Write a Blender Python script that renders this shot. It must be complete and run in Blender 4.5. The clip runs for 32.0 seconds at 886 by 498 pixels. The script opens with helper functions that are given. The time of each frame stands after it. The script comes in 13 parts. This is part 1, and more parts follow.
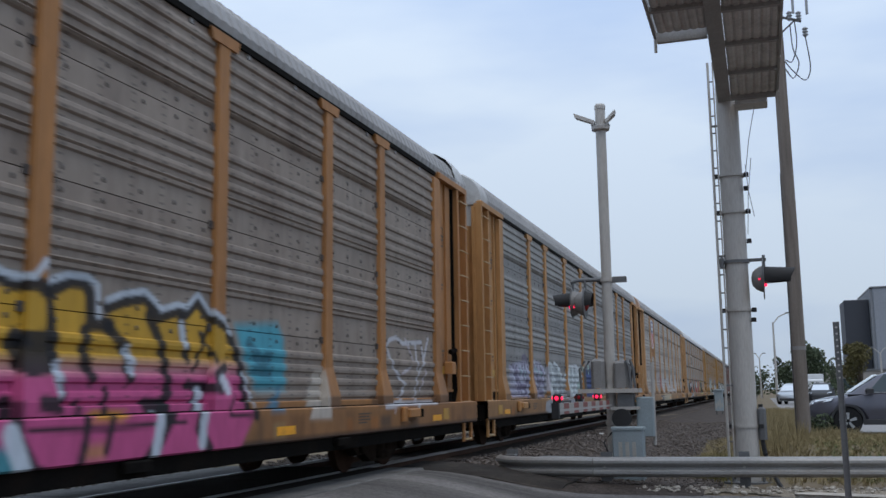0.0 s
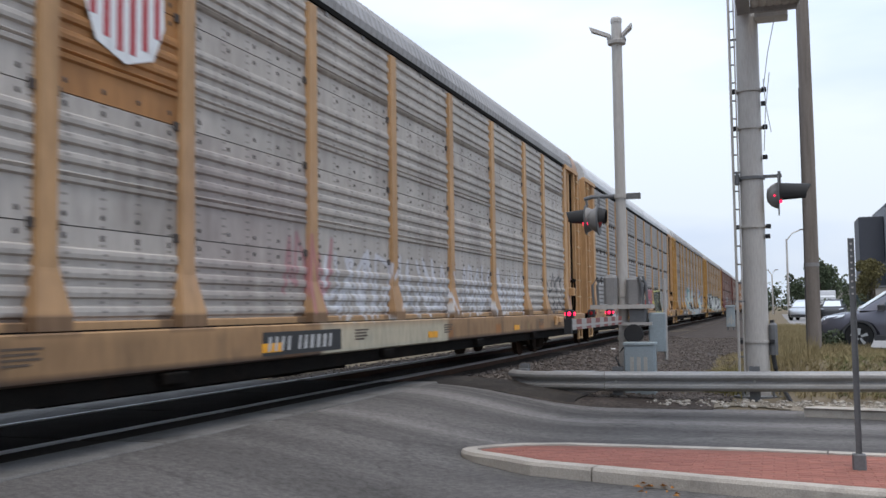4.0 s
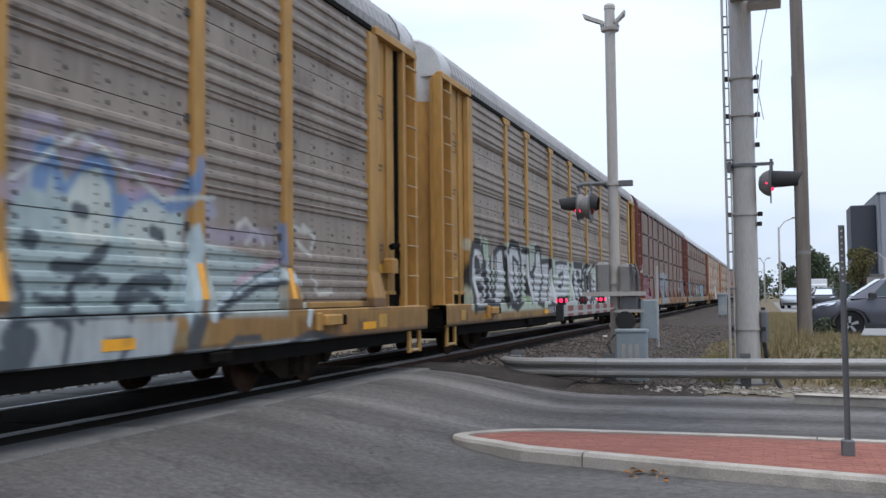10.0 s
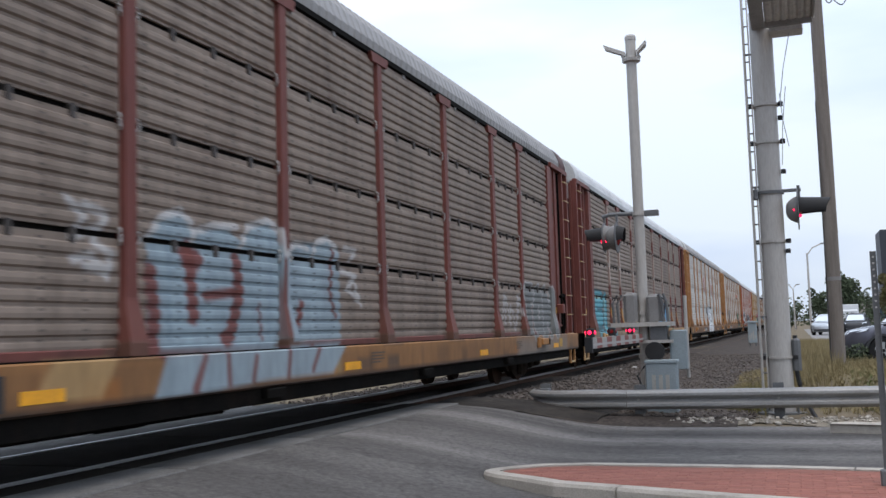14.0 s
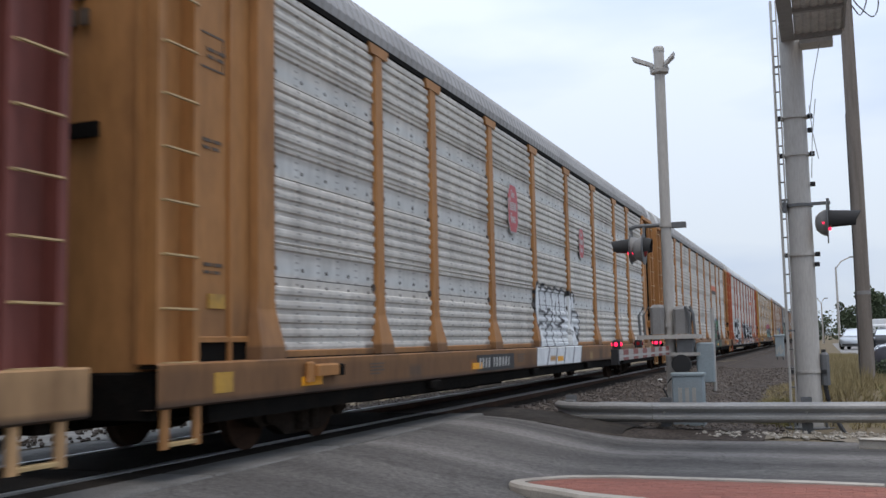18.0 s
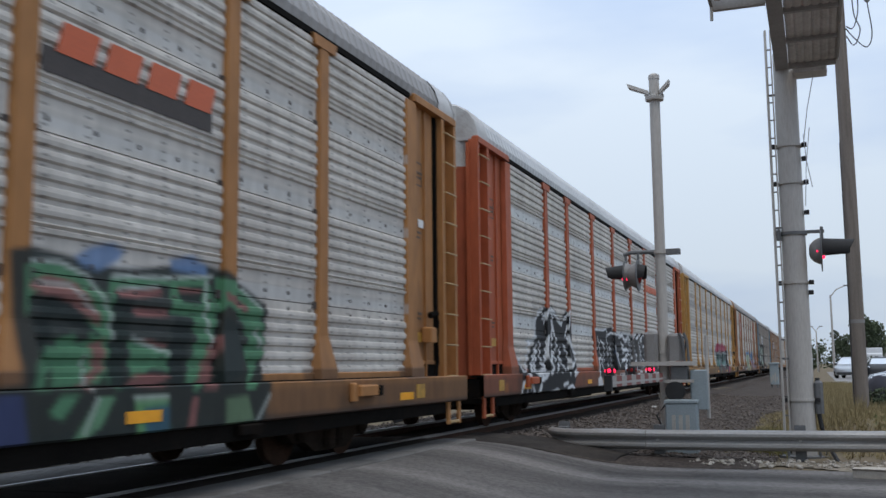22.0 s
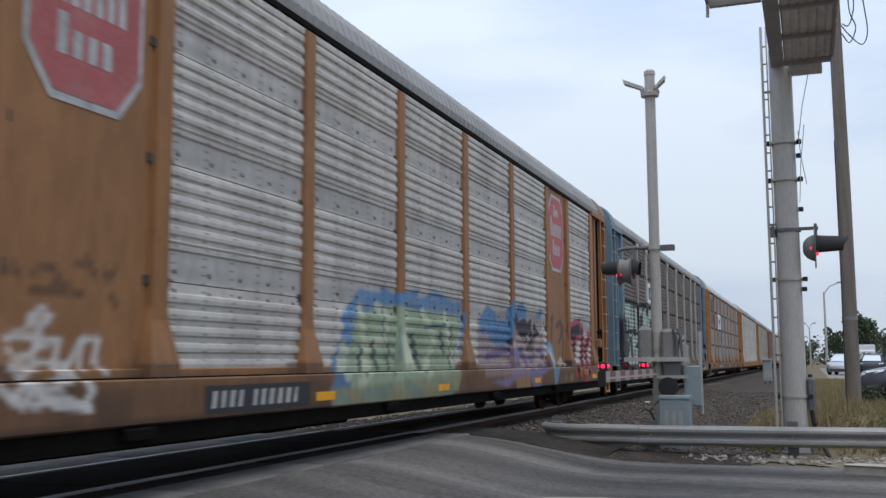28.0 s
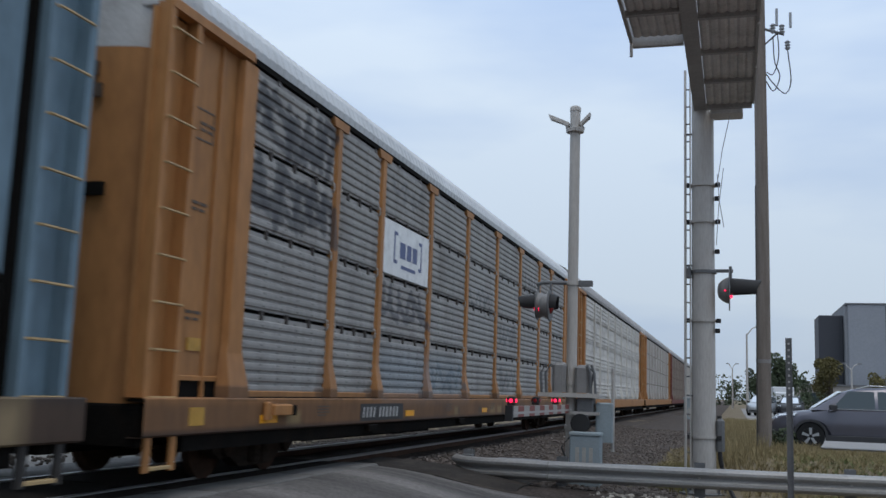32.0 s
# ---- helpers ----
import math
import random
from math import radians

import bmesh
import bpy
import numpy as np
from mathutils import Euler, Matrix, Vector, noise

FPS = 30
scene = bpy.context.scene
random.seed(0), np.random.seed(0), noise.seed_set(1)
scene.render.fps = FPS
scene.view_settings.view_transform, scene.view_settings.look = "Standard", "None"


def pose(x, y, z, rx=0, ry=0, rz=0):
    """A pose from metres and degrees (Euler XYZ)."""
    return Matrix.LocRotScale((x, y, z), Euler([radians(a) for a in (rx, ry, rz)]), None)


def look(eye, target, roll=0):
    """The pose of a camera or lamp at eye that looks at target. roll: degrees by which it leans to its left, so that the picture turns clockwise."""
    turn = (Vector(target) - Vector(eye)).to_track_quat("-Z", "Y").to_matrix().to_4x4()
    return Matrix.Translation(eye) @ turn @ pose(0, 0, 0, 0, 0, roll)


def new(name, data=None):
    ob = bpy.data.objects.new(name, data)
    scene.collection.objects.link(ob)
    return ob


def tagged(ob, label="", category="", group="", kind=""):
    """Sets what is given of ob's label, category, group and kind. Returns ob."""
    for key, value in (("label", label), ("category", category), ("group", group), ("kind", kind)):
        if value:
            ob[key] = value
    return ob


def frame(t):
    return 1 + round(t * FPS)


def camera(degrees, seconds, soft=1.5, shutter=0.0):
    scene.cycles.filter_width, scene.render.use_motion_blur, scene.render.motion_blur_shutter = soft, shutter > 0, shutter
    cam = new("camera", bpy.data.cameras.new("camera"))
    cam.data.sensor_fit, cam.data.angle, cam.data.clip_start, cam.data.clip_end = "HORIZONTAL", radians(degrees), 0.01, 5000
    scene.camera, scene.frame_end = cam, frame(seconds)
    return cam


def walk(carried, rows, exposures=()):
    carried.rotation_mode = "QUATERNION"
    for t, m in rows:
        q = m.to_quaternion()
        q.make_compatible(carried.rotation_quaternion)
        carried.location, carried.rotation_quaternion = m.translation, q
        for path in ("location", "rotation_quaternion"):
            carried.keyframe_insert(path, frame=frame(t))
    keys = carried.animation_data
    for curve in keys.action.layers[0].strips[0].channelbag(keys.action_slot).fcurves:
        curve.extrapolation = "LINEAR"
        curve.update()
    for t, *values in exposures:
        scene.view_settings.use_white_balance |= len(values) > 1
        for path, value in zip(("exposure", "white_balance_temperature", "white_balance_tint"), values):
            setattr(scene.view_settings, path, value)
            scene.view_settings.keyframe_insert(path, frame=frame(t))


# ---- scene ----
cam = camera(48.51, 32.0, 1.5, 0.2)
PATH = [
    (0.0, pose(0.005, 0.007, 1.135, 98.42, 0.85, 17.81)),
    (0.5, pose(0.005, 0.013, 1.135, 98.73, 1.22, 17.54)),
    (1.0, pose(0.005, 0.022, 1.136, 97.09, 1.02, 18.63)),
    (1.5, pose(-0.000, 0.014, 1.132, 95.70, 0.49, 19.75)),
    (2.0, pose(-0.010, -0.006, 1.129, 94.70, 0.35, 20.63)),
    (2.5, pose(-0.013, -0.033, 1.121, 94.00, 0.13, 21.18)),
    (3.0, pose(-0.015, -0.034, 1.131, 93.77, 0.96, 20.61)),
    (3.5, pose(-0.010, -0.014, 1.132, 93.75, 0.51, 19.04)),
    (5.5, pose(0.015, 0.014, 1.125, 92.84, 1.36, 17.82)),
    (6.0, pose(0.012, 0.024, 1.120, 92.77, 0.87, 17.50)),
    (6.5, pose(0.011, 0.027, 1.128, 92.66, 1.09, 17.52)),
    (7.0, pose(0.023, 0.028, 1.122, 92.91, 1.61, 17.37)),
    (7.5, pose(0.024, 0.024, 1.127, 93.23, 1.18, 17.20)),
    (8.0, pose(0.018, 0.025, 1.124, 93.29, 0.97, 17.25)),
    (8.5, pose(0.010, 0.024, 1.123, 93.03, 0.84, 17.31)),
    (9.0, pose(0.006, 0.023, 1.125, 92.89, 0.65, 17.57)),
    (9.5, pose(-0.002, 0.017, 1.121, 92.82, 0.44, 17.94)),
    (10.0, pose(0.010, 0.006, 1.118, 92.85, 0.65, 18.15)),
    (10.5, pose(0.017, 0.005, 1.123, 93.04, 0.81, 18.12)),
    (11.0, pose(0.022, 0.006, 1.123, 93.23, 0.89, 18.09)),
    (11.5, pose(0.015, 0.006, 1.123, 93.23, 0.90, 18.05)),
    (12.0, pose(0.018, 0.016, 1.119, 92.93, 1.07, 18.25)),
    (12.5, pose(0.010, 0.013, 1.126, 93.03, 1.49, 18.32)),
    (13.0, pose(0.018, 0.018, 1.132, 93.79, 2.32, 18.57)),
    (13.5, pose(0.012, 0.016, 1.130, 94.46, 2.22, 19.13)),
    (14.0, pose(-0.006, 0.011, 1.133, 94.83, 1.79, 19.70)),
    (14.5, pose(0.001, -0.004, 1.126, 95.42, 1.85, 20.18)),
    (16.5, pose(-0.017, -0.013, 1.129, 95.54, 0.84, 20.85)),
    (17.0, pose(-0.009, -0.016, 1.133, 95.23, 1.02, 21.00)),
    (17.5, pose(-0.010, -0.018, 1.129, 95.32, 0.96, 21.05)),
    (18.0, pose(-0.018, -0.019, 1.133, 95.44, 1.13, 21.10)),
    (18.5, pose(-0.013, -0.018, 1.133, 95.53, 1.10, 21.20)),
    (19.0, pose(-0.005, -0.015, 1.132, 96.12, 1.78, 21.04)),
    (19.5, pose(-0.004, -0.007, 1.131, 96.66, 0.59, 20.74)),
    (20.0, pose(-0.004, -0.013, 1.132, 96.98, 0.54, 20.50)),
    (20.5, pose(-0.004, 0.003, 1.130, 97.04, 0.62, 20.48)),
    (21.0, pose(-0.004, -0.006, 1.132, 97.09, 0.88, 20.54)),
    (21.5, pose(-0.007, -0.000, 1.135, 97.01, 0.59, 20.54)),
    (22.0, pose(-0.002, -0.006, 1.132, 96.86, 0.58, 20.78)),
    (22.5, pose(-0.001, -0.012, 1.132, 97.06, 0.66, 20.76)),
    (23.0, pose(-0.003, -0.017, 1.131, 97.15, 0.56, 20.67)),
    (23.5, pose(0.000, -0.015, 1.133, 96.93, 0.53, 20.68)),
    (24.0, pose(-0.001, -0.013, 1.134, 96.80, 0.58, 20.73)),
    (24.5, pose(-0.005, -0.015, 1.130, 96.57, 0.46, 20.72)),
    (26.5, pose(-0.003, -0.008, 1.133, 96.55, -0.33, 20.41)),
    (27.0, pose(-0.004, -0.006, 1.128, 96.34, -0.25, 20.45)),
    (27.5, pose(-0.004, -0.020, 1.132, 96.33, -0.17, 20.43)),
    (28.0, pose(-0.001, -0.010, 1.133, 96.54, 0.27, 20.43)),
    (28.5, pose(-0.000, -0.019, 1.132, 96.91, 0.49, 20.14)),
    (29.0, pose(-0.012, -0.011, 1.148, 97.19, 1.17, 19.53)),
    (29.5, pose(-0.012, 0.011, 1.145, 97.97, 0.66, 19.04)),
    (30.0, pose(-0.012, -0.001, 1.143, 98.00, 0.76, 18.77)),
    (30.5, pose(-0.056, -0.023, 1.181, 98.01, -0.71, 17.81)),
    (31.0, pose(-0.043, -0.012, 1.157, 98.30, -2.13, 16.14)),
    (31.5, pose(0.074, 0.139, 1.169, 98.34, -0.99, 16.08)),
    (32.0, pose(0.207, 0.245, 1.172, 98.15, -1.93, 16.36)),
]
EXPOSURE = [(0, -0.34, 6500, 10), (1, -0.32, 6500, 10), (2, -0.03, 6950, 12), (3, 0.12, 7000, 13), (6, 0.19, 6800, 12), (13, 0.19, 6750, 12), (15, 0.12, 7000, 13), (17, 0.06, 7000, 13), (19, -0.1, 6850, 11), (20, -0.16, 6750, 10), (24, -0.22, 6750, 10), (28, -0.14, 6850, 11), (30, -0.26, 6750, 10), (32, -0.36, 6550, 9)]
walk(cam, PATH, EXPOSURE)

# ---- world, sun, exposure ----
world = bpy.data.worlds.new("sky")
scene.world = world
world.use_nodes = True
wn, wl = world.node_tree.nodes, world.node_tree.links
sky = wn.new("ShaderNodeTexSky")
sky.sky_type, sky.sun_disc = "NISHITA", False
sky.sun_elevation, sky.sun_rotation = radians(70), radians(146)
sky.air_density, sky.dust_density = 1.0, 2.0
tc = wn.new("ShaderNodeTexCoord")
mp = wn.new("ShaderNodeMapping")
mp.inputs["Scale"].default_value = (1.2, 1.2, 4.5)
cl = wn.new("ShaderNodeTexNoise")
cl.inputs["Scale"].default_value, cl.inputs["Detail"].default_value, cl.inputs["Roughness"].default_value = 1.3, 5, 0.5
ramp = wn.new("ShaderNodeValToRGB")
ramp.color_ramp.elements[0].position, ramp.color_ramp.elements[0].color = 0.38, (0.52, 0.69, 1.00, 1)
ramp.color_ramp.elements[1].position, ramp.color_ramp.elements[1].color = 0.62, (0.80, 0.94, 1.12, 1)
skys = wn.new("ShaderNodeMixRGB")
skys.blend_type, skys.inputs[0].default_value = "MULTIPLY", 1.0
skys.inputs[2].default_value = (0.12, 0.12, 0.12, 1)
mix = wn.new("ShaderNodeMixRGB")
mix.inputs[0].default_value = 0.9
bg = wn["Background"]
bg.inputs["Strength"].default_value = 1.0
wl.new(tc.outputs["Generated"], mp.inputs["Vector"])
wl.new(mp.outputs["Vector"], cl.inputs["Vector"])
wl.new(cl.outputs["Fac"], ramp.inputs["Fac"])
wl.new(sky.outputs["Color"], skys.inputs[1])
wl.new(skys.outputs["Color"], mix.inputs[1])
wl.new(ramp.outputs["Color"], mix.inputs[2])
# an overcast sky grows brighter towards the zenith
sep = wn.new("ShaderNodeSeparateXYZ")
lift = wn.new("ShaderNodeMapRange")
lift.inputs["To Min"].default_value, lift.inputs["To Max"].default_value = 0.84, 1.85
grade = wn.new("ShaderNodeVectorMath")
grade.operation = "SCALE"
wl.new(tc.outputs["Generated"], sep.inputs[0])
wl.new(sep.outputs["Z"], lift.inputs["Value"])
wl.new(mix.outputs["Color"], grade.inputs[0])
wl.new(lift.outputs["Result"], grade.inputs["Scale"])
wl.new(grade.outputs[0], bg.inputs["Color"])

sun = new("sun", bpy.data.lights.new("sun", "SUN"))
sun.data.energy, sun.data.angle, sun.data.color = 1.1, radians(25), (1.0, 0.95, 0.88)
sun.matrix_world = look((8, -12, 40), (0, 0, 0))


# ---- materials ----
def mat(name, col, rough=0.6, metal=0.0, var=0.25, scale=3.0, fine=60.0, bump=0.15, dirt=None, dirt_amt=0.5, dirt_scale=1.2,
        stretch=(1, 1, 1), paint=False, rand=0.0, emit=0.0, spec=0.5, holes=False):
    m = bpy.data.materials.new(name)
    m.use_nodes = True
    n, l = m.node_tree.nodes, m.node_tree.links
    b = n["Principled BSDF"]
    b.inputs["Roughness"].default_value, b.inputs["Metallic"].default_value = rough, metal
    b.inputs["Specular IOR Level"].default_value = spec if rough < 0.8 else min(spec, 0.12)
    if emit:
        b.inputs["Base Color"].default_value = (*col, 1)
        b.inputs["Emission Color"].default_value, b.inputs["Emission Strength"].default_value = (*col, 1), emit
        return m
    t = n.new("ShaderNodeTexCoord")
    mp = n.new("ShaderNodeMapping")
    mp.inputs["Scale"].default_value = stretch
    l.new(t.outputs["Object"], mp.inputs["Vector"])
    oi = n.new("ShaderNodeObjectInfo")
    off = n.new("ShaderNodeVectorMath")
    off.operation = "ADD"
    sc = n.new("ShaderNodeMath")
    sc.operation, sc.inputs[1].default_value = "MULTIPLY", 37.0
    l.new(oi.outputs["Random"], sc.inputs[0])
    l.new(mp.outputs["Vector"], off.inputs[0])
    l.new(sc.outputs[0], off.inputs[1])
    big = n.new("ShaderNodeTexNoise")
    big.inputs["Scale"].default_value, big.inputs["Detail"].default_value, big.inputs["Roughness"].default_value = scale, 6, 0.6
    sm = n.new("ShaderNodeTexNoise")
    sm.inputs["Scale"].default_value, sm.inputs["Detail"].default_value = fine, 3
    l.new(off.outputs[0], big.inputs["Vector"])
    l.new(off.outputs[0], sm.inputs["Vector"])
    ad = n.new("ShaderNodeMath")
    ad.operation = "ADD"
    l.new(big.outputs["Fac"], ad.inputs[0])
    l.new(sm.outputs["Fac"], ad.inputs[1])
    mr = n.new("ShaderNodeMapRange")
    mr.inputs["From Min"].default_value, mr.inputs["From Max"].default_value = 0.65, 1.35
    mr.inputs["To Min"].default_value, mr.inputs["To Max"].default_value = 1 - var, 1 + var
    l.new(ad.outputs[0], mr.inputs["Value"])
    vm = n.new("ShaderNodeVectorMath")
    vm.operation = "SCALE"
    vm.inputs[0].default_value = col
    l.new(mr.outputs["Result"], vm.inputs["Scale"])
    out = vm.outputs[0]
    if rand:
        r2 = n.new("ShaderNodeMapRange")
        r2.inputs["To Min"].default_value, r2.inputs["To Max"].default_value = 1 - rand, 1 + rand
        l.new(oi.outputs["Random"], r2.inputs["Value"])
        v2 = n.new("ShaderNodeVectorMath")
        v2.operation = "SCALE"
        l.new(out, v2.inputs[0])
        l.new(r2.outputs["Result"], v2.inputs["Scale"])
        out = v2.outputs[0]
    if dirt:
        dn = n.new("ShaderNodeTexNoise")
        dn.inputs["Scale"].default_value, dn.inputs["Detail"].default_value, dn.inputs["Roughness"].default_value = dirt_scale, 8, 0.68
        l.new(off.outputs[0], dn.inputs["Vector"])
        dr = n.new("ShaderNodeMapRange")
        dr.inputs["From Min"].default_value, dr.inputs["From Max"].default_value = 0.5, 0.72
        dr.inputs["To Min"].default_value, dr.inputs["To Max"].default_value = 0.0, dirt_amt
        l.new(dn.outputs["Fac"], dr.inputs["Value"])
        dm = n.new("ShaderNodeMixRGB")
        dm.inputs[2].default_value = (*dirt, 1)
        l.new(dr.outputs["Result"], dm.inputs[0])
        l.new(out, dm.inputs[1])
        out = dm.outputs[0]
    if paint:
        m["painted"] = True
        at = n.new("ShaderNodeAttribute")
        at.attribute_name = "paint"
        mx = n.new("ShaderNodeMixRGB")
        l.new(at.outputs["Alpha"], mx.inputs[0])
        l.new(out, mx.inputs[1])
        worn = n.new("ShaderNodeVectorMath")
        worn.operation = "SCALE"
        l.new(at.outputs["Color"], worn.inputs[0])
        l.new(mr.outputs["Result"], worn.inputs["Scale"])
        l.new(worn.outputs[0], mx.inputs[2])
        out = mx.outputs[0]
    if holes:
        # punched slots in upright rows along the sheet
        sx = n.new("ShaderNodeSeparateXYZ")
        l.new(t.outputs["Object"], sx.inputs[0])
        masks = []
        for axis, pitch, duty in (("Y", 0.49, 0.14), ("Z", 0.08, 0.26)):
            dv = n.new("ShaderNodeMath")
            dv.operation, dv.inputs[1].default_value = "DIVIDE", pitch
            l.new(sx.outputs[axis], dv.inputs[0])
            fr = n.new("ShaderNodeMath")
            fr.operation = "FRACT"
            l.new(dv.outputs[0], fr.inputs[0])
            cp = n.new("ShaderNodeMath")
            cp.operation, cp.inputs[1].default_value, cp.inputs[2].default_value = "COMPARE", 0.5, duty / 2
            l.new(fr.outputs[0], cp.inputs[0])
            masks.append(cp.outputs[0])
        mk = n.new("ShaderNodeMath")
        mk.operation = "MULTIPLY"
        l.new(masks[0], mk.inputs[0])
        l.new(masks[1], mk.inputs[1])
        m2 = n.new("ShaderNodeMath")
        m2.operation = "MULTIPLY"
        l.new(mk.outputs[0], m2.inputs[0])
        l.new(mr.outputs["Result"], m2.inputs[1])
        m3 = n.new("ShaderNodeMath")
        m3.operation, m3.inputs[1].default_value = "MULTIPLY", 0.48
        l.new(m2.outputs[0], m3.inputs[0])
        hm = n.new("ShaderNodeMixRGB")
        hm.inputs[2].default_value = (0.03, 0.027, 0.025, 1)
        l.new(m3.outputs[0], hm.inputs[0])
        l.new(out, hm.inputs[1])
        out = hm.outputs[0]
    l.new(out, b.inputs["Base Color"])
    if bump:
        bp = n.new("ShaderNodeBump")
        bp.inputs["Strength"].default_value, bp.inputs["Distance"].default_value = bump, 0.02
        l.new(sm.outputs["Fac"], bp.inputs["Height"])
        l.new(bp.outputs["Normal"], b.inputs["Normal"])
    return m


def asphalt_mat():
    """Worn asphalt with pale tyre-polished bands along the road, patches and fine aggregate."""
    m = mat("worn asphalt", (0.102, 0.094, 0.088), 0.85, 0, 0.2, 0.7, 90, 0.5, (0.048, 0.044, 0.041), 0.5, 0.5, (0.5, 1.3, 1), spec=0.3)
    n, l = m.node_tree.nodes, m.node_tree.links
    b = n["Principled BSDF"]
    old = b.inputs["Base Color"].links[0].from_socket
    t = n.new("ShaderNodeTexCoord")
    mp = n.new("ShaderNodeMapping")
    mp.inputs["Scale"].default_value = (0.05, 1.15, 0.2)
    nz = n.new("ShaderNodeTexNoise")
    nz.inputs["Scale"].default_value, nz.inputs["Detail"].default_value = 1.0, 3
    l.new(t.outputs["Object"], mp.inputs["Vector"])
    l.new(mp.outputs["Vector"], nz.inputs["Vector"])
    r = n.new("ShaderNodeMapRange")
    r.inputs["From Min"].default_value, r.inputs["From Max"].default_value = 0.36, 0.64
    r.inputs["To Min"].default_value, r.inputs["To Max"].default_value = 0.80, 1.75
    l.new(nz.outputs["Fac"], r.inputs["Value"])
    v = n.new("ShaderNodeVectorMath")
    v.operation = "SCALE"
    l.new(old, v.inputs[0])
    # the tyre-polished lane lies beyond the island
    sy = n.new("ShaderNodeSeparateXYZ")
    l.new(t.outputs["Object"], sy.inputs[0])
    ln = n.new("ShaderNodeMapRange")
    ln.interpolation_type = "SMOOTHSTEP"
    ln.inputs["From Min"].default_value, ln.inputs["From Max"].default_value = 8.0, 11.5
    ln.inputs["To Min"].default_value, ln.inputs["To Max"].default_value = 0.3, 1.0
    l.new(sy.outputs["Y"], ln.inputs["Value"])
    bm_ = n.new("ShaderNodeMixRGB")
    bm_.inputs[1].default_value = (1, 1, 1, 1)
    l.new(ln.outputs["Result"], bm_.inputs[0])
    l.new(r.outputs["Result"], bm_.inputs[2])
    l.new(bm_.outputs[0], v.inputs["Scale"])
    # pale grit, oil spots and a few sealed cracks
    sp = n.new("ShaderNodeTexNoise")
    sp.inputs["Scale"].default_value, sp.inputs["Detail"].default_value, sp.inputs["Roughness"].default_value = 16.0, 5, 0.75
    l.new(t.outputs["Object"], sp.inputs["Vector"])
    r2 = n.new("ShaderNodeMapRange")
    r2.inputs["From Min"].default_value, r2.inputs["From Max"].default_value = 0.35, 0.65
    r2.inputs["To Min"].default_value, r2.inputs["To Max"].default_value = 0.72, 1.30
    l.new(sp.outputs["Fac"], r2.inputs["Value"])
    v2 = n.new("ShaderNodeVectorMath")
    v2.operation = "SCALE"
    l.new(v.outputs[0], v2.inputs[0])
    l.new(r2.outputs["Result"], v2.inputs["Scale"])
    vo = n.new("ShaderNodeTexVoronoi")
    vo.feature = "DISTANCE_TO_EDGE"
    vo.inputs["Scale"].default_value = 0.24
    wob = n.new("ShaderNodeVectorMath")
    wob.operation = "ADD"
    wn_ = n.new("ShaderNodeTexNoise")
    wn_.inputs["Scale"].default_value, wn_.inputs["Detail"].default_value = 2.2, 4
    l.new(t.outputs["Object"], wn_.inputs["Vector"])
    l.new(t.outputs["Object"], wob.inputs[0])
    l.new(wn_.outputs["Color"], wob.inputs[1])
    l.new(wob.outputs[0], vo.inputs["Vector"])
    cr = n.new("ShaderNodeMapRange")
    cr.inputs["From Min"].default_value, cr.inputs["From Max"].default_value = 0.002, 0.012
    cr.inputs["To Min"].default_value, cr.inputs["To Max"].default_value = 0.80, 1.0
    l.new(vo.outputs["Distance"], cr.inputs["Value"])
    v3 = n.new("ShaderNodeVectorMath")
    v3.operation = "SCALE"
    l.new(v2.outputs[0], v3.inputs[0])
    l.new(cr.outputs["Result"], v3.inputs["Scale"])
    l.new(v3.outputs[0], b.inputs["Base Color"])
    return m


RUST = (0.10, 0.045, 0.022)
GRIME = (0.045, 0.038, 0.033)
STREAK = (1, 1, 0.35)


def steel(name, col, dirt=GRIME, amt=0.45, holes=False):
    return mat(name, col, 0.6, 0.0, 0.2, 1.3, 9, 0.05, dirt, amt, 1.0, STREAK, paint=True, holes=holes, spec=0.28)


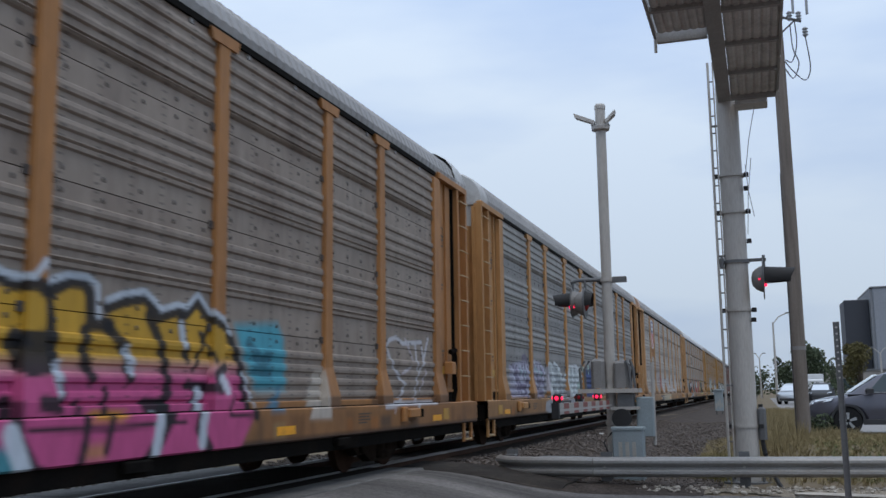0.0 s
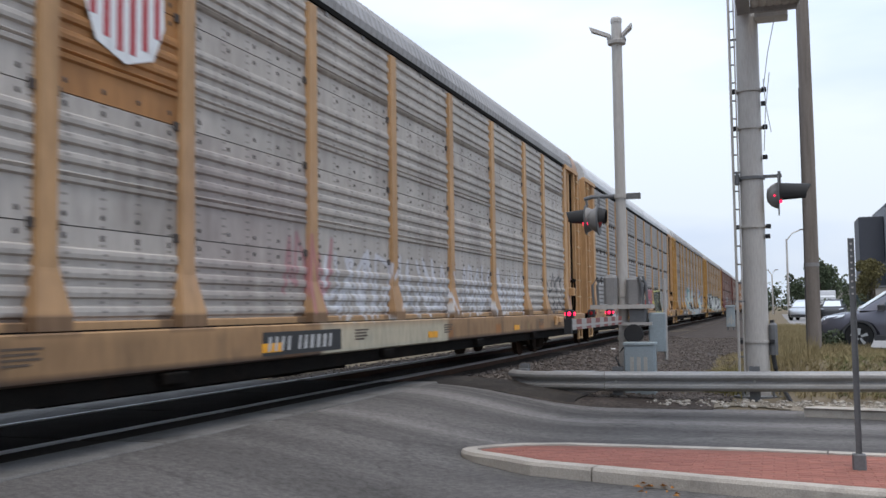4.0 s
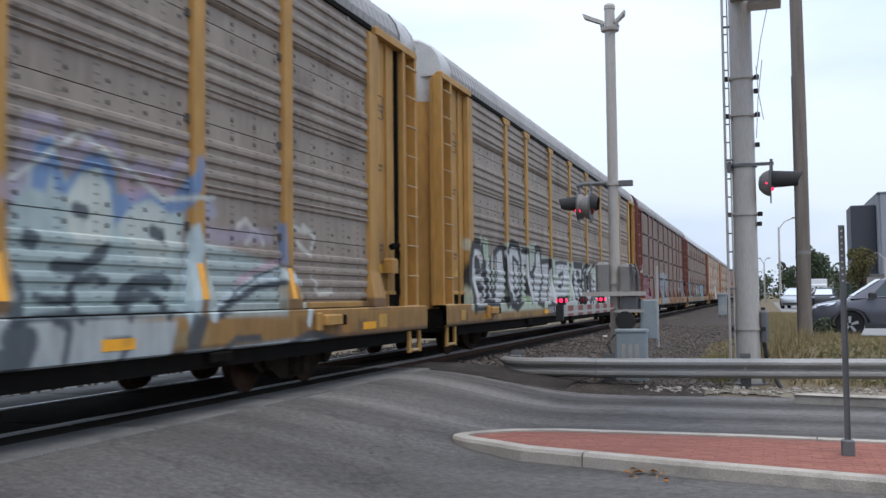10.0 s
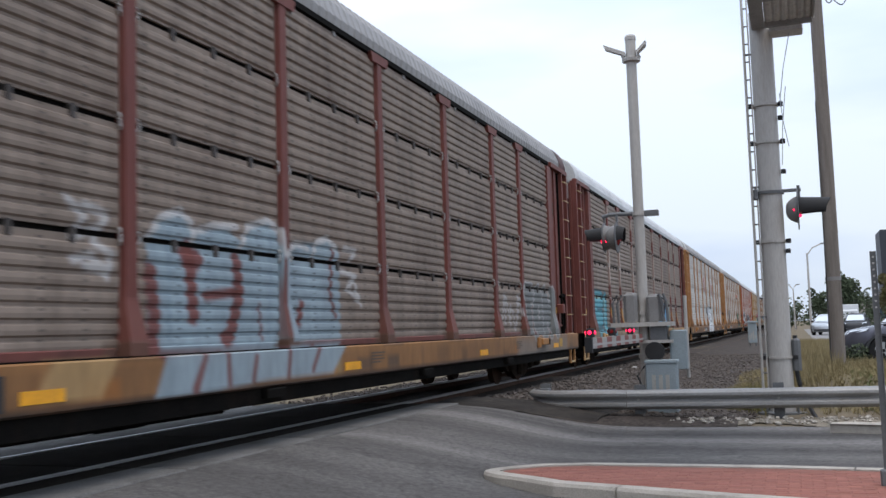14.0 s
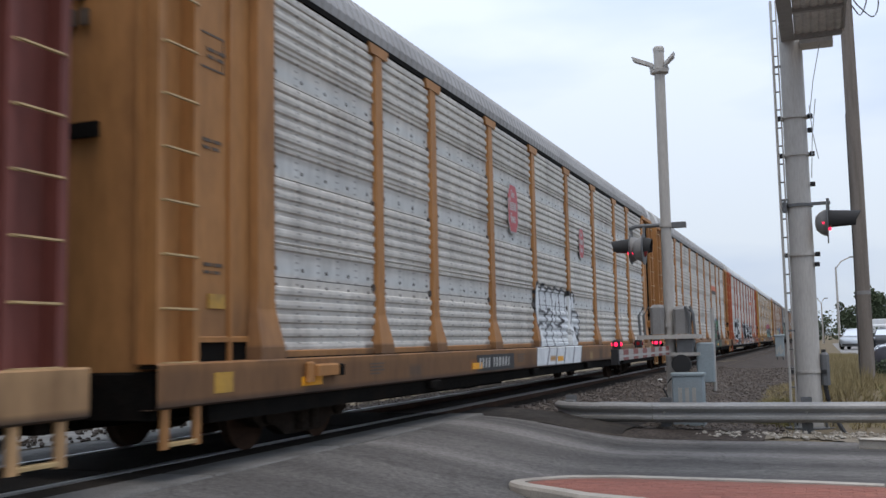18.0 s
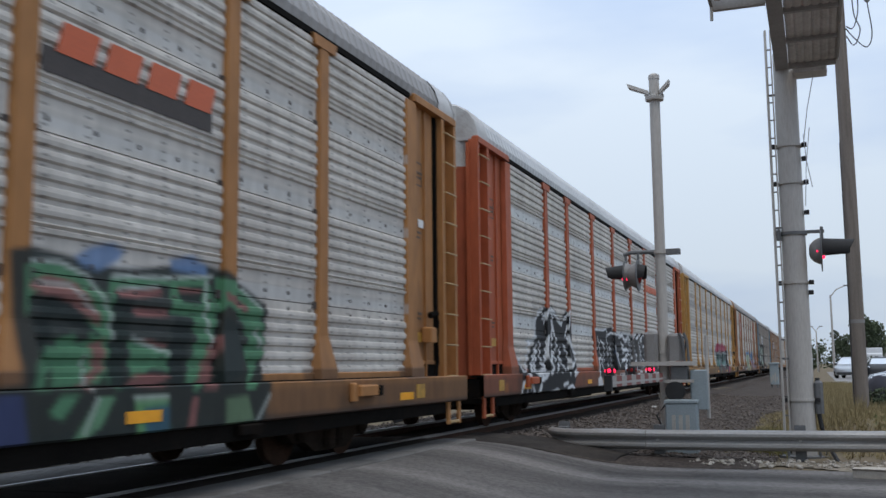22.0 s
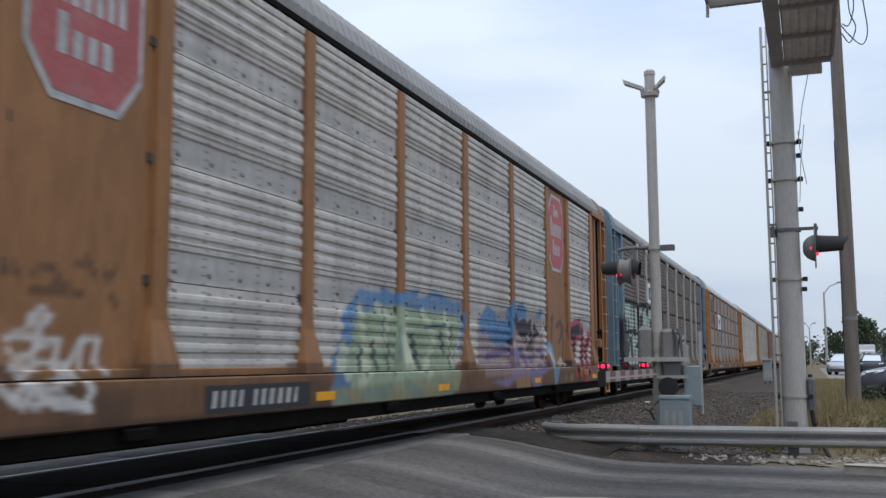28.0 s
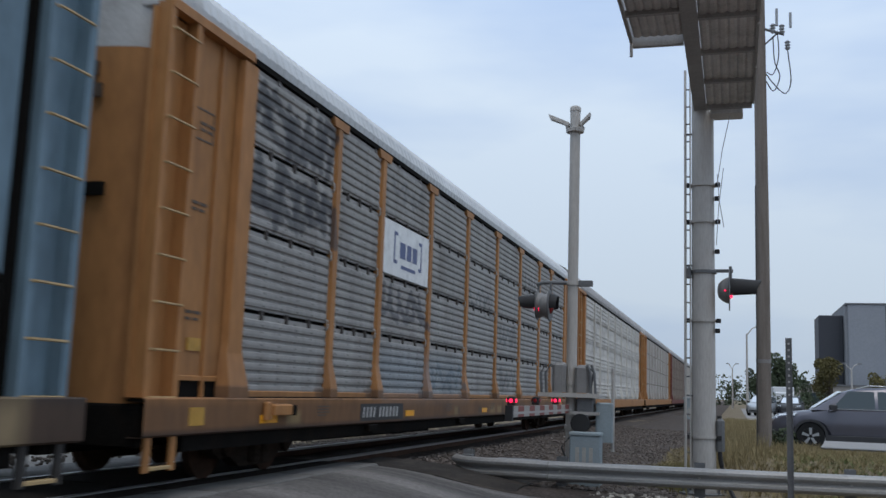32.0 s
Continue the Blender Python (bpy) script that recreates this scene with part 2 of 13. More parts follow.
M = {
    "galv_dark": steel("weathered dark galvanised steel", (0.272, 0.222, 0.180), (0.085, 0.052, 0.038), 0.6, True),
    "galv_brown": steel("rusty galvanised steel", (0.225, 0.172, 0.134), (0.075, 0.045, 0.032), 0.6, True),
    "galv_mid": steel("grey galvanised steel", (0.405, 0.363, 0.318), (0.12, 0.085, 0.065), 0.45, True),
    "galv_cool": steel("blue-grey galvanised steel", (0.285, 0.272, 0.252), (0.09, 0.07, 0.055), 0.45, True),
    "galv_umber": steel("dark umber galvanised steel", (0.150, 0.116, 0.092), (0.05, 0.034, 0.025), 0.6, True),
    "galv_light": steel("bright galvanised steel", (0.535, 0.50, 0.447), (0.18, 0.145, 0.12), 0.5, True),
    "yellow": steel("railcar yellow paint", (0.355, 0.163, 0.056), RUST, 0.38),
    "tan": steel("faded yellow paint", (0.45, 0.262, 0.125), RUST, 0.35),
    "amber": steel("worn amber paint", (0.39, 0.198, 0.073), RUST, 0.38),
    "gold": steel("golden yellow paint", (0.40, 0.215, 0.06), GRIME, 0.35),
    "ochre": steel("brown ochre paint", (0.29, 0.135, 0.055), RUST, 0.35),
    "brown": steel("oxide brown paint", (0.080, 0.027, 0.022), GRIME, 0.35),
    "redbrown": steel("faded oxide red paint", (0.155, 0.046, 0.035), GRIME, 0.35),
    "orange": steel("orange paint", (0.37, 0.088, 0.036), RUST, 0.35),
    "blue": steel("faded blue paint", (0.145, 0.212, 0.255), GRIME, 0.35),
    "roof": mat("roof sheet steel", (0.27, 0.255, 0.24), 0.5, 0.0, 0.15, 1.0, 20, 0.05, GRIME, 0.35, 0.7),
    "roof_white": mat("pale roof sheet", (0.50, 0.505, 0.50), 0.5, 0.0, 0.12, 1.0, 20, 0.05, GRIME, 0.25, 0.7),
    "hood_white": mat("white end hood paint", (0.46, 0.45, 0.43), 0.55, 0, 0.15, 2, 30, 0.05, RUST, 0.5, 1.5),
    "salmon_door": mat("faded salmon door paint", (0.43, 0.27, 0.18), 0.6, 0, 0.2, 2, 30, 0.05, RUST, 0.5, 1.5),
    "cream": mat("cream door paint", (0.55, 0.52, 0.45), 0.55, 0, 0.12, 2, 30, 0.05, GRIME, 0.4, 1.5),
    # grimy steel, its black deepened to hold the shade beneath the cars
    "dark": mat("shade-deepened grimy steel", (0.008, 0.007, 0.006), 0.9, 0, 0.4, 3, 40, 0.3, (0.03, 0.017, 0.010), 0.3, 2.0, spec=0.05),
    "truck": mat("rusty bogie steel", (0.034, 0.025, 0.019), 0.9, 0, 0.5, 4, 40, 0.4, (0.05, 0.026, 0.015), 0.3, 2.0, spec=0.08),
    "wheel_rust": mat("rust-brown wheel steel", (0.062, 0.034, 0.022), 0.85, 0, 0.4, 4, 40, 0.3, (0.02, 0.015, 0.012), 0.5, 3.0, spec=0.1),
    # near-black that puts the shade of openings into the colour
    "slot": mat("painted slot shade", (0.010, 0.009, 0.008), 0.9, 0, 0.2, 3, 40, 0, spec=0.05),
    "rung": mat("worn rung steel", (0.40, 0.27, 0.12), 0.5, 0, 0.3, 4, 40, 0.1, RUST, 0.4, 3),
    "bolt": mat("rusty bolt steel", (0.055, 0.045, 0.04), 0.7, 0, 0.3, 8, 40, 0),
    "reflect": mat("yellow reflective tape", (0.84, 0.36, 0.012), 0.4, 0, 0.1, 3, 40, 0, GRIME, 0.3, 4),
    "white": mat("white lettering paint", (0.72, 0.72, 0.70), 0.5, 0, 0.12, 3, 40, 0, GRIME, 0.3, 4),
    "black": mat("black stencil paint", (0.02, 0.02, 0.02), 0.6, 0, 0.2, 3, 40, 0),
    "red": mat("red enamel", (0.42, 0.045, 0.05), 0.5, 0, 0.12, 3, 40, 0.03, GRIME, 0.25, 3),
    "red_faded": mat("faded red enamel", (0.38, 0.085, 0.08), 0.55, 0, 0.25, 3, 40, 0.03, (0.40, 0.24, 0.20), 0.5, 2.0),
    "navy": mat("navy enamel", (0.03, 0.05, 0.16), 0.45, 0, 0.12, 3, 40, 0.03),
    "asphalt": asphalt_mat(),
    "concrete": mat("weathered concrete", (0.23, 0.215, 0.195), 0.85, 0, 0.22, 1.2, 70, 0.4, (0.09, 0.08, 0.07), 0.6, 0.9),
    "panel": mat("crossing panel concrete", (0.135, 0.128, 0.12), 0.85, 0, 0.3, 1.4, 60, 0.4, (0.05, 0.045, 0.04), 0.7, 0.9),
    "kerb": mat("pale kerb concrete", (0.42, 0.375, 0.32), 0.85, 0, 0.2, 2.0, 70, 0.4, (0.13, 0.115, 0.10), 0.6, 1.4),
    "signal_mid": mat("grey-brown lamp housing", (0.20, 0.19, 0.18), 0.55, 0, 0.15, 3, 40, 0.05),
    # dark rubber with the train's shade worked into its colour
    "panel_dark": mat("crossing rubber darkened for train shade", (0.036, 0.030, 0.025), 0.95, 0, 0.35, 1.4, 60, 0.4, (0.05, 0.046, 0.042), 0.3, 0.7, spec=0.02),
    "brick": mat("brick red pavers", (0.29, 0.118, 0.09), 0.85, 0, 0.2, 6, 80, 0.3, (0.15, 0.085, 0.065), 0.4, 1.2, rand=0.10),
    "mortar": mat("sanded paver joints", (0.25, 0.11, 0.085), 0.9, 0, 0.2, 4, 80, 0.3),
    "ballast": mat("granite ballast", (0.064, 0.051, 0.043), 0.9, 0, 0.6, 3, 18, 0.9, (0.05, 0.038, 0.03), 0.6, 1.2),
    "stone": mat("ballast stones", (0.118, 0.098, 0.085), 0.9, 0, 0.4, 9, 60, 0.4, rand=0.3),
    "pale_stone": mat("pale limestone rubble", (0.33, 0.295, 0.25), 0.9, 0, 0.35, 9, 60, 0.4, rand=0.25),
    "dirt": mat("dry gravelly soil", (0.165, 0.130, 0.088), 0.95, 0, 0.3, 2, 60, 0.5, (0.09, 0.08, 0.04), 0.6, 0.6),
    "lot": mat("parking lot asphalt", (0.24, 0.23, 0.22), 0.9, 0, 0.15, 0.6, 50, 0.3),
    "tar": mat("dark crumbling asphalt", (0.038, 0.033, 0.029), 0.9, 0, 0.4, 3, 50, 0.5, (0.075, 0.062, 0.05), 0.5, 1.5),
    "sand": mat("pale sandy grit", (0.23, 0.195, 0.15), 0.95, 0, 0.35, 3, 60, 0.5, (0.10, 0.085, 0.065), 0.7, 1.6),
    "rail": mat("polished rail steel", (0.42, 0.41, 0.40), 0.4, 0.85, 0.1, 3, 40, 0),
    "rail_web": mat("rusty rail web", (0.08, 0.045, 0.03), 0.8, 0, 0.3, 3, 40, 0.2),
    "tie": mat("creosoted timber", (0.055, 0.042, 0.034), 0.9, 0, 0.3, 4, 60, 0.4),
    "zinc": mat("galvanised guardrail", (0.265, 0.255, 0.242), 0.5, 0.25, 0.2, 2, 40, 0.08, (0.14, 0.12, 0.10), 0.5, 1.5, (0.5, 1, 1)),
    "signal": mat("grey signal paint", (0.41, 0.38, 0.345), 0.5, 0, 0.14, 2, 40, 0.05, (0.20, 0.17, 0.14), 0.5, 2.0, (1, 1, 0.2)),
    "signal_dark": mat("dark grey signal housing", (0.115, 0.115, 0.115), 0.6, 0, 0.2, 3, 40, 0.1),
    "hood": mat("black signal hood", (0.014, 0.013, 0.013), 0.75, 0, 0.2, 3, 40, 0.1),
    "case": mat("grey equipment case", (0.25, 0.29, 0.30), 0.55, 0, 0.15, 2, 40, 0.05, (0.14, 0.13, 0.12), 0.4, 2),
    "grate": mat("galvanised walkway sheet", (0.46, 0.44, 0.42), 0.6, 0.1, 0.25, 3, 40, 0.2, (0.09, 0.075, 0.065), 0.5, 2),
    "brace": mat("weathered walkway frame", (0.27, 0.26, 0.25), 0.6, 0.1, 0.2, 3, 40, 0.1),
    "pole_wood": mat("weathered utility pole timber", (0.195, 0.165, 0.142), 0.9, 0, 0.3, 2, 50, 0.5, (0.08, 0.06, 0.05), 0.5, 1.5, (6, 6, 0.35)),
    "porcelain": mat("grey porcelain insulator", (0.30, 0.31, 0.32), 0.3, 0, 0.1, 3, 40, 0),
    "cable": mat("black cable sheath", (0.025, 0.025, 0.027), 0.6, 0, 0.2, 3, 40, 0),
    "wire": mat("bright wire", (0.35, 0.36, 0.38), 0.5, 0.4, 0.1, 3, 40, 0),
    "lens_red": mat("lit red signal lens", (1.0, 0.015, 0.075), emit=2.4),
    "lens_off": mat("unlit red signal lens", (0.22, 0.012, 0.014), 0.2, 0, 0.05, 3, 40, 0),
    "stripe_red": mat("faded red arm stripe", (0.24, 0.065, 0.05), 0.6, 0, 0.2, 4, 40, 0, GRIME, 0.4, 4),
    "stripe_white": mat("dirty white arm stripe", (0.38, 0.35, 0.31), 0.6, 0, 0.15, 4, 40, 0, GRIME, 0.4, 4),
    "car_grey": mat("dark grey metallic car paint", (0.105, 0.104, 0.125), 0.25, 0.35, 0.06, 3, 60, 0),
    "car_silver": mat("silver car paint", (0.42, 0.44, 0.46), 0.28, 0.4, 0.06, 3, 60, 0),
    "car_white": mat("white car paint", (0.70, 0.70, 0.70), 0.3, 0, 0.06, 3, 60, 0),
    "trim": mat("black plastic trim", (0.025, 0.025, 0.027), 0.6, 0, 0.1, 3, 40, 0),
    "tyre": mat("tyre rubber", (0.02, 0.02, 0.02), 0.85, 0, 0.2, 6, 40, 0.2),
    "rim": mat("alloy wheel", (0.42, 0.43, 0.44), 0.3, 0.7, 0.1, 3, 40, 0),
    "lampglass": mat("headlamp glass", (0.62, 0.66, 0.70), 0.08, 0, 0.05, 3, 40, 0),
    "glass_dark": mat("tinted window glass", (0.035, 0.05, 0.055), 0.06, 0, 0.05, 3, 40, 0),
    "bld_dark": mat("charcoal cladding", (0.030, 0.032, 0.040), 0.6, 0, 0.1, 0.2, 4, 0.05),
    "bld_grey": mat("grey precast cladding", (0.18, 0.185, 0.195), 0.7, 0, 0.12, 0.2, 4, 0.05),
    "bld_mid": mat("slate cladding", (0.23, 0.24, 0.26), 0.7, 0, 0.1, 0.2, 4, 0.05),
    "bld_low": mat("beige shed wall", (0.30, 0.27, 0.24), 0.8, 0, 0.12, 0.3, 6, 0.05),
    "truck_white": mat("white box van body", (0.55, 0.55, 0.55), 0.5, 0, 0.08, 1, 20, 0),
    "leaf_dark": mat("dark oak foliage", (0.066, 0.082, 0.048), 0.8, 0, 0.45, 0.8, 12, 0.2, rand=0.2),
    "leaf_olive": mat("olive foliage", (0.135, 0.115, 0.048), 0.8, 0, 0.4, 0.8, 12, 0.2, rand=0.2),
    "bark": mat("tree bark", (0.08, 0.06, 0.045), 0.9, 0, 0.3, 3, 30, 0.4),
    "grass_dry": mat("dry straw grass", (0.27, 0.215, 0.115), 0.9, 0, 0.35, 3, 30, 0, rand=0.2),
    "grass_green": mat("dull green grass", (0.12, 0.14, 0.055), 0.9, 0, 0.35, 3, 30, 0, rand=0.2),
    "grass_weed": mat("yellow-green weeds", (0.24, 0.21, 0.085), 0.9, 0, 0.35, 3, 30, 0, rand=0.2),
    "litter": mat("pale litter", (0.48, 0.46, 0.43), 0.8, 0, 0.1, 3, 40, 0),
    "leaf_litter": mat("fallen dry leaves", (0.36, 0.16, 0.05), 0.9, 0, 0.3, 9, 40, 0),
}


# ---- mesh helpers ----
def blank_paint(me):
    """Bare steel: no sprayed paint on any vertex."""
    at = me.attributes.get("paint") or me.attributes.new("paint", "FLOAT_COLOR", "POINT")
    at.data.foreach_set("color", np.zeros(len(me.vertices) * 4, np.float32))
    return at



class Mesh:
    """Collects vertices and faces of one part."""

    def __init__(self):
        self.v, self.f = [], []

    def add(self, vs, fs):
        k = len(self.v)
        self.v += [tuple(p) for p in vs]
        self.f += [tuple(i + k for i in q) for q in fs]
        return self

    def box(self, x0, x1, y0, y1, z0, z1):
        return self.add([(x0, y0, z0), (x1, y0, z0), (x1, y1, z0), (x0, y1, z0), (x0, y0, z1), (x1, y0, z1), (x1, y1, z1), (x0, y1, z1)],
                        [(3, 2, 1, 0), (4, 5, 6, 7), (0, 1, 5, 4), (1, 2, 6, 5), (2, 3, 7, 6), (3, 0, 4, 7)])

    def bevel_box(self, x0, x1, y0, y1, z0, z1, b=0.02):
        """A box with chamfered upright and top edges."""
        def ring(i, z):
            return [(x0 + i + b, y0 + i, z), (x1 - i - b, y0 + i, z), (x1 - i, y0 + i + b, z), (x1 - i, y1 - i - b, z),
                    (x1 - i - b, y1 - i, z), (x0 + i + b, y1 - i, z), (x0 + i, y1 - i - b, z), (x0 + i, y0 + i + b, z)]
        rings = [ring(0, z0), ring(0, z1 - b), ring(b, z1)]
        vs = sum(rings, [])
        fs = [tuple(range(7, -1, -1)), tuple(range(16, 24))]
        for r in range(2):
            fs += [(r * 8 + i, r * 8 + (i + 1) % 8, r * 8 + 8 + (i + 1) % 8, r * 8 + 8 + i) for i in range(8)]
        return self.add(vs, fs)

    def prism(self, prof, a, b, axis="y"):
        """Extrudes a closed outline along an axis: outline (x, z) along y, (x, y) along z or (y, z) along x."""
        put = {"y": lambda p, t: (p[0], t, p[1]), "z": lambda p, t: (p[0], p[1], t), "x": lambda p, t: (t, p[0], p[1])}[axis]
        n = len(prof)
        return self.add([put(p, a) for p in prof] + [put(p, b) for p in prof],
                        [tuple(range(n)), tuple(range(2 * n - 1, n - 1, -1))] + [(i, n + i, n + (i + 1) % n, (i + 1) % n) for i in range(n)])

    def tube(self, pts, r, n=8, r1=None, cap=True):
        """A round bar along points, tapering from r to r1."""
        pts = [Vector(p) for p in pts]
        rings = []
        for i, p in enumerate(pts):
            d = (pts[min(i + 1, len(pts) - 1)] - pts[max(i - 1, 0)]).normalized()
            u = d.orthogonal().normalized() if abs(d.z) < 0.9 else d.cross(Vector((0, 1, 0))).normalized()
            w = d.cross(u)
            rr = r if r1 is None else r + (r1 - r) * i / (len(pts) - 1)
            rings.append([p + rr * (math.cos(2 * math.pi * k / n) * u + math.sin(2 * math.pi * k / n) * w) for k in range(n)])
        fs = []
        for i in range(len(pts) - 1):
            fs += [(i * n + k, i * n + (k + 1) % n, (i + 1) * n + (k + 1) % n, (i + 1) * n + k) for k in range(n)]
        if cap:
            fs += [tuple(range(n - 1, -1, -1)), tuple((len(pts) - 1) * n + k for k in range(n))]
        return self.add(sum(rings, []), fs)

    def lathe(self, prof, c, axis="z", n=16):
        """Turns (radius, height) pairs round an axis through c."""
        vs = []
        for r, h in prof:
            for k in range(n):
                a, b = r * math.cos(2 * math.pi * k / n), r * math.sin(2 * math.pi * k / n)
                o = {"z": (a, b, h), "x": (h, a, b), "y": (a, h, b)}[axis]
                vs.append((c[0] + o[0], c[1] + o[1], c[2] + o[2]))
        fs = [(i * n + k, i * n + (k + 1) % n, (i + 1) * n + (k + 1) % n, (i + 1) * n + k) for i in range(len(prof) - 1) for k in range(n)]
        fs += [tuple(range(n - 1, -1, -1)), tuple((len(prof) - 1) * n + k for k in range(n))]
        return self.add(vs, fs)

    def data(self, name, material, smooth=False):
        me = bpy.data.meshes.new(name)
        me.from_pydata(self.v, [], self.f)
        me.materials.append(material)
        bm = bmesh.new()
        bm.from_mesh(me)
        bmesh.ops.recalc_face_normals(bm, faces=bm.faces)
        bm.to_mesh(me)
        bm.free()
        if material.get("painted"):
            blank_paint(me)
        if smooth:
            me.shade_smooth()
            me.set_sharp_from_angle(angle=radians(40))
        return me


def part(name, mesh, material, parent=None, label="", smooth=False, at=None):
    """Links one mesh as one object, under a thing or a part where parent is given."""
    me = mesh.data(name, M[material], smooth) if isinstance(mesh, Mesh) else mesh
    ob = new(name, me)
    if parent:
        ob.parent = parent
    if at is not None:
        ob.location = at
    if label:
        ob["label"] = label
    return ob


def thing(name, label, category, at=(0, 0, 0), rz=0, group="", kind=""):
    ob = new(name)
    ob.matrix_world = pose(*at, 0, 0, rz)
    ob.empty_display_size = 0.2
    return tagged(ob, label, category, group, kind)


def structure(name, mesh, material, label, category, smooth=False, kind="structure"):
    return tagged(part(name, mesh, material, None, "", smooth), label, category, "", kind)


# ---- ground, road, track ----
def smooth(a, b, t):
    t = min(1, max(0, (t - a) / (b - a)))
    return t * t * (3 - 2 * t)


def lerp(a, b, t):
    return a + (b - a) * t


def ground_z(x, y):
    """Height of the ground: the road ramps up to the crossing, the verge rises to the parking lot."""
    road = lerp(-0.42, -0.03, smooth(-2.4, -5.3, x)) if x > -5.2 else -0.03
    if x < -9.5:
        road = lerp(-0.03, -0.25, smooth(-9.5, -14, x))
    bed = lerp(-0.16, -0.30, smooth(-5.4, -3.0, x)) if x > -8.6 else lerp(-0.16, -0.3, smooth(-8.6, -10.5, x))
    verge = lerp(bed - 0.06 * smooth(-3, -1, x), 0.08, smooth(-1.4, 0.6, x) * smooth(16.4, 20.5, y))
    verge = lerp(verge, -0.08, smooth(-2.6, 1.0, x) * smooth(22, 27, y))
    z = lerp(road, verge, smooth(15.0, 15.7, y))
    z = lerp(-0.3, z, smooth(-8, -4, y))
    n = 0.03 * noise.noise((x * 0.7, y * 0.7, 0)) + 0.015 * noise.noise((x * 3, y * 3, 2))
    if -4 < y < 15.6 and x > -9:
        n = 0.012 * noise.noise((x * 0.5, y * 0.5, 0))
    if x > 0.8 and y > 25:
        n *= 0.3
    return z + n


def steps(fine0, fine1, d, far):
    s = list(np.arange(fine0, fine1 + d / 2, d))
    k = d
    while s[-1] < far:
        k *= 1.5
        s.append(s[-1] + k)
    k = d
    while s[0] > -far:
        k *= 1.5
        s.insert(0, s[0] - k)
    return [float(v) for v in s]


def sheet(xs, ys, lift=0.0, inside=None):
    m = Mesh()
    n = len(ys)
    m.v = [(x, y, ground_z(x, y) + lift) for x in xs for y in ys]
    for i in range(len(xs) - 1):
        for j in range(n - 1):
            if inside is None or inside((xs[i] + xs[i + 1]) / 2, (ys[j] + ys[j + 1]) / 2):
                m.f.append((i * n + j, (i + 1) * n + j, (i + 1) * n + j + 1, i * n + j + 1))
    if inside:
        used = sorted({i for f in m.f for i in f})
        at = {k: i for i, k in enumerate(used)}
        m.v = [m.v[k] for k in used]
        m.f = [tuple(at[i] for i in f) for f in m.f]
    return m


structure("ground", sheet(steps(-16, 14, 0.4, 3000), steps(-10, 34, 0.4, 3000)), "dirt", "dry gravelly ground with sparse weeds", "ground", True)


def span(a, b, d):
    return [float(v) for v in np.arange(a, b + d / 2, d)]


ROAD_END = 15.25
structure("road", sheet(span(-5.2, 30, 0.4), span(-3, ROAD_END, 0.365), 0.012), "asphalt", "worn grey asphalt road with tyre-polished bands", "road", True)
structure("road_2", sheet(span(-30, -8.75, 0.4), span(-3, ROAD_END, 0.365), 0.012), "concrete", "pale road surface beyond the track", "road", True)
structure("sidewalk", sheet(span(-4.6, 30, 0.4), span(-7, -3.1, 0.39), 0.10), "concrete", "concrete sidewalk behind the viewpoint", "pavement", True)
structure("parking_lot", sheet(span(1.0, 90, 0.8), span(26.6, 150, 0.8), 0.02), "lot", "pale asphalt parking lot", "parking lot", True)
structure("track_bed", sheet(span(-9.6, -4.3, 0.25), [float(v) for v in np.concatenate([np.arange(15.7, 60, 0.5), np.geomspace(60, 1500, 40)])], 0.02),
          "ballast", "grey crushed-stone ballast beside the track", "track bed", True)
structure("track_bed_2", sheet(span(-9.6, -4.3, 0.25), [-float(v) for v in np.concatenate([np.arange(4, 30, 0.8), np.geomspace(30, 1500, 30)])][::-1], 0.02),
          "ballast", "grey crushed-stone ballast beside the track", "track bed", True)

structure("gravel_shoulder", sheet(span(-4.3, -0.9, 0.2), [float(v) for v in np.concatenate([np.arange(15.16, 60, 0.4), np.geomspace(60, 900, 30)])], 0.024),
          "ballast", "brown crushed-stone shoulder between track and grass", "gravel", True)

structure("verge_grit", sheet(span(-1.9, 14, 0.08), span(15.0, 16.2, 0.06), 0.018, lambda x, y: abs(y - 15.55) < 0.24 + 0.26 * noise.noise((x * 0.9, y * 2.0, 4.0))), "sand", "pale sandy grit along the broken road edge", "grit", True)

# crossing panels between and beside the rails
TRACK = -6.95
crossing = thing("grade_crossing", "concrete panel grade crossing with dark joints", "grade crossing", (TRACK, 0, 0), 0, "", "structure")
slab = {}
for k, (a, b) in enumerate([(1.20, 1.78), (-0.66, 0.66), (-1.72, -0.82)]):
    slab[k] = Mesh().bevel_box(a, b, 0.015, 2.485, -0.2, -0.006, 0.015).data("panel", M["panel_dark" if k == 1 else "panel"])
for j in range(8):
    for k in slab:
        part("panel", slab[k], "panel", crossing, at=(0, -4.9 + 2.5 * j, 0))

# filler strip whose black also paints the shade between panel and rail
filler = Mesh().bevel_box(0.82, 1.185, 0.015, 2.485, -0.2, -0.012, 0.015).data("rubber_filler", M["panel_dark"])
for j in range(8):
    part("rubber_filler", filler, "panel_dark", crossing, "black rubber filler beside the rail with train shade in its colour", at=(0, -4.9 + 2.5 * j, 0))

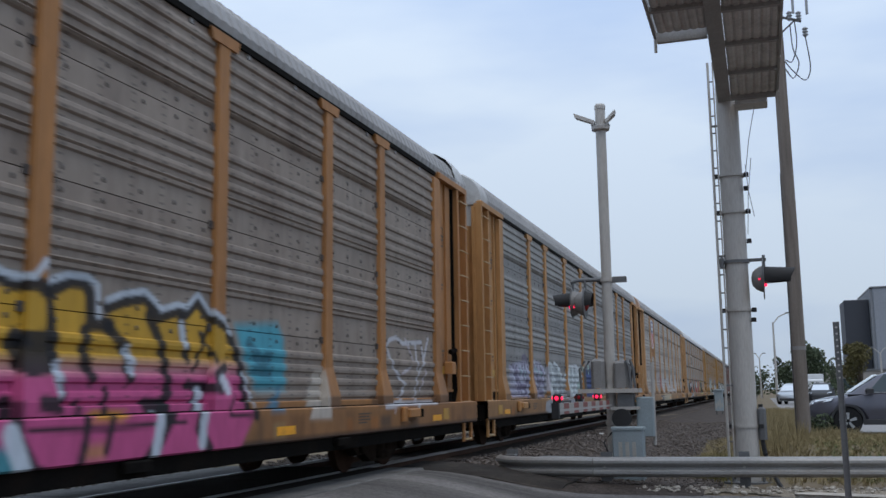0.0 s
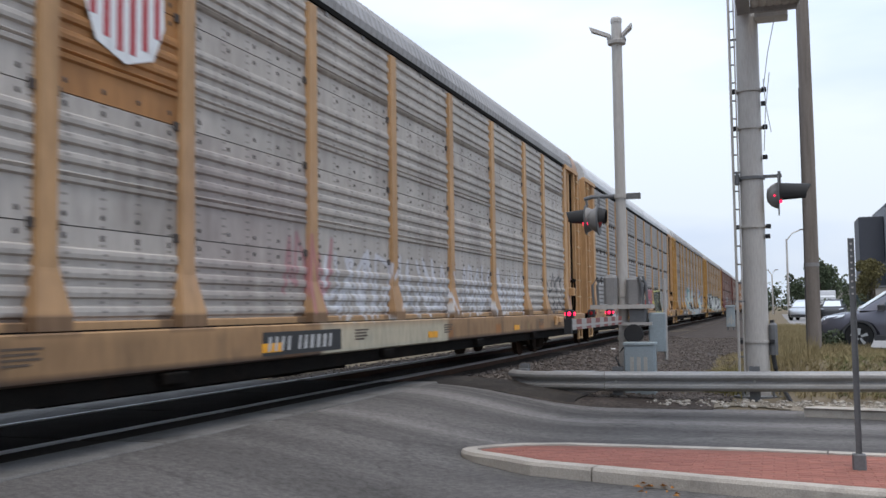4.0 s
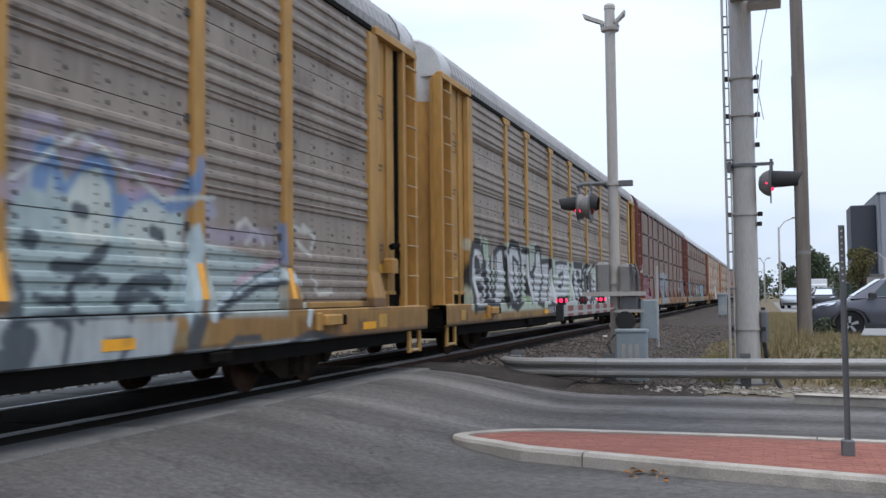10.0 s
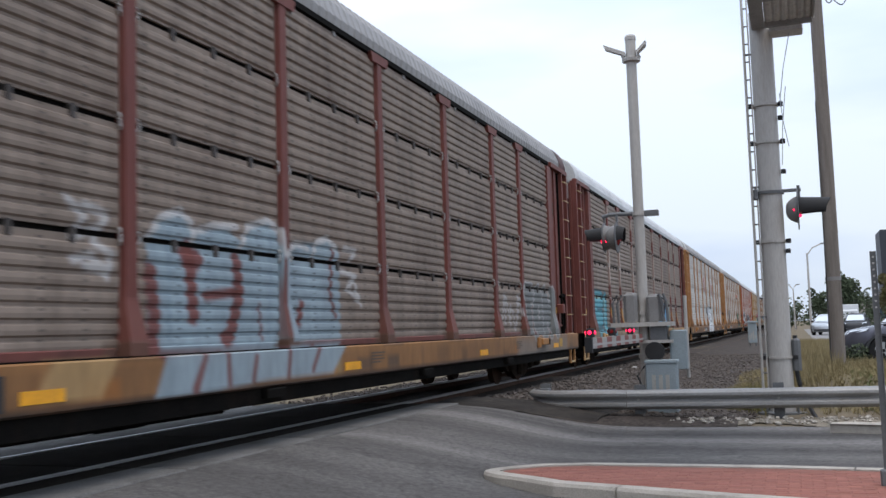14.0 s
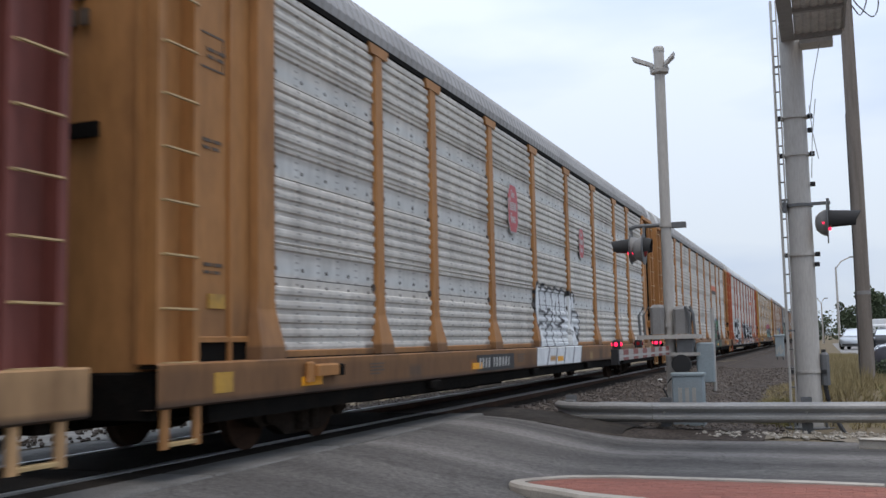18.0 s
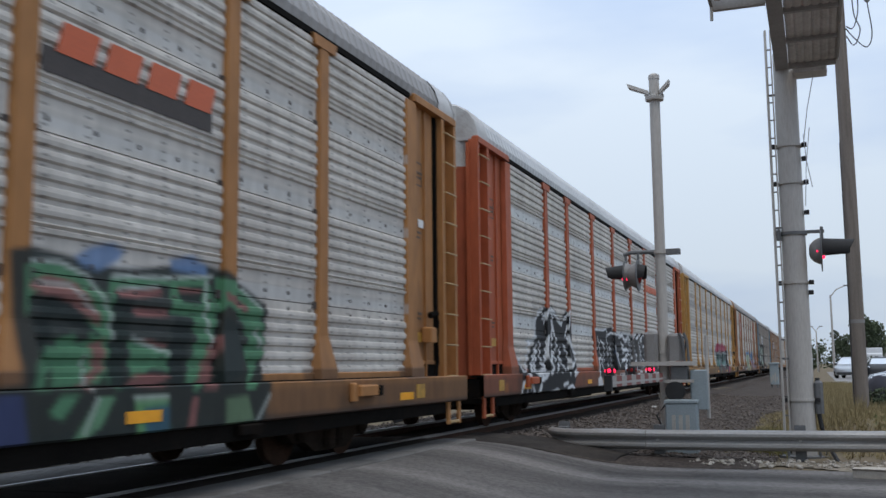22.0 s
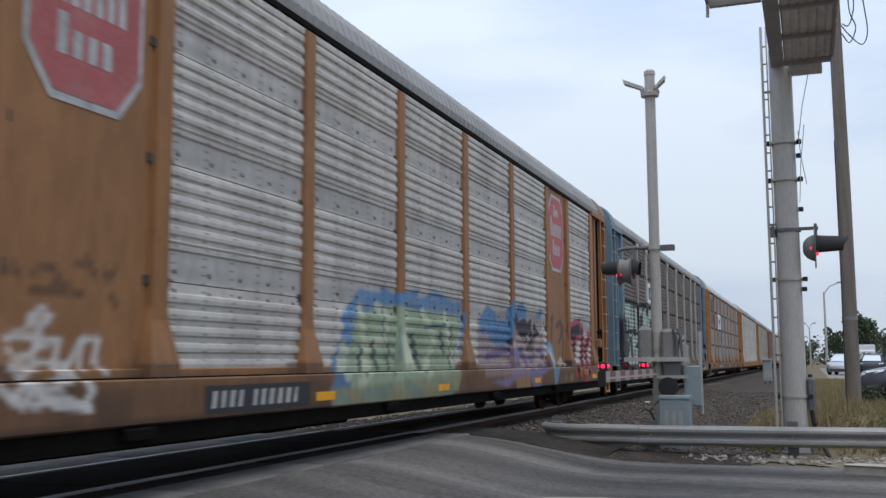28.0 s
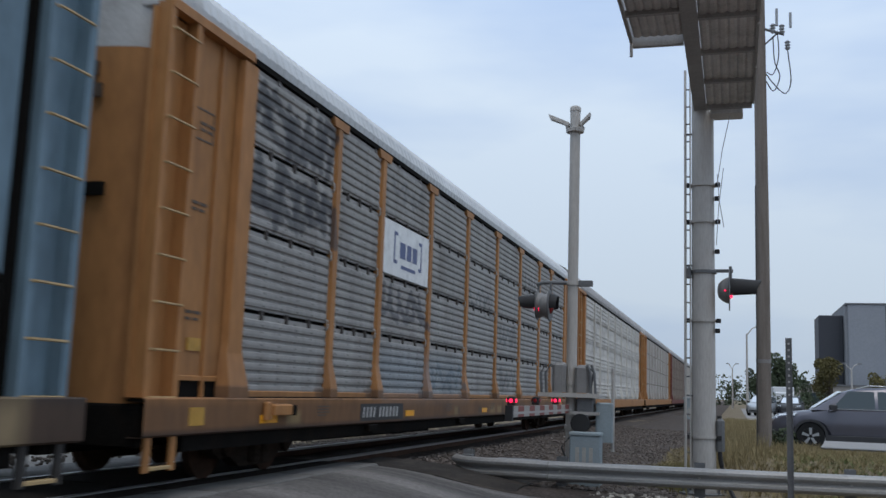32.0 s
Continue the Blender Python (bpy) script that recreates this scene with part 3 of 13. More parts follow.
for sx, name in ((0.755, "rail"), (-0.755, "rail_2")):
    r = thing(name, "steel rail with a polished running surface", "rail", (TRACK + sx, 0, 0), 0, "rails", "structure")
    part("rail_head", Mesh().prism([(-0.036, -0.04), (0.036, -0.04), (0.036, -0.006), (0.028, 0), (-0.028, 0), (-0.036, -0.006)], -1400, 1400), "rail", r)
    part("rail_web", Mesh().prism([(-0.07, -0.17), (0.07, -0.17), (0.07, -0.155), (0.012, -0.14), (0.012, -0.04), (-0.012, -0.04), (-0.012, -0.14), (-0.07, -0.155)], -1400, 1400), "rail_web", r)

ties = thing("railway_ties", "dark creosoted wooden railway ties in ballast", "railway ties", (TRACK, 0, 0), 0, "", "structure")
tie = Mesh().bevel_box(-1.3, 1.3, -0.11, 0.11, -0.3, -0.155, 0.015).data("tie", M["tie"])
for j in range(110):
    part("tie", tie, "tie", ties, at=(0, 15.55 + 0.5 * j, 0))

# loose stones on the ballast shoulder and the pale rubble beside the road
rng = random.Random(5)


def rubble(name, n, place, size, material, label):
    m = Mesh()
    for _ in range(n):
        x, y = place()
        s = rng.uniform(*size)
        z = ground_z(x, y) + 0.02 + s * 0.2
        ring = []
        for h, q in ((-0.5, 0.8), (0.1, 1.0), (0.5, 0.55)):
            o = rng.uniform(0, 6)
            ring += [(x + s * q * rng.uniform(0.6, 1) * math.cos(o + k * 1.257), y + s * q * rng.uniform(0.6, 1) * math.sin(o + k * 1.257), z + h * s * rng.uniform(0.7, 1)) for k in range(5)]
        fs = [(4, 3, 2, 1, 0), (10, 11, 12, 13, 14)]
        for r in (0, 5):
            fs += [(r + k, r + (k + 1) % 5, r + 5 + (k + 1) % 5, r + 5 + k) for k in range(5)]
        m.add(ring, fs)
    return tagged(part(name, m, material), label, "stones", "", "stuff")


rubble("ballast_stones", 9000, lambda: (rng.uniform(-5.6, -0.7), 15.9 + 30 * rng.random() ** 1.7), (0.025, 0.075), "stone", "loose grey ballast stones beside the track")
rubble("pale_rubble", 520, lambda: (rng.uniform(-1.9, 6), 15.35 + 0.75 * rng.random()), (0.012, 0.06), "pale_stone", "pale limestone rubble along the road edge")
rubble("track_stones", 1600, lambda: (rng.uniform(-10.5, -8.7), rng.uniform(2, 40)), (0.03, 0.06), "stone", "loose grey ballast stones beside the track")


def strip(path, prof, closed=False):
    """Sweeps an outline (offset, height) along a flat path of (x, y, z)."""
    m = Mesh()
    n = len(prof)
    pts = [Vector(p) for p in path]
    cnt = len(pts)
    for i, p in enumerate(pts):
        a = pts[(i - 1) % cnt] if closed or i else p
        b = pts[(i + 1) % cnt] if closed or i < cnt - 1 else p
        d = (b - a)
        d.z = 0
        d.normalize()
        s = Vector((d.y, -d.x, 0))
        m.v += [tuple(p + s * o + Vector((0, 0, h))) for o, h in prof]
    for i in range(cnt if closed else cnt - 1):
        j = (i + 1) % cnt
        m.f += [(i * n + k, j * n + k, j * n + (k + 1) % n, i * n + (k + 1) % n) for k in range(n)]
    if not closed:
        m.f += [tuple(range(n)), tuple(range((cnt - 1) * n, cnt * n))[::-1]]
    return m


# dark raised edge of the ballast at the end of the crossing
structure("kerb", strip([(x, y, z) for x, y, z in ((-5.75, 15.62, -0.03), (-5.0, 15.55, -0.05), (-4.4, 15.62, -0.09), (-3.8, 15.72, -0.14), (-3.3, 15.66, -0.20), (-2.95, 15.6, -0.26))],
                          [(0.55, -0.45), (0.52, -0.13), (0.22, -0.03), (0.08, 0.0), (-0.9, 0.03), (-0.9, -0.45)]), "tar", "black asphalt edge at the end of the crossing", "kerb", True)

# median island
NEAR = [(-2.9, 9.47), (-2.55, 9.26), (-2.2, 9.02), (-0.66, 8.55), (0.3, 8.3), (0.9, 8.15), (4.0, 7.35), (9.0, 6.1)]
FAR = [(9.0, 9.9), (4.0, 10.15), (1.1, 10.33), (-0.2, 10.45), (-2.1, 10.45), (-2.6, 10.32)]
NOSE = [(-2.9, 10.1), (-3.06, 9.9), (-3.10, 9.75), (-3.04, 9.6)]


def dense(pts, d):
    out = []
    for (x0, y0), (x1, y1) in zip(pts, pts[1:]):
        k = max(1, int(math.hypot(x1 - x0, y1 - y0) / d))
        out += [(lerp(x0, x1, i / k), lerp(y0, y1, i / k)) for i in range(k)]
    return out + [pts[-1]]


outline = dense(FAR + NOSE + NEAR, 0.3)
island = thing("median_island", "kerbed traffic island paved with red bricks", "traffic island", (0, 0, 0), 0, "", "structure")
KERB = [(0.0, -0.3), (0.0, 0.09), (0.02, 0.12), (0.10, 0.125), (0.17, 0.12), (0.17, -0.3)]
k0 = 0
for k1 in list(range(9, len(outline) - 1, 9)) + [len(outline) - 1]:
    seg = outline[k0:k1 + 1]
    pts = [(x, y, -0.405) for x, y in seg]
    if len(pts) > 1:
        (ax, ay, az), (bx, by, bz) = pts[-2], pts[-1]
        pts[-1] = (bx - (bx - ax) * 0.05, by - (by - ay) * 0.05, bz)
        part("kerb_stone", strip(pts, [(-o, h) for o, h in KERB]), "kerb", island)
    k0 = k1


def inner(x):
    """The paved band between the kerbs at x."""
    def at(pts):
        for (x0, y0), (x1, y1) in zip(pts, pts[1:]):
            if min(x0, x1) <= x <= max(x0, x1) and x0 != x1:
                return lerp(y0, y1, (x - x0) / (x1 - x0))
    lo, hi = at([(-3.10, 9.75), (-3.04, 9.6)] + NEAR), at([(-3.10, 9.75), (-3.06, 9.9), (-2.9, 10.1)] + FAR[::-1])
    return lo + 0.19, hi - 0.17


bed = Mesh()
bx = [-2.9 + 0.25 * i for i in range(47)]
for x0, x1 in zip(bx, bx[1:]):
    (a0, b0), (a1, b1) = inner(x0), inner(x1)
    bed.add([(x0, a0, -0.299), (x1, a1, -0.299), (x1, b1, -0.299), (x0, max(b0, a0), -0.299)], [(0, 1, 2, 3)])
part("paving_bed", bed, "mortar", island)
brick = Mesh().bevel_box(-0.097, 0.097, -0.047, 0.047, -0.05, 0.0, 0.006).data("brick", M["brick"])
rest, cnt = Mesh(), 0
for j in range(36):
    for i in range(60):
        x, y = -2.75 + 0.2 * i + (0.1 if j % 2 else 0), 6.5 + 0.1 * j + 0.05
        if x > 8.5:
            continue
        a0, b0 = inner(x - 0.1)
        a1, b1 = inner(x + 0.1)
        if y - 0.05 < max(a0, a1) - 0.03 or y + 0.05 > min(b0, b1) + 0.03:
            continue
        z = -0.2945 + rng.uniform(-0.0015, 0.0015)
        if cnt < 300 and x < 1.9:
            part("brick", brick, "brick", island, at=(x, y, z))
            cnt += 1
        else:
            rest.bevel_box(x - 0.097, x + 0.097, y - 0.047, y + 0.047, z - 0.03, z, 0.006)
tagged(part("brick_paving", rest, "brick", island), kind="stuff")

# kerb along the far road edge
structure("kerb_2", strip([(x, y, ground_z(2, 14) + 0.01) for x, y in dense([(0.35, 14.62), (1.6, 14.3), (6, 13.9), (14, 13.4)], 0.5)],
                           [(0, -0.2), (0, 0.1), (0.03, 0.13), (-0.15, 0.13), (-0.5, 0.10), (-1.6, 0.02), (-1.6, -0.2)]), "kerb", "low concrete kerb along the road edge", "kerb", True)

# steel delineator post on the island
dp = thing("sign_post", "grey perforated steel sign post on the brick island", "sign post", (0.66, 9.35, -0.30))
post = Mesh().prism([(-0.026, -0.02), (-0.021, -0.02), (-0.021, 0.0), (0.021, 0.0), (0.021, -0.02), (0.026, -0.02), (0.026, 0.006), (-0.026, 0.006)], 0, 2.02, "z")
part("post", post, "signal_dark", dp)
part("sleeve", Mesh().bevel_box(-0.055, 0.055, -0.05, 0.05, 0, 0.14, 0.01), "signal_dark", dp)
hole = Mesh().box(-0.008, 0.008, -0.0065, 0.0065, -0.008, 0.008).data("hole", M["litter"])
for i in range(9):
    part("reflector_dot", hole, "litter", dp, at=(0, 0, 1.97 - 0.055 * i))

def bend(pts, n=6):
    """Rounds a chain of points into a hanging curve."""
    p = [Vector(q) for q in pts]
    p = [p[0] * 2 - p[1]] + p + [p[-1] * 2 - p[-2]]
    out = []
    for a, b, c, d in zip(p, p[1:], p[2:], p[3:]):
        for i in range(n):
            t = i / n
            out.append(0.5 * (2 * b + (c - a) * t + (2 * a - 5 * b + 4 * c - d) * t * t + (3 * b - a - 3 * c + d) * t ** 3))
    return out + [p[-2]]


# ---- guardrail ----
gr = thing("guardrail", "galvanised steel W-beam guardrail with a curved end", "guardrail", (0, 0, 0))
gpath = [(-4.42, 17.2), (-4.36, 16.75), (-4.1, 16.35), (-3.7, 16.05), (-3.2, 15.88), (-2.6, 15.83), (-1.5, 15.92), (-0.3, 16.04), (1.8, 16.28), (4.0, 16.52), (7.0, 16.85), (10, 17.2), (14, 17.6)]
W = [(-0.00, 0.155), (0.05, 0.135), (0.08, 0.10), (0.08, 0.06), (0.02, 0.02), (0.0, 0.0), (0.02, -0.02), (0.08, -0.06), (0.08, -0.10), (0.05, -0.135), (0.0, -0.155)]
prof = W + [(o - 0.006, h) for o, h in W[::-1]]
z_at = lambda x: -0.03 - 0.03 * smooth(-3.0, -4.4, x)
segs = [gpath[:6], gpath[5:9], gpath[8:11], gpath[10:]]
for s in segs:
    pts = [(x, y, z_at(x)) for x, y in dense(s, 0.4)]
    part("beam", strip(pts, prof), "zinc", gr, smooth=True)
gpost = Mesh().prism([(-0.08, -0.075), (0.08, -0.075), (0.08, -0.06), (0.01, -0.06), (0.01, 0.06), (0.08, 0.06), (0.08, 0.075), (-0.08, 0.075), (-0.08, 0.06), (-0.01, 0.06), (-0.01, -0.06), (-0.08, -0.06)], -0.55, 0.19, "z").data("post", M["signal_dark"])
gblk = Mesh().bevel_box(-0.09, 0.09, -0.07, 0.1, -0.14, 0.14, 0.01).data("spacer_block", M["signal_dark"])
bolt = Mesh().lathe([(0.02, 0), (0.02, 0.012), (0.008, 0.02)], (0, 0, 0), "y", 8).data("bolt", M["signal"])
for x, y in ((-4.15, 16.6), (-2.42, 15.83), (-0.32, 16.04), (1.86, 16.29), (4.0, 16.52), (6.1, 16.75), (8.2, 17.0), (10.3, 17.23)):
    part("post", gpost, "signal_dark", gr, at=(x, y + 0.20, 0))
    part("spacer_block", gblk, "signal_dark", gr, at=(x, y + 0.09, -0.03))
    part("bolt", bolt, "signal", gr, at=(x, y - 0.028, -0.03))
for i in range(5):
    part("splice_bolt", bolt, "signal", gr, at=(-0.55 + 0.13 * i, 15.96 + 0.012 * i, 0.05))

# ---- crossing signal mast with the lowered gate ----
MX, MY = -2.44, 16.95
BASE = -0.36
mast = thing("crossing_signal_mast", "grey steel crossing signal mast with lowered gate", "signal mast", (MX, MY, 0))
part("pole", Mesh().tube([(0, 0, BASE), (0, 0, 6.15)], 0.09, 16), "signal", mast, smooth=True)
part("cap", Mesh().lathe([(0.098, 6.09), (0.098, 6.15), (0.08, 6.18)], (0, 0, 0), "z", 16), "signal", mast)
br = Mesh().lathe([(0.09, 5.69), (0.155, 5.71), (0.165, 5.77), (0.11, 5.79), (0.11, 5.73)], (0, 0, 0), "z", 14)
part("bracket_ring", br, "signal", mast)
for tip, s in ((-0.46, -1), (0.27, 1)):
    # a flat lamp head that rises outwards from the ring
    fl = Mesh().add([(s * 0.10, -0.07, 5.82), (s * 0.10, 0.05, 5.82), (tip * 0.95, -0.11, 5.965), (tip * 0.95, 0.07, 5.965), (s * 0.10, -0.07, 5.885), (s * 0.10, 0.05, 5.885), (tip, -0.11, 6.04), (tip, 0.07, 6.04)],
                    [(0, 1, 3, 2), (4, 6, 7, 5), (0, 2, 6, 4), (1, 5, 7, 3), (2, 3, 7, 6), (0, 4, 5, 1)])
    lamp_ = part("flood_lamp", fl, "signal", mast, "pale floodlight head")
    part("flood_hinge", Mesh().tube([(s * 0.13, -0.09, 5.80), (s * 0.13, 0.07, 5.80)], 0.03, 8), "signal_mid", lamp_)
for z in (3.05, 1.35, 0.62):
    part("clamp_band", Mesh().lathe([(0.092, z - 0.03), (0.112, z - 0.03), (0.112, z + 0.03), (0.092, z + 0.03)], (0, 0, 0), "z", 16), "signal", mast)
arm = part("cross_arm", Mesh().tube([(-0.62, -0.05, 3.02), (-0.50, -0.05, 3.06), (0.12, 0, 3.06)], 0.035, 8).bevel_box(0.10, 0.34, -0.05, 0.05, 3.0, 3.10, 0.01), "signal_dark", mast)


def signal_head(parent, x, y, z, face, lit, hood_len=0.5, disc=0.30, hood_r=0.155):
    """A round crossing lamp: backing disc, bowl housing, hood and lens; face is +1 or -1 along x."""
    part("backing_disc", Mesh().lathe([(0.06, -0.01), (disc - 0.01, -0.01), (disc, 0), (disc - 0.01, 0.01), (0.06, 0.01)], (x, y, z), "x", 32), "signal_dark", parent)
    part("housing", Mesh().lathe([(0.04, -face * 0.19), (0.11, -face * 0.175), (0.17, -face * 0.12), (0.205, -face * 0.06), (0.22, -face * 0.012)], (x, y, z), "x", 22), "signal_mid", parent, smooth=True)
    n, L = 16, hood_len
    vs = []
    for d, r in ((0.0, hood_r * 1.08), (L, hood_r * 0.86), (L, hood_r * 0.82), (0.0, hood_r * 1.03)):
        for k in range(n + 1):
            a = radians(-26 + 232 * k / n)
            cut = d * (0.84 + 0.16 * max(0, math.sin(a)))
            vs.append((x + face * (0.012 + cut), y + r * math.cos(a), z + 0.02 + r * math.sin(a)))
    fs = [(j * (n + 1) + k, j * (n + 1) + k + 1, ((j + 1) % 4) * (n + 1) + k + 1, ((j + 1) % 4) * (n + 1) + k) for j in range(4) for k in range(n)]
    part("hood", Mesh().add(vs, fs), "hood", parent, smooth=True)
    part("lens", Mesh().lathe([(0.14, face * 0.014), (0.10, face * 0.05), (0.03, face * 0.07)], (x, y, z), "x", 18), "lens_red" if lit else "lens_off", parent, "glowing red lens" if lit else "", True)


signal_head(mast, -0.58, -0.12, 2.66, -1, True, 0.33, 0.26)
part("side_light", Mesh().lathe([(0.03, -0.004), (0.03, 0.004)], (-0.50, -0.36, 2.58), "y", 12), "lens_red", mast, "small red side peephole")
signal_head(mast, -0.34, -0.28, 2.64, 1, False, 0.13, 0.27, 0.17)
for hx, hy in ((-0.58, -0.05), (-0.36, -0.1)):
    part("hanger", Mesh().tube([(hx, hy, 3.04), (hx, hy - 0.03, 2.80)], 0.022, 6), "signal_dark", mast)
# gate machine, frame and counterweights
part("gate_machine", Mesh().bevel_box(-0.30, -0.07, -0.22, 0.2, 1.20, 1.70, 0.05), "signal_mid", mast)
part("gate_machine_cover", Mesh().bevel_box(0.08, 0.33, -0.22, 0.2, 1.20, 1.66, 0.05), "signal_mid", mast)
part("support_rail", Mesh().box(-0.52, 0.50, -0.27, 0.22, 1.12, 1.19), "signal", mast)
part("lower_rail", Mesh().box(-0.05, 0.50, -0.22, -0.16, 0.84, 0.89), "signal", mast)
part("counterweight", Mesh().lathe([(0.10, -0.06), (0.16, -0.06), (0.16, 0.06), (0.10, 0.06)], (0.20, -0.25, 0.70), "y", 18), "hood", mast)
part("counterweight", Mesh().bevel_box(0.12, 0.40, -0.2, 0.1, 0.88, 1.12, 0.02), "signal_dark", mast)
for sx in (-0.46, -0.38, 0.37, 0.44):
    part("drive_link", Mesh().tube([(sx, -0.24, 1.15), (sx - 0.02, -0.24, 1.52), (sx + (0.07 if sx < 0 else -0.07), -0.24, 1.66)], 0.022, 6), "signal_dark", mast)
part("cable_loop", Mesh().tube([(0.1, -0.15, 1.6), (0.3, -0.2, 1.63), (0.40, -0.2, 1.55), (0.36, -0.2, 1.25), (0.38, -0.2, 1.1)], 0.014, 6), "cable", mast)
part("cable_loop", Mesh().tube([(0.12, -0.14, 0.55), (0.0, -0.2, 0.45), (-0.12, -0.2, 0.3), (-0.02, -0.15, 0.05), (0.05, -0.12, -0.2)], 0.016, 6), "cable", mast)
part("side_case", Mesh().bevel_box(0.43, 0.71, -0.14, 0.12, 0.40, 1.05, 0.02), "case", mast)
part("side_case_post", Mesh().tube([(0.70, 0, 0.25), (0.70, 0, 1.62)], 0.03, 8), "signal", mast)
part("base_plate", Mesh().bevel_box(-0.2, 0.2, -0.2, 0.2, BASE, BASE + 0.05, 0.01), "signal_dark", mast)
# gate arm
ga = part("gate_arm", Mesh().box(-0.03, 0.03, -4.76, -0.2, 0.90, 0.93), "signal", mast)
for i in range(12):
    y0 = -4.74 + 0.36 * i
    part("arm_stripe", Mesh().box(-0.028, 0.028, y0 + 0.004, y0 + 0.356, 0.865, 1.0), "stripe_red" if i % 2 else "stripe_white", ga)
for y0 in (-4.66, -3.1, -1.5):
    part("arm_light", Mesh().bevel_box(-0.05, 0.05, y0 - 0.05, y0 + 0.05, 1.01, 1.12, 0.015), "hood", ga)
    for s in (-1, 1):
        part("arm_lens", Mesh().lathe([(0.026, 0), (0.02, s * 0.014)], (s * 0.052, y0, 1.068), "x", 10), "lens_off" if y0 == -3.1 else "lens_red", ga, "unlit red arm lamp" if y0 == -3.1 else "glowing red arm lamp")
    part("arm_lens", Mesh().lathe([(0.026, 0), (0.02, -0.014)], (0, y0 - 0.052, 1.068), "y", 10), "lens_off" if y0 == -3.1 else "lens_red", ga, "unlit red arm lamp" if y0 == -3.1 else "glowing red arm lamp")
part("arm_tip", Mesh().box(-0.045, 0.045, -4.82, -4.745, 0.82, 1.01), "hood", ga)

# equipment cases beside the mast
eb = thing("equipment_box", "pale grey-green electrical box behind the guardrail", "electrical box", (-2.115, 16.5, -0.37))
part("body", Mesh().bevel_box(-0.25, 0.25, -0.15, 0.15, 0, 0.89, 0.02), "case", eb)
part("lid", Mesh().bevel_box(-0.265, 0.265, -0.165, 0.165, 0.89, 0.94, 0.012), "case", eb)
for i in range(3):
    part("vent", Mesh().box(-0.15 + 0.11 * i, -0.09 + 0.11 * i, -0.156, -0.15, 0.42, 0.70), "stripe_white", eb)
jb = thing("junction_box", "low grey cable junction box on the ballast", "junction box", (-3.35, 17.0, -0.30))
part("body", Mesh().bevel_box(-0.35, 0.35, -0.2, 0.2, 0, 0.30, 0.03), "signal", jb)
part("lid", Mesh().bevel_box(-0.38, 0.38, -0.23, 0.23, 0.30, 0.35, 0.02), "signal_dark", jb)
sb = thing("litter_bag", "crumpled white plastic litter by the guardrail end", "litter", (-3.72, 16.75, -0.28))
part("bag", Mesh().lathe([(0.05, 0), (0.16, 0.08), (0.13, 0.2), (0.17, 0.31), (0.05, 0.33)], (0, 0, 0), "z", 7), "litter", sb)

# ---- cantilever signal pole ----
CX, CY = -0.285, 17.15
cp = thing("cantilever_signal_pole", "tall grey steel cantilever pole carrying a walkway", "cantilever signal", (CX, CY, 0))
part("pole", Mesh().tube([(0, 0, -0.38), (0, 0, 6.35)], 0.197, 24, 0.182), "signal", cp, smooth=True)
part("base_flange", Mesh().lathe([(0.42, -0.40), (0.42, -0.33), (0.24, -0.33)], (0, 0, 0), "z", 20), "signal_dark", cp)
for a in range(8):
    part("anchor_bolt", Mesh().tube([(0.34 * math.cos(a * 0.785), 0.34 * math.sin(a * 0.785), -0.33), (0.34 * math.cos(a * 0.785), 0.34 * math.sin(a * 0.785), -0.2)], 0.022, 6), "signal_dark", cp)
for z in (4.74, 4.11, 2.45, 0.55):
    cb = part("clamp_band", Mesh().lathe([(0.196, z - 0.02), (0.216, z - 0.02), (0.216, z + 0.02), (0.196, z + 0.02)], (0, 0, 0), "z", 24), "signal", cp)
    part("clamp_bolt", Mesh().bevel_box(0.205, 0.285, -0.12, -0.02, z - 0.035, z + 0.035, 0.01), "hood", cb)
    part("clamp_bolt", Mesh().bevel_box(-0.275, -0.205, -0.12, -0.02, z - 0.035, z + 0.035, 0.01), "hood", cb)
for z in (4.47, 3.57, 2.25):
    part("cable_clip", Mesh().bevel_box(0.19, 0.27, -0.12, -0.03, z, z + 0.07, 0.01), "hood", cp)
part("lamp_bracket", Mesh().lathe([(0.196, 3.24), (0.218, 3.24), (0.218, 3.29), (0.196, 3.29)], (0, 0, 0), "z", 24).box(0.18, 0.48, -0.05, 0.01, 3.26, 3.31).bevel_box(-0.26, -0.19, -0.16, 0.0, 3.16, 3.34, 0.02), "signal_dark", cp)
part("lamp_hanger", Mesh().tube([(0.44, -0.02, 3.36), (0.44, -0.02, 3.08)], 0.025, 6), "signal_dark", cp)
signal_head(cp, 0.42, 0.0, 2.96, 1, False, 0.50, 0.34, 0.175)
part("side_light", Mesh().lathe([(0.016, -0.006), (0.012, 0.006)], (0.355, -0.205, 2.94), "y", 12), "lens_red", cp, "small red side peephole")
part("side_light", Mesh().lathe([(0.020, -0.004), (0.026, 0.004)], (0.45, -0.19, 2.84), "y", 12), "lens_red", cp, "small red side peephole")
part("conduit_box", Mesh().bevel_box(0.19, 0.33, -0.1, 0.1, 0.33, 0.86, 0.04), "signal_dark", cp)
part("conduit", Mesh().tube(bend([(0.25, 0.0, 0.9), (0.25, -0.04, 0.35), (0.31, -0.1, 0.0), (0.42, -0.45, -0.25), (0.52, -0.8, -0.42)]), 0.036, 6), "hood", cp)
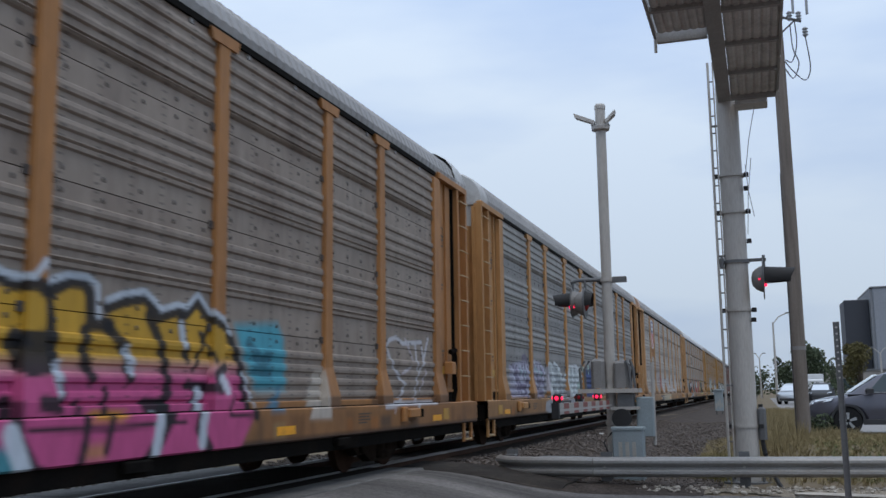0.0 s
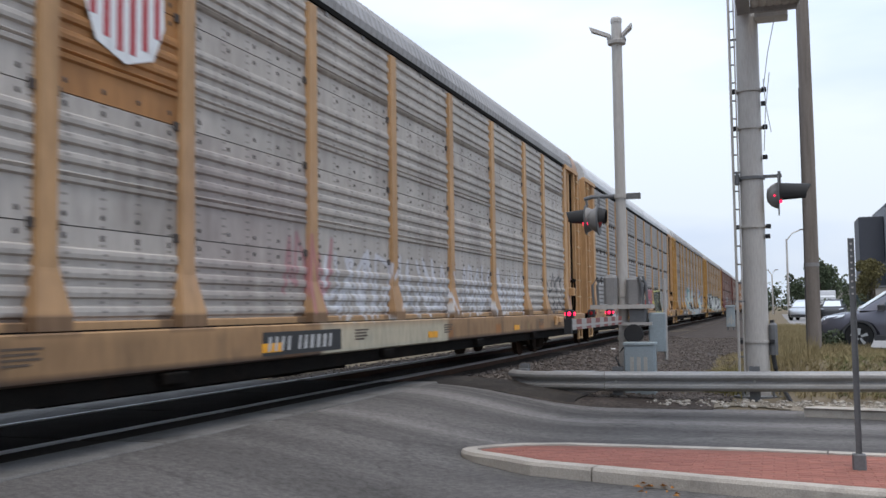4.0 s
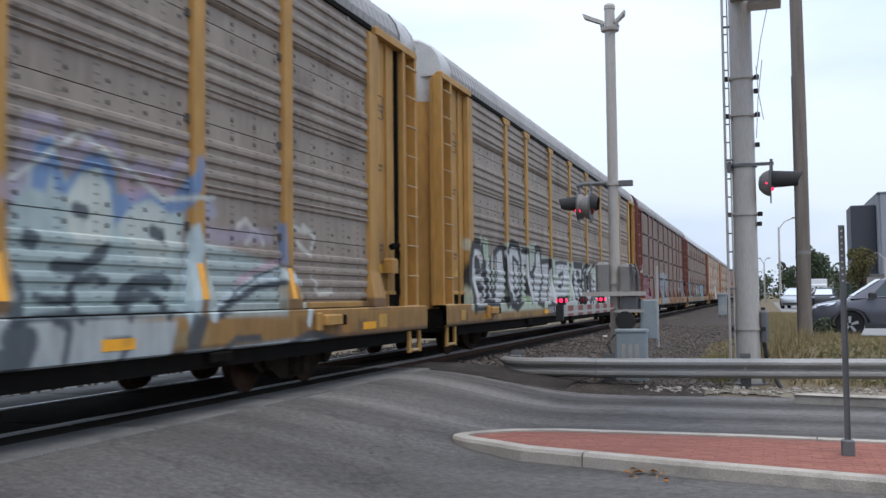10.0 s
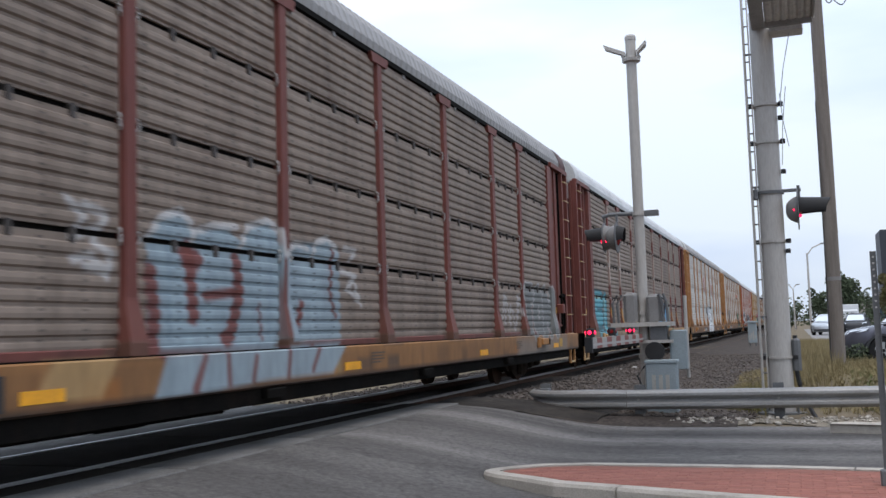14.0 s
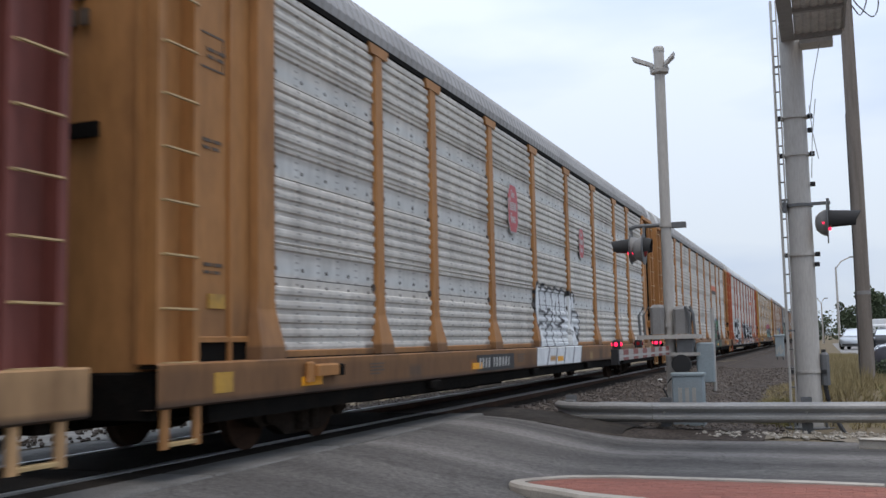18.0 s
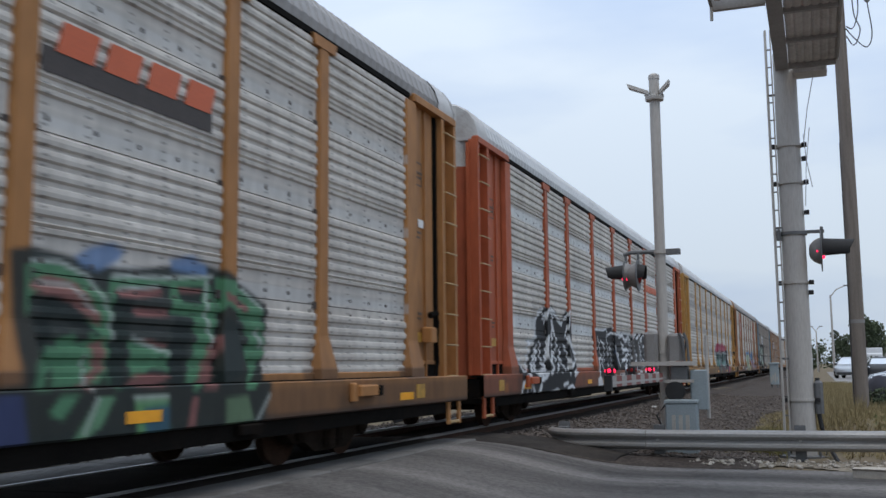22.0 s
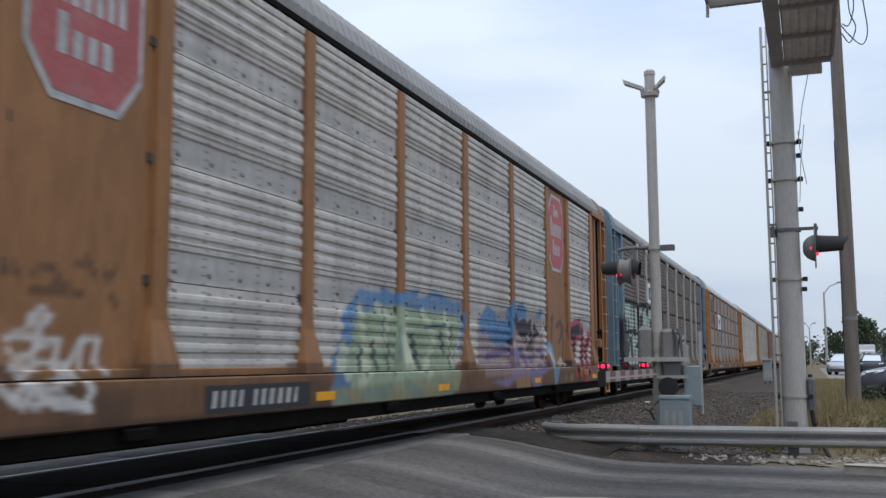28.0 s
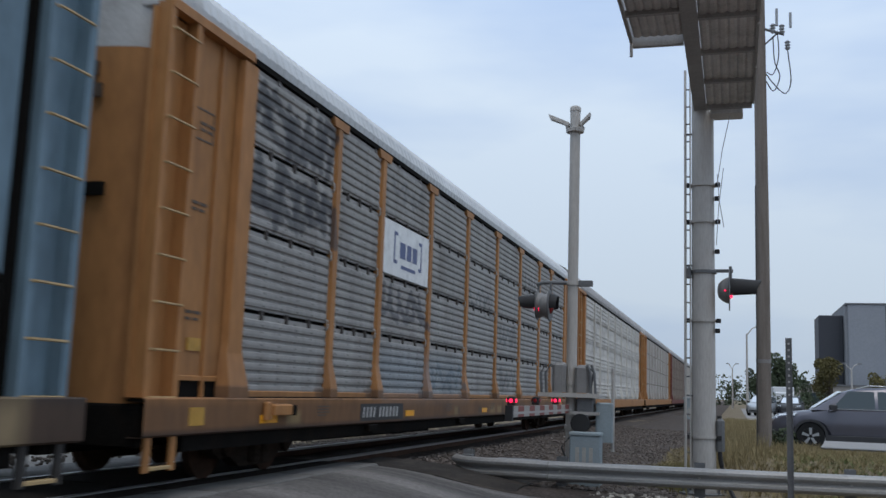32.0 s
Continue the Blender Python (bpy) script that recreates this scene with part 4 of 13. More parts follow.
for k, (x0, z0, x1, z1) in enumerate(((0.24, 4.75, 0.45, 5.9), (0.22, 3.7, 0.34, 5.0), (0.34, 4.0, 0.24, 4.9))):
    part("cable", Mesh().tube([(x0, -0.16, z0), (lerp(x0, x1, 0.5) - 0.02, -0.17, lerp(z0, z1, 0.5)), (x1, -0.16, z1)], 0.007, 5), "wire", cp)
# ladder on the pole
lad = part("ladder", Mesh().tube([(-0.283, -0.12, -0.1), (-0.283, -0.12, 6.75)], 0.022, 6), "signal", cp)
part("ladder_rail", Mesh().tube([(-0.203, -0.12, -0.1), (-0.203, -0.12, 6.75)], 0.012, 6), "signal", lad)
for i in range(22):
    part("rung", Mesh().tube([(-0.283, -0.12, 0.0 + 0.305 * i), (-0.203, -0.12, 0.0 + 0.305 * i)], 0.013, 5), "signal_dark", lad)
for z in (1.2, 3.35, 5.6):
    part("ladder_bracket", Mesh().box(-0.30, -0.17, -0.13, -0.09, z, z + 0.03), "signal_dark", lad)
# walkway over the road
for x0, x1, name in ((-0.14, 0.07, "main_beam"), (0.80, 0.84, "edge_beam")):
    part(name, Mesh().box(x0, x1, -10.5, 0.15 if x0 < 0.5 else -0.4, 6.02, 6.24), "brace", cp)


def corrugated(x0, pitch, count, z, y0, y1):
    """One folded tread sheet with lengthwise flutes."""
    top, bot = [], []
    for i in range(count):
        x = x0 + pitch * i
        for dx, dz in ((0.0, 0.02), (0.3, 0.0), (0.7, 0.0), (1.0, 0.02)):
            if i and dx == 0.0:
                continue
            top.append((x + pitch * dx, z + dz + 0.012))
            bot.append((x + pitch * dx, z + dz))
    return Mesh().prism(bot + top[::-1], y0, y1)


for y in [-0.4 - 1.35 * k for k in range(1, 8)]:
    part("walkway_sheet", corrugated(0.08, 0.12, 6, 6.03, y + 0.05, y + 1.31), "grate", cp)
    part("cross_member", Mesh().box(0.07, 0.80, y - 0.04, y + 0.04, 5.98, 6.06), "brace", cp)
part("cross_member", Mesh().box(0.07, 0.80, -0.44, -0.36, 5.96, 6.06), "brace", cp)
part("end_tray", Mesh().bevel_box(0.14, 0.66, -0.34, 0.08, 5.90, 6.03, 0.02), "grate", cp)
for y in span(-10.40, -4.6, 0.95):
    part("platform_sheet", corrugated(-0.80, 0.11, 6, 6.04, y + 0.05, y + 0.92), "grate", cp)
    part("cross_member", Mesh().box(-0.82, -0.14, y - 0.04, y + 0.04, 5.99, 6.06), "brace", cp)
part("cross_member", Mesh().box(-0.82, -0.14, -3.68, -3.60, 5.95, 6.10), "brace", cp)
part("edge_beam", Mesh().box(-0.86, -0.82, -10.5, -3.60, 5.99, 6.16), "brace", cp)
part("handrail_post", Mesh().tube([(-0.84, -3.7, 5.8), (-0.84, -3.7, 7.1)], 0.022, 6), "signal", cp)
for k in range(6):
    part("handrail_post", Mesh().tube([(0.82, -0.5 - 1.8 * k, 6.0), (0.82, -0.5 - 1.8 * k, 7.1)], 0.022, 6), "signal", cp)
part("handrail", Mesh().tube([(0.82, -0.5, 7.1), (0.82, -10.4, 7.1)], 0.022, 6), "signal", cp)
part("handrail", Mesh().tube([(-0.84, -3.7, 7.1), (-0.84, -10.4, 7.1)], 0.022, 6), "signal", cp)

# ---- utility pole with insulators ----
up = thing("utility_pole", "weathered brown wooden utility pole with insulators", "utility pole", (0.82, 23.4, 0.02))
part("pole", Mesh().tube([(0, 0, -0.1), (0.02, 0, 5), (0.0, 0, 11.5)], 0.165, 16, 0.125), "pole_wood", up, smooth=True)
part("pole_band", Mesh().lathe([(0.156, 1.98), (0.164, 1.98), (0.164, 2.06), (0.156, 2.06)], (0.01, 0, 0), "z", 16), "signal_mid", up, "pale metal band")
part("ground_wire", Mesh().tube([(-0.14, -0.1, 0.1), (-0.13, -0.09, 6)], 0.01, 5), "cable", up)
part("bracket", Mesh().tube([(0.12, -0.05, 9.72), (0.55, -0.05, 9.56)], 0.03, 6).tube([(0.12, -0.05, 9.35), (0.4, -0.05, 9.60)], 0.02, 6), "signal_dark", up)
for x, z in ((0.30, 9.66), (0.50, 9.63), (0.62, 9.23)):
    ins = part("insulator", Mesh().lathe([(0.03, z - 0.05), (0.07, z), (0.035, z + 0.03), (0.07, z + 0.07), (0.035, z + 0.1), (0.07, z + 0.14), (0.03, z + 0.18)], (x, -0.05, 0), "z", 12), "porcelain", up)
part("cutout", Mesh().bevel_box(0.36, 0.42, -0.09, -0.02, 9.78, 10.20, 0.01).bevel_box(0.66, 0.72, -0.09, -0.02, 9.72, 10.08, 0.01), "porcelain", up)
for pts in ([(0.4, -0.05, 9.66), (0.42, -0.06, 9.05), (0.3, -0.08, 8.62), (0.15, -0.1, 8.66)], [(0.62, -0.05, 9.17), (0.68, -0.06, 8.44), (0.55, -0.08, 8.14), (0.3, -0.1, 8.38), (0.14, -0.1, 8.62)],
            [(0.3, -0.05, 9.54), (0.33, -0.06, 8.93), (0.44, -0.06, 8.56), (0.3, -0.06, 8.22), (0.14, -0.1, 8.44)]):
    part("jumper_wire", Mesh().tube(bend(pts), 0.014, 5), "cable", up)


# ---- sprayed paint on the railcars ----
GLYPH = {
    "A": ["0,0 .5,1 1,0", ".22,.38 .78,.38"], "B": ["0,0 0,1 .7,1 .9,.78 .7,.54 0,.54", ".7,.54 1,.28 .75,0 0,0"], "C": ["1,.85 .6,1 .15,.85 0,.5 .15,.15 .6,0 1,.15"],
    "D": ["0,0 0,1 .6,1 1,.7 1,.3 .6,0 0,0"], "E": ["1,1 0,1 0,0 1,0", "0,.52 .8,.52"], "G": ["1,.85 .6,1 .15,.85 0,.5 .15,.1 .7,0 1,.15 1,.45 .6,.45"],
    "H": ["0,0 0,1", "1,0 1,1", "0,.5 1,.5"], "I": ["0.5,0 .5,1"], "J": ["1,1 1,.25 .6,0 .1,.15"], "K": ["0,0 0,1", "1,1 0,.45 1,0"], "L": ["0,1 0,0 1,0"],
    "M": ["0,0 .1,1 .5,.4 .9,1 1,0"], "N": ["0,0 0,1 1,0 1,1"], "O": ["0,.5 .15,.9 .5,1 .85,.9 1,.5 .85,.1 .5,0 .15,.1 0,.5"], "P": ["0,0 0,1 .8,1 1,.75 .8,.5 0,.5"],
    "R": ["0,0 0,1 .8,1 1,.75 .8,.5 0,.5", ".45,.5 1,0"], "S": ["1,.85 .5,1 .1,.8 .2,.55 .8,.45 .95,.2 .5,0 0,.12"], "T": ["0,1 1,1", ".5,1 .5,0"], "U": ["0,1 0,.2 .3,0 .7,0 1,.2 1,1"],
    "V": ["0,1 .5,0 1,1"], "W": ["0,1 .25,0 .5,.7 .75,0 1,1"], "X": ["0,0 1,1", "0,1 1,0"], "Y": ["0,1 .5,.5 1,1", ".5,.5 .5,0"], "Z": ["0,1 1,1 0,0 1,0"],
}
WHITE, BLACK, PALE = (0.72, 0.73, 0.72), (0.012, 0.012, 0.014), (0.50, 0.58, 0.50)


class Painter:
    """Sprayed shapes on a car's side, in metres along (y) and up (z), laid over one another."""

    def __init__(self):
        self.ops, self.spans = [], []

    def mark(self, y0, y1, z0, z1):
        self.spans.append((y0, y1, z0, z1))

    def rect(self, y0, y1, z0, z1, col, a=1.0, soft=0.015):
        self.ops.append(("rect", (y0, y1, z0, z1), col, a, soft))
        self.mark(y0, y1, z0, z1)

    def blob(self, y, z, ry, rz, col, a=1.0, soft=0.25):
        self.ops.append(("blob", (y, z, ry, rz), col, a, soft))
        self.mark(y - ry, y + ry, z - rz, z + rz)

    def stripes(self, zs, col, a, skip=(), shift=0.0):
        """Bands of a given tone along the riveted laps between the posts."""
        for i, (y0, y1) in enumerate(zip(POSTS, POSTS[1:])):
            if i not in skip:
                for z0, z1 in zs:
                    self.rect(y0 + shift + 0.14, y1 + shift - 0.14, z0, z1, col, a, 0.03)

    def line(self, pts, w, col, a=1.0, soft=0.025):
        self.ops.append(("line", pts, col, a, (w, soft)))
        ys, zs = [p[0] for p in pts], [p[1] for p in pts]
        self.mark(min(ys) - w, max(ys) + w, min(zs) - w, max(zs) + w)

    def path(self, points, w, col, a=1.0, soft=0.025):
        """A sprayed stroke along "y,z y,z ...", 2.6 w wide."""
        self.line([tuple(float(v) for v in q.split(",")) for q in points.split()], 1.3 * w, col, a, soft)

    def poly(self, points, col, a=1.0, soft=0.03):
        """A filled shape with the outline "y,z y,z ..."."""
        pts = [tuple(float(v) for v in q.split(",")) for q in points.split()]
        self.ops.append(("poly", pts + pts[:1], col, a, soft))
        self.mark(min(q[0] for q in pts), max(q[0] for q in pts), min(q[1] for q in pts), max(q[1] for q in pts))

    def letters(self, text, y0, y1, z0, z1, seed=0, lean=0.0, jig=0.06):
        r, out = random.Random(seed), []
        w = (y1 - y0) / len(text)
        for i, ch in enumerate(text):
            if ch == " ":
                continue
            for s in GLYPH[ch]:
                pts = []
                for q in s.split():
                    u, v = (float(t) for t in q.split(","))
                    pts.append((y0 + w * (i + 0.16 + 0.68 * u + lean * (v - 0.5) + r.uniform(-jig, jig)), z0 + (z1 - z0) * (0.06 + 0.88 * v + r.uniform(-jig, jig) * 0.6)))
                out.append(pts)
        return out

    def word(self, text, y0, y1, z0, z1, fill, edge, w=0.14, ew=0.06, seed=0, lean=0.0, jig=0.06, shine=None, halo=None):
        """A filled piece: halo, outline, fill and highlight strokes."""
        ls = self.letters(text, y0, y1, z0, z1, seed, lean, jig)
        if halo:
            for p in ls:
                self.line(p, w + 2.6 * ew, halo)
        k = 0
        for ch in text.replace(" ", ""):
            glyph = ls[k:k + len(GLYPH[ch])]
            k += len(glyph)
            for width, col in ((w + ew, edge), (w, fill)):
                for p in glyph if col else ():
                    self.line(p, width, col)
        if shine:
            for p in ls[::2]:
                self.line([(y - w * 0.3, z + w * 0.35) for y, z in p[:2]], 0.025, shine, 0.9)

    def wild(self, y0, y1, z0, z1, cols, edge, n=14, w=0.10, seed=0, a=1.0):
        """Interlocking strokes and hooks of a wild piece."""
        r = random.Random(seed)
        for i in range(n):
            y = lerp(y0, y1, (i + r.random()) / n)
            h = r.uniform(0.45, 1.0) * (z1 - z0)
            zb = z0 + r.uniform(0, 1) * (z1 - z0 - h)
            k = r.uniform(0.2, 0.5)
            s = r.choice((-1, 1))
            pts = r.choice(([(y, zb), (y + s * k * 0.3, zb + h * 0.6), (y + s * k, zb + h)], [(y, zb + h), (y, zb + h * 0.35), (y + s * k * 0.5, zb + h * 0.1), (y + s * k, zb + h * 0.3)],
                            [(y - k, zb + h * 0.9), (y + k * 0.4, zb + h), (y + k * 0.5, zb + h * 0.4), (y - k * 0.4, zb)], [(y - k * 0.8, zb + h * 0.5), (y, zb + h * 0.75), (y + k * 0.8, zb + h * 0.45)]))
            ww = w * r.uniform(0.7, 1.3)
            if edge:
                self.line(pts, ww + 0.045, edge, a)
            self.line(pts, ww, r.choice(cols), a)
            self.line([(p - ww * 0.3, q + ww * 0.3) for p, q in pts[:2]], 0.018, (0.68, 0.70, 0.70), 0.8 * a)

    def tag(self, y0, y1, z0, z1, col, w=0.035, n=9, seed=0, a=0.9):
        """A loose scribble."""
        r, pts = random.Random(seed), []
        for i in range(n * 4):
            t = i / (n * 4 - 1)
            pts.append((lerp(y0, y1, t) + r.uniform(-0.10, 0.10) * (y1 - y0), lerp(z0, z1, 0.5 + 0.48 * math.sin(i * 1.9 + r.uniform(-0.6, 0.6)))))
        self.line(pts, w, col, a)

    def at(self, y, z):
        rgba = np.zeros((len(y), 4), np.float32)
        y0, y1, z0, z1 = y.min() - 0.2, y.max() + 0.2, z.min() - 0.2, z.max() + 0.2
        for (kind, g, col, a, soft), (sa, sb, sc, sd) in zip(self.ops, self.spans):
            if sa > y1 or sb < y0 or sc > z1 or sd < z0:
                continue
            if kind == "rect":
                m = np.minimum(np.minimum(y - g[0], g[1] - y), np.minimum(z - g[2], g[3] - z))
                al = np.clip(m / soft + 0.5, 0, 1)
            elif kind == "blob":
                d = np.hypot((y - g[0]) / g[2], (z - g[1]) / g[3])
                al = np.clip((1 - d) / soft, 0, 1)
            elif kind == "poly":
                d, inside = np.full(len(y), 1e3, np.float32), np.zeros(len(y), bool)
                for (ya, za), (yb, zb) in zip(g, g[1:]):
                    dy, dz = yb - ya, zb - za
                    t = np.clip(((y - ya) * dy + (z - za) * dz) / (dy * dy + dz * dz + 1e-9), 0, 1)
                    d = np.minimum(d, np.hypot(y - ya - t * dy, z - za - t * dz))
                    inside ^= ((za > z) != (zb > z)) & (y < ya + dy * (z - za) / (dz if abs(dz) > 1e-9 else 1e-9))
                al = np.clip(np.where(inside, d, -d) / soft + 0.5, 0, 1)
            else:
                w, sf = soft
                d = np.full(len(y), 1e3, np.float32)
                for (ya, za), (yb, zb) in zip(g, g[1:]):
                    dy, dz = yb - ya, zb - za
                    t = np.clip(((y - ya) * dy + (z - za) * dz) / (dy * dy + dz * dz + 1e-9), 0, 1)
                    d = np.minimum(d, np.hypot(y - ya - t * dy, z - za - t * dz))
                al = np.clip((w - d) / sf + 0.5, 0, 1)
            al = (al * a).astype(np.float32)
            na = al + rgba[:, 3] * (1 - al)
            safe = np.maximum(na, 1e-6)
            for c in range(3):
                rgba[:, c] = (col[c] * al + rgba[:, c] * rgba[:, 3] * (1 - al)) / safe
            rgba[:, 3] = na
        return rgba

    def lettered(self, y0, y1, z0, z1):
        """Whether strokes or shapes, not only bands, fall in this span."""
        return any(o[0] != "rect" and a < y1 and b > y0 and c < z1 and d > z0 for o, (a, b, c, d) in zip(self.ops, self.spans))

    def hits(self, y0, y1, z0, z1):
        return any(a < y1 and b > y0 and c < z1 and d > z0 for a, b, c, d in self.spans)


def paint_mesh(me, painter, dy=0.0):
    """Gives a mesh the sprayed paint at its vertices; dy is where the part stands along the car."""
    at = blank_paint(me)
    if painter and painter.ops:
        co = np.empty(len(me.vertices) * 3, np.float32)
        me.vertices.foreach_get("co", co)
        co = co.reshape(-1, 3)
        at.data.foreach_set("color", painter.at(co[:, 1] + dy, co[:, 2]).ravel())


# ---- railcars ----
POSTS = [2.2, 4.9, 6.85, 9.6, 12.35, 15.15, 17.9, 20.65, 22.6, 25.3]
SIDE, SILL, PANEL, EAVE = 1.568, 1.70, 1.54, 5.05
CAR_L = 28.0
mesh_cache = {}


def grid_mesh(name, prof, ys, material):
    """A sheet with an outline (x, z) drawn along y."""
    me = bpy.data.meshes.new(name)
    n = len(prof)
    vs = [(x, y, z) for y in ys for x, z in prof]
    fs = [(j * n + k, (j + 1) * n + k, (j + 1) * n + k + 1, j * n + k + 1) for j in range(len(ys) - 1) for k in range(n - 1)]
    me.from_pydata(vs, [], fs)
    me.materials.append(M[material])
    return me


def ribbed(z0, z1, ribs, h, d):
    """Profile of one tier of side sheet: flat sheet with raised ribs of height h and depth d, returned at top and bottom."""
    p = [(PANEL - 0.03, z0), (PANEL, z0)]
    for c in ribs:
        p += [(PANEL, c - h * 0.5), (PANEL + d * 0.85, c - h * 0.34), (PANEL + d, c), (PANEL + d * 0.85, c + h * 0.34), (PANEL, c + h * 0.5)]
    zs = [z0] + [c + h * 0.5 for c in ribs] + [z1]
    for a, b in zip(zs, zs[1:]):
        if b - a > 0.22:
            p += [(PANEL, a + (b - a) * t) for t in (0.3, 0.5, 0.7, 0.9)]
    p += [(PANEL, z1), (PANEL - 0.03, z1)]
    body = sorted({q for q in p[1:-1]}, key=lambda q: q[1])
    return [p[0]] + body + [p[-1]]


TIERS = {
    1: [(1.02, 1.86, [1.16, 1.32, 1.48, 1.64]), (1.87, 2.94, [2.26, 2.42, 2.58, 2.74]), (2.95, 4.0, [3.26, 3.42, 3.58, 3.74]), (4.01, 5.04, [4.24, 4.41, 4.58, 4.75, 4.92])],
    3: [(1.02, 1.86, [1.12, 1.27, 1.42, 1.57, 1.72]), (1.87, 2.94, [2.20, 2.34, 2.48, 2.62, 2.76, 2.88]), (2.95, 4.0, [3.27, 3.41, 3.55, 3.69, 3.83, 3.94]), (4.01, 5.04, [4.32, 4.46, 4.60, 4.74, 4.88, 4.98])],
    2: [(1.02, 2.01, [1.11 + 0.131 * i for i in range(7)]), (2.06, 3.01, [2.14 + 0.128 * i for i in range(7)]), (3.06, 4.02, [3.14 + 0.129 * i for i in range(7)]), (4.07, 5.02, [4.15 + 0.128 * i for i in range(7)])],
}


def flatten(me, w):
    """Ends the ribs short of the posts."""
    for v in me.vertices:
        if (v.co.y < 0.12 or v.co.y > w - 0.12) and v.co.x > PANEL:
            v.co.x = PANEL
    return me


def tier_mesh(style, k, w, material, painter, y0):
    z0, z1, ribs = TIERS[style][k]
    prof = ribbed(z0, z1, ribs, 0.104 if style != 2 else 0.105, 0.032 if style != 2 else 0.027)
    hit = painter and painter.hits(y0, y0 + w, z0, z1)
    if not hit:
        key = ("tier", style, k, round(w, 2), material)
        if key not in mesh_cache:
            mesh_cache[key] = flatten(grid_mesh("side_panel", prof, [0, 0.10, 0.14, w - 0.14, w - 0.10, w], material), w)
            paint_mesh(mesh_cache[key], None)
        return mesh_cache[key]
    fine = painter.lettered(y0, y0 + w, z0, z1)
    cell = 0.024 if fine else 0.09
    prof = [q for a, b in zip(prof, prof[1:]) for n in (max(1, round(math.hypot(b[0] - a[0], b[1] - a[1]) / (0.026 if fine else 0.06))),)
            for q in [(lerp(a[0], b[0], i / n), lerp(a[1], b[1], i / n)) for i in range(n)]] + [prof[-1]]
    n = int((w - 0.28) / cell)
    ys = [0, 0.05, 0.10, 0.13] + [0.14 + (w - 0.28) * i / n for i in range(n + 1)] + [w - 0.13, w - 0.10, w - 0.05, w]
    me = flatten(grid_mesh("side_panel", prof, ys, material), w)
    paint_mesh(me, painter, y0)
    return me


def cached(key, make, name, material, smooth=False, painted=False):
    key = (key, material)
    if key not in mesh_cache:
        mesh_cache[key] = make().data(name, M[material], smooth)
        if painted:
            paint_mesh(mesh_cache[key], None)
    return mesh_cache[key]


POST_OUT = 1.60


def post_out(z):
    """How far out a side post's face stands: plumb, then canted to the sill at its foot."""
    return POST_OUT + (SILL - 0.02 - POST_OUT) * min(1.0, max(0.0, (1.5 - z) / 0.38))


def post_mesh(w, foot, fine=False):
    """A hat-section side post that widens and cants out to the sill at its foot."""
    m = Mesh()
    zs = span(1.0, 5.0, 0.03) if fine else [1.0, 1.12, 1.5, 1.62, 5.0]
    across = [-1 + 2 * k / (8 if fine else 1) for k in range(9 if fine else 2)]
    n = len(across) + 2
    for z in zs:
        half = w / 2 + (foot - w) / 2 * min(1.0, max(0.0, (1.62 - z) / 0.5))
        m.v += [(PANEL - 0.03, -half, z)] + [(post_out(z), u * (half - 0.015), z) for u in across] + [(PANEL - 0.03, half, z)]
    for i in range(len(zs) - 1):
        m.f += [(i * n + k, i * n + k + 1, (i + 1) * n + k + 1, (i + 1) * n + k) for k in range(n - 1)]
    m.f += [tuple(range(n)), tuple(len(m.v) - n + k for k in range(n))]
    return m


def ladder_parts(car, y, body, top):
    """The end ladder: two stiles on a recessed plate, with rungs."""
    st = cached(("stile", top), lambda: Mesh().box(PANEL - 0.1, SIDE + 0.04, -0.05, 0.05, 0.98, top), "ladder_stile", body, painted=True)
    part("ladder_stile", st, body, car, at=(0, y + 0.06, 0))
    part("ladder_stile", st, body, car, at=(0, y + 0.59, 0))
    part("ladder_back", cached("lback", lambda: Mesh().box(PANEL - 0.14, PANEL - 0.08, -0.02, 0.67, 0.98, 5.02), "ladder_back", body, painted=True), body, car, at=(0, y, 0))
    rung = cached("rung", lambda: Mesh().tube([(SIDE + 0.03, 0.06, 0), (SIDE + 0.075, 0.10, 0), (SIDE + 0.075, 0.55, 0), (SIDE + 0.03, 0.59, 0)], 0.014, 5), "rung", "rung")
    for i in range(9):
        if 1.0 + 0.475 * i < top:
            part("rung", rung, "rung", car, at=(0, y, 1.0 + 0.475 * i))


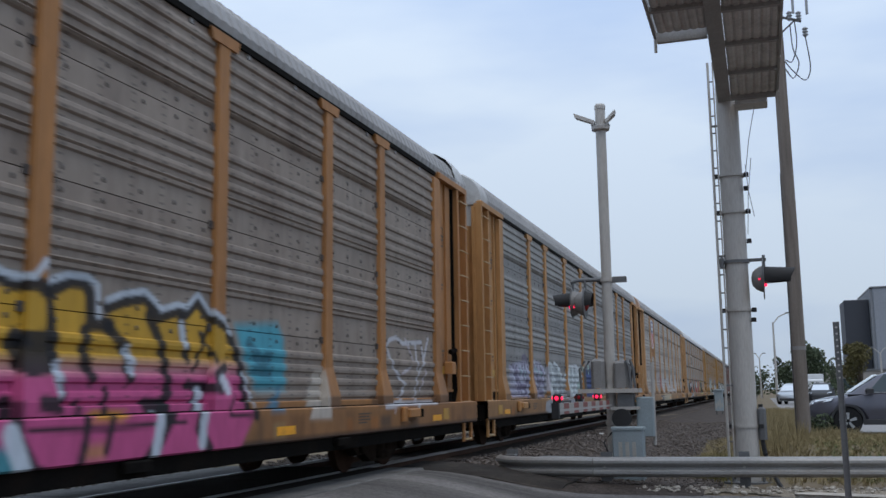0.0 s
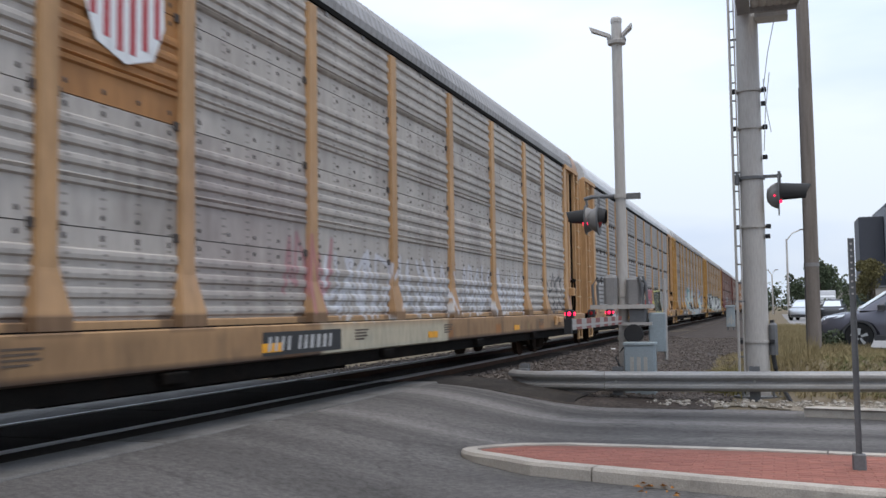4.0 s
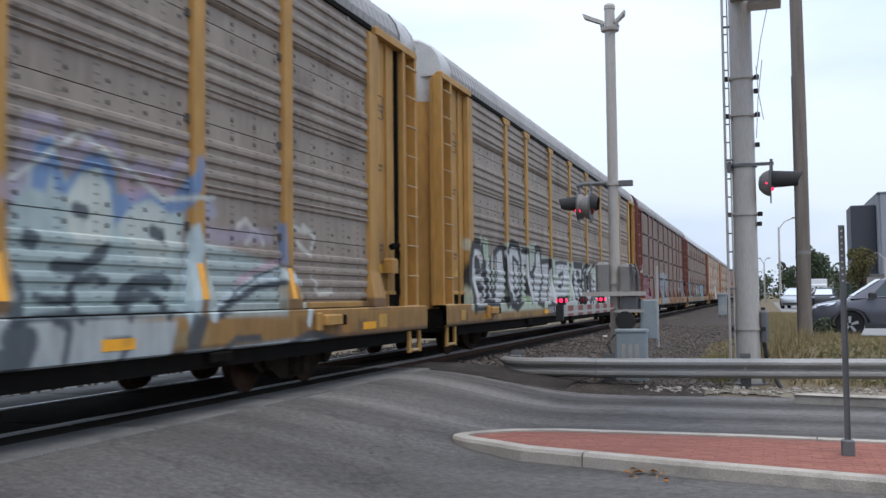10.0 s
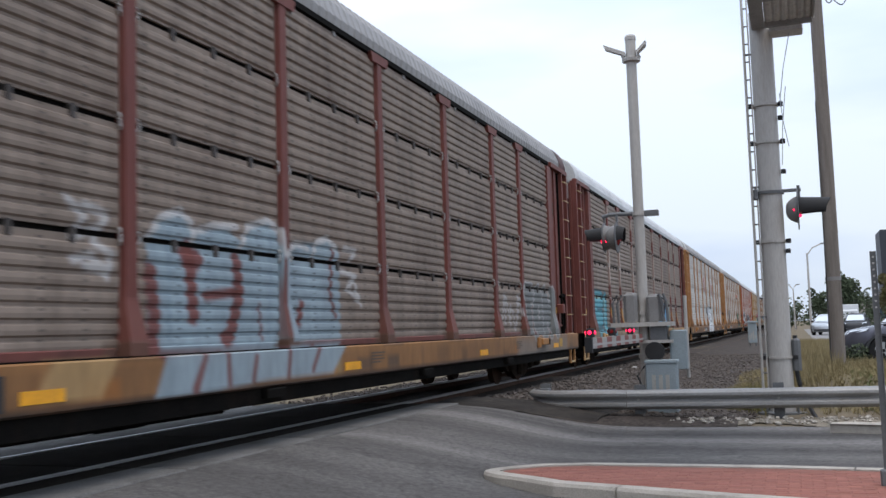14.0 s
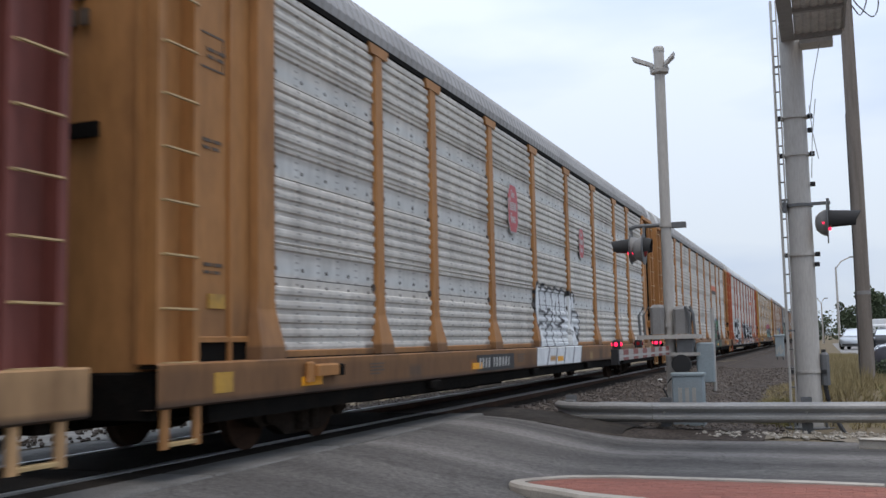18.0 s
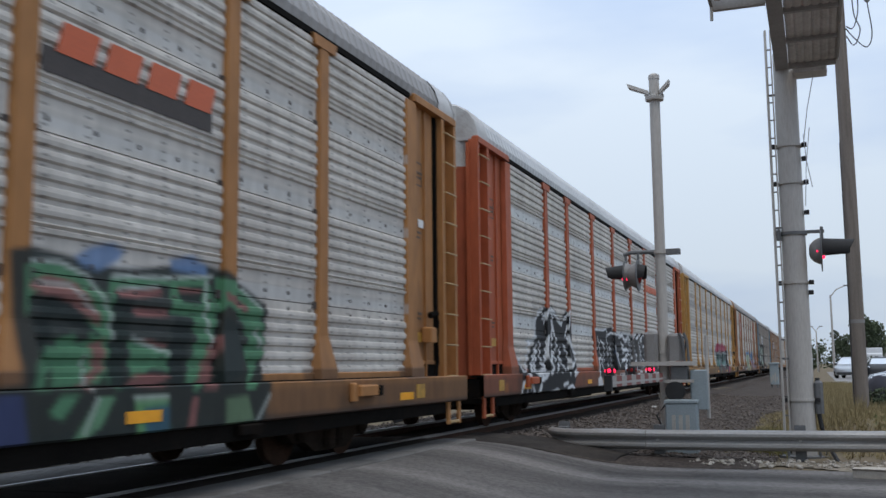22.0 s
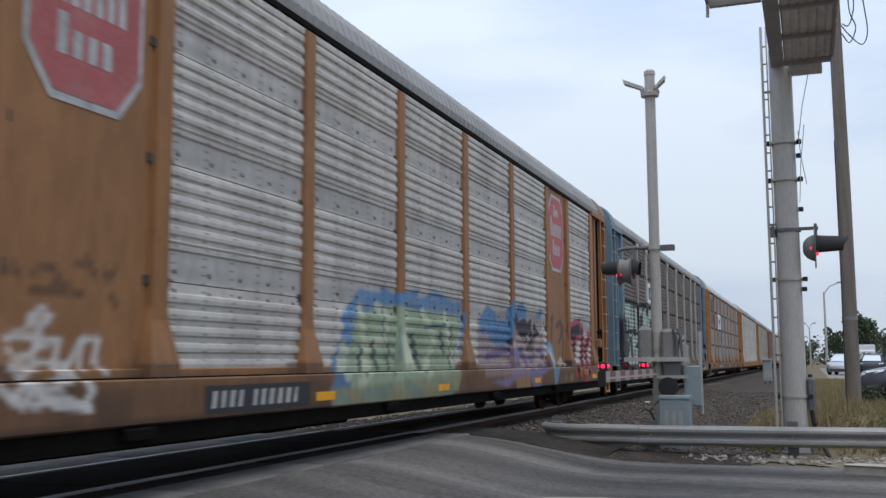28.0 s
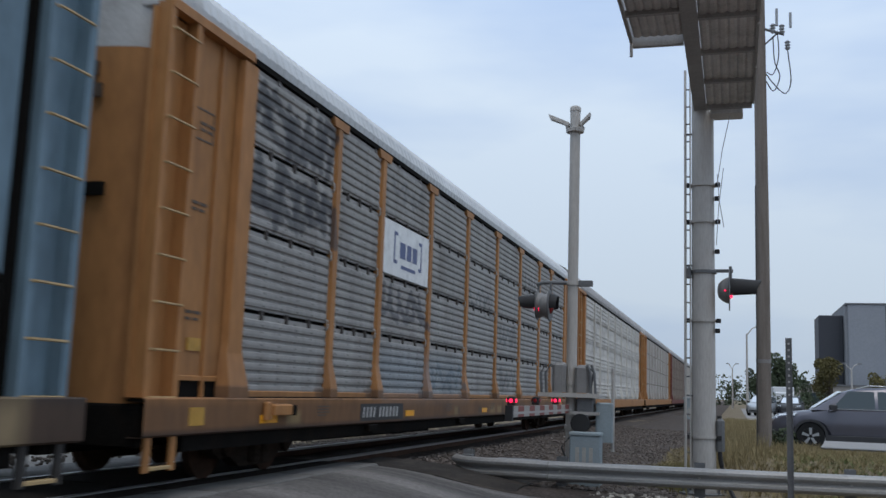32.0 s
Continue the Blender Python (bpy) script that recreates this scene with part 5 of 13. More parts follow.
def bogie(car, y):
    b = new("bogie")
    b.parent, b.location = car, (0, y, 0)
    wheel = cached("wheel", lambda: Mesh().lathe([(0.10, -0.075), (0.30, -0.06), (0.36, -0.055), (0.365, 0.045), (0.39, 0.05), (0.39, 0.075), (0.30, 0.06), (0.12, 0.09)], (0, 0, 0), "x", 28), "wheel", "wheel_rust", True)
    frame_ = cached("sideframe", lambda: Mesh().prism([(-1.12, 0.34), (-0.95, 0.24), (-0.7, 0.26), (-0.42, 0.12), (0.42, 0.12), (0.7, 0.26), (0.95, 0.24), (1.12, 0.34), (1.12, 0.5), (0.9, 0.56), (0.5, 0.66), (-0.5, 0.66), (-0.9, 0.56), (-1.12, 0.5)], 0.94, 1.10, "x"), "side_frame", "truck")
    for s in (1, -1):
        for a in (-0.83, 0.83):
            w = part("wheel", wheel, "wheel_rust", b, at=(s * 0.755, a, 0.37))
            if s < 0:
                w.rotation_euler = (0, 0, math.pi)
        f = part("side_frame", frame_, "truck", b)
        if s < 0:
            f.rotation_euler = (0, 0, math.pi)
    for a in (-0.83, 0.83):
        part("axle", cached("axle", lambda: Mesh().tube([(-1.05, 0, 0.37), (1.05, 0, 0.37)], 0.075, 8), "axle", "truck"), "truck", b, at=(0, a, 0))
    part("spring", cached("spring", lambda: Mesh().lathe([(0.09, 0.16), (0.10, 0.2), (0.09, 0.24), (0.10, 0.28), (0.09, 0.32), (0.10, 0.36), (0.09, 0.40), (0.10, 0.44), (0.09, 0.48)], (1.12, -0.12, 0), "z", 8).lathe([(0.09, 0.16), (0.10, 0.22), (0.09, 0.28), (0.10, 0.34), (0.09, 0.40), (0.09, 0.48)], (1.12, 0.12, 0), "z", 8), "spring", "truck"), "truck", b)
    for a in (-0.83, 0.83):
        part("bearing_cap", cached("cap", lambda: Mesh().lathe([(0.11, 1.06), (0.11, 1.16), (0.06, 1.19)], (0, 0, 0.37), "x", 12), "bearing_cap", "truck"), "truck", b, at=(0, a, 0))
    part("bolster", cached("bolster", lambda: Mesh().bevel_box(-1.0, 1.0, -0.2, 0.2, 0.36, 0.72, 0.03), "bolster", "truck"), "truck", b)
    return b


ROOF = [(SIDE - 0.02, 5.10), (SIDE + 0.0, 5.24), (1.50, 5.45), (1.38, 5.61), (1.18, 5.73), (0.70, 5.82), (0.0, 5.86)]


def roof_mesh():
    """Cross-corrugated roof sheet, arched over the car."""
    m = Mesh()
    prof = ROOF + [(-x, z) for x, z in ROOF[-2::-1]]
    n = len(prof)
    ys = []
    y = 0.35
    while y < 27.15:
        ys += [(y, 0.0), (y + 0.09, 0.0), (y + 0.11, 0.013), (y + 0.19, 0.013), (y + 0.21, 0.0)]
        y += 0.21
    for y, h in ys:
        m.v += [(x * (1 + h * 0.6), y, z + h * (0.3 if abs(x) > 1.4 else 1)) for x, z in prof]
    m.f = [(j * n + k, (j + 1) * n + k, (j + 1) * n + k + 1, j * n + k + 1) for j in range(len(ys) - 1) for k in range(n - 1)]
    return m


def hood_mesh(y0, y1):
    prof = [(x, z) for x, z in ROOF] + [(-x, z) for x, z in ROOF[-2::-1]]
    m = Mesh()
    n = len(prof)
    for y, s in ((y0, -0.03), (y0 + 0.05, 0.015), (y1, 0.015)):
        m.v += [(x + math.copysign(s, x) if abs(x) > 0.1 else x, y, z + s) for x, z in prof]
    m.f = [(j * n + k, (j + 1) * n + k, (j + 1) * n + k + 1, j * n + k + 1) for j in range(2) for k in range(n - 1)]
    m.f.append(tuple(range(n)))
    return m


def door_mesh():
    """The closed end door, bowed forward, with rounded corners."""
    m = Mesh()
    pts = []
    for k in range(13):
        x = -1.46 + 2.92 * k / 12
        pts.append((x, 0.42 - 0.22 * (1 - (x / 1.46) ** 4)))
    zs = [0.92, 4.62]
    for z in zs:
        m.v += [(x, y, z) for x, y in pts] + [(x, y + 0.06, z) for x, y in pts]
    n = len(pts)
    for k in range(n - 1):
        m.f += [(k, k + 1, 2 * n + k + 1, 2 * n + k), (n + k, 3 * n + k, 3 * n + k + 1, n + k + 1), (2 * n + k, 2 * n + k + 1, 3 * n + k + 1, 3 * n + k), (k, n + k, n + k + 1, k + 1)]
    return m


def hood_face():
    m = Mesh()
    pts = [(-1.46 + 2.92 * k / 12) for k in range(13)]
    top = lambda x: float(np.interp(abs(x), [0, 0.7, 1.18, 1.38, 1.5], [5.83, 5.79, 5.70, 5.57, 5.39]))
    for z in (0, 1):
        m.v += [(x, 0.43 - 0.22 * (1 - (x / 1.46) ** 4) - 0.012, 4.62 if z == 0 else top(x)) for x in pts] + [(x, 0.6, 4.62 if z == 0 else top(x)) for x in pts]
    n = 13
    for k in range(n - 1):
        m.f += [(k, k + 1, 2 * n + k + 1, 2 * n + k), (n + k, 3 * n + k, 3 * n + k + 1, n + k + 1), (2 * n + k, 2 * n + k + 1, 3 * n + k + 1, 3 * n + k), (k, n + k, n + k + 1, k + 1)]
    return m


def sill_mesh(material, painter):
    """The side sill with its rolled bottom lip."""
    prof = [(SILL - 0.30, 1.0), (SILL - 0.02, 1.0), (SILL, 0.985), (SILL, 0.95), (SILL, 0.91), (SILL, 0.875), (SILL, 0.84), (SILL, 0.80), (SILL, 0.765), (SILL, 0.73), (SILL, 0.695), (SILL, 0.66), (SILL, 0.63), (SILL - 0.03, 0.61), (SILL - 0.2, 0.61)]
    ys = [0.15 + 27.15 * i / 820 for i in range(821)] if painter and painter.ops else [0.15, 27.3]
    key = ("sill", material)
    if not (painter and painter.ops) and key in mesh_cache:
        return mesh_cache[key]
    me = grid_mesh("side_sill", prof, ys, material)
    paint_mesh(me, painter)
    if not (painter and painter.ops):
        mesh_cache[key] = me
    return me


def bars(name, owner, material, z0, z1, y0, n, w=0.09, gap=0.05, rnd=3, x=SILL + 0.004, lean=0.0):
    """Plain bars in place of reporting marks, each a part of its own."""
    r = random.Random(rnd)
    y = y0
    for i in range(n):
        ww = w * r.uniform(0.7, 1.1)
        part(name, Mesh().prism([(y, z0), (y + ww, z0), (y + ww + lean, z1), (y + lean, z1)], x, x + 0.004, "x"), material, owner)
        y += ww + gap + (0.12 if i == 3 else 0)


def sill_grime(p, seed, film):
    """Near-black lower lip, brown film, streaks and rust runs along the sill, brown bands at the post feet."""
    r = random.Random(seed)
    sprayed, spans = p.ops, p.spans
    p.ops, p.spans = [], []
    p.rect(0.1, 27.4, 0.50, 0.665, (0.018, 0.014, 0.012), 0.95, 0.05)
    p.rect(0.1, 27.4, 0.5, 1.0, (0.075, 0.043, 0.026), film, 0.2)
    for i in range(46):
        y = r.uniform(0.2, 27.2)
        w = r.uniform(0.04, 0.5)
        p.rect(y, y + w, 0.5, r.uniform(0.62, 1.0), r.choice(((0.03, 0.025, 0.02), (0.06, 0.04, 0.028), (0.10, 0.045, 0.018))), r.uniform(0.15, 0.5), 0.12)
    for i in range(9):
        y = r.uniform(1, 26)
        p.rect(y, y + r.uniform(0.2, 0.5), 0.68, 0.84, r.choice(((0.34, 0.12, 0.025), (0.05, 0.045, 0.04), (0.30, 0.22, 0.10))), 0.55, 0.06)
    p.rect(25.5, 26.2, 1.2, r.uniform(1.9, 2.3), (0.06, 0.04, 0.03), r.uniform(0.3, 0.6), 0.5)
    p.rect(0.9, 2.0, 1.1, 1.6, (0.10, 0.06, 0.04), r.uniform(0.15, 0.4), 0.4)
    for y in POSTS:
        p.rect(y - 0.45, y + 0.3, 0.98, 1.14, (0.10, 0.058, 0.036), r.uniform(0.5, 0.8), 0.03)
        p.rect(y - 0.3, y + 0.2, 1.1, r.uniform(1.3, 1.6), (0.14, 0.08, 0.05), r.uniform(0.1, 0.35), 0.25)
    p.ops, p.spans = p.ops + sprayed, p.spans + spans


def autorack(spec):
    car = thing("autorack_railcar", spec["label"], "railcar", (TRACK, 0, 0), 0, "railcars of the freight train")
    st, body, galv, sill_c = spec["style"], spec["body"], spec["galv"], spec.get("sill", spec["body"])
    painter, posts_c, detail = spec.get("paint"), spec.get("posts", spec["body"]), spec.get("detail", True)
    special = spec.get("special", {})
    posts_y = [y + spec.get("shift", 0.0) for y in POSTS]
    posts_y[0] -= 0.14
    for a, b in zip(posts_y, posts_y[1:]):
        bay = posts_y.index(a)
        if special.get(bay) == "plain":
            me = grid_mesh("plain_panel", [(PANEL, z) for z in span(1.02, 5.04, 0.06)], [(b - a) * i / 60 for i in range(61)], body)
            paint_mesh(me, painter, a)
            part("plain_panel", me, body, car, at=(0, a, 0))
            continue
        for k in range(4):
            mt = special.get((bay, k), galv)
            part("side_panel", tier_mesh(st, k, b - a, mt, painter, a), mt, car, at=(0, a, 0))
        if st == 2 and detail:
            for z in (2.035, 3.035, 4.045):
                for q in (0.25, 0.5, 0.75):
                    part("slot_tab", cached("tab", lambda: Mesh().box(PANEL - 0.02, PANEL + 0.03, -0.025, 0.025, -0.09, 0.03), "slot_tab", "bolt"), "bolt", car, at=(0, a + (b - a) * q, z))
    # near-black sheet painted as the interior's shade, seen through the slots
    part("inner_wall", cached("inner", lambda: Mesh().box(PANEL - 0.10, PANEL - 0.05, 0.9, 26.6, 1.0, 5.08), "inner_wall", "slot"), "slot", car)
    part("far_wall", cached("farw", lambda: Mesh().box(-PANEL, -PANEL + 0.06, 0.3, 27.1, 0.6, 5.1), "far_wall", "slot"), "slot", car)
    for i, y in enumerate(posts_y):
        post_c = body if i in (0, 9) else posts_c
        size = (0.36, 0.50) if i in (0, 9) else (0.24, 0.44) if st != 2 else (0.18, 0.28)
        if painter and painter.hits(y - 0.25, y + 0.25, 1, 5):
            me = post_mesh(*size, True).data("side_post", M[post_c])
            paint_mesh(me, painter, y)
        else:
            me = cached(("post", size), lambda: post_mesh(*size), "side_post", post_c, painted=True)
        part("side_post", me, post_c, car, at=(0, y, 0))
        if detail and 0 < i < 9:
            for z in ((1.865, 2.945, 4.005) if st != 2 else (2.035, 3.035, 4.045)):
                if st != 2:
                    part("lap_bracket", cached("lapb", lambda: Mesh().bevel_box(PANEL, PANEL + 0.022, -0.185, 0.185, -0.05, 0.035, 0.006), "lap_bracket", "bolt"), "bolt", car, at=(0, y, z))
                else:
                    for s in (-1, 1):
                        part("post_clip", cached(("clip", s), lambda: Mesh().tube([(PANEL + 0.01, s * 0.09, -0.07), (PANEL + 0.045, s * 0.125, -0.045), (PANEL + 0.05, s * 0.135, 0.0), (PANEL + 0.045, s * 0.125, 0.045), (PANEL + 0.01, s * 0.09, 0.07)], 0.014, 5), "post_clip", "mark"), "mark", car, at=(0, y, z))
        if detail and spec.get("caps", True) and 0 < i < 9:
            part("post_cap", cached("pcap", lambda: Mesh().add(
                [(POST_OUT + 0.012, -0.30, 5.06), (POST_OUT + 0.012, 0.30, 5.06), (POST_OUT + 0.012, 0.26, 4.93), (POST_OUT + 0.012, -0.26, 4.93), (PANEL, -0.28, 5.06), (PANEL, 0.28, 5.06), (PANEL, 0.24, 4.93), (PANEL, -0.24, 4.93)],
                [(0, 1, 2, 3), (7, 6, 5, 4), (0, 4, 5, 1), (1, 5, 6, 2), (2, 6, 7, 3), (3, 7, 4, 0)]), "post_cap", posts_c, painted=True), posts_c, car, at=(0, y, 0))
    roof_c = spec.get("roof", "roof")
    part("roof", cached("roof", roof_mesh, "roof", roof_c), roof_c, car, "cross-corrugated arched roof sheet", at=(0, 0, 5.1 * (1 - spec.get("arch", 1.0)))).scale = (1, 1, spec.get("arch", 1.0))
    # solid black bar painted as the shade under the eave
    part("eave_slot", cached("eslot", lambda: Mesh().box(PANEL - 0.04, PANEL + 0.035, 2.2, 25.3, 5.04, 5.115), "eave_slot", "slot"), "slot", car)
    if detail:
        for i in range(19):
            part("eave_bracket", cached("ebr", lambda: Mesh().box(PANEL, SIDE - 0.01, -0.03, 0.03, 4.98, 5.12), "eave_bracket", "roof"), "roof", car, at=(0, 2.9 + 1.2 * i, 0))
    hood_c = spec.get("hood", "hood_white")
    door_c = spec.get("door", body)
    for flip in (0, 1):
        e = new("car_end")
        e.parent = car
        if flip:
            e.location, e.rotation_euler = (0, 27.36, 0), (0, 0, math.pi)
        part("end_door", cached("door", door_mesh, "end_door", door_c, True, True), door_c, e)
        part("end_hood", cached("hoodf", hood_face, "end_hood", hood_c, True), hood_c, e)
        part("hood_roof", cached("hoodr", lambda: hood_mesh(0.30, 0.9), "hood_roof", hood_c, True), hood_c, e)
        # solid black bar for the shade inside the door's slot
        part("door_slot", cached("dslot", lambda: Mesh().box(-0.1, 1.0, 0.17, 0.22, 3.02, 3.16), "door_slot", "slot"), "slot", e)
        if detail and not flip:
            for z0, x0, k in ((4.30, 0.35, 4), (4.06, 0.28, 5)):
                for i in range(k):
                    part("door_bar", cached("dbar", lambda: Mesh().box(0, 0.085, 0.165, 0.196, 0, 0.15), "door_bar", "stencil"), "stencil", e, at=(x0 + 0.13 * i, 0.01, z0))
        part("coupler", cached("coupler", lambda: Mesh().bevel_box(-0.12, 0.12, -0.42, 0.5, 0.72, 0.98, 0.03).bevel_box(-0.2, 0.2, -0.42, -0.15, 0.70, 1.0, 0.04), "coupler", "truck"), "truck", e)
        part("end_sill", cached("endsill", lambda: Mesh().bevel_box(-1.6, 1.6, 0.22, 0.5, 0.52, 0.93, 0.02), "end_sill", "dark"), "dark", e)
        part("air_hose", cached("hose", lambda: Mesh().tube([(0.35, 0.2, 0.62), (0.38, -0.05, 0.48), (0.36, -0.25, 0.27), (0.32, -0.42, 0.24), (0.28, -0.55, 0.34)], 0.028, 6), "air_hose", "cable"), "cable", e)
    # near-side end bays: ladder, flat sheet and corner post, front and rear
    for y_l, y_s0, y_s1 in ((0.24, 0.90, 2.02), (26.50, 25.38, 26.34)):
        ladder_parts(car, y_l, body, 2.36 if spec.get("short_ladder") and y_l < 5 else 5.08)
        ys = span(y_s0, y_s1, 0.04)
        me = grid_mesh("end_sheet", [(PANEL - 0.04, z) for z in span(1.22, 5.06, 0.06)], ys, body)
        paint_mesh(me, painter)
        part("end_sheet", me, body, car)
        part("sheet_lip", cached(("slip", y_s0), lambda: Mesh().bevel_box(PANEL - 0.06, PANEL - 0.015, y_s0, y_s1, 1.18, 1.235, 0.01), "sheet_lip", body, painted=True), body, car)
        part("end_ledge", cached(("eledge", y_s0), lambda: Mesh().bevel_box(PANEL - 0.12, SILL - 0.06, min(y_s0, y_l), max(y_s1, y_l + 0.65), 0.955, 0.99, 0.01), "end_ledge", "truck"), "truck", car)
        if detail:
            for q, zz in ((0.30, 1.9), (0.28, 3.1), (0.35, 4.0)):
                bars("stencil_bar", car, "stencil", zz, zz + 0.035, y_s0 + q - 0.12, 2, 0.13, 0.03, 2, PANEL - 0.036)
                bars("stencil_bar", car, "stencil", zz - 0.07, zz - 0.04, y_s0 + q - 0.12, 2, 0.12, 0.04, 5, PANEL - 0.036)
            part("stencil_frame", cached(("sframe", y_s0), lambda: Mesh().box(PANEL - 0.038, PANEL - 0.034, y_s0 + 0.08, y_s0 + 0.52, 4.16, 4.18).box(PANEL - 0.038, PANEL - 0.034, y_s0 + 0.08, y_s0 + 0.52, 3.82, 3.84).box(PANEL - 0.038, PANEL - 0.034, y_s0 + 0.08, y_s0 + 0.10, 3.84, 4.16).box(PANEL - 0.038, PANEL - 0.034, y_s0 + 0.50, y_s0 + 0.52, 3.84, 4.16), "stencil_frame", "stencil"), "stencil", car)
            part("data_plate", Mesh().box(PANEL - 0.038, PANEL - 0.02, y_s0 + 0.25, y_s0 + 0.52, 1.5, 1.64), "plate", car)
            part("sheet_seam", Mesh().box(PANEL - 0.045, PANEL - 0.005, y_s0 + 0.58, y_s0 + 0.62, 1.0, 5.05), body, car)
        # solid black strip for the shade in the corner gap
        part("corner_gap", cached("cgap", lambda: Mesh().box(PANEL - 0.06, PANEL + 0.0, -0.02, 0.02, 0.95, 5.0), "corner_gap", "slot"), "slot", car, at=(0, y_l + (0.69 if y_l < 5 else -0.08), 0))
        part("top_cap", Mesh().bevel_box(PANEL - 0.05, SIDE + 0.05, min(y_l, y_s0) + 0.02, max(y_l + 0.65, y_s1 + 0.1), 5.02, 5.14, 0.02), body, car)
    part("side_sill", sill_mesh(sill_c, painter), sill_c, car)
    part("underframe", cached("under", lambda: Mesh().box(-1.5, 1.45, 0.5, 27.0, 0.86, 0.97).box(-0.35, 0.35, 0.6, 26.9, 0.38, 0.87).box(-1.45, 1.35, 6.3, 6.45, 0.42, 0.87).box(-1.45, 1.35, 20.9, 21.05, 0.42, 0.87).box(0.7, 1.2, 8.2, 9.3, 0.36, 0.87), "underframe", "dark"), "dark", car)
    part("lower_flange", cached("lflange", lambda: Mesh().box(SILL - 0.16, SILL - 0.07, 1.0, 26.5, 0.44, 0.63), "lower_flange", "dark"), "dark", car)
    if detail:
        for a, b in zip(posts_y, posts_y[1:]):
            rail_c = spec.get("rail", body)
            if painter.hits(a, b, 1.0, 1.1):
                prof = [(PANEL, 1.086), (PANEL + 0.04, 1.085), (PANEL + 0.05, 1.075), (PANEL + 0.05, 1.045), (PANEL + 0.05, 1.013)]
                me = grid_mesh("lower_rail", prof, [0.2 + (b - a - 0.4) * i / 50 for i in range(51)], rail_c)
                paint_mesh(me, painter, a)
            else:
                me = cached(("lrail", round(b - a, 2)), lambda: Mesh().bevel_box(PANEL, PANEL + 0.05, 0.2, b - a - 0.2, 1.013, 1.085, 0.01), "lower_rail", rail_c)
            part("lower_rail", me, rail_c, car, at=(0, a, 0))
        # hand-brake rigging on the rear corner
        br = part("brake_box", cached("bbox", lambda: Mesh().bevel_box(PANEL - 0.03, PANEL + 0.14, -0.13, 0.10, 1.50, 1.72, 0.02), "brake_box", body), body, car, at=(0, 25.95, 0))
        part("brake_chain", cached("bchain", lambda: Mesh().tube([(PANEL + 0.08, 0.16, 1.98), (PANEL + 0.10, 0.22, 1.8), (PANEL + 0.09, 0.2, 1.5), (PANEL + 0.08, 0.26, 1.2), (PANEL + 0.06, 0.16, 0.95)], 0.03, 6).tube([(PANEL + 0.04, 0.05, 1.9), (PANEL + 0.1, 0.2, 1.93)], 0.05, 6), "brake_chain", "dark"), "dark", br)
    # added black strip paints the shade between panel foot and sill
    part("shadow_gap", cached("sgap", lambda: Mesh().box(PANEL - 0.05, SILL - 0.02, 2.3, 25.2, 0.995, 1.012), "gap_shade_strip", "dark"), "dark", car)
    for y in (3.72, 23.76):
        bogie(car, y)
    if detail:
        for y in (0.28, 26.55):
            plate = cached("step", lambda: Mesh().bevel_box(SILL - 0.09, SILL - 0.04, 0, 0.10, 0.27, 0.64, 0.01), "step_plate", sill_c, painted=True)
            for q in (0, 0.46):
                part("step_plate", plate, sill_c, car, at=(0, y + q, 0))
            part("rung", cached("srung", lambda: Mesh().bevel_box(SILL - 0.10, SILL - 0.03, 0.08, 0.48, 0.29, 0.325, 0.01), "rung", "rung"), "rung", car, at=(0, y, 0))
        for y in spec.get("tape", (2.6, 8.1, 13.5, 19.0, 24.6)):
            part("reflective_tape", cached("tape", lambda: Mesh().box(SILL, SILL + 0.006, 0, 0.46, 0.70, 0.80), "reflective_tape", "reflect"), "reflect", car, at=(0, y, 0))
        # uncoupling gear, jacking pads and a data plate along the sill
        for y, s in ((1.15, 1), (25.35, -1)):
            gear = part("brake_bracket", cached("gear", lambda: Mesh().bevel_box(SILL, SILL + 0.12, -0.28, 0.22, 0.80, 0.93, 0.02).bevel_box(SILL, SILL + 0.07, -0.4, -0.26, 0.74, 0.96, 0.02), "brake_bracket", sill_c, painted=True), sill_c, car, at=(0, y + 1.9 * s, 0))
            part("grab_hole", cached("ghole", lambda: Mesh().bevel_box(SILL + 0.001, SILL + 0.125, 0.225, 0.33, 0.79, 0.92, 0.01), "grab_hole", "slot"), "slot", gear)
            part("data_plate", cached("dplate", lambda: Mesh().box(SILL, SILL + 0.006, 0, 0.30, 0.71, 0.90), "data_plate", "plate"), "plate", car, at=(0, y - 0.17, 0))
        for y in (q for q in (4.3, 10.6, 14.3, 21.4) if not painter.lettered(q, q + 0.45, 0.72, 0.92)):
            part("stencil_block", cached("sblock", lambda: Mesh().box(SILL + 0.001, SILL + 0.004, 0, 0.44, 0.88, 0.90).box(SILL + 0.001, SILL + 0.004, 0, 0.38, 0.84, 0.86).box(SILL + 0.001, SILL + 0.004, 0, 0.42, 0.80, 0.82).box(SILL + 0.001, SILL + 0.004, 0, 0.30, 0.76, 0.78), "stencil_block", "stencil"), "stencil", car, at=(0, y, 0))
        if "badge" in spec:
            bd = part("badge_plate", cached("badge", lambda: Mesh().prism([(0, 0.68), (0.42, 0.68), (0.52, 0.94), (0.10, 0.94)], SILL, SILL + 0.004, "x"), "badge_plate", "mark"), "mark", car, "pale-edged black plate", at=(0, spec["badge"], 0))
            for q in (0.05, 0.17, 0.29):
                part("badge_bar", cached("bbar", lambda: Mesh().prism([(0, 0.71), (0.095, 0.71), (0.17, 0.91), (0.075, 0.91)], SILL + 0.004, SILL + 0.007, "x"), "badge_bar", "black"), "black", bd, at=(0, q, 0))
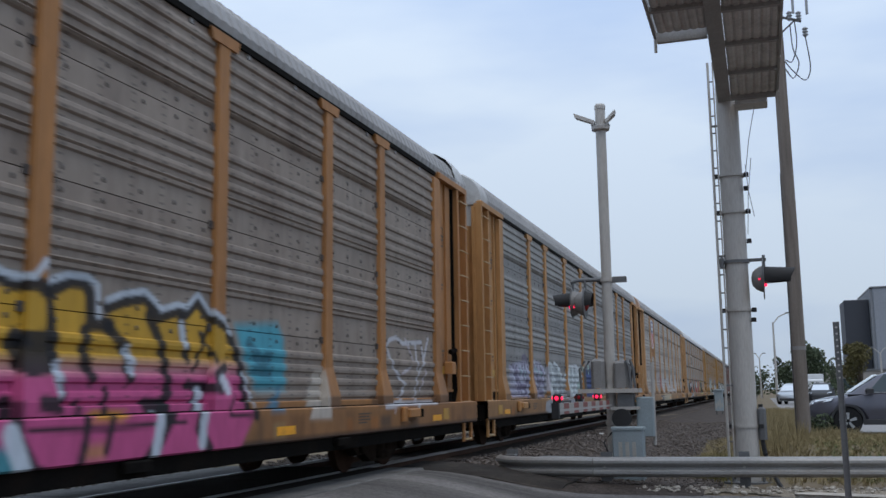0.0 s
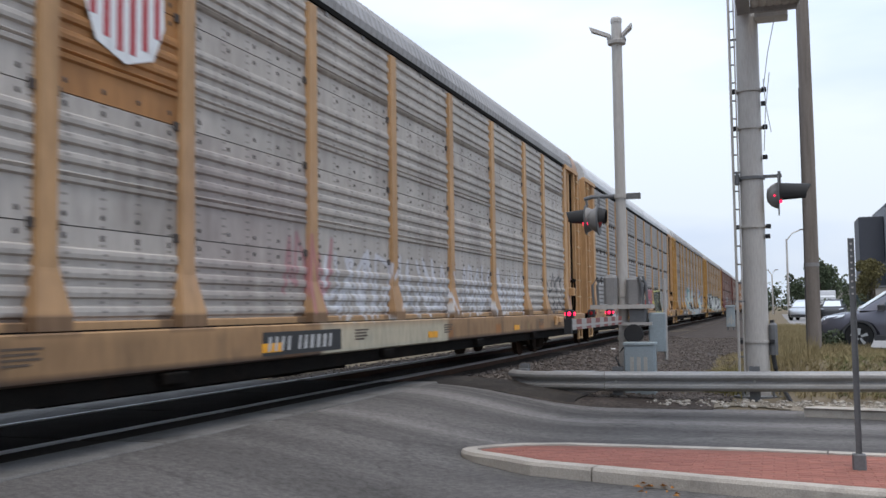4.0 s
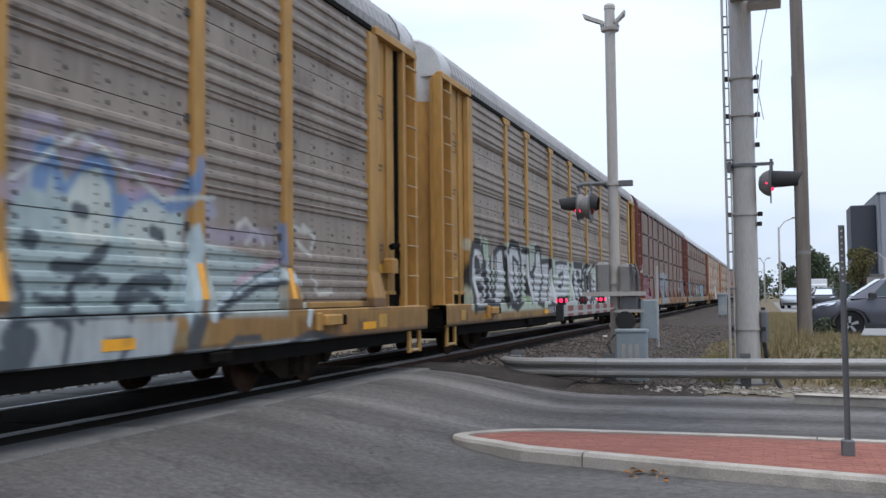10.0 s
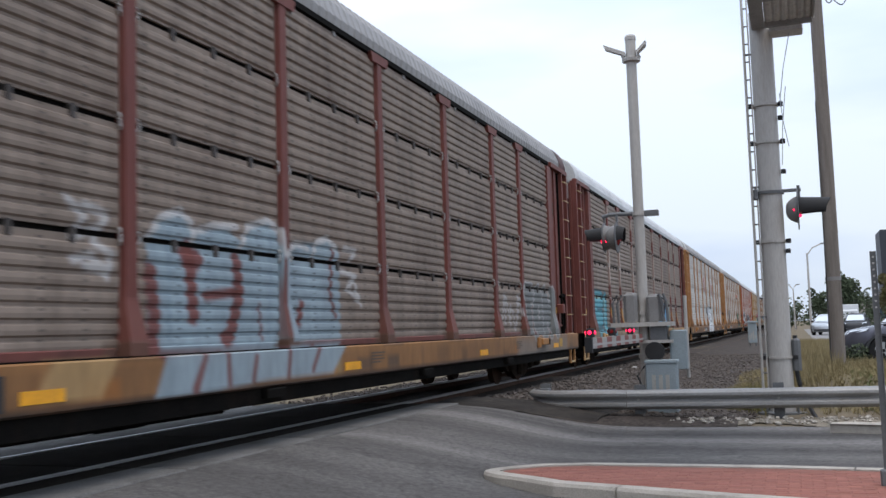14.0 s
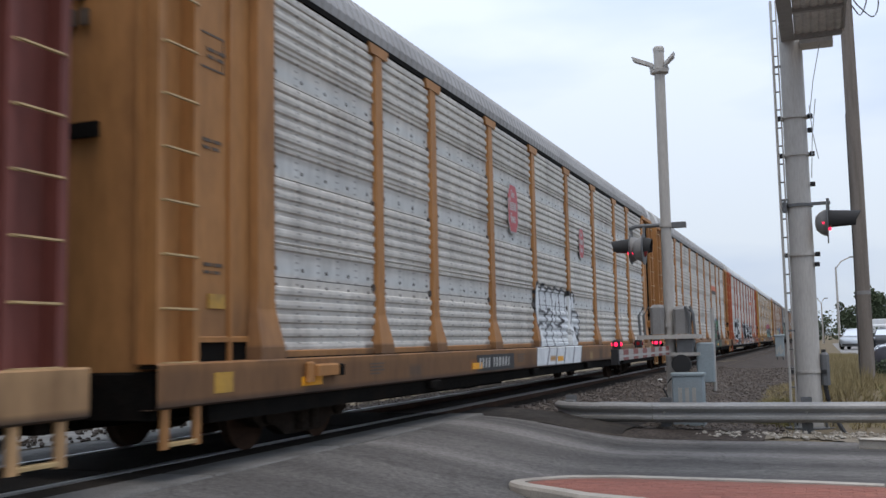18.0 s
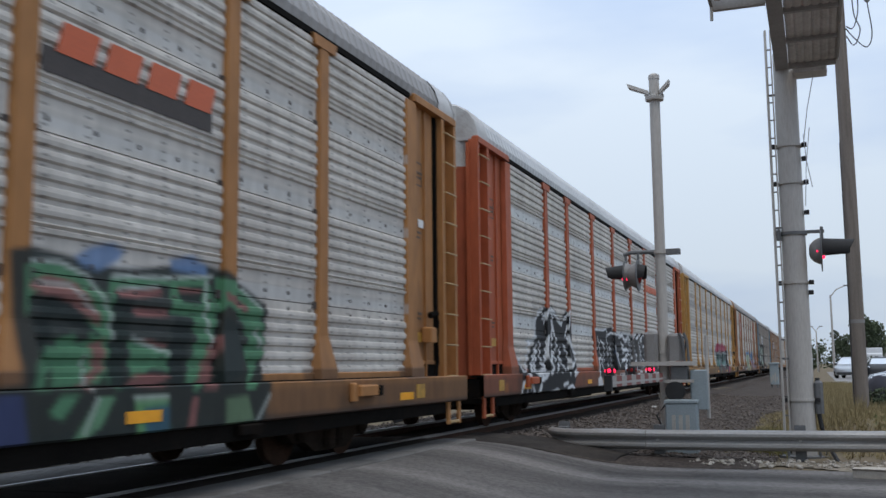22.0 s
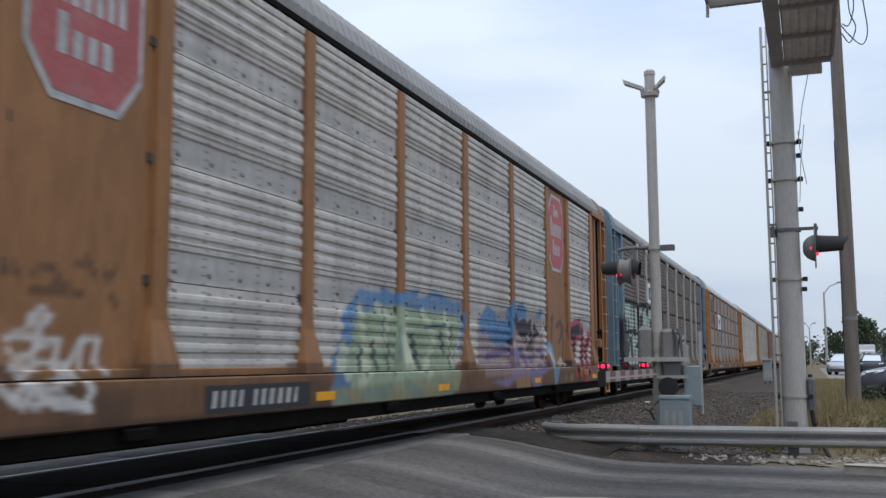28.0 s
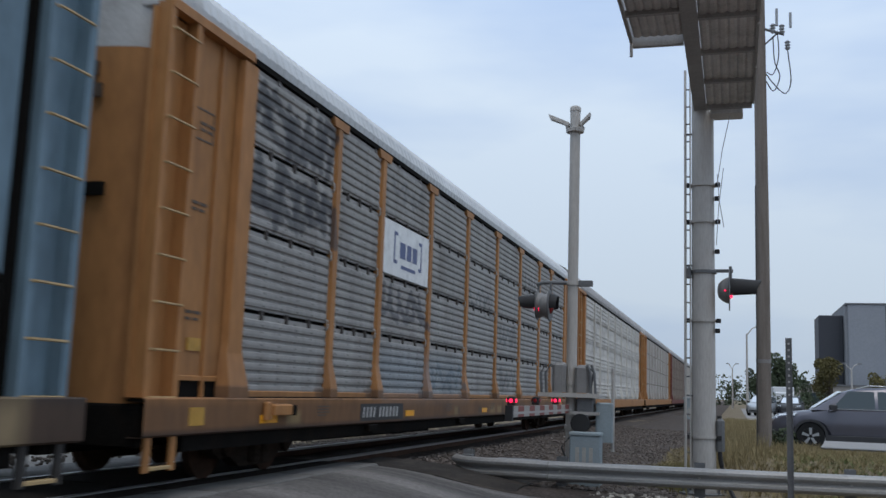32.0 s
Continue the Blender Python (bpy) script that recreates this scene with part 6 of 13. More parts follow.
        for y in (6.5, 11.8, 16.4, 20.9):
            part("jacking_pad", cached("pad", lambda: Mesh().bevel_box(SILL - 0.12, SILL + 0.02, -0.2, 0.2, 0.50, 0.60, 0.015), "jacking_pad", "dark"), "dark", car, at=(0, y, 0))
        if spec.get("post_tape"):
            for y in posts_y[1:-1]:
                part("post_tape", cached("ptape", lambda: Mesh().add([(post_out(z) + d, q, z) for d in (0.006, -0.004) for z, q in ((1.13, -0.06), (1.13, 0.06), (1.49, 0.05), (1.49, -0.05))],
                                                                   [(0, 1, 2, 3), (7, 6, 5, 4), (0, 4, 5, 1), (1, 5, 6, 2), (2, 6, 7, 3), (3, 7, 4, 0)]), "post_tape", "reflect"), "reflect", car, at=(0, y, 0))
        y = spec.get("marks", 7.2)
        if y:
            plate = part("mark_plate", Mesh().box(SILL, SILL + 0.003, y - 0.08, y + 1.95, 0.66, 0.92), "black", car, "black plate with pale bars")
            bars("mark_bar", plate, "mark", 0.71, 0.87, y + 0.02, 10, 0.085, 0.085, 4, SILL + 0.004, 0.03)
        part("brake_rig", cached("rig", lambda: Mesh().tube([(1.3, 5.6, 0.46), (1.3, 21.8, 0.46)], 0.03, 6).tube([(0.9, 5.6, 0.36), (0.9, 12.0, 0.34)], 0.03, 6).lathe([(0.16, 10.0), (0.16, 10.7)], (0.8, 0, 0.45), "y", 12), "brake_rig", "dark"), "dark", car)
        if st != 2:
            bm_ = Mesh()
            for bay, (a, b) in enumerate(zip(posts_y, posts_y[1:])):
                if special.get(bay) == "plain":
                    continue
                for z in (1.78, 1.96, 2.86, 3.05, 3.92, 4.1):
                    k = 5 if b - a > 2.2 else 4
                    for i in range(k):
                        yy = a + (b - a) * (i + 0.5) / k
                        bm_.add([(PANEL + 0.001, yy - 0.022, z - 0.022), (PANEL + 0.001, yy + 0.022, z - 0.022), (PANEL + 0.001, yy + 0.022, z + 0.022), (PANEL + 0.001, yy - 0.022, z + 0.022), (PANEL + 0.014, yy, z)],
                                [(0, 1, 4), (1, 2, 4), (2, 3, 4), (3, 0, 4)])
            key = ("bolts", "plain" in special.values(), spec.get("shift", 0.0))
            if key not in mesh_cache:
                mesh_cache[key] = bm_.data("sheet_bolts", M["bolt"])
            tagged(part("sheet_bolts", mesh_cache[key], "bolt", car), kind="stuff")
    for fn in spec.get("extras", ()):
        fn(car)
    return car


# ---- the train: cars in order of passing ----
def octagon(y, z, w, h, material_edge="white", material="red", x=None):
    """A plain railway-herald octagon with pale border and bars."""
    def fn(car):
        xx = PANEL + 0.004 if x is None else x
        def shape(s, d):
            a, b = w / 2 * s, h / 2 * s
            c = 0.42
            pr = [(-a, -b * (1 - c)), (-a * (1 - c) , -b), (a * (1 - c), -b), (a, -b * (1 - c)), (a, b * (1 - c)), (a * (1 - c), b), (-a * (1 - c), b), (-a, b * (1 - c))]
            return Mesh().prism([(y + p, z + q) for p, q in pr], xx, xx + d, "x")
        o = part("herald", shape(1.0, 0.004), material_edge, car)
        part("herald_field", shape(0.92, 0.008), material, o)
        for zz, hh, ww, k in ((0.27, 0.10, 0.34, 3), (0.04, 0.17, 0.72, 7), (-0.22, 0.13, 0.5, 4)):
            for i in range(k):
                u = y - w * ww / 2 + w * ww * i / k
                hi = 1.5 if i == 0 else 1.0
                part("herald_bar", Mesh().box(xx + 0.008, xx + 0.011, u, u + w * ww / k * 0.62, z + h * zz - h * hh / 2, z + h * zz - h * hh / 2 + h * hh * hi), material_edge, o)
    return fn


def shield(y, z, w, h):
    def fn(car):
        xx = PANEL + 0.04
        pr = [(-0.5, 0.42), (-0.38, 0.5), (-0.2, 0.44), (0, 0.5), (0.2, 0.44), (0.38, 0.5), (0.5, 0.42), (0.46, 0.1), (0.48, -0.2), (0.34, -0.42), (0, -0.5), (-0.34, -0.42), (-0.48, -0.2), (-0.46, 0.1)]
        mk = lambda s, d: Mesh().prism([(y + p * w * s, z + q * h * s) for p, q in pr], xx, xx + d, "x")
        o = part("herald", mk(1.0, 0.004), "white", car)
        part("herald_top", Mesh().prism([(y + p * w * 0.88, z + max(q, 0.06) * h * 0.9) for p, q in pr], xx + 0.004, xx + 0.008, "x"), "navy", o)
        for k in range(6):
            yy = y + w * (-0.38 + 0.152 * k)
            part("herald_stripe", Mesh().box(xx + 0.004, xx + 0.008, yy - w * 0.035, yy + w * 0.035, z - h * (0.44 - 0.5 * abs(-0.38 + 0.152 * k) ** 2 * 2.2), z + h * 0.03), "red", o)
        for q in (0.32, 0.18):
            part("herald_bar", Mesh().box(xx + 0.008, xx + 0.011, y - w * 0.3, y + w * 0.3, z + h * (q - 0.045), z + h * (q + 0.045)), "white", o)
    return fn


def door_board(top, material, label):
    def fn(car):
        part("door_leaf", Mesh().bevel_box(0.62, 1.47, 0.10, 0.16, 0.95, top, 0.02), material, car, label)
        for z in (1.25, 1.95, 2.65, 3.35, 4.05):
            part("hinge", Mesh().bevel_box(1.30, 1.52, 0.06, 0.12, z, z + 0.09, 0.01), "signal_mid", car)
        for i in range(14):
            part("rivet", rivet_mesh(), "bolt", car, at=(1.22, 0.098, 1.1 + 0.25 * i))
        for z0, x0, k in ((4.22, 0.75, 4), (4.0, 0.72, 5), (2.3, 0.8, 3), (2.18, 0.8, 3), (1.6, 0.85, 2)):
            for i in range(k):
                part("door_bar", Mesh().box(x0 + 0.11 * i, x0 + 0.11 * i + 0.08, 0.094, 0.1, z0, z0 + (0.15 if z0 > 3 else 0.05)), "stencil", car)
    return fn


def rivet_mesh():
    return cached("rivet", lambda: Mesh().lathe([(0.018, 0.0), (0.016, -0.01), (0.006, -0.014)], (0, 0, 0), "y", 6), "rivet", "bolt")


def p_a():
    p = Painter()
    yel, pink, teal, grey = (0.47, 0.27, 0.03), (0.46, 0.075, 0.20), (0.05, 0.33, 0.42), (0.50, 0.55, 0.60)
    p.rect(9.0, 13.6, 1.45, 2.15, yel, 1, 0.2)
    p.rect(9.0, 13.6, 0.55, 1.55, pink, 1, 0.15)
    p.poly("14.44,1.96 15.19,2.04 15.30,1.80 15.39,2.02 15.66,2.11 15.81,2.08 15.87,1.81 16.10,1.83 16.13,1.98 16.63,2.05 16.77,1.98 16.84,1.91 17.20,1.99 17.35,1.94 17.52,2.10 17.72,2.03 18.06,1.87 18.21,1.76 18.36,1.43 14.48,1.36", yel, 1, 0.05)
    p.poly("14.37,1.38 18.38,1.46 18.57,1.22 18.49,0.94 18.17,0.60 17.15,0.59 15.32,0.53 15.07,0.54 14.30,0.53", pink, 1, 0.06)
    p.path("14.37,1.39 18.38,1.45", 0.05, (0.55, 0.30, 0.28), 0.7, 0.08)
    p.poly("15.87,1.05 16.36,1.04 16.15,0.95 15.71,0.95", (0.50, 0.22, 0.03), 1, 0.05)
    p.poly("15.65,0.76 15.94,0.77 15.91,0.65 15.65,0.65", (0.40, 0.20, 0.06), 0.8, 0.1)
    p.poly("14.40,0.64 14.70,0.81 14.82,0.77 15.08,0.54 14.72,0.55 14.40,0.54", (0.05, 0.20, 0.24), 1, 0.08)
    p.path("14.53,2.12 14.76,2.08 14.94,2.03 15.13,2.05 15.29,1.98 15.36,2.02 15.59,2.12 15.77,2.12 15.85,2.03 15.87,1.78 16.14,1.78", 0.05, BLACK, 0.95, 0.025)
    p.path("16.09,1.94 16.33,2.02 16.65,2.07 16.77,1.97 16.87,1.91 17.18,1.99 17.34,1.97 17.53,2.11 17.74,1.97 18.09,1.86 18.21,1.76 18.41,1.43 18.53,0.94", 0.05, BLACK, 0.95, 0.025)
    p.path("15.29,2.02 15.35,1.80 15.38,1.62 15.36,1.49", 0.06, BLACK, 0.95, 0.025)
    p.path("14.96,1.58 15.07,1.43 15.33,1.46", 0.09, BLACK, 0.95, 0.025)
    p.path("14.97,1.60 15.35,1.63", 0.05, BLACK, 0.95, 0.025)
    p.path("15.36,1.44 15.51,1.22 15.45,1.08 15.19,1.11", 0.055, BLACK, 0.95, 0.025)
    p.path("15.80,1.71 15.77,1.48 15.89,1.32", 0.05, BLACK, 0.95, 0.025)
    p.path("16.11,1.76 16.33,1.59 16.42,1.33", 0.055, BLACK, 0.95, 0.025)
    p.path("16.71,1.90 16.88,1.70 17.04,1.22 16.81,0.98", 0.05, BLACK, 0.95, 0.025)
    p.path("17.25,1.91 17.34,1.54", 0.05, BLACK, 0.95, 0.025)
    p.path("17.47,1.42 17.64,1.70 17.75,1.85", 0.025, BLACK, 0.95, 0.025)
    p.path("17.60,1.79 17.85,1.51", 0.025, BLACK, 0.95, 0.025)
    p.path("17.35,1.27 17.86,1.22 17.80,1.36 17.99,1.45", 0.04, BLACK, 0.95, 0.025)
    p.path("17.49,1.16 17.36,0.84 17.58,0.63", 0.05, BLACK, 0.95, 0.025)
    p.path("16.64,1.08 16.95,1.05 16.68,0.73 16.53,0.58", 0.06, BLACK, 0.95, 0.025)
    p.path("14.87,1.11 14.87,0.85 15.07,0.58 15.39,0.49", 0.06, BLACK, 0.95, 0.025)
    p.path("16.09,1.22 15.93,0.70", 0.03, BLACK, 0.95, 0.025)
    p.path("15.69,1.10 15.66,0.81 15.59,0.57", 0.035, BLACK, 0.95, 0.025)
    p.path("15.00,0.91 16.01,0.89 17.14,0.92", 0.016, BLACK, 0.95, 0.025)
    p.path("18.14,1.22 17.96,0.96 18.49,0.93", 0.016, BLACK, 0.95, 0.025)
    p.path("14.53,2.16 14.76,2.12 14.94,2.09 15.11,2.10 15.23,2.24 15.33,2.09 15.57,2.17 15.81,2.18 15.95,2.11 15.98,1.85", 0.025, grey, 0.9, 0.025)
    p.path("16.09,2.00 16.33,2.08 16.64,2.13 16.83,2.04 16.91,1.98 17.19,2.05 17.36,2.04 17.55,2.19 17.78,2.02 18.06,1.93 18.21,1.82", 0.025, grey, 0.9, 0.025)
    p.path("16.36,1.56 16.45,1.41", 0.05, grey, 0.9, 0.025)
    p.path("16.72,0.95 16.65,0.63", 0.055, grey, 0.9, 0.025)
    p.path("17.56,1.19 17.46,0.91 17.43,0.70", 0.055, grey, 0.9, 0.025)
    p.path("15.44,1.40 15.49,1.22", 0.05, grey, 0.9, 0.025)
    p.path("17.26,1.85 17.31,1.66", 0.04, grey, 0.9, 0.025)
    p.path("14.81,0.89 14.96,0.61", 0.07, grey, 0.9, 0.025)
    p.path("17.91,1.32 17.97,1.22", 0.05, grey, 0.9, 0.025)
    p.path("18.46,1.40 18.68,1.03", 0.02, grey, 0.9, 0.025)
    p.poly("18.30,1.92 19.29,2.00 19.46,1.82 19.48,1.22 18.76,1.21 18.50,1.53", teal, 0.9, 0.12)
    p.path("18.62,1.72 18.85,1.54 19.06,1.59", 0.06, (0.03, 0.12, 0.16), 0.8, 0.025)
    p.path("18.72,1.44 19.09,1.41", 0.05, (0.03, 0.12, 0.16), 0.7, 0.025)
    p.poly("19.16,1.15 19.38,1.29 19.20,0.97 18.86,0.97", (0.06, 0.20, 0.30), 0.9, 0.08)
    p.poly("20.28,1.47 20.52,1.47 20.52,0.85 19.85,0.86", (0.46, 0.41, 0.35), 0.9, 0.05)
    p.path("22.82,1.84 23.00,1.98 23.30,2.03 23.60,1.95 24.49,2.01 24.60,1.69 24.42,1.55", 0.028, (0.55, 0.55, 0.58), 0.85, 0.025)
    p.path("22.94,1.80 23.18,1.52 23.64,1.29 23.27,1.03 22.88,1.00", 0.028, (0.55, 0.55, 0.58), 0.85, 0.025)
    p.path("24.20,1.94 24.30,1.50 24.09,1.13 23.88,0.90", 0.028, (0.55, 0.55, 0.58), 0.85, 0.025)
    p.path("22.45,0.96 23.17,1.01 24.87,1.01", 0.028, (0.55, 0.55, 0.58), 0.85, 0.025)
    p.path("24.60,1.69 24.85,2.08", 0.028, (0.55, 0.55, 0.58), 0.85, 0.025)
    p.path("22.93,1.22 22.82,0.88", 0.018, (0.52, 0.48, 0.52), 0.8, 0.025)
    p.path("23.49,1.47 23.97,1.58", 0.018, (0.52, 0.48, 0.52), 0.8, 0.025)
    p.path("24.38,1.22 24.71,1.55", 0.018, (0.52, 0.48, 0.52), 0.8, 0.025)
    p.path("23.71,2.03 24.11,1.68", 0.018, (0.52, 0.48, 0.52), 0.8, 0.025)
    return p


def p_b():
    p = Painter()
    p.stripes(((1.66, 2.02), (2.72, 3.10), (3.80, 4.16)), (0.14, 0.135, 0.13), 0.6, (), -0.13)
    lil, vio, gal, wh = (0.34, 0.33, 0.42), (0.13, 0.11, 0.17), (0.34, 0.37, 0.38), (0.58, 0.62, 0.62)
    p.poly("2.58,1.78 3.55,1.88 3.89,1.90 4.45,1.91 4.59,1.82 4.52,1.41 4.42,1.05 2.62,1.04", lil, 0.85, 0.06)
    p.poly("4.84,1.84 4.98,1.90 5.22,1.98 5.46,1.94 5.59,1.96 5.77,1.91 6.00,1.90 6.19,1.83 6.44,1.80 6.30,1.23 6.07,1.03 4.87,1.03 4.93,1.42", lil, 0.85, 0.06)
    p.path("2.97,1.74 3.08,1.37 3.25,1.68 3.38,1.22", 0.07, vio, 0.85, 0.05)
    p.path("3.56,1.62 3.67,1.75 3.79,1.55 3.63,1.38", 0.05, vio, 0.85, 0.05)
    p.path("3.89,1.77 3.96,1.48 4.13,1.79", 0.05, vio, 0.85, 0.05)
    p.path("3.58,1.30 3.91,1.26 4.40,1.40", 0.1, vio, 0.85, 0.05)
    p.path("3.75,1.14 4.03,1.22 4.29,1.09", 0.08, vio, 0.85, 0.05)
    p.path("4.20,1.66 4.28,1.22", 0.05, vio, 0.85, 0.05)
    p.path("4.92,1.70 5.11,1.62 5.18,1.82", 0.05, vio, 0.85, 0.05)
    p.path("5.34,1.83 5.44,1.48 5.69,1.64", 0.05, vio, 0.85, 0.05)
    p.path("5.04,1.42 5.36,1.28 5.78,1.39", 0.09, vio, 0.85, 0.05)
    p.path("5.61,1.23 5.97,1.12 6.25,1.45", 0.09, vio, 0.85, 0.05)
    p.path("5.86,1.76 6.15,1.67 5.96,1.44", 0.05, vio, 0.85, 0.05)
    p.path("4.98,1.13 5.28,1.23", 0.07, vio, 0.85, 0.05)
    p.path("3.94,1.97 4.18,2.01 4.38,1.94", 0.06, vio, 0.85, 0.05)
    p.path("3.61,1.79 3.78,1.76 3.84,1.56 3.68,1.47", 0.035, (0.50, 0.51, 0.60), 0.85, 0.04)
    p.path("3.95,1.77 4.07,1.74 4.11,1.53", 0.03, (0.50, 0.51, 0.60), 0.85, 0.04)
    p.path("4.32,1.80 4.39,1.67", 0.03, (0.50, 0.51, 0.60), 0.85, 0.04)
    p.path("3.57,1.46 3.79,1.41 4.15,1.40", 0.03, (0.50, 0.51, 0.60), 0.85, 0.04)
    p.path("3.75,1.18 3.92,1.17", 0.035, (0.50, 0.51, 0.60), 0.85, 0.04)
    p.path("2.88,1.69 2.98,1.44 3.17,1.37", 0.04, (0.50, 0.51, 0.60), 0.85, 0.04)
    p.path("4.99,1.85 5.22,1.90 5.38,1.81", 0.03, (0.50, 0.51, 0.60), 0.85, 0.04)
    p.path("5.68,1.85 5.82,1.76 5.64,1.59", 0.03, (0.50, 0.51, 0.60), 0.85, 0.04)
    p.path("5.95,1.82 6.14,1.80", 0.035, (0.50, 0.51, 0.60), 0.85, 0.04)
    p.path("5.19,1.42 5.44,1.38 5.48,1.28", 0.03, (0.50, 0.51, 0.60), 0.85, 0.04)
    p.path("5.70,1.28 6.06,1.28 6.21,1.23", 0.04, (0.50, 0.51, 0.60), 0.85, 0.04)
    p.path("5.01,1.23 5.20,1.23 5.25,1.10", 0.04, (0.50, 0.51, 0.60), 0.85, 0.04)
    p.path("6.06,1.45 6.27,1.56 6.34,1.73", 0.03, (0.50, 0.51, 0.60), 0.85, 0.04)
    p.path("4.28,1.31 4.32,1.11", 0.04, (0.50, 0.51, 0.60), 0.85, 0.04)
    p.path("5.03,1.76 5.15,1.72", 0.06, (0.28, 0.40, 0.42), 0.7, 0.06)
    p.path("5.35,1.73 5.51,1.69", 0.06, (0.28, 0.40, 0.42), 0.7, 0.06)
    p.path("3.67,1.67 3.75,1.63", 0.06, (0.28, 0.40, 0.42), 0.7, 0.06)
    p.path("4.08,1.65 4.14,1.57", 0.06, (0.28, 0.40, 0.42), 0.7, 0.06)
    p.path("5.87,1.65 6.01,1.61", 0.06, (0.28, 0.40, 0.42), 0.7, 0.06)
    p.poly("6.65,1.86 6.98,1.93 7.33,1.91 7.70,1.94 7.96,1.92 8.31,1.87 8.53,1.75 8.75,1.62 9.02,1.52 8.85,0.97 6.46,0.98 6.82,1.47", gal, 0.9, 0.05)
    p.path("6.70,1.90 7.03,1.95 7.33,1.91 7.57,1.83 7.51,1.61 7.64,1.52", 0.03, wh, 0.95, 0.03)
    p.path("6.76,1.70 7.10,1.65 7.22,1.45 7.71,1.46", 0.035, wh, 0.95, 0.03)
    p.path("7.70,1.96 8.03,1.92 8.38,1.84 8.53,1.65 8.83,1.49 9.14,1.53", 0.03, wh, 0.95, 0.03)
    p.path("6.66,1.18 6.99,1.29 7.16,1.42", 0.03, wh, 0.95, 0.03)
    p.path("8.04,1.24 8.11,1.02", 0.06, wh, 0.95, 0.03)
    p.path("6.99,1.00 7.34,1.09 7.52,1.02", 0.04, wh, 0.95, 0.03)
    p.path("8.53,1.78 8.31,1.80", 0.05, wh, 0.95, 0.03)
    p.path("8.98,1.59 9.22,1.64", 0.03, wh, 0.95, 0.03)
    p.path("7.33,1.85 7.39,1.60", 0.03, wh, 0.95, 0.03)
    p.path("6.82,1.61 7.15,1.57 6.99,1.44", 0.09, (0.18, 0.19, 0.20), 0.75, 0.06)
    p.path("8.24,1.50 8.53,1.24 8.46,1.01", 0.05, (0.18, 0.19, 0.20), 0.75, 0.06)
    p.path("7.96,1.75 8.10,1.50", 0.05, (0.18, 0.19, 0.20), 0.75, 0.06)
    p.path("7.46,1.30 7.71,1.11", 0.05, (0.18, 0.19, 0.20), 0.75, 0.06)
    p.poly("9.56,1.68 9.68,1.85 10.10,1.92 10.78,1.93 11.10,1.86 11.43,1.90 12.00,1.86 11.92,1.01 9.28,1.00", gal, 0.95, 0.04)
    p.path("9.56,1.25 9.68,1.69 9.82,1.84 10.29,1.93 10.62,1.88 10.58,1.57", 0.03, wh, 0.95, 0.03)
    p.path("10.78,1.25 10.99,1.74 11.31,1.92 11.54,1.76 10.98,1.18 10.78,1.25", 0.03, wh, 0.95, 0.03)
    p.path("9.82,1.25 10.38,1.29 10.19,1.06", 0.03, wh, 0.95, 0.03)
    p.path("11.42,1.88 12.00,1.86 11.87,1.26", 0.025, wh, 0.95, 0.03)
    p.path("10.78,1.89 10.99,1.96 11.31,1.93", 0.03, wh, 0.95, 0.03)
    p.path("10.29,1.75 10.19,1.40", 0.04, (0.22, 0.24, 0.25), 0.8, 0.05)
    p.poly("12.42,1.75 12.76,1.91 13.16,1.87 13.44,1.78 13.88,1.92 14.35,1.91 14.73,1.80 14.39,0.98 12.06,0.99", (0.02, 0.05, 0.17), 0.97, 0.05)
    p.path("13.36,2.01 13.44,1.78", 0.06, (0.36, 0.58, 0.50), 0.9, 0.05)
    p.path("12.62,1.62 14.66,1.65", 0.02, (0.05, 0.10, 0.26), 0.8, 0.03)
    p.path("12.56,1.35 14.71,1.37", 0.02, (0.05, 0.10, 0.26), 0.8, 0.03)
    p.path("12.76,1.76 12.66,1.04", 0.02, (0.05, 0.10, 0.26), 0.8, 0.03)
    p.path("13.44,1.64 13.36,1.04", 0.02, (0.05, 0.10, 0.26), 0.8, 0.03)
    p.path("14.18,1.71 14.10,1.03", 0.02, (0.05, 0.10, 0.26), 0.8, 0.03)
    p.poly("15.41,1.69 15.70,1.86 17.06,1.85 17.79,1.82 17.88,1.06 15.38,1.02", (0.05, 0.05, 0.06), 0.9, 0.05)
    p.path("15.52,1.80 15.67,1.28 15.99,1.71", 0.03, (0.42, 0.52, 0.50), 0.9, 0.03)
    p.path("16.15,2.04 16.22,1.07", 0.03, (0.42, 0.52, 0.50), 0.9, 0.03)
    p.path("16.54,1.94 16.43,1.28", 0.03, (0.42, 0.52, 0.50), 0.9, 0.03)
    p.path("17.07,2.08 17.26,1.74 16.82,1.28", 0.03, (0.42, 0.52, 0.50), 0.9, 0.03)
    p.path("17.49,1.98 17.89,1.29", 0.03, (0.42, 0.52, 0.50), 0.9, 0.03)
    p.path("12.08,1.87 12.32,1.79 12.24,1.26", 0.07, (0.42, 0.50, 0.46), 0.85, 0.05)
    p.path("15.00,1.89 15.25,1.28", 0.07, (0.42, 0.50, 0.46), 0.85, 0.05)
    p.path("17.92,1.76 18.20,1.17", 0.07, (0.42, 0.50, 0.46), 0.85, 0.05)
    p.poly("6.54,1.80 6.70,1.87 6.87,1.47 6.66,1.18 6.41,1.18", (0.36, 0.36, 0.40), 0.9, 0.05)
    p.poly("9.15,1.18 9.56,1.25 9.17,0.97 8.72,0.91", (0.25, 0.25, 0.26), 0.9, 0.05)
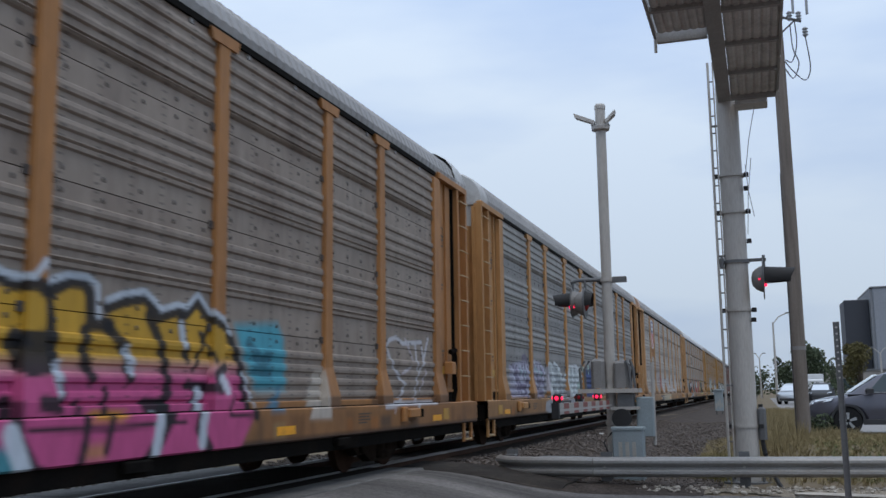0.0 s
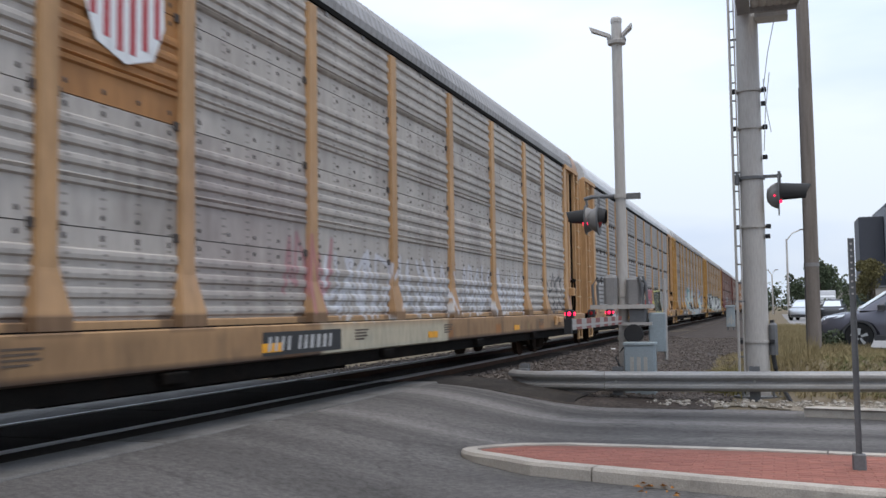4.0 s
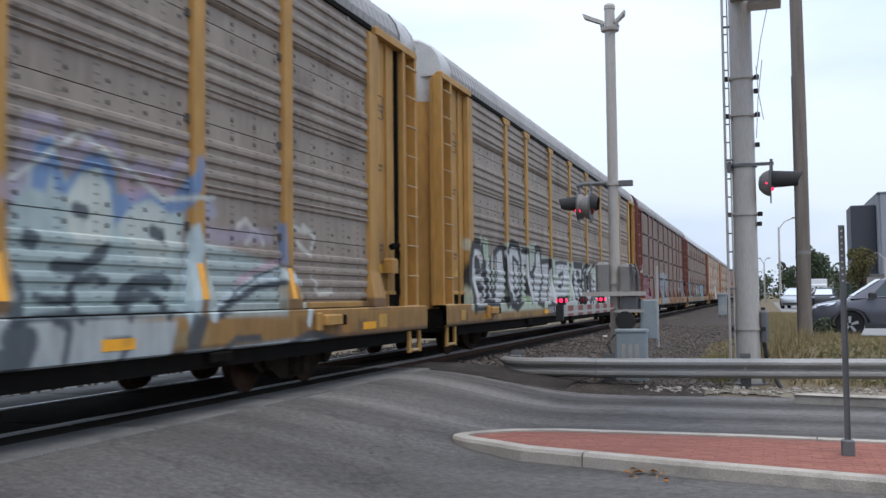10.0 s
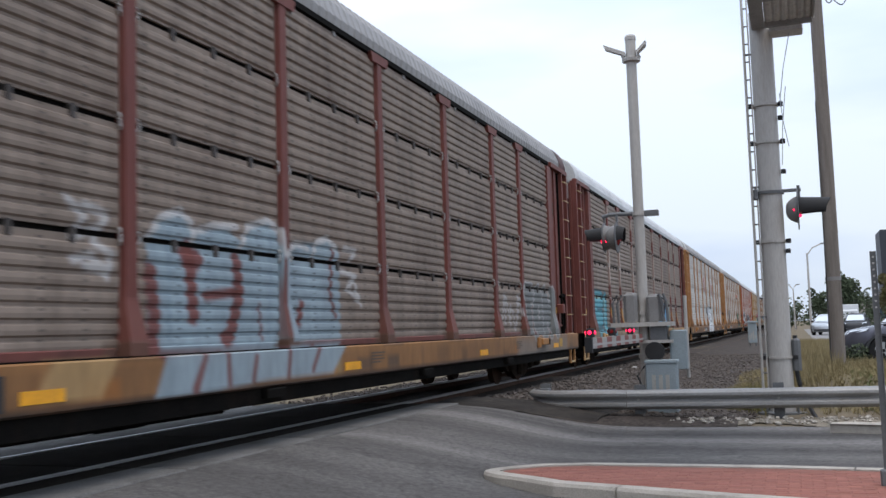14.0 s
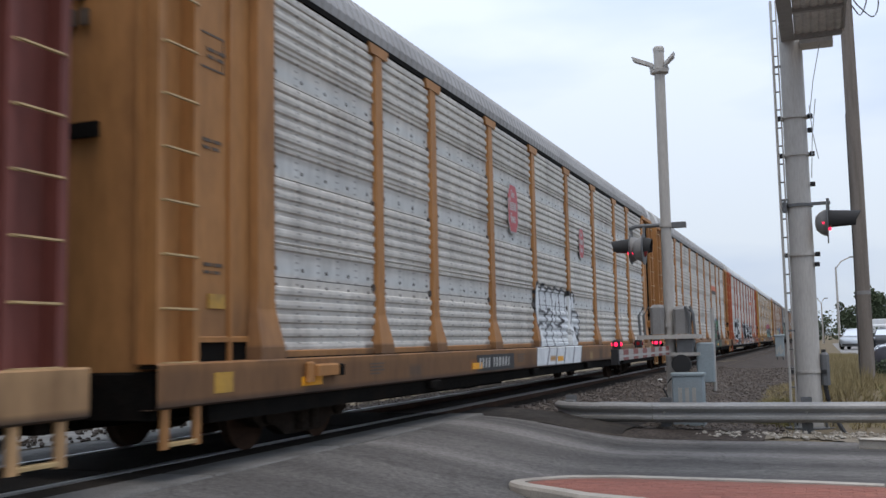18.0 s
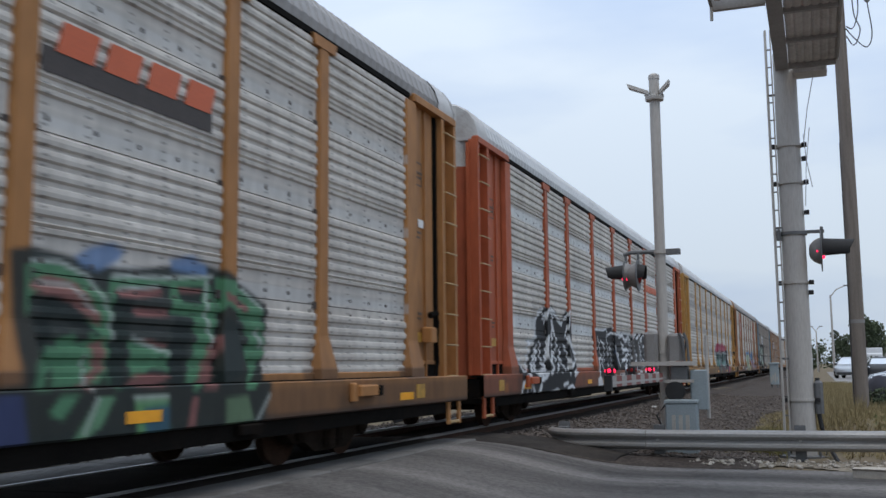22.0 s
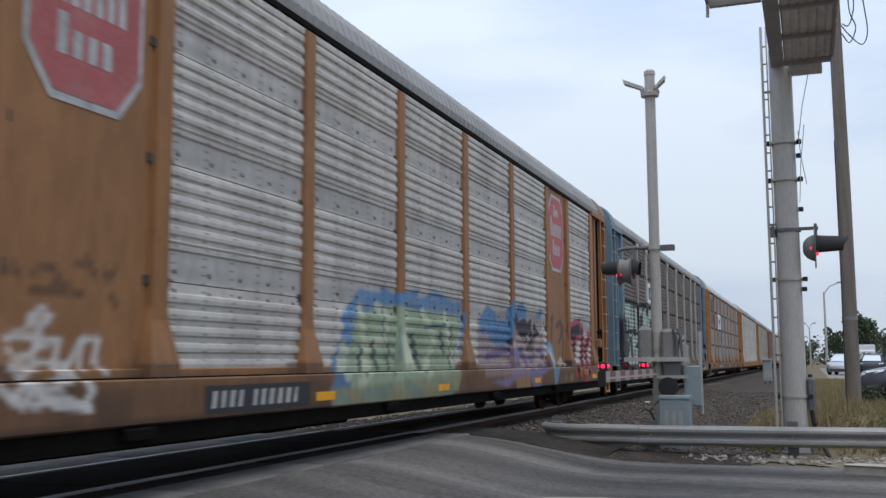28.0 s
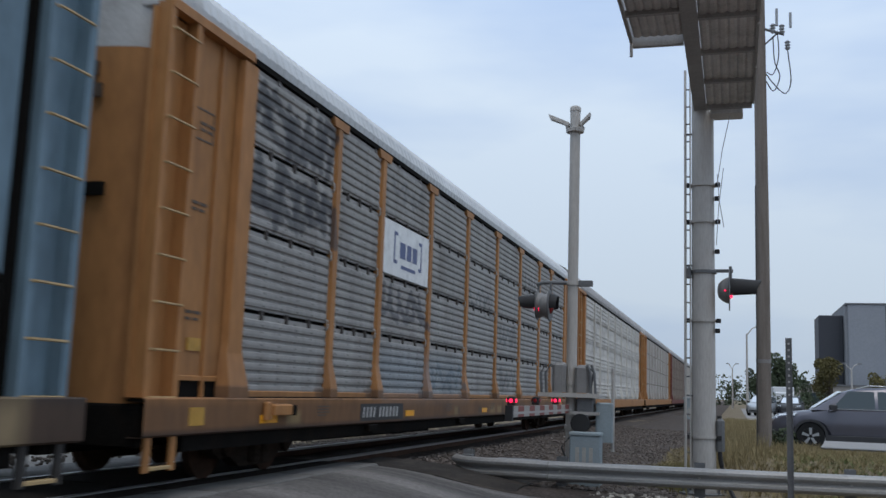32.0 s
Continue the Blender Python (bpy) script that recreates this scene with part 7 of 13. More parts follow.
    p.poly("5.79,0.91 6.16,0.96 8.88,0.92 9.12,0.97 11.53,0.96 11.42,0.68 8.88,0.63 6.37,0.58 5.70,0.69", (0.27, 0.29, 0.31), 0.9, 0.05)
    p.path("6.37,0.88 6.31,0.74", 0.022, (0.05, 0.05, 0.05), 0.9, 0.025)
    p.path("6.63,0.88 6.57,0.74", 0.022, (0.05, 0.05, 0.05), 0.9, 0.025)
    p.path("6.90,0.88 6.84,0.74", 0.022, (0.05, 0.05, 0.05), 0.9, 0.025)
    p.path("7.43,0.87 7.36,0.73", 0.022, (0.05, 0.05, 0.05), 0.9, 0.025)
    p.path("7.75,0.86 7.67,0.73", 0.022, (0.05, 0.05, 0.05), 0.9, 0.025)
    p.path("8.01,0.86 7.93,0.72", 0.022, (0.05, 0.05, 0.05), 0.9, 0.025)
    p.path("8.29,0.86 8.21,0.72", 0.022, (0.05, 0.05, 0.05), 0.9, 0.025)
    p.path("6.78,0.89 7.06,0.91 7.01,0.65", 0.06, (0.48, 0.50, 0.50), 0.8, 0.05)
    p.poly("10.12,0.95 10.47,0.94 10.43,0.79 10.12,0.79", (0.40, 0.22, 0.06), 0.9, 0.05)
    p.tag(18.1, 20.5, 1.5, 1.98, (0.04, 0.04, 0.045), 0.04, 3, 80, 0.7)
    p.tag(18.1, 20.5, 1.08, 1.45, (0.04, 0.04, 0.045), 0.035, 3, 85, 0.6)
    p.poly("9.58,1.83 9.78,1.91 10.57,1.94 11.18,1.87 11.96,1.90 11.90,1.10 9.42,1.02 9.46,1.50", (0.36, 0.40, 0.40), 0.7, 0.06)
    p.path("9.38,1.26 9.50,1.70 9.73,1.88 9.97,1.92 10.57,1.92 10.94,1.95 11.22,1.86 11.93,1.89 11.88,1.18", 0.028, (0.58, 0.60, 0.60), 0.9, 0.025)
    p.path("9.76,1.72 9.70,1.34 9.93,1.18", 0.04, (0.58, 0.60, 0.60), 0.9, 0.025)
    p.path("10.00,1.90 9.91,1.69", 0.04, (0.58, 0.60, 0.60), 0.9, 0.025)
    p.path("10.57,1.92 10.41,1.54 10.22,1.16", 0.045, (0.58, 0.60, 0.60), 0.9, 0.025)
    p.path("10.98,1.93 11.31,1.79 11.05,1.47 10.78,1.13", 0.05, (0.58, 0.60, 0.60), 0.9, 0.025)
    p.path("11.35,1.73 11.62,1.39 11.29,1.08", 0.04, (0.58, 0.60, 0.60), 0.9, 0.025)
    p.path("9.58,1.18 10.25,1.07 11.81,1.13", 0.025, (0.58, 0.60, 0.60), 0.9, 0.025)
    p.poly("11.20,1.38 11.85,1.60 11.88,1.13 11.04,1.07", (0.36, 0.50, 0.44), 0.7, 0.08)
    p.path("12.30,1.73 12.54,1.86 12.87,1.76 12.82,1.58 12.49,1.52 12.34,1.29 12.50,1.04", 0.03, (0.012, 0.016, 0.05), 0.9, 0.025)
    p.path("13.22,1.66 13.11,1.07", 0.03, (0.012, 0.016, 0.05), 0.9, 0.025)
    p.path("13.53,1.77 13.66,1.43 13.60,1.05", 0.03, (0.012, 0.016, 0.05), 0.9, 0.025)
    p.path("13.92,1.82 13.86,1.09", 0.03, (0.012, 0.016, 0.05), 0.9, 0.025)
    p.path("14.27,1.90 14.71,1.72 14.64,1.09", 0.03, (0.012, 0.016, 0.05), 0.9, 0.025)
    p.path("12.33,1.79 12.70,1.95 13.16,1.75 13.53,1.86 14.34,1.97 14.71,1.83", 0.025, (0.012, 0.016, 0.05), 0.9, 0.025)
    p.path("12.82,1.35 12.99,1.12", 0.03, (0.012, 0.016, 0.05), 0.9, 0.025)
    p.path("14.13,1.57 14.34,1.32", 0.03, (0.012, 0.016, 0.05), 0.9, 0.025)
    p.path("15.44,1.68 15.88,2.14 16.36,2.10 16.45,1.88 16.16,1.56", 0.018, (0.42, 0.36, 0.40), 0.85, 0.025)
    p.path("16.55,2.03 16.96,1.82 16.85,1.19", 0.018, (0.42, 0.36, 0.40), 0.85, 0.025)
    p.path("17.40,2.08 17.50,1.27", 0.016, (0.42, 0.36, 0.40), 0.85, 0.025)
    p.path("15.61,1.26 15.97,1.19 16.25,1.49", 0.018, (0.42, 0.36, 0.40), 0.85, 0.025)
    for stroke in ("20.58,1.96 20.68,1.99 20.80,1.94 20.82,1.85 20.76,1.78",
                   "20.56,1.77 20.80,1.76",
                   "20.61,1.61 20.72,1.59 20.85,1.53 20.97,1.54",
                   "20.90,1.86 20.95,1.70 20.91,1.55",
                   "21.16,1.88 21.18,1.97 21.32,2.02 21.44,1.98 21.41,1.73 21.23,1.71",
                   "21.46,1.93 21.76,1.94 21.97,1.98",
                   "21.56,1.78 21.86,1.73 22.11,1.78",
                   "21.79,1.48 22.03,1.47",
                   "22.57,1.47 22.54,1.65 22.60,1.84 22.79,1.91 22.99,1.87",
                   "22.67,1.43 22.86,1.50 22.92,1.59",
                   "22.99,1.17 22.99,1.71 23.12,1.80 23.33,1.79 23.41,1.73",
                   "23.48,1.61 23.55,1.21",
                   "23.78,1.67 23.82,1.21",
                   "24.11,1.85 24.63,1.88",
                   "24.10,1.64 24.18,1.16",
                   "24.53,1.79 24.57,1.16",
                   "24.81,1.71 24.75,1.16"):
        p.path(stroke, 0.028, (0.05, 0.05, 0.055), 0.8, 0.04)
    return p


def p_c():
    p = Painter()
    for i, (a, b) in enumerate(((9.8, 12.2), (12.5, 15.0), (15.3, 17.7), (18.0, 20.5))):
        p.tag(a, b, 1.05, 2.0, (0.55, 0.55, 0.58), 0.04, 5, 20 + i, 0.8)
        p.tag(a + 0.2, b, 1.0, 1.6, (0.62, 0.62, 0.62), 0.03, 5, 30 + i, 0.8)
    p.tag(9.0, 10.2, 1.1, 2.1, (0.38, 0.12, 0.14), 0.04, 4, 31, 0.7)
    p.rect(9.6, 14.5, 0.56, 0.96, (0.52, 0.48, 0.36), 0.75, 0.15)
    p.tag(22.8, 25.0, 1.5, 2.05, (0.035, 0.035, 0.04), 0.04, 3, 41)
    p.tag(22.9, 25.1, 1.0, 1.5, (0.05, 0.05, 0.06), 0.04, 3, 42)
    p.line([(25.4, 1.2), (25.7, 1.7), (26.2, 1.95)], 0.03, (0.20, 0.12, 0.25), 0.8)
    p.line([(25.4, 1.4), (25.8, 1.9), (26.3, 2.0)], 0.03, (0.25, 0.15, 0.28), 0.7)
    p.blob(1.5, 1.9, 0.3, 0.5, (0.35, 0.5, 0.45), 0.5, 0.8)
    p.blob(1.6, 3.4, 0.2, 0.25, (0.40, 0.55, 0.45), 0.7, 0.5)
    p.rect(6.9, 9.5, 1.4, 2.8, (0.24, 0.17, 0.17), 0.3, 0.5)
    return p


def p_d():
    p = Painter()
    oran, sil, dk, tq = (0.42, 0.12, 0.03), (0.46, 0.47, 0.48), (0.03, 0.03, 0.033), (0.40, 0.50, 0.52)
    p.poly("4.25,1.56 4.94,1.70 6.11,1.77 6.39,1.76 6.93,1.75 7.64,1.73 7.52,0.97 4.14,0.96", sil, 0.55, 0.12)
    p.poly("4.14,0.92 6.22,0.96 7.92,0.97 7.86,0.66 6.99,0.59 4.15,0.65", sil, 0.95, 0.06)
    p.path("5.25,1.76 5.54,1.76 5.78,1.74", 0.07, dk, 0.95, 0.025)
    p.path("5.84,1.75 6.04,1.75 6.32,1.81", 0.06, dk, 0.95, 0.025)
    p.path("6.46,1.79 6.65,1.78", 0.08, dk, 0.95, 0.025)
    p.path("6.85,1.73 7.10,1.71 7.64,1.73", 0.05, dk, 0.95, 0.025)
    p.path("5.97,1.69 6.01,1.42 5.91,1.29", 0.07, dk, 0.95, 0.025)
    p.path("6.11,1.52 6.19,1.20 6.16,1.01", 0.07, dk, 0.95, 0.025)
    p.path("5.60,1.54 5.57,1.28 5.65,1.03", 0.05, dk, 0.95, 0.025)
    p.path("6.63,1.68 6.60,1.19 6.48,0.91 6.41,0.63", 0.09, dk, 0.95, 0.025)
    p.path("7.09,1.35 7.18,1.09 6.92,0.99", 0.08, dk, 0.95, 0.025)
    p.path("7.23,1.71 7.18,1.45", 0.05, dk, 0.95, 0.025)
    p.path("7.59,1.41 7.43,0.98", 0.09, dk, 0.95, 0.025)
    p.path("5.31,1.03 5.60,1.04 5.46,0.78", 0.09, dk, 0.95, 0.025)
    p.path("7.82,1.19 7.52,0.97", 0.05, dk, 0.95, 0.025)
    p.path("8.13,1.41 8.34,1.33 8.23,1.19", 0.05, dk, 0.95, 0.025)
    p.path("5.91,0.88 5.95,0.62", 0.035, dk, 0.95, 0.025)
    p.path("6.99,0.91 7.03,0.63", 0.035, dk, 0.95, 0.025)
    p.path("5.01,0.69 5.34,0.67 5.63,0.68 6.08,0.61 6.36,0.72 7.16,0.65 7.86,0.70", 0.05, dk, 0.95, 0.025)
    p.path("4.25,1.45 4.47,1.65 4.69,1.47 4.65,1.05", 0.1, dk, 0.95, 0.025)
    p.path("4.89,1.59 4.94,1.04", 0.09, dk, 0.95, 0.025)
    p.path("4.26,1.20 4.47,1.06", 0.1, dk, 0.95, 0.025)
    p.path("5.72,1.86 5.84,1.90", 0.07, oran, 0.85, 0.06)
    p.path("6.25,1.89 6.39,1.87", 0.07, oran, 0.85, 0.06)
    p.path("6.65,1.85 6.81,1.82", 0.07, oran, 0.85, 0.06)
    p.path("7.38,1.73 7.54,1.71", 0.05, oran, 0.85, 0.06)
    p.path("5.91,1.42 5.97,1.02", 0.06, oran, 0.85, 0.06)
    p.path("6.69,1.44 6.53,1.00", 0.07, oran, 0.85, 0.06)
    p.path("7.03,1.40 7.06,1.24", 0.06, oran, 0.85, 0.06)
    p.path("7.73,1.54 7.93,1.58 8.19,1.47", 0.08, oran, 0.85, 0.06)
    p.path("7.83,1.35 8.29,1.36", 0.06, oran, 0.85, 0.06)
    p.path("8.05,1.19 7.88,0.99", 0.06, oran, 0.85, 0.06)
    p.path("5.14,1.85 5.31,1.84", 0.08, oran, 0.85, 0.06)
    p.path("5.33,0.97 5.42,0.99", 0.06, oran, 0.85, 0.06)
    p.path("7.86,0.88 7.96,0.68", 0.06, oran, 0.85, 0.06)
    p.path("6.54,1.73 6.56,1.53", 0.05, (0.58, 0.58, 0.58), 0.9, 0.05)
    p.path("7.31,1.64 7.50,1.67", 0.05, (0.58, 0.58, 0.58), 0.9, 0.05)
    p.path("5.84,1.60 5.94,1.62", 0.05, (0.58, 0.58, 0.58), 0.9, 0.05)
    p.path("6.81,1.49 6.85,1.14", 0.05, (0.58, 0.58, 0.58), 0.9, 0.05)
    p.poly("9.27,1.62 9.46,1.76 9.85,1.81 10.13,1.52 9.93,0.98 9.58,0.92 9.05,0.96", (0.16, 0.165, 0.17), 0.8, 0.08)
    p.path("9.05,0.93 8.86,0.64 9.04,0.69 9.31,0.93 9.45,1.18 9.27,1.31 9.30,1.62 9.64,1.78 9.99,1.75", 0.04, dk, 0.9, 0.025)
    p.path("10.21,1.72 10.04,0.91", 0.045, dk, 0.9, 0.025)
    p.path("10.60,1.74 10.39,0.97", 0.045, dk, 0.9, 0.025)
    p.path("10.96,1.75 11.14,1.83 11.55,1.70 11.62,1.17", 0.04, dk, 0.9, 0.025)
    p.path("11.10,1.61 11.08,1.03", 0.035, dk, 0.9, 0.025)
    p.path("11.32,0.87 11.81,1.17 11.86,1.56", 0.05, dk, 0.9, 0.025)
    p.path("9.86,0.81 9.82,0.65 10.15,0.63 10.28,0.87", 0.035, dk, 0.9, 0.025)
    p.path("9.43,0.70 10.46,0.72 11.50,0.87", 0.04, dk, 0.9, 0.025)
    p.path("9.30,1.50 9.70,1.51 9.72,1.31", 0.035, dk, 0.9, 0.025)
    p.poly("12.04,2.07 12.30,2.10 12.37,1.86 12.40,1.01 11.90,0.95 12.06,1.58", (0.36, 0.06, 0.065), 0.9, 0.06)
    p.poly("12.37,1.91 14.73,1.92 14.43,0.94 12.19,0.97", (0.32, 0.055, 0.065), 0.8, 0.08)
    p.poly("14.78,1.49 15.16,1.50 15.12,1.21 14.74,1.21", (0.34, 0.06, 0.065), 0.9, 0.05)
    p.path("12.53,2.12 13.12,2.14", 0.05, (0.42, 0.08, 0.10), 0.5, 0.08)
    p.path("13.21,2.16 13.59,2.13", 0.05, (0.42, 0.08, 0.10), 0.5, 0.08)
    p.path("13.69,2.12 13.89,2.07", 0.05, (0.42, 0.08, 0.10), 0.5, 0.08)
    p.poly("12.33,1.83 12.49,1.93 12.65,1.89 12.73,1.88 12.90,1.96 13.02,1.88 13.22,1.92 13.44,1.90 13.58,1.83 13.78,1.92 13.99,1.85 14.26,1.94 14.49,1.82 14.69,1.74 14.63,1.55 14.47,1.37 14.35,1.22 14.07,1.10 13.87,1.16 13.61,1.11 13.42,1.19 13.19,1.14 13.05,1.20 12.80,1.15 12.63,1.13 12.59,1.00 12.15,0.99 12.36,1.35 12.22,1.40 12.16,1.49 12.22,1.68 12.33,1.71", tq, 1, 0.035)
    p.path("12.37,1.70 12.34,1.83 12.50,1.93 12.65,1.88 12.68,1.73", 0.018, (0.05, 0.08, 0.09), 0.9, 0.025)
    p.path("12.73,1.73 12.74,1.87 12.89,1.96 13.07,1.88 13.09,1.75", 0.018, (0.05, 0.08, 0.09), 0.9, 0.025)
    p.path("13.13,1.75 13.17,1.88 13.37,1.94 13.58,1.85 13.60,1.75", 0.018, (0.05, 0.08, 0.09), 0.9, 0.025)
    p.path("13.64,1.75 13.66,1.85 13.80,1.93 14.04,1.85", 0.018, (0.05, 0.08, 0.09), 0.9, 0.025)
    p.path("14.04,1.71 14.07,1.84 14.28,1.94 14.52,1.82 14.71,1.71 14.63,1.50", 0.018, (0.05, 0.08, 0.09), 0.9, 0.025)
    p.path("12.33,1.69 12.18,1.63 12.16,1.49 12.25,1.39 12.43,1.40", 0.02, (0.05, 0.08, 0.09), 0.9, 0.025)
    p.path("14.60,1.49 14.47,1.25 14.10,1.10 13.87,1.16", 0.022, (0.05, 0.08, 0.09), 0.9, 0.025)
    p.path("13.87,1.16 13.56,1.09 13.45,1.18 13.17,1.13 13.05,1.20 12.84,1.14 12.67,1.18 12.72,1.25", 0.02, (0.05, 0.08, 0.09), 0.9, 0.025)
    p.path("12.63,1.13 12.43,1.00 12.15,0.98", 0.02, (0.05, 0.08, 0.09), 0.9, 0.025)
    p.path("12.40,1.52 12.93,1.51 13.57,1.57", 0.02, (0.05, 0.08, 0.09), 0.9, 0.025)
    p.path("12.93,1.35 13.10,1.28", 0.025, (0.05, 0.08, 0.09), 0.9, 0.025)
    p.poly("13.98,1.48 14.31,1.54 14.48,1.43 14.30,1.25 14.02,1.22 13.92,1.33", (0.10, 0.16, 0.17), 0.85, 0.08)
    p.path("12.41,1.79 12.60,1.81", 0.035, (0.60, 0.66, 0.68), 0.85, 0.025)
    p.path("12.81,1.81 12.98,1.81", 0.035, (0.60, 0.66, 0.68), 0.85, 0.025)
    p.path("13.22,1.81 13.50,1.80", 0.035, (0.60, 0.66, 0.68), 0.85, 0.025)
    p.path("12.22,1.59 12.28,1.49", 0.035, (0.60, 0.66, 0.68), 0.85, 0.025)
    p.path("12.52,1.38 13.19,1.36", 0.035, (0.60, 0.66, 0.68), 0.85, 0.025)
    p.path("13.67,1.64 13.93,1.62", 0.035, (0.60, 0.66, 0.68), 0.85, 0.025)
    p.poly("15.17,1.92 17.46,1.96 17.50,1.12 15.14,1.08", (0.30, 0.05, 0.065), 0.55, 0.15)
    p.path("15.41,1.90 15.86,1.78 16.02,1.93", 0.05, (0.48, 0.06, 0.10), 0.8, 0.05)
    p.path("16.33,1.91 16.24,1.59 16.72,1.60 16.65,1.89", 0.05, (0.48, 0.06, 0.10), 0.8, 0.05)
    p.path("17.00,1.90 17.36,1.88", 0.05, (0.48, 0.06, 0.10), 0.8, 0.05)
    p.path("15.37,1.70 15.57,1.57 16.01,1.69", 0.05, (0.48, 0.06, 0.10), 0.8, 0.05)
    p.path("16.97,1.38 17.43,1.43", 0.05, (0.48, 0.06, 0.10), 0.8, 0.05)
    p.path("15.34,1.11 16.30,1.17", 0.05, (0.48, 0.06, 0.10), 0.8, 0.05)
    p.path("15.56,1.41 15.48,1.14", 0.025, (0.55, 0.60, 0.68), 0.95, 0.025)
    p.path("15.56,1.41 15.48,1.14", 0.008, (0.05, 0.06, 0.08), 0.9, 0.025)
    p.path("15.70,1.44 15.81,1.17 15.92,1.41", 0.025, (0.55, 0.60, 0.68), 0.95, 0.025)
    p.path("15.70,1.44 15.81,1.17 15.92,1.41", 0.008, (0.05, 0.06, 0.08), 0.9, 0.025)
    p.path("16.07,1.38 16.14,1.24 16.27,1.38", 0.025, (0.55, 0.60, 0.68), 0.95, 0.025)
    p.path("16.07,1.38 16.14,1.24 16.27,1.38", 0.008, (0.05, 0.06, 0.08), 0.9, 0.025)
    p.path("16.34,1.45 16.45,1.13 16.63,1.45", 0.025, (0.55, 0.60, 0.68), 0.95, 0.025)
    p.path("16.34,1.45 16.45,1.13 16.63,1.45", 0.008, (0.05, 0.06, 0.08), 0.9, 0.025)
    p.poly("17.71,1.39 17.83,1.78 18.14,1.94 18.68,1.90 19.02,1.95 19.75,1.97 20.42,1.97 20.97,1.70 20.64,1.23 20.53,0.99 19.97,0.87 19.33,0.92 18.85,0.89 18.40,0.94 17.87,0.87 17.48,0.94", (0.035, 0.045, 0.035), 0.95, 0.04)
    p.path("17.75,1.35 17.85,1.77 18.18,1.93 18.57,1.89 19.02,1.95 19.70,1.96 20.39,1.97 21.00,1.72 20.80,1.41", 0.03, (0.50, 0.47, 0.16), 0.95, 0.025)
    p.path("20.91,1.03 20.05,0.86 19.38,0.91 18.85,0.88 18.40,0.94 17.87,0.86 17.50,0.94", 0.03, (0.50, 0.47, 0.16), 0.95, 0.025)
    p.path("17.81,1.39 17.52,1.42 17.70,1.24", 0.03, (0.50, 0.47, 0.16), 0.95, 0.025)
    p.path("18.35,1.80 18.12,1.55 18.20,1.15 18.62,1.07 18.58,1.48", 0.02, (0.42, 0.42, 0.20), 0.9, 0.025)
    p.path("19.01,1.83 18.85,1.02", 0.02, (0.42, 0.42, 0.20), 0.9, 0.025)
    p.path("19.12,1.66 19.43,1.01", 0.02, (0.42, 0.42, 0.20), 0.9, 0.025)
    p.path("19.74,1.81 19.64,1.05", 0.02, (0.42, 0.42, 0.20), 0.9, 0.025)
    p.path("19.76,1.41 20.10,1.41 20.21,1.82", 0.02, (0.42, 0.42, 0.20), 0.9, 0.025)
    p.path("20.54,1.83 20.37,1.41 20.55,1.13", 0.02, (0.42, 0.42, 0.20), 0.9, 0.025)
    p.path("23.89,1.77 23.54,1.44 24.48,1.50", 0.02, (0.5, 0.5, 0.52), 0.6, 0.025)
    p.path("23.64,1.22 24.68,1.33", 0.02, (0.5, 0.5, 0.52), 0.6, 0.025)
    return p


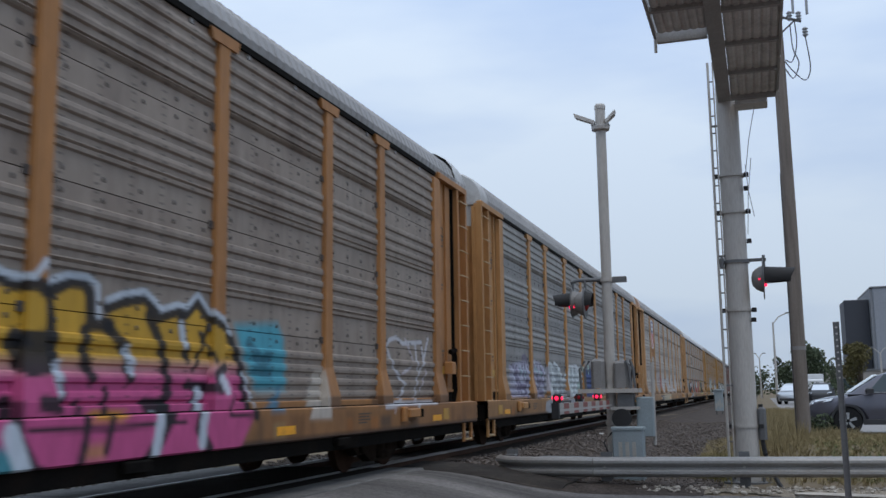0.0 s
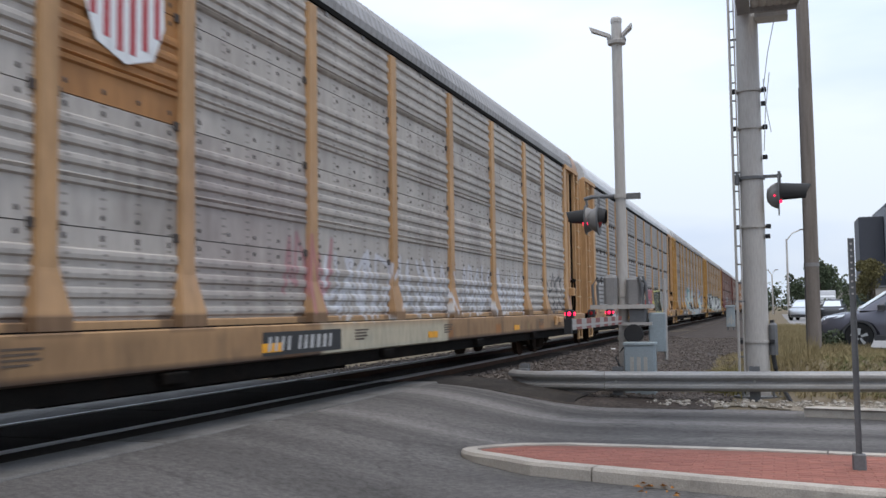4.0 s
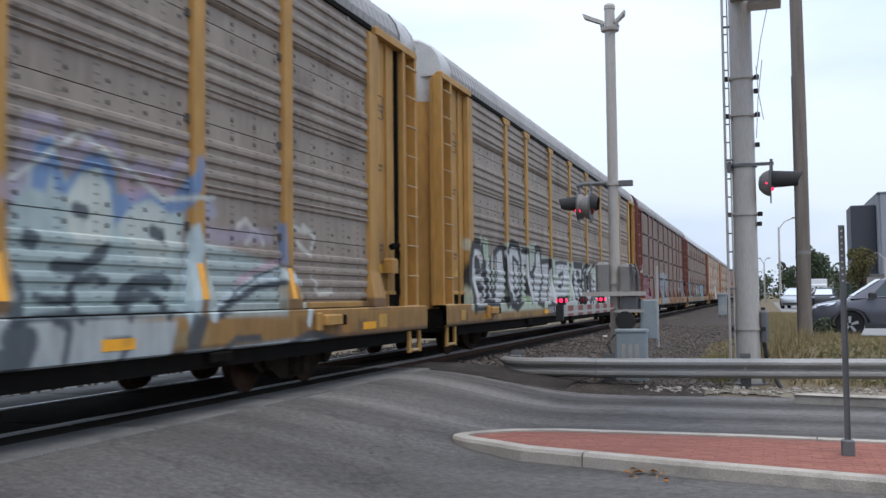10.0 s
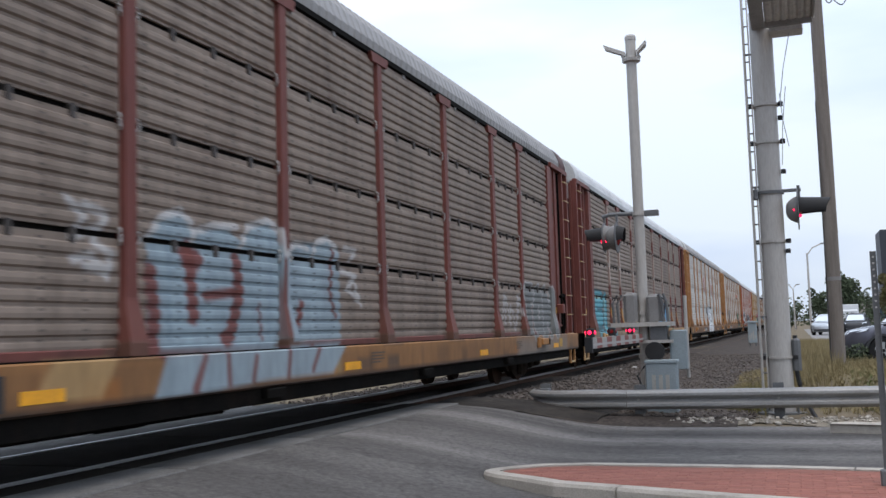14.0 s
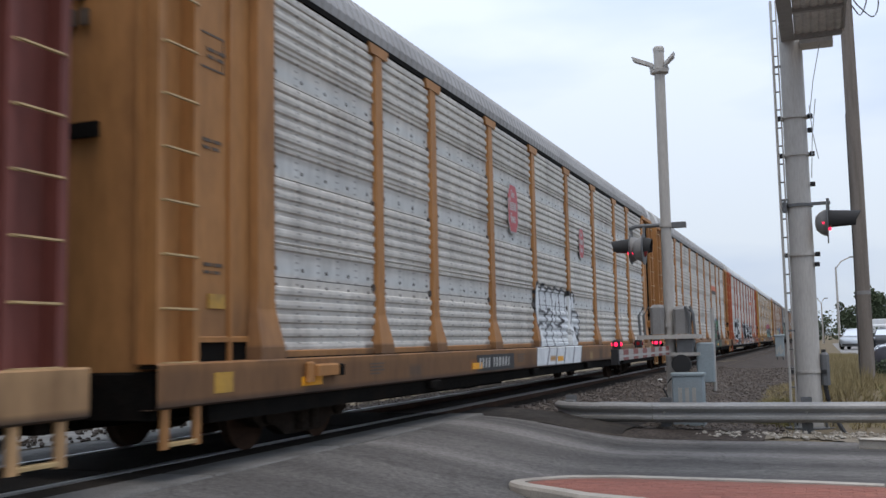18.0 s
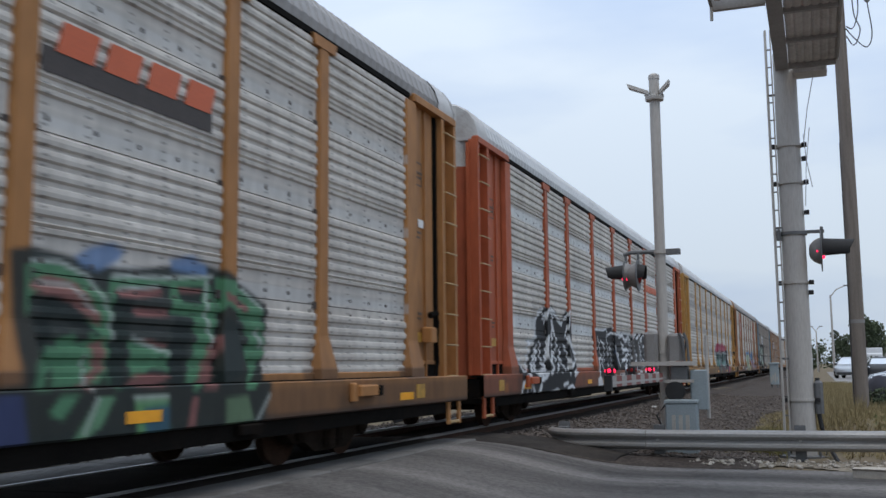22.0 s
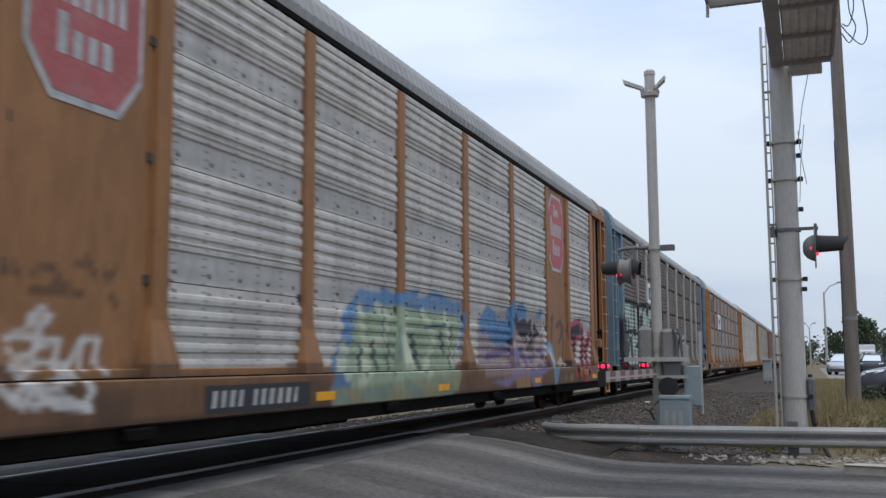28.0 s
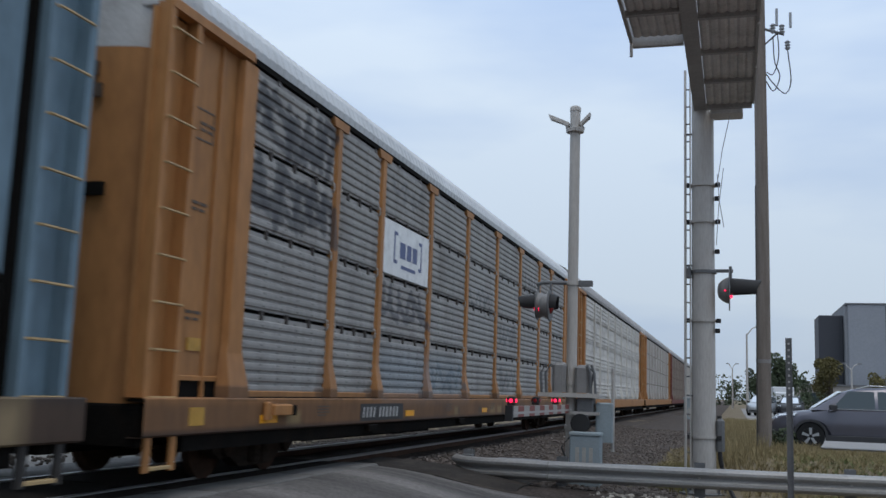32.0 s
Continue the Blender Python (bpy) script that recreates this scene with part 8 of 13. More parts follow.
def p_e():
    p = Painter()
    pale, teal, dk, lil, cream, blue = (0.34, 0.405, 0.385), (0.128, 0.254, 0.268), (0.045, 0.055, 0.065), (0.33, 0.29, 0.37), (0.54, 0.54, 0.46), (0.14, 0.22, 0.36)
    p.rect(4.6, 8.3, 0.55, 0.98, (0.05, 0.05, 0.05), 0.85, 0.2)
    p.path("7.19,2.01 7.22,1.85 7.33,1.90", 0.05, cream, 0.7, 0.06)
    p.path("7.05,1.77 7.22,1.80 7.33,1.76", 0.06, cream, 0.6, 0.06)
    p.path("7.16,1.66 7.36,1.69", 0.05, cream, 0.5, 0.06)
    p.path("7.54,1.95 7.58,1.85", 0.06, lil, 0.6, 0.06)
    p.path("7.77,2.01 7.81,1.92", 0.08, lil, 0.6, 0.06)
    p.path("8.33,2.20 8.38,2.02", 0.1, lil, 0.7, 0.06)
    p.path("8.87,2.25 8.89,2.14 8.97,2.01", 0.05, cream, 0.7, 0.06)
    p.path("9.07,2.16 9.17,2.23", 0.05, lil, 0.7, 0.06)
    p.path("7.26,1.43 7.28,1.20", 0.2, lil, 0.6, 0.06)
    p.path("7.23,1.39 7.24,1.29", 0.1, cream, 0.4, 0.06)
    p.path("7.85,1.80 7.89,1.55", 0.1, lil, 0.7, 0.06)
    p.path("7.98,1.40 8.02,1.30", 0.1, cream, 0.5, 0.06)
    p.path("7.51,1.15 7.59,1.08", 0.1, (0.40, 0.22, 0.06), 0.8, 0.06)
    p.path("7.74,1.15 7.74,1.08", 0.08, lil, 0.7, 0.06)
    p.path("7.94,1.08 8.02,1.05", 0.08, (0.42, 0.22, 0.04), 0.9, 0.06)
    p.path("7.00,0.89 7.13,0.84", 0.06, cream, 0.6, 0.06)
    p.poly("7.93,1.88 9.28,1.92 9.30,1.06 7.94,1.00", (0.20, 0.21, 0.22), 0.55, 0.12)
    p.poly("8.12,1.75 8.40,1.74 9.28,1.78 9.28,1.49 9.23,1.32 8.97,1.43 8.68,1.64", cream, 0.95, 0.05)
    p.poly("8.04,1.81 9.30,1.89 9.30,1.78 8.14,1.73", teal, 1, 0.06)
    p.poly("8.06,1.66 8.31,1.67 8.77,1.48 8.97,1.31 9.18,1.15 8.77,1.20 8.23,1.46", (0.10, 0.17, 0.19), 0.95, 0.08)
    p.path("7.99,1.90 8.58,1.93 9.30,1.94", 0.03, (0.45, 0.30, 0.36), 0.8, 0.05)
    p.path("8.68,1.31 8.97,1.20 9.07,1.06", 0.05, (0.50, 0.52, 0.50), 0.85, 0.04)
    p.path("8.68,1.31 8.97,1.20 9.07,1.06", 0.018, dk, 0.9, 0.025)
    p.path("8.32,1.20 8.40,1.07 8.68,1.09", 0.05, (0.50, 0.52, 0.50), 0.85, 0.04)
    p.path("8.32,1.20 8.40,1.07 8.68,1.09", 0.018, dk, 0.9, 0.025)
    p.path("7.76,0.91 7.84,0.76 8.00,0.78", 0.05, (0.50, 0.52, 0.50), 0.85, 0.04)
    p.path("7.76,0.91 7.84,0.76 8.00,0.78", 0.018, dk, 0.9, 0.025)
    p.path("8.10,1.30 8.27,1.15", 0.05, (0.50, 0.52, 0.50), 0.85, 0.04)
    p.path("8.10,1.30 8.27,1.15", 0.018, dk, 0.9, 0.025)
    p.path("7.38,0.83 7.49,0.73 7.64,0.79", 0.04, (0.42, 0.43, 0.42), 0.8, 0.025)
    p.path("7.76,0.81 7.88,0.68 8.05,0.77", 0.04, (0.42, 0.43, 0.42), 0.8, 0.025)
    p.path("8.13,0.80 8.23,0.66", 0.04, (0.42, 0.43, 0.42), 0.8, 0.025)
    p.path("8.35,0.84 8.44,0.70", 0.04, (0.42, 0.43, 0.42), 0.8, 0.025)
    p.poly("9.30,2.24 9.61,2.39 9.78,2.50 10.21,2.57 10.40,2.48 10.34,2.28 10.74,2.45 11.10,2.46 11.47,2.29 11.87,2.07 12.12,1.86 11.87,0.99 10.90,0.88 9.23,0.86", pale, 1, 0.05)
    p.poly("9.30,2.27 9.78,2.51 10.23,2.59 10.41,2.42 10.34,2.27 10.08,2.38 9.78,2.32 9.52,2.15 9.41,1.79 9.30,1.78", teal, 1, 0.06)
    p.poly("10.34,1.96 10.47,2.26 10.81,2.43 11.17,2.44 11.71,2.20 11.99,1.93 11.79,1.85 11.47,2.04 11.09,2.18 10.74,2.12 10.53,1.85", teal, 1, 0.06)
    p.path("9.30,2.36 9.75,2.55 10.21,2.62 10.47,2.48 10.74,2.49 11.17,2.53 11.63,2.37 12.13,2.08", 0.025, lil, 0.8, 0.05)
    p.poly("9.52,2.12 9.72,2.28 9.98,2.30 9.84,2.11 9.78,1.93 9.55,1.79", cream, 1, 0.04)
    p.poly("11.02,2.11 11.24,2.13 11.63,1.91 11.87,1.56 11.70,1.42 11.39,1.76", cream, 0.95, 0.05)
    p.poly("10.73,1.43 11.31,1.48 11.62,1.35 11.62,1.17 11.16,1.21 10.87,1.27", dk, 0.95, 0.06)
    p.poly("11.16,1.04 11.86,1.14 11.70,0.99 11.05,0.92", (0.16, 0.20, 0.23), 0.95, 0.06)
    p.path("9.78,1.32 9.61,0.97 9.45,0.86", 0.05, dk, 0.9, 0.025)
    p.path("10.33,1.65 10.27,1.33 10.46,1.01", 0.04, dk, 0.9, 0.025)
    p.path("11.70,1.49 11.95,1.35 12.08,1.21", 0.05, dk, 0.9, 0.025)
    p.path("9.39,1.67 9.67,1.62 9.75,1.44", 0.03, dk, 0.9, 0.025)
    p.path("10.48,0.95 10.53,1.01 10.33,1.21", 0.035, dk, 0.9, 0.025)
    p.poly("12.27,2.30 13.10,2.41 13.15,2.25 13.29,2.13 13.59,2.30 14.01,2.35 14.34,2.20 14.52,1.91 14.58,1.67 14.48,0.94 12.19,0.92", pale, 1, 0.05)
    p.poly("12.46,2.35 13.15,2.44 13.15,2.33 12.46,2.25", teal, 1, 0.06)
    p.poly("13.11,2.03 13.39,2.20 13.69,2.32 14.06,2.32 14.34,2.14 14.23,2.01 13.90,2.19 13.49,2.07 13.20,1.83", teal, 1, 0.06)
    p.poly("13.20,1.91 13.59,2.13 13.95,2.22 14.23,2.07 14.37,1.72 14.33,1.36 14.18,1.24 14.23,1.66 14.06,2.00 13.69,2.06", cream, 0.9, 0.05)
    p.path("12.27,2.44 12.75,2.47 13.20,2.37 13.29,2.27 13.48,2.54 13.74,2.69 14.23,2.55 14.46,2.21 14.71,1.99", 0.04, lil, 0.75, 0.08)
    p.poly("12.50,1.53 12.85,1.57 13.16,1.45 13.30,1.34 13.26,1.18 13.16,1.34 12.89,1.45 12.56,1.36", dk, 0.95, 0.05)
    p.poly("13.64,1.41 13.82,1.50 14.01,1.47 13.90,1.33 13.75,1.31", dk, 0.9, 0.05)
    p.poly("13.65,1.04 14.12,1.15 14.59,1.09 14.54,0.95 14.02,0.94 13.59,0.96", (0.20, 0.25, 0.29), 0.95, 0.05)
    p.path("11.95,1.27 12.06,1.06 12.08,0.99", 0.07, dk, 0.9, 0.025)
    p.path("12.48,1.11 12.68,1.18 12.70,1.03 12.34,0.99", 0.07, dk, 0.9, 0.025)
    p.path("14.40,1.91 14.73,1.68 14.41,1.36 14.29,1.06 14.60,0.94", 0.035, dk, 0.9, 0.025)
    p.path("14.71,1.86 15.36,1.89 15.64,1.72", 0.05, dk, 0.9, 0.025)
    p.path("15.12,1.70 15.03,1.31 14.92,0.93", 0.03, dk, 0.9, 0.025)
    p.path("15.29,1.70 15.64,1.65 15.57,1.38 15.22,1.31", 0.03, dk, 0.9, 0.025)
    p.path("15.64,1.65 15.79,1.32 15.50,1.05 15.98,0.84 15.39,0.73", 0.03, dk, 0.9, 0.025)
    p.path("14.36,0.77 14.60,0.94 15.11,0.83", 0.03, dk, 0.9, 0.025)
    p.path("15.11,0.67 15.53,0.76 15.83,0.64", 0.035, dk, 0.9, 0.025)
    p.poly("15.64,2.02 16.10,2.26 16.42,2.26 16.33,2.04 15.94,1.87", (0.28, 0.36, 0.46), 0.8, 0.1)
    p.path("14.70,2.36 14.83,2.19 14.64,2.02 15.29,2.10 15.94,2.01", 0.04, lil, 0.7, 0.06)
    p.poly("10.90,0.95 18.50,1.02 20.12,0.93 19.97,0.51 17.75,0.47 14.13,0.48 10.91,0.59", (0.37, 0.41, 0.41), 0.85, 0.06)
    p.path("11.02,0.64 11.31,0.84 11.62,0.98", 0.05, cream, 0.8, 0.05)
    p.path("11.83,0.86 11.90,0.63", 0.04, (0.24, 0.20, 0.18), 0.8, 0.05)
    p.path("13.11,0.86 13.02,0.61", 0.05, (0.30, 0.22, 0.16), 0.8, 0.05)
    p.path("13.30,0.89 13.35,0.59", 0.03, (0.20, 0.20, 0.20), 0.8, 0.05)
    p.path("12.46,0.89 12.51,0.64", 0.04, (0.36, 0.28, 0.20), 0.8, 0.05)
    p.path("11.13,0.68 11.43,0.74", 0.06, dk, 0.8, 0.05)
    p.poly("18.15,2.00 18.27,2.06 18.36,2.38 18.56,2.45 18.66,2.24 18.76,2.11 18.94,2.28 19.23,2.36 19.35,2.28 19.39,2.03 19.64,2.06 19.90,2.13 20.17,2.05 20.46,1.97 20.31,0.97 17.97,0.98", pale, 1, 0.05)
    p.poly("18.34,2.02 18.37,2.40 18.54,2.45 18.67,2.20 18.74,2.09 18.90,2.27 19.04,2.38 19.25,2.39 19.35,2.28 19.41,2.06 19.81,2.15 20.17,2.05 20.46,2.30 20.66,2.44 20.71,2.27 20.51,2.01 20.22,1.96 19.90,2.07 19.64,1.99 19.39,1.78 19.31,2.12 19.12,2.27 18.94,2.20 18.76,2.00 18.63,2.01 18.56,2.18 18.50,1.99", blue, 0.95, 0.05)
    p.path("18.27,2.54 18.59,2.59 18.71,2.39 18.76,2.25 19.01,2.48 19.23,2.56 19.39,2.47 19.51,2.25 19.72,2.37 20.17,2.32 20.46,2.52", 0.04, lil, 0.8, 0.08)
    p.path("17.92,1.98 18.10,1.95 18.21,2.05 18.30,2.42", 0.07, lil, 0.6, 0.1)
    p.path("19.51,2.17 19.64,2.08 20.03,2.25 20.26,2.17", 0.05, (0.45, 0.30, 0.36), 0.6, 0.07)
    p.poly("18.76,1.97 18.90,2.18 19.12,2.25 19.30,2.12 19.32,1.68 19.16,1.57 18.94,1.56 18.77,1.65", cream, 0.55, 0.06)
    p.poly("19.43,1.79 19.68,1.98 19.94,2.03 20.27,1.92 20.41,1.69 20.17,1.46 19.77,1.45", cream, 0.45, 0.08)
    p.path("18.60,1.41 18.87,1.40 19.09,1.48 19.24,1.58", 0.045, dk, 0.9, 0.025)
    p.path("18.74,1.14 18.84,1.30 19.09,1.33 19.23,1.29", 0.035, dk, 0.9, 0.025)
    p.path("19.40,1.14 19.64,1.29 20.08,1.32 20.17,1.27", 0.05, dk, 0.9, 0.025)
    p.path("19.40,0.99 19.56,1.14 19.83,1.19 20.08,1.08 19.98,0.98", 0.04, dk, 0.9, 0.025)
    p.path("18.05,1.02 18.17,1.19 18.11,1.27", 0.08, dk, 0.9, 0.025)
    p.path("17.80,0.66 18.08,0.72 18.14,0.83 17.97,0.85", 0.09, dk, 0.9, 0.025)
    p.path("18.35,1.17 18.60,1.12 18.81,1.14 18.75,0.96", 0.03, dk, 0.9, 0.025)
    p.path("18.87,1.89 18.98,1.87", 0.05, dk, 0.9, 0.025)
    p.path("18.28,1.62 18.35,1.60", 0.06, dk, 0.9, 0.025)
    p.path("19.94,1.77 20.08,1.73", 0.05, dk, 0.9, 0.025)
    p.path("18.45,0.97 18.61,0.92 18.55,0.65", 0.03, dk, 0.9, 0.025)
    p.path("18.35,1.01 18.74,1.03 18.95,1.00", 0.02, dk, 0.9, 0.025)
    p.path("19.07,0.76 19.38,0.79 19.27,0.61", 0.03, dk, 0.9, 0.025)
    p.path("18.02,0.99 19.15,1.00 20.46,1.01", 0.014, dk, 0.9, 0.025)
    p.poly("20.54,1.86 20.66,1.90 20.77,1.65 20.54,0.97 20.34,0.81 20.28,0.97", (0.40, 0.50, 0.52), 0.9, 0.04)
    p.path("20.61,2.26 20.68,2.44 20.68,2.50", 0.06, blue, 0.8, 0.05)
    p.poly("20.82,1.71 21.44,1.65 22.48,1.52 22.37,0.93 20.66,0.95", pale, 0.85, 0.06)
    p.path("20.77,0.96 21.21,1.13 21.81,1.32 22.48,1.42 22.92,1.33 23.00,1.05 22.93,0.85", 0.05, (0.46, 0.52, 0.52))
    p.path("20.88,0.96 21.44,1.13 21.94,1.27 22.48,1.32", 0.03, dk, 0.95, 0.025)
    p.path("21.15,1.01 21.38,1.19 21.87,1.37 22.48,1.52 22.77,1.48 23.15,1.05", 0.012, dk, 0.95, 0.025)
    p.path("21.44,1.31 21.94,1.46 22.41,1.57", 0.025, (0.45, 0.30, 0.34), 0.9, 0.04)
    p.path("22.48,1.96 22.52,1.59", 0.05, blue, 0.8, 0.05)
    p.poly("20.77,2.10 20.98,2.21 21.07,2.01 20.90,1.94", (0.30, 0.32, 0.42), 0.7, 0.1)
    p.path("21.50,1.92 21.68,2.00 21.87,1.88 21.68,1.75", 0.03, (0.52, 0.50, 0.44), 0.8, 0.04)
    p.path("21.94,1.89 22.07,1.77", 0.03, (0.52, 0.50, 0.44), 0.8, 0.04)
    p.path("22.78,2.11 22.85,1.98 23.16,1.96", 0.03, (0.52, 0.50, 0.44), 0.8, 0.04)
    p.path("23.08,2.03 23.41,1.91 23.32,1.76", 0.03, (0.52, 0.50, 0.44), 0.8, 0.04)
    p.path("22.93,1.81 23.24,1.68", 0.03, (0.52, 0.50, 0.44), 0.8, 0.04)
    p.path("23.32,1.40 23.48,1.19 23.91,1.23", 0.03, (0.52, 0.50, 0.44), 0.8, 0.04)
    p.path("20.87,1.82 21.21,1.78 21.68,1.84 22.20,1.84", 0.06, lil, 0.6, 0.1)
    p.poly("20.26,0.76 20.41,1.00 20.68,0.96 20.46,0.58 20.31,0.59", dk, 0.9, 0.04)
    p.poly("20.26,0.62 22.51,0.66 23.62,0.61 23.44,0.34 22.80,0.18 20.26,0.27", (0.36, 0.41, 0.42), 0.85, 0.05)
    p.path("20.93,0.58 21.21,0.72 21.70,0.70", 0.03, dk, 0.9, 0.025)
    p.path("21.45,0.41 21.82,0.44", 0.035, dk, 0.9, 0.025)
    p.path("22.22,0.54 22.96,0.71 23.62,0.61", 0.035, dk, 0.9, 0.025)
    p.path("22.51,0.30 22.88,0.51 23.44,0.44", 0.03, dk, 0.9, 0.025)
    p.path("20.56,0.41 20.88,0.45", 0.03, dk, 0.9, 0.025)
    p.poly("23.28,0.63 23.79,0.61 23.61,0.25 23.11,0.29", (0.03, 0.03, 0.03), 0.9, 0.05)
    p.poly("10.80,1.47 11.54,1.49 11.62,1.24 10.94,1.34", (0.035, 0.04, 0.042), 0.9, 0.03)
    p.poly("10.40,1.27 10.35,0.95 10.55,0.95 10.73,1.27", (0.035, 0.04, 0.042), 0.9, 0.03)
    p.poly("12.56,1.51 13.24,1.45 12.73,0.90 12.36,0.95", (0.035, 0.04, 0.042), 0.9, 0.03)
    p.poly("13.65,1.45 14.09,1.29 13.64,1.05", (0.035, 0.04, 0.042), 0.9, 0.03)
    p.poly("10.76,0.85 11.62,1.07 11.27,0.90 10.90,0.71", (0.035, 0.04, 0.042), 0.9, 0.03)
    p.poly("12.08,1.35 12.36,1.43 12.18,0.91 11.83,0.96", (0.035, 0.04, 0.042), 0.9, 0.03)
    p.poly("9.67,1.32 9.84,1.33 9.61,0.97 9.48,0.97", (0.035, 0.04, 0.042), 0.9, 0.03)
    p.poly("14.80,1.21 15.05,1.39 14.69,0.86", (0.035, 0.04, 0.042), 0.9, 0.03)
    p.path("9.59,2.36 9.84,2.53 10.34,2.54 10.40,2.42", 0.02, (0.52, 0.53, 0.48), 0.85, 0.03)
    p.path("9.78,2.26 9.56,1.91 9.61,1.50", 0.03, (0.52, 0.53, 0.48), 0.85, 0.03)
    p.path("10.34,2.28 10.81,2.43 11.47,2.25 11.87,1.85 12.12,1.79", 0.022, (0.52, 0.53, 0.48), 0.85, 0.03)
    p.path("10.74,2.12 11.17,2.12 11.55,1.84 11.66,1.50", 0.025, (0.52, 0.53, 0.48), 0.85, 0.03)
    p.path("12.85,2.13 13.89,2.44 14.58,2.25 14.81,1.91", 0.02, (0.52, 0.53, 0.48), 0.85, 0.03)
    p.path("13.24,1.84 13.77,2.20 14.46,2.15", 0.02, (0.52, 0.53, 0.48), 0.85, 0.03)
    p.path("15.46,1.94 16.02,2.16 16.52,1.99", 0.02, (0.52, 0.53, 0.48), 0.85, 0.03)
    p.path("18.12,2.06 18.89,2.54 20.11,2.09 21.03,2.19", 0.02, (0.52, 0.53, 0.48), 0.85, 0.03)
    p.path("8.31,1.72 9.28,1.32", 0.03, (0.52, 0.53, 0.48), 0.85, 0.03)
    p.path("10.63,2.02 10.44,1.52 10.73,1.45", 0.022, (0.52, 0.53, 0.48), 0.85, 0.03)
    p.path("10.73,1.34 11.62,1.07", 0.02, (0.52, 0.53, 0.48), 0.85, 0.03)
    p.path("9.97,0.90 9.91,0.69", 0.04, (0.10, 0.12, 0.12), 0.8, 0.04)
    p.path("10.48,0.89 10.42,0.70", 0.04, (0.10, 0.12, 0.12), 0.8, 0.04)
    p.path("11.59,0.93 11.51,0.72", 0.04, (0.10, 0.12, 0.12), 0.8, 0.04)
    p.path("12.36,0.91 12.54,0.72", 0.04, (0.10, 0.12, 0.12), 0.8, 0.04)
    p.path("13.64,0.88 13.53,0.73", 0.04, (0.10, 0.12, 0.12), 0.8, 0.04)
    return p


def p_f():
    p = Painter()
    grey, hal, dk = (0.50, 0.50, 0.49), (0.42, 0.49, 0.40), (0.02, 0.02, 0.022)
    p.poly("1.66,0.91 1.90,1.57 2.05,2.12 2.33,2.23 2.70,2.24 3.11,2.16 3.64,1.92 3.93,2.05 4.69,2.29 5.17,2.37 5.56,2.38 6.27,2.28 7.08,2.38 7.80,2.45 8.38,2.18 10.24,2.12 12.30,2.13 14.93,2.08 17.87,2.01 23.34,2.03 22.53,0.75 9.34,0.83 4.46,0.81 1.91,0.85", hal, 0.8, 0.06)
    p.poly("1.99,1.98 2.26,2.12 2.70,2.12 3.06,1.98 3.11,1.78 2.90,1.59 3.24,1.42 3.26,1.06 2.81,0.92 1.91,0.90 2.13,1.44", grey, 0.95, 0.04)
    p.poly("3.19,1.94 3.55,1.94 3.55,1.16 3.83,1.16 3.88,2.07 4.09,2.15 4.63,2.14 4.68,1.39 4.45,1.04 3.73,0.97 3.09,0.98 3.15,1.62", grey, 0.95, 0.04)
    p.poly("4.74,2.00 5.04,2.17 5.42,2.14 5.90,2.21 6.19,2.10 5.97,1.82 6.25,1.01 4.80,0.96 4.86,1.52", grey, 0.95, 0.04)
    p.poly("4.63,2.11 5.17,2.33 5.98,2.27 6.24,1.97 5.96,1.01 4.80,1.00", grey, 0.95, 0.04)
    p.poly("6.39,2.22 6.77,2.21 6.89,1.64 7.60,1.90 7.89,2.30 8.39,2.30 8.04,0.98 7.11,0.96 6.64,1.11", grey, 0.95, 0.04)
    p.poly("8.38,2.05 9.49,2.08 10.20,1.13 10.92,2.06 11.81,2.05 11.45,0.92 9.35,0.92 8.04,0.98", grey, 0.95, 0.04)
    p.poly("10.50,2.04 12.29,2.03 11.99,0.92 10.23,0.90", grey, 0.95, 0.04)
    p.poly("12.80,2.00 13.71,2.03 14.48,1.56 14.18,0.90 12.32,0.89", grey, 0.95, 0.04)
    p.poly("14.84,2.00 15.82,2.00 16.51,1.46 15.49,0.91 14.30,0.90", grey, 0.95, 0.04)
    p.poly("17.05,1.85 22.51,1.88 21.75,0.91 16.45,0.91", grey, 0.95, 0.04)
    p.path("1.97,0.90 1.99,1.08 1.94,1.44 2.02,1.89 2.19,2.12 2.51,2.18 2.86,2.17 3.11,2.03 3.17,1.83 2.98,1.62 3.30,1.42 3.32,1.11 2.89,0.90", 0.085, dk, 0.97, 0.03)
    p.path("2.01,0.90 2.93,0.90", 0.041, dk, 0.97, 0.03)
    p.poly("2.45,1.93 2.38,1.60 2.62,1.57 2.90,1.66 2.80,1.86 2.60,1.96", dk, 0.97, 0.04)
    p.poly("2.46,1.42 2.72,1.44 3.00,1.36 3.02,1.16 2.75,1.04 2.48,1.06", dk, 0.97, 0.04)
    p.poly("2.60,1.20 2.84,1.22 2.86,1.12 2.66,1.10", grey, 0.95, 0.04)
    p.path("3.26,1.92 3.19,1.68 3.26,1.21 3.22,1.00 3.73,1.00 3.73,0.97", 0.061, dk, 0.97, 0.03)
    p.path("3.62,1.92 3.60,1.37 3.64,1.19 3.83,1.16 3.91,1.38 3.93,2.05", 0.054, dk, 0.97, 0.03)
    p.path("3.93,2.05 4.35,2.19 4.74,2.19", 0.054, dk, 0.97, 0.03)
    p.path("4.08,1.50 4.09,2.06", 0.034, dk, 0.97, 0.03)
    p.path("4.68,2.11 4.82,1.58 4.77,1.03", 0.068, dk, 0.97, 0.03)
    p.path("4.35,1.04 4.46,0.95 4.91,1.15", 0.068, dk, 0.97, 0.03)
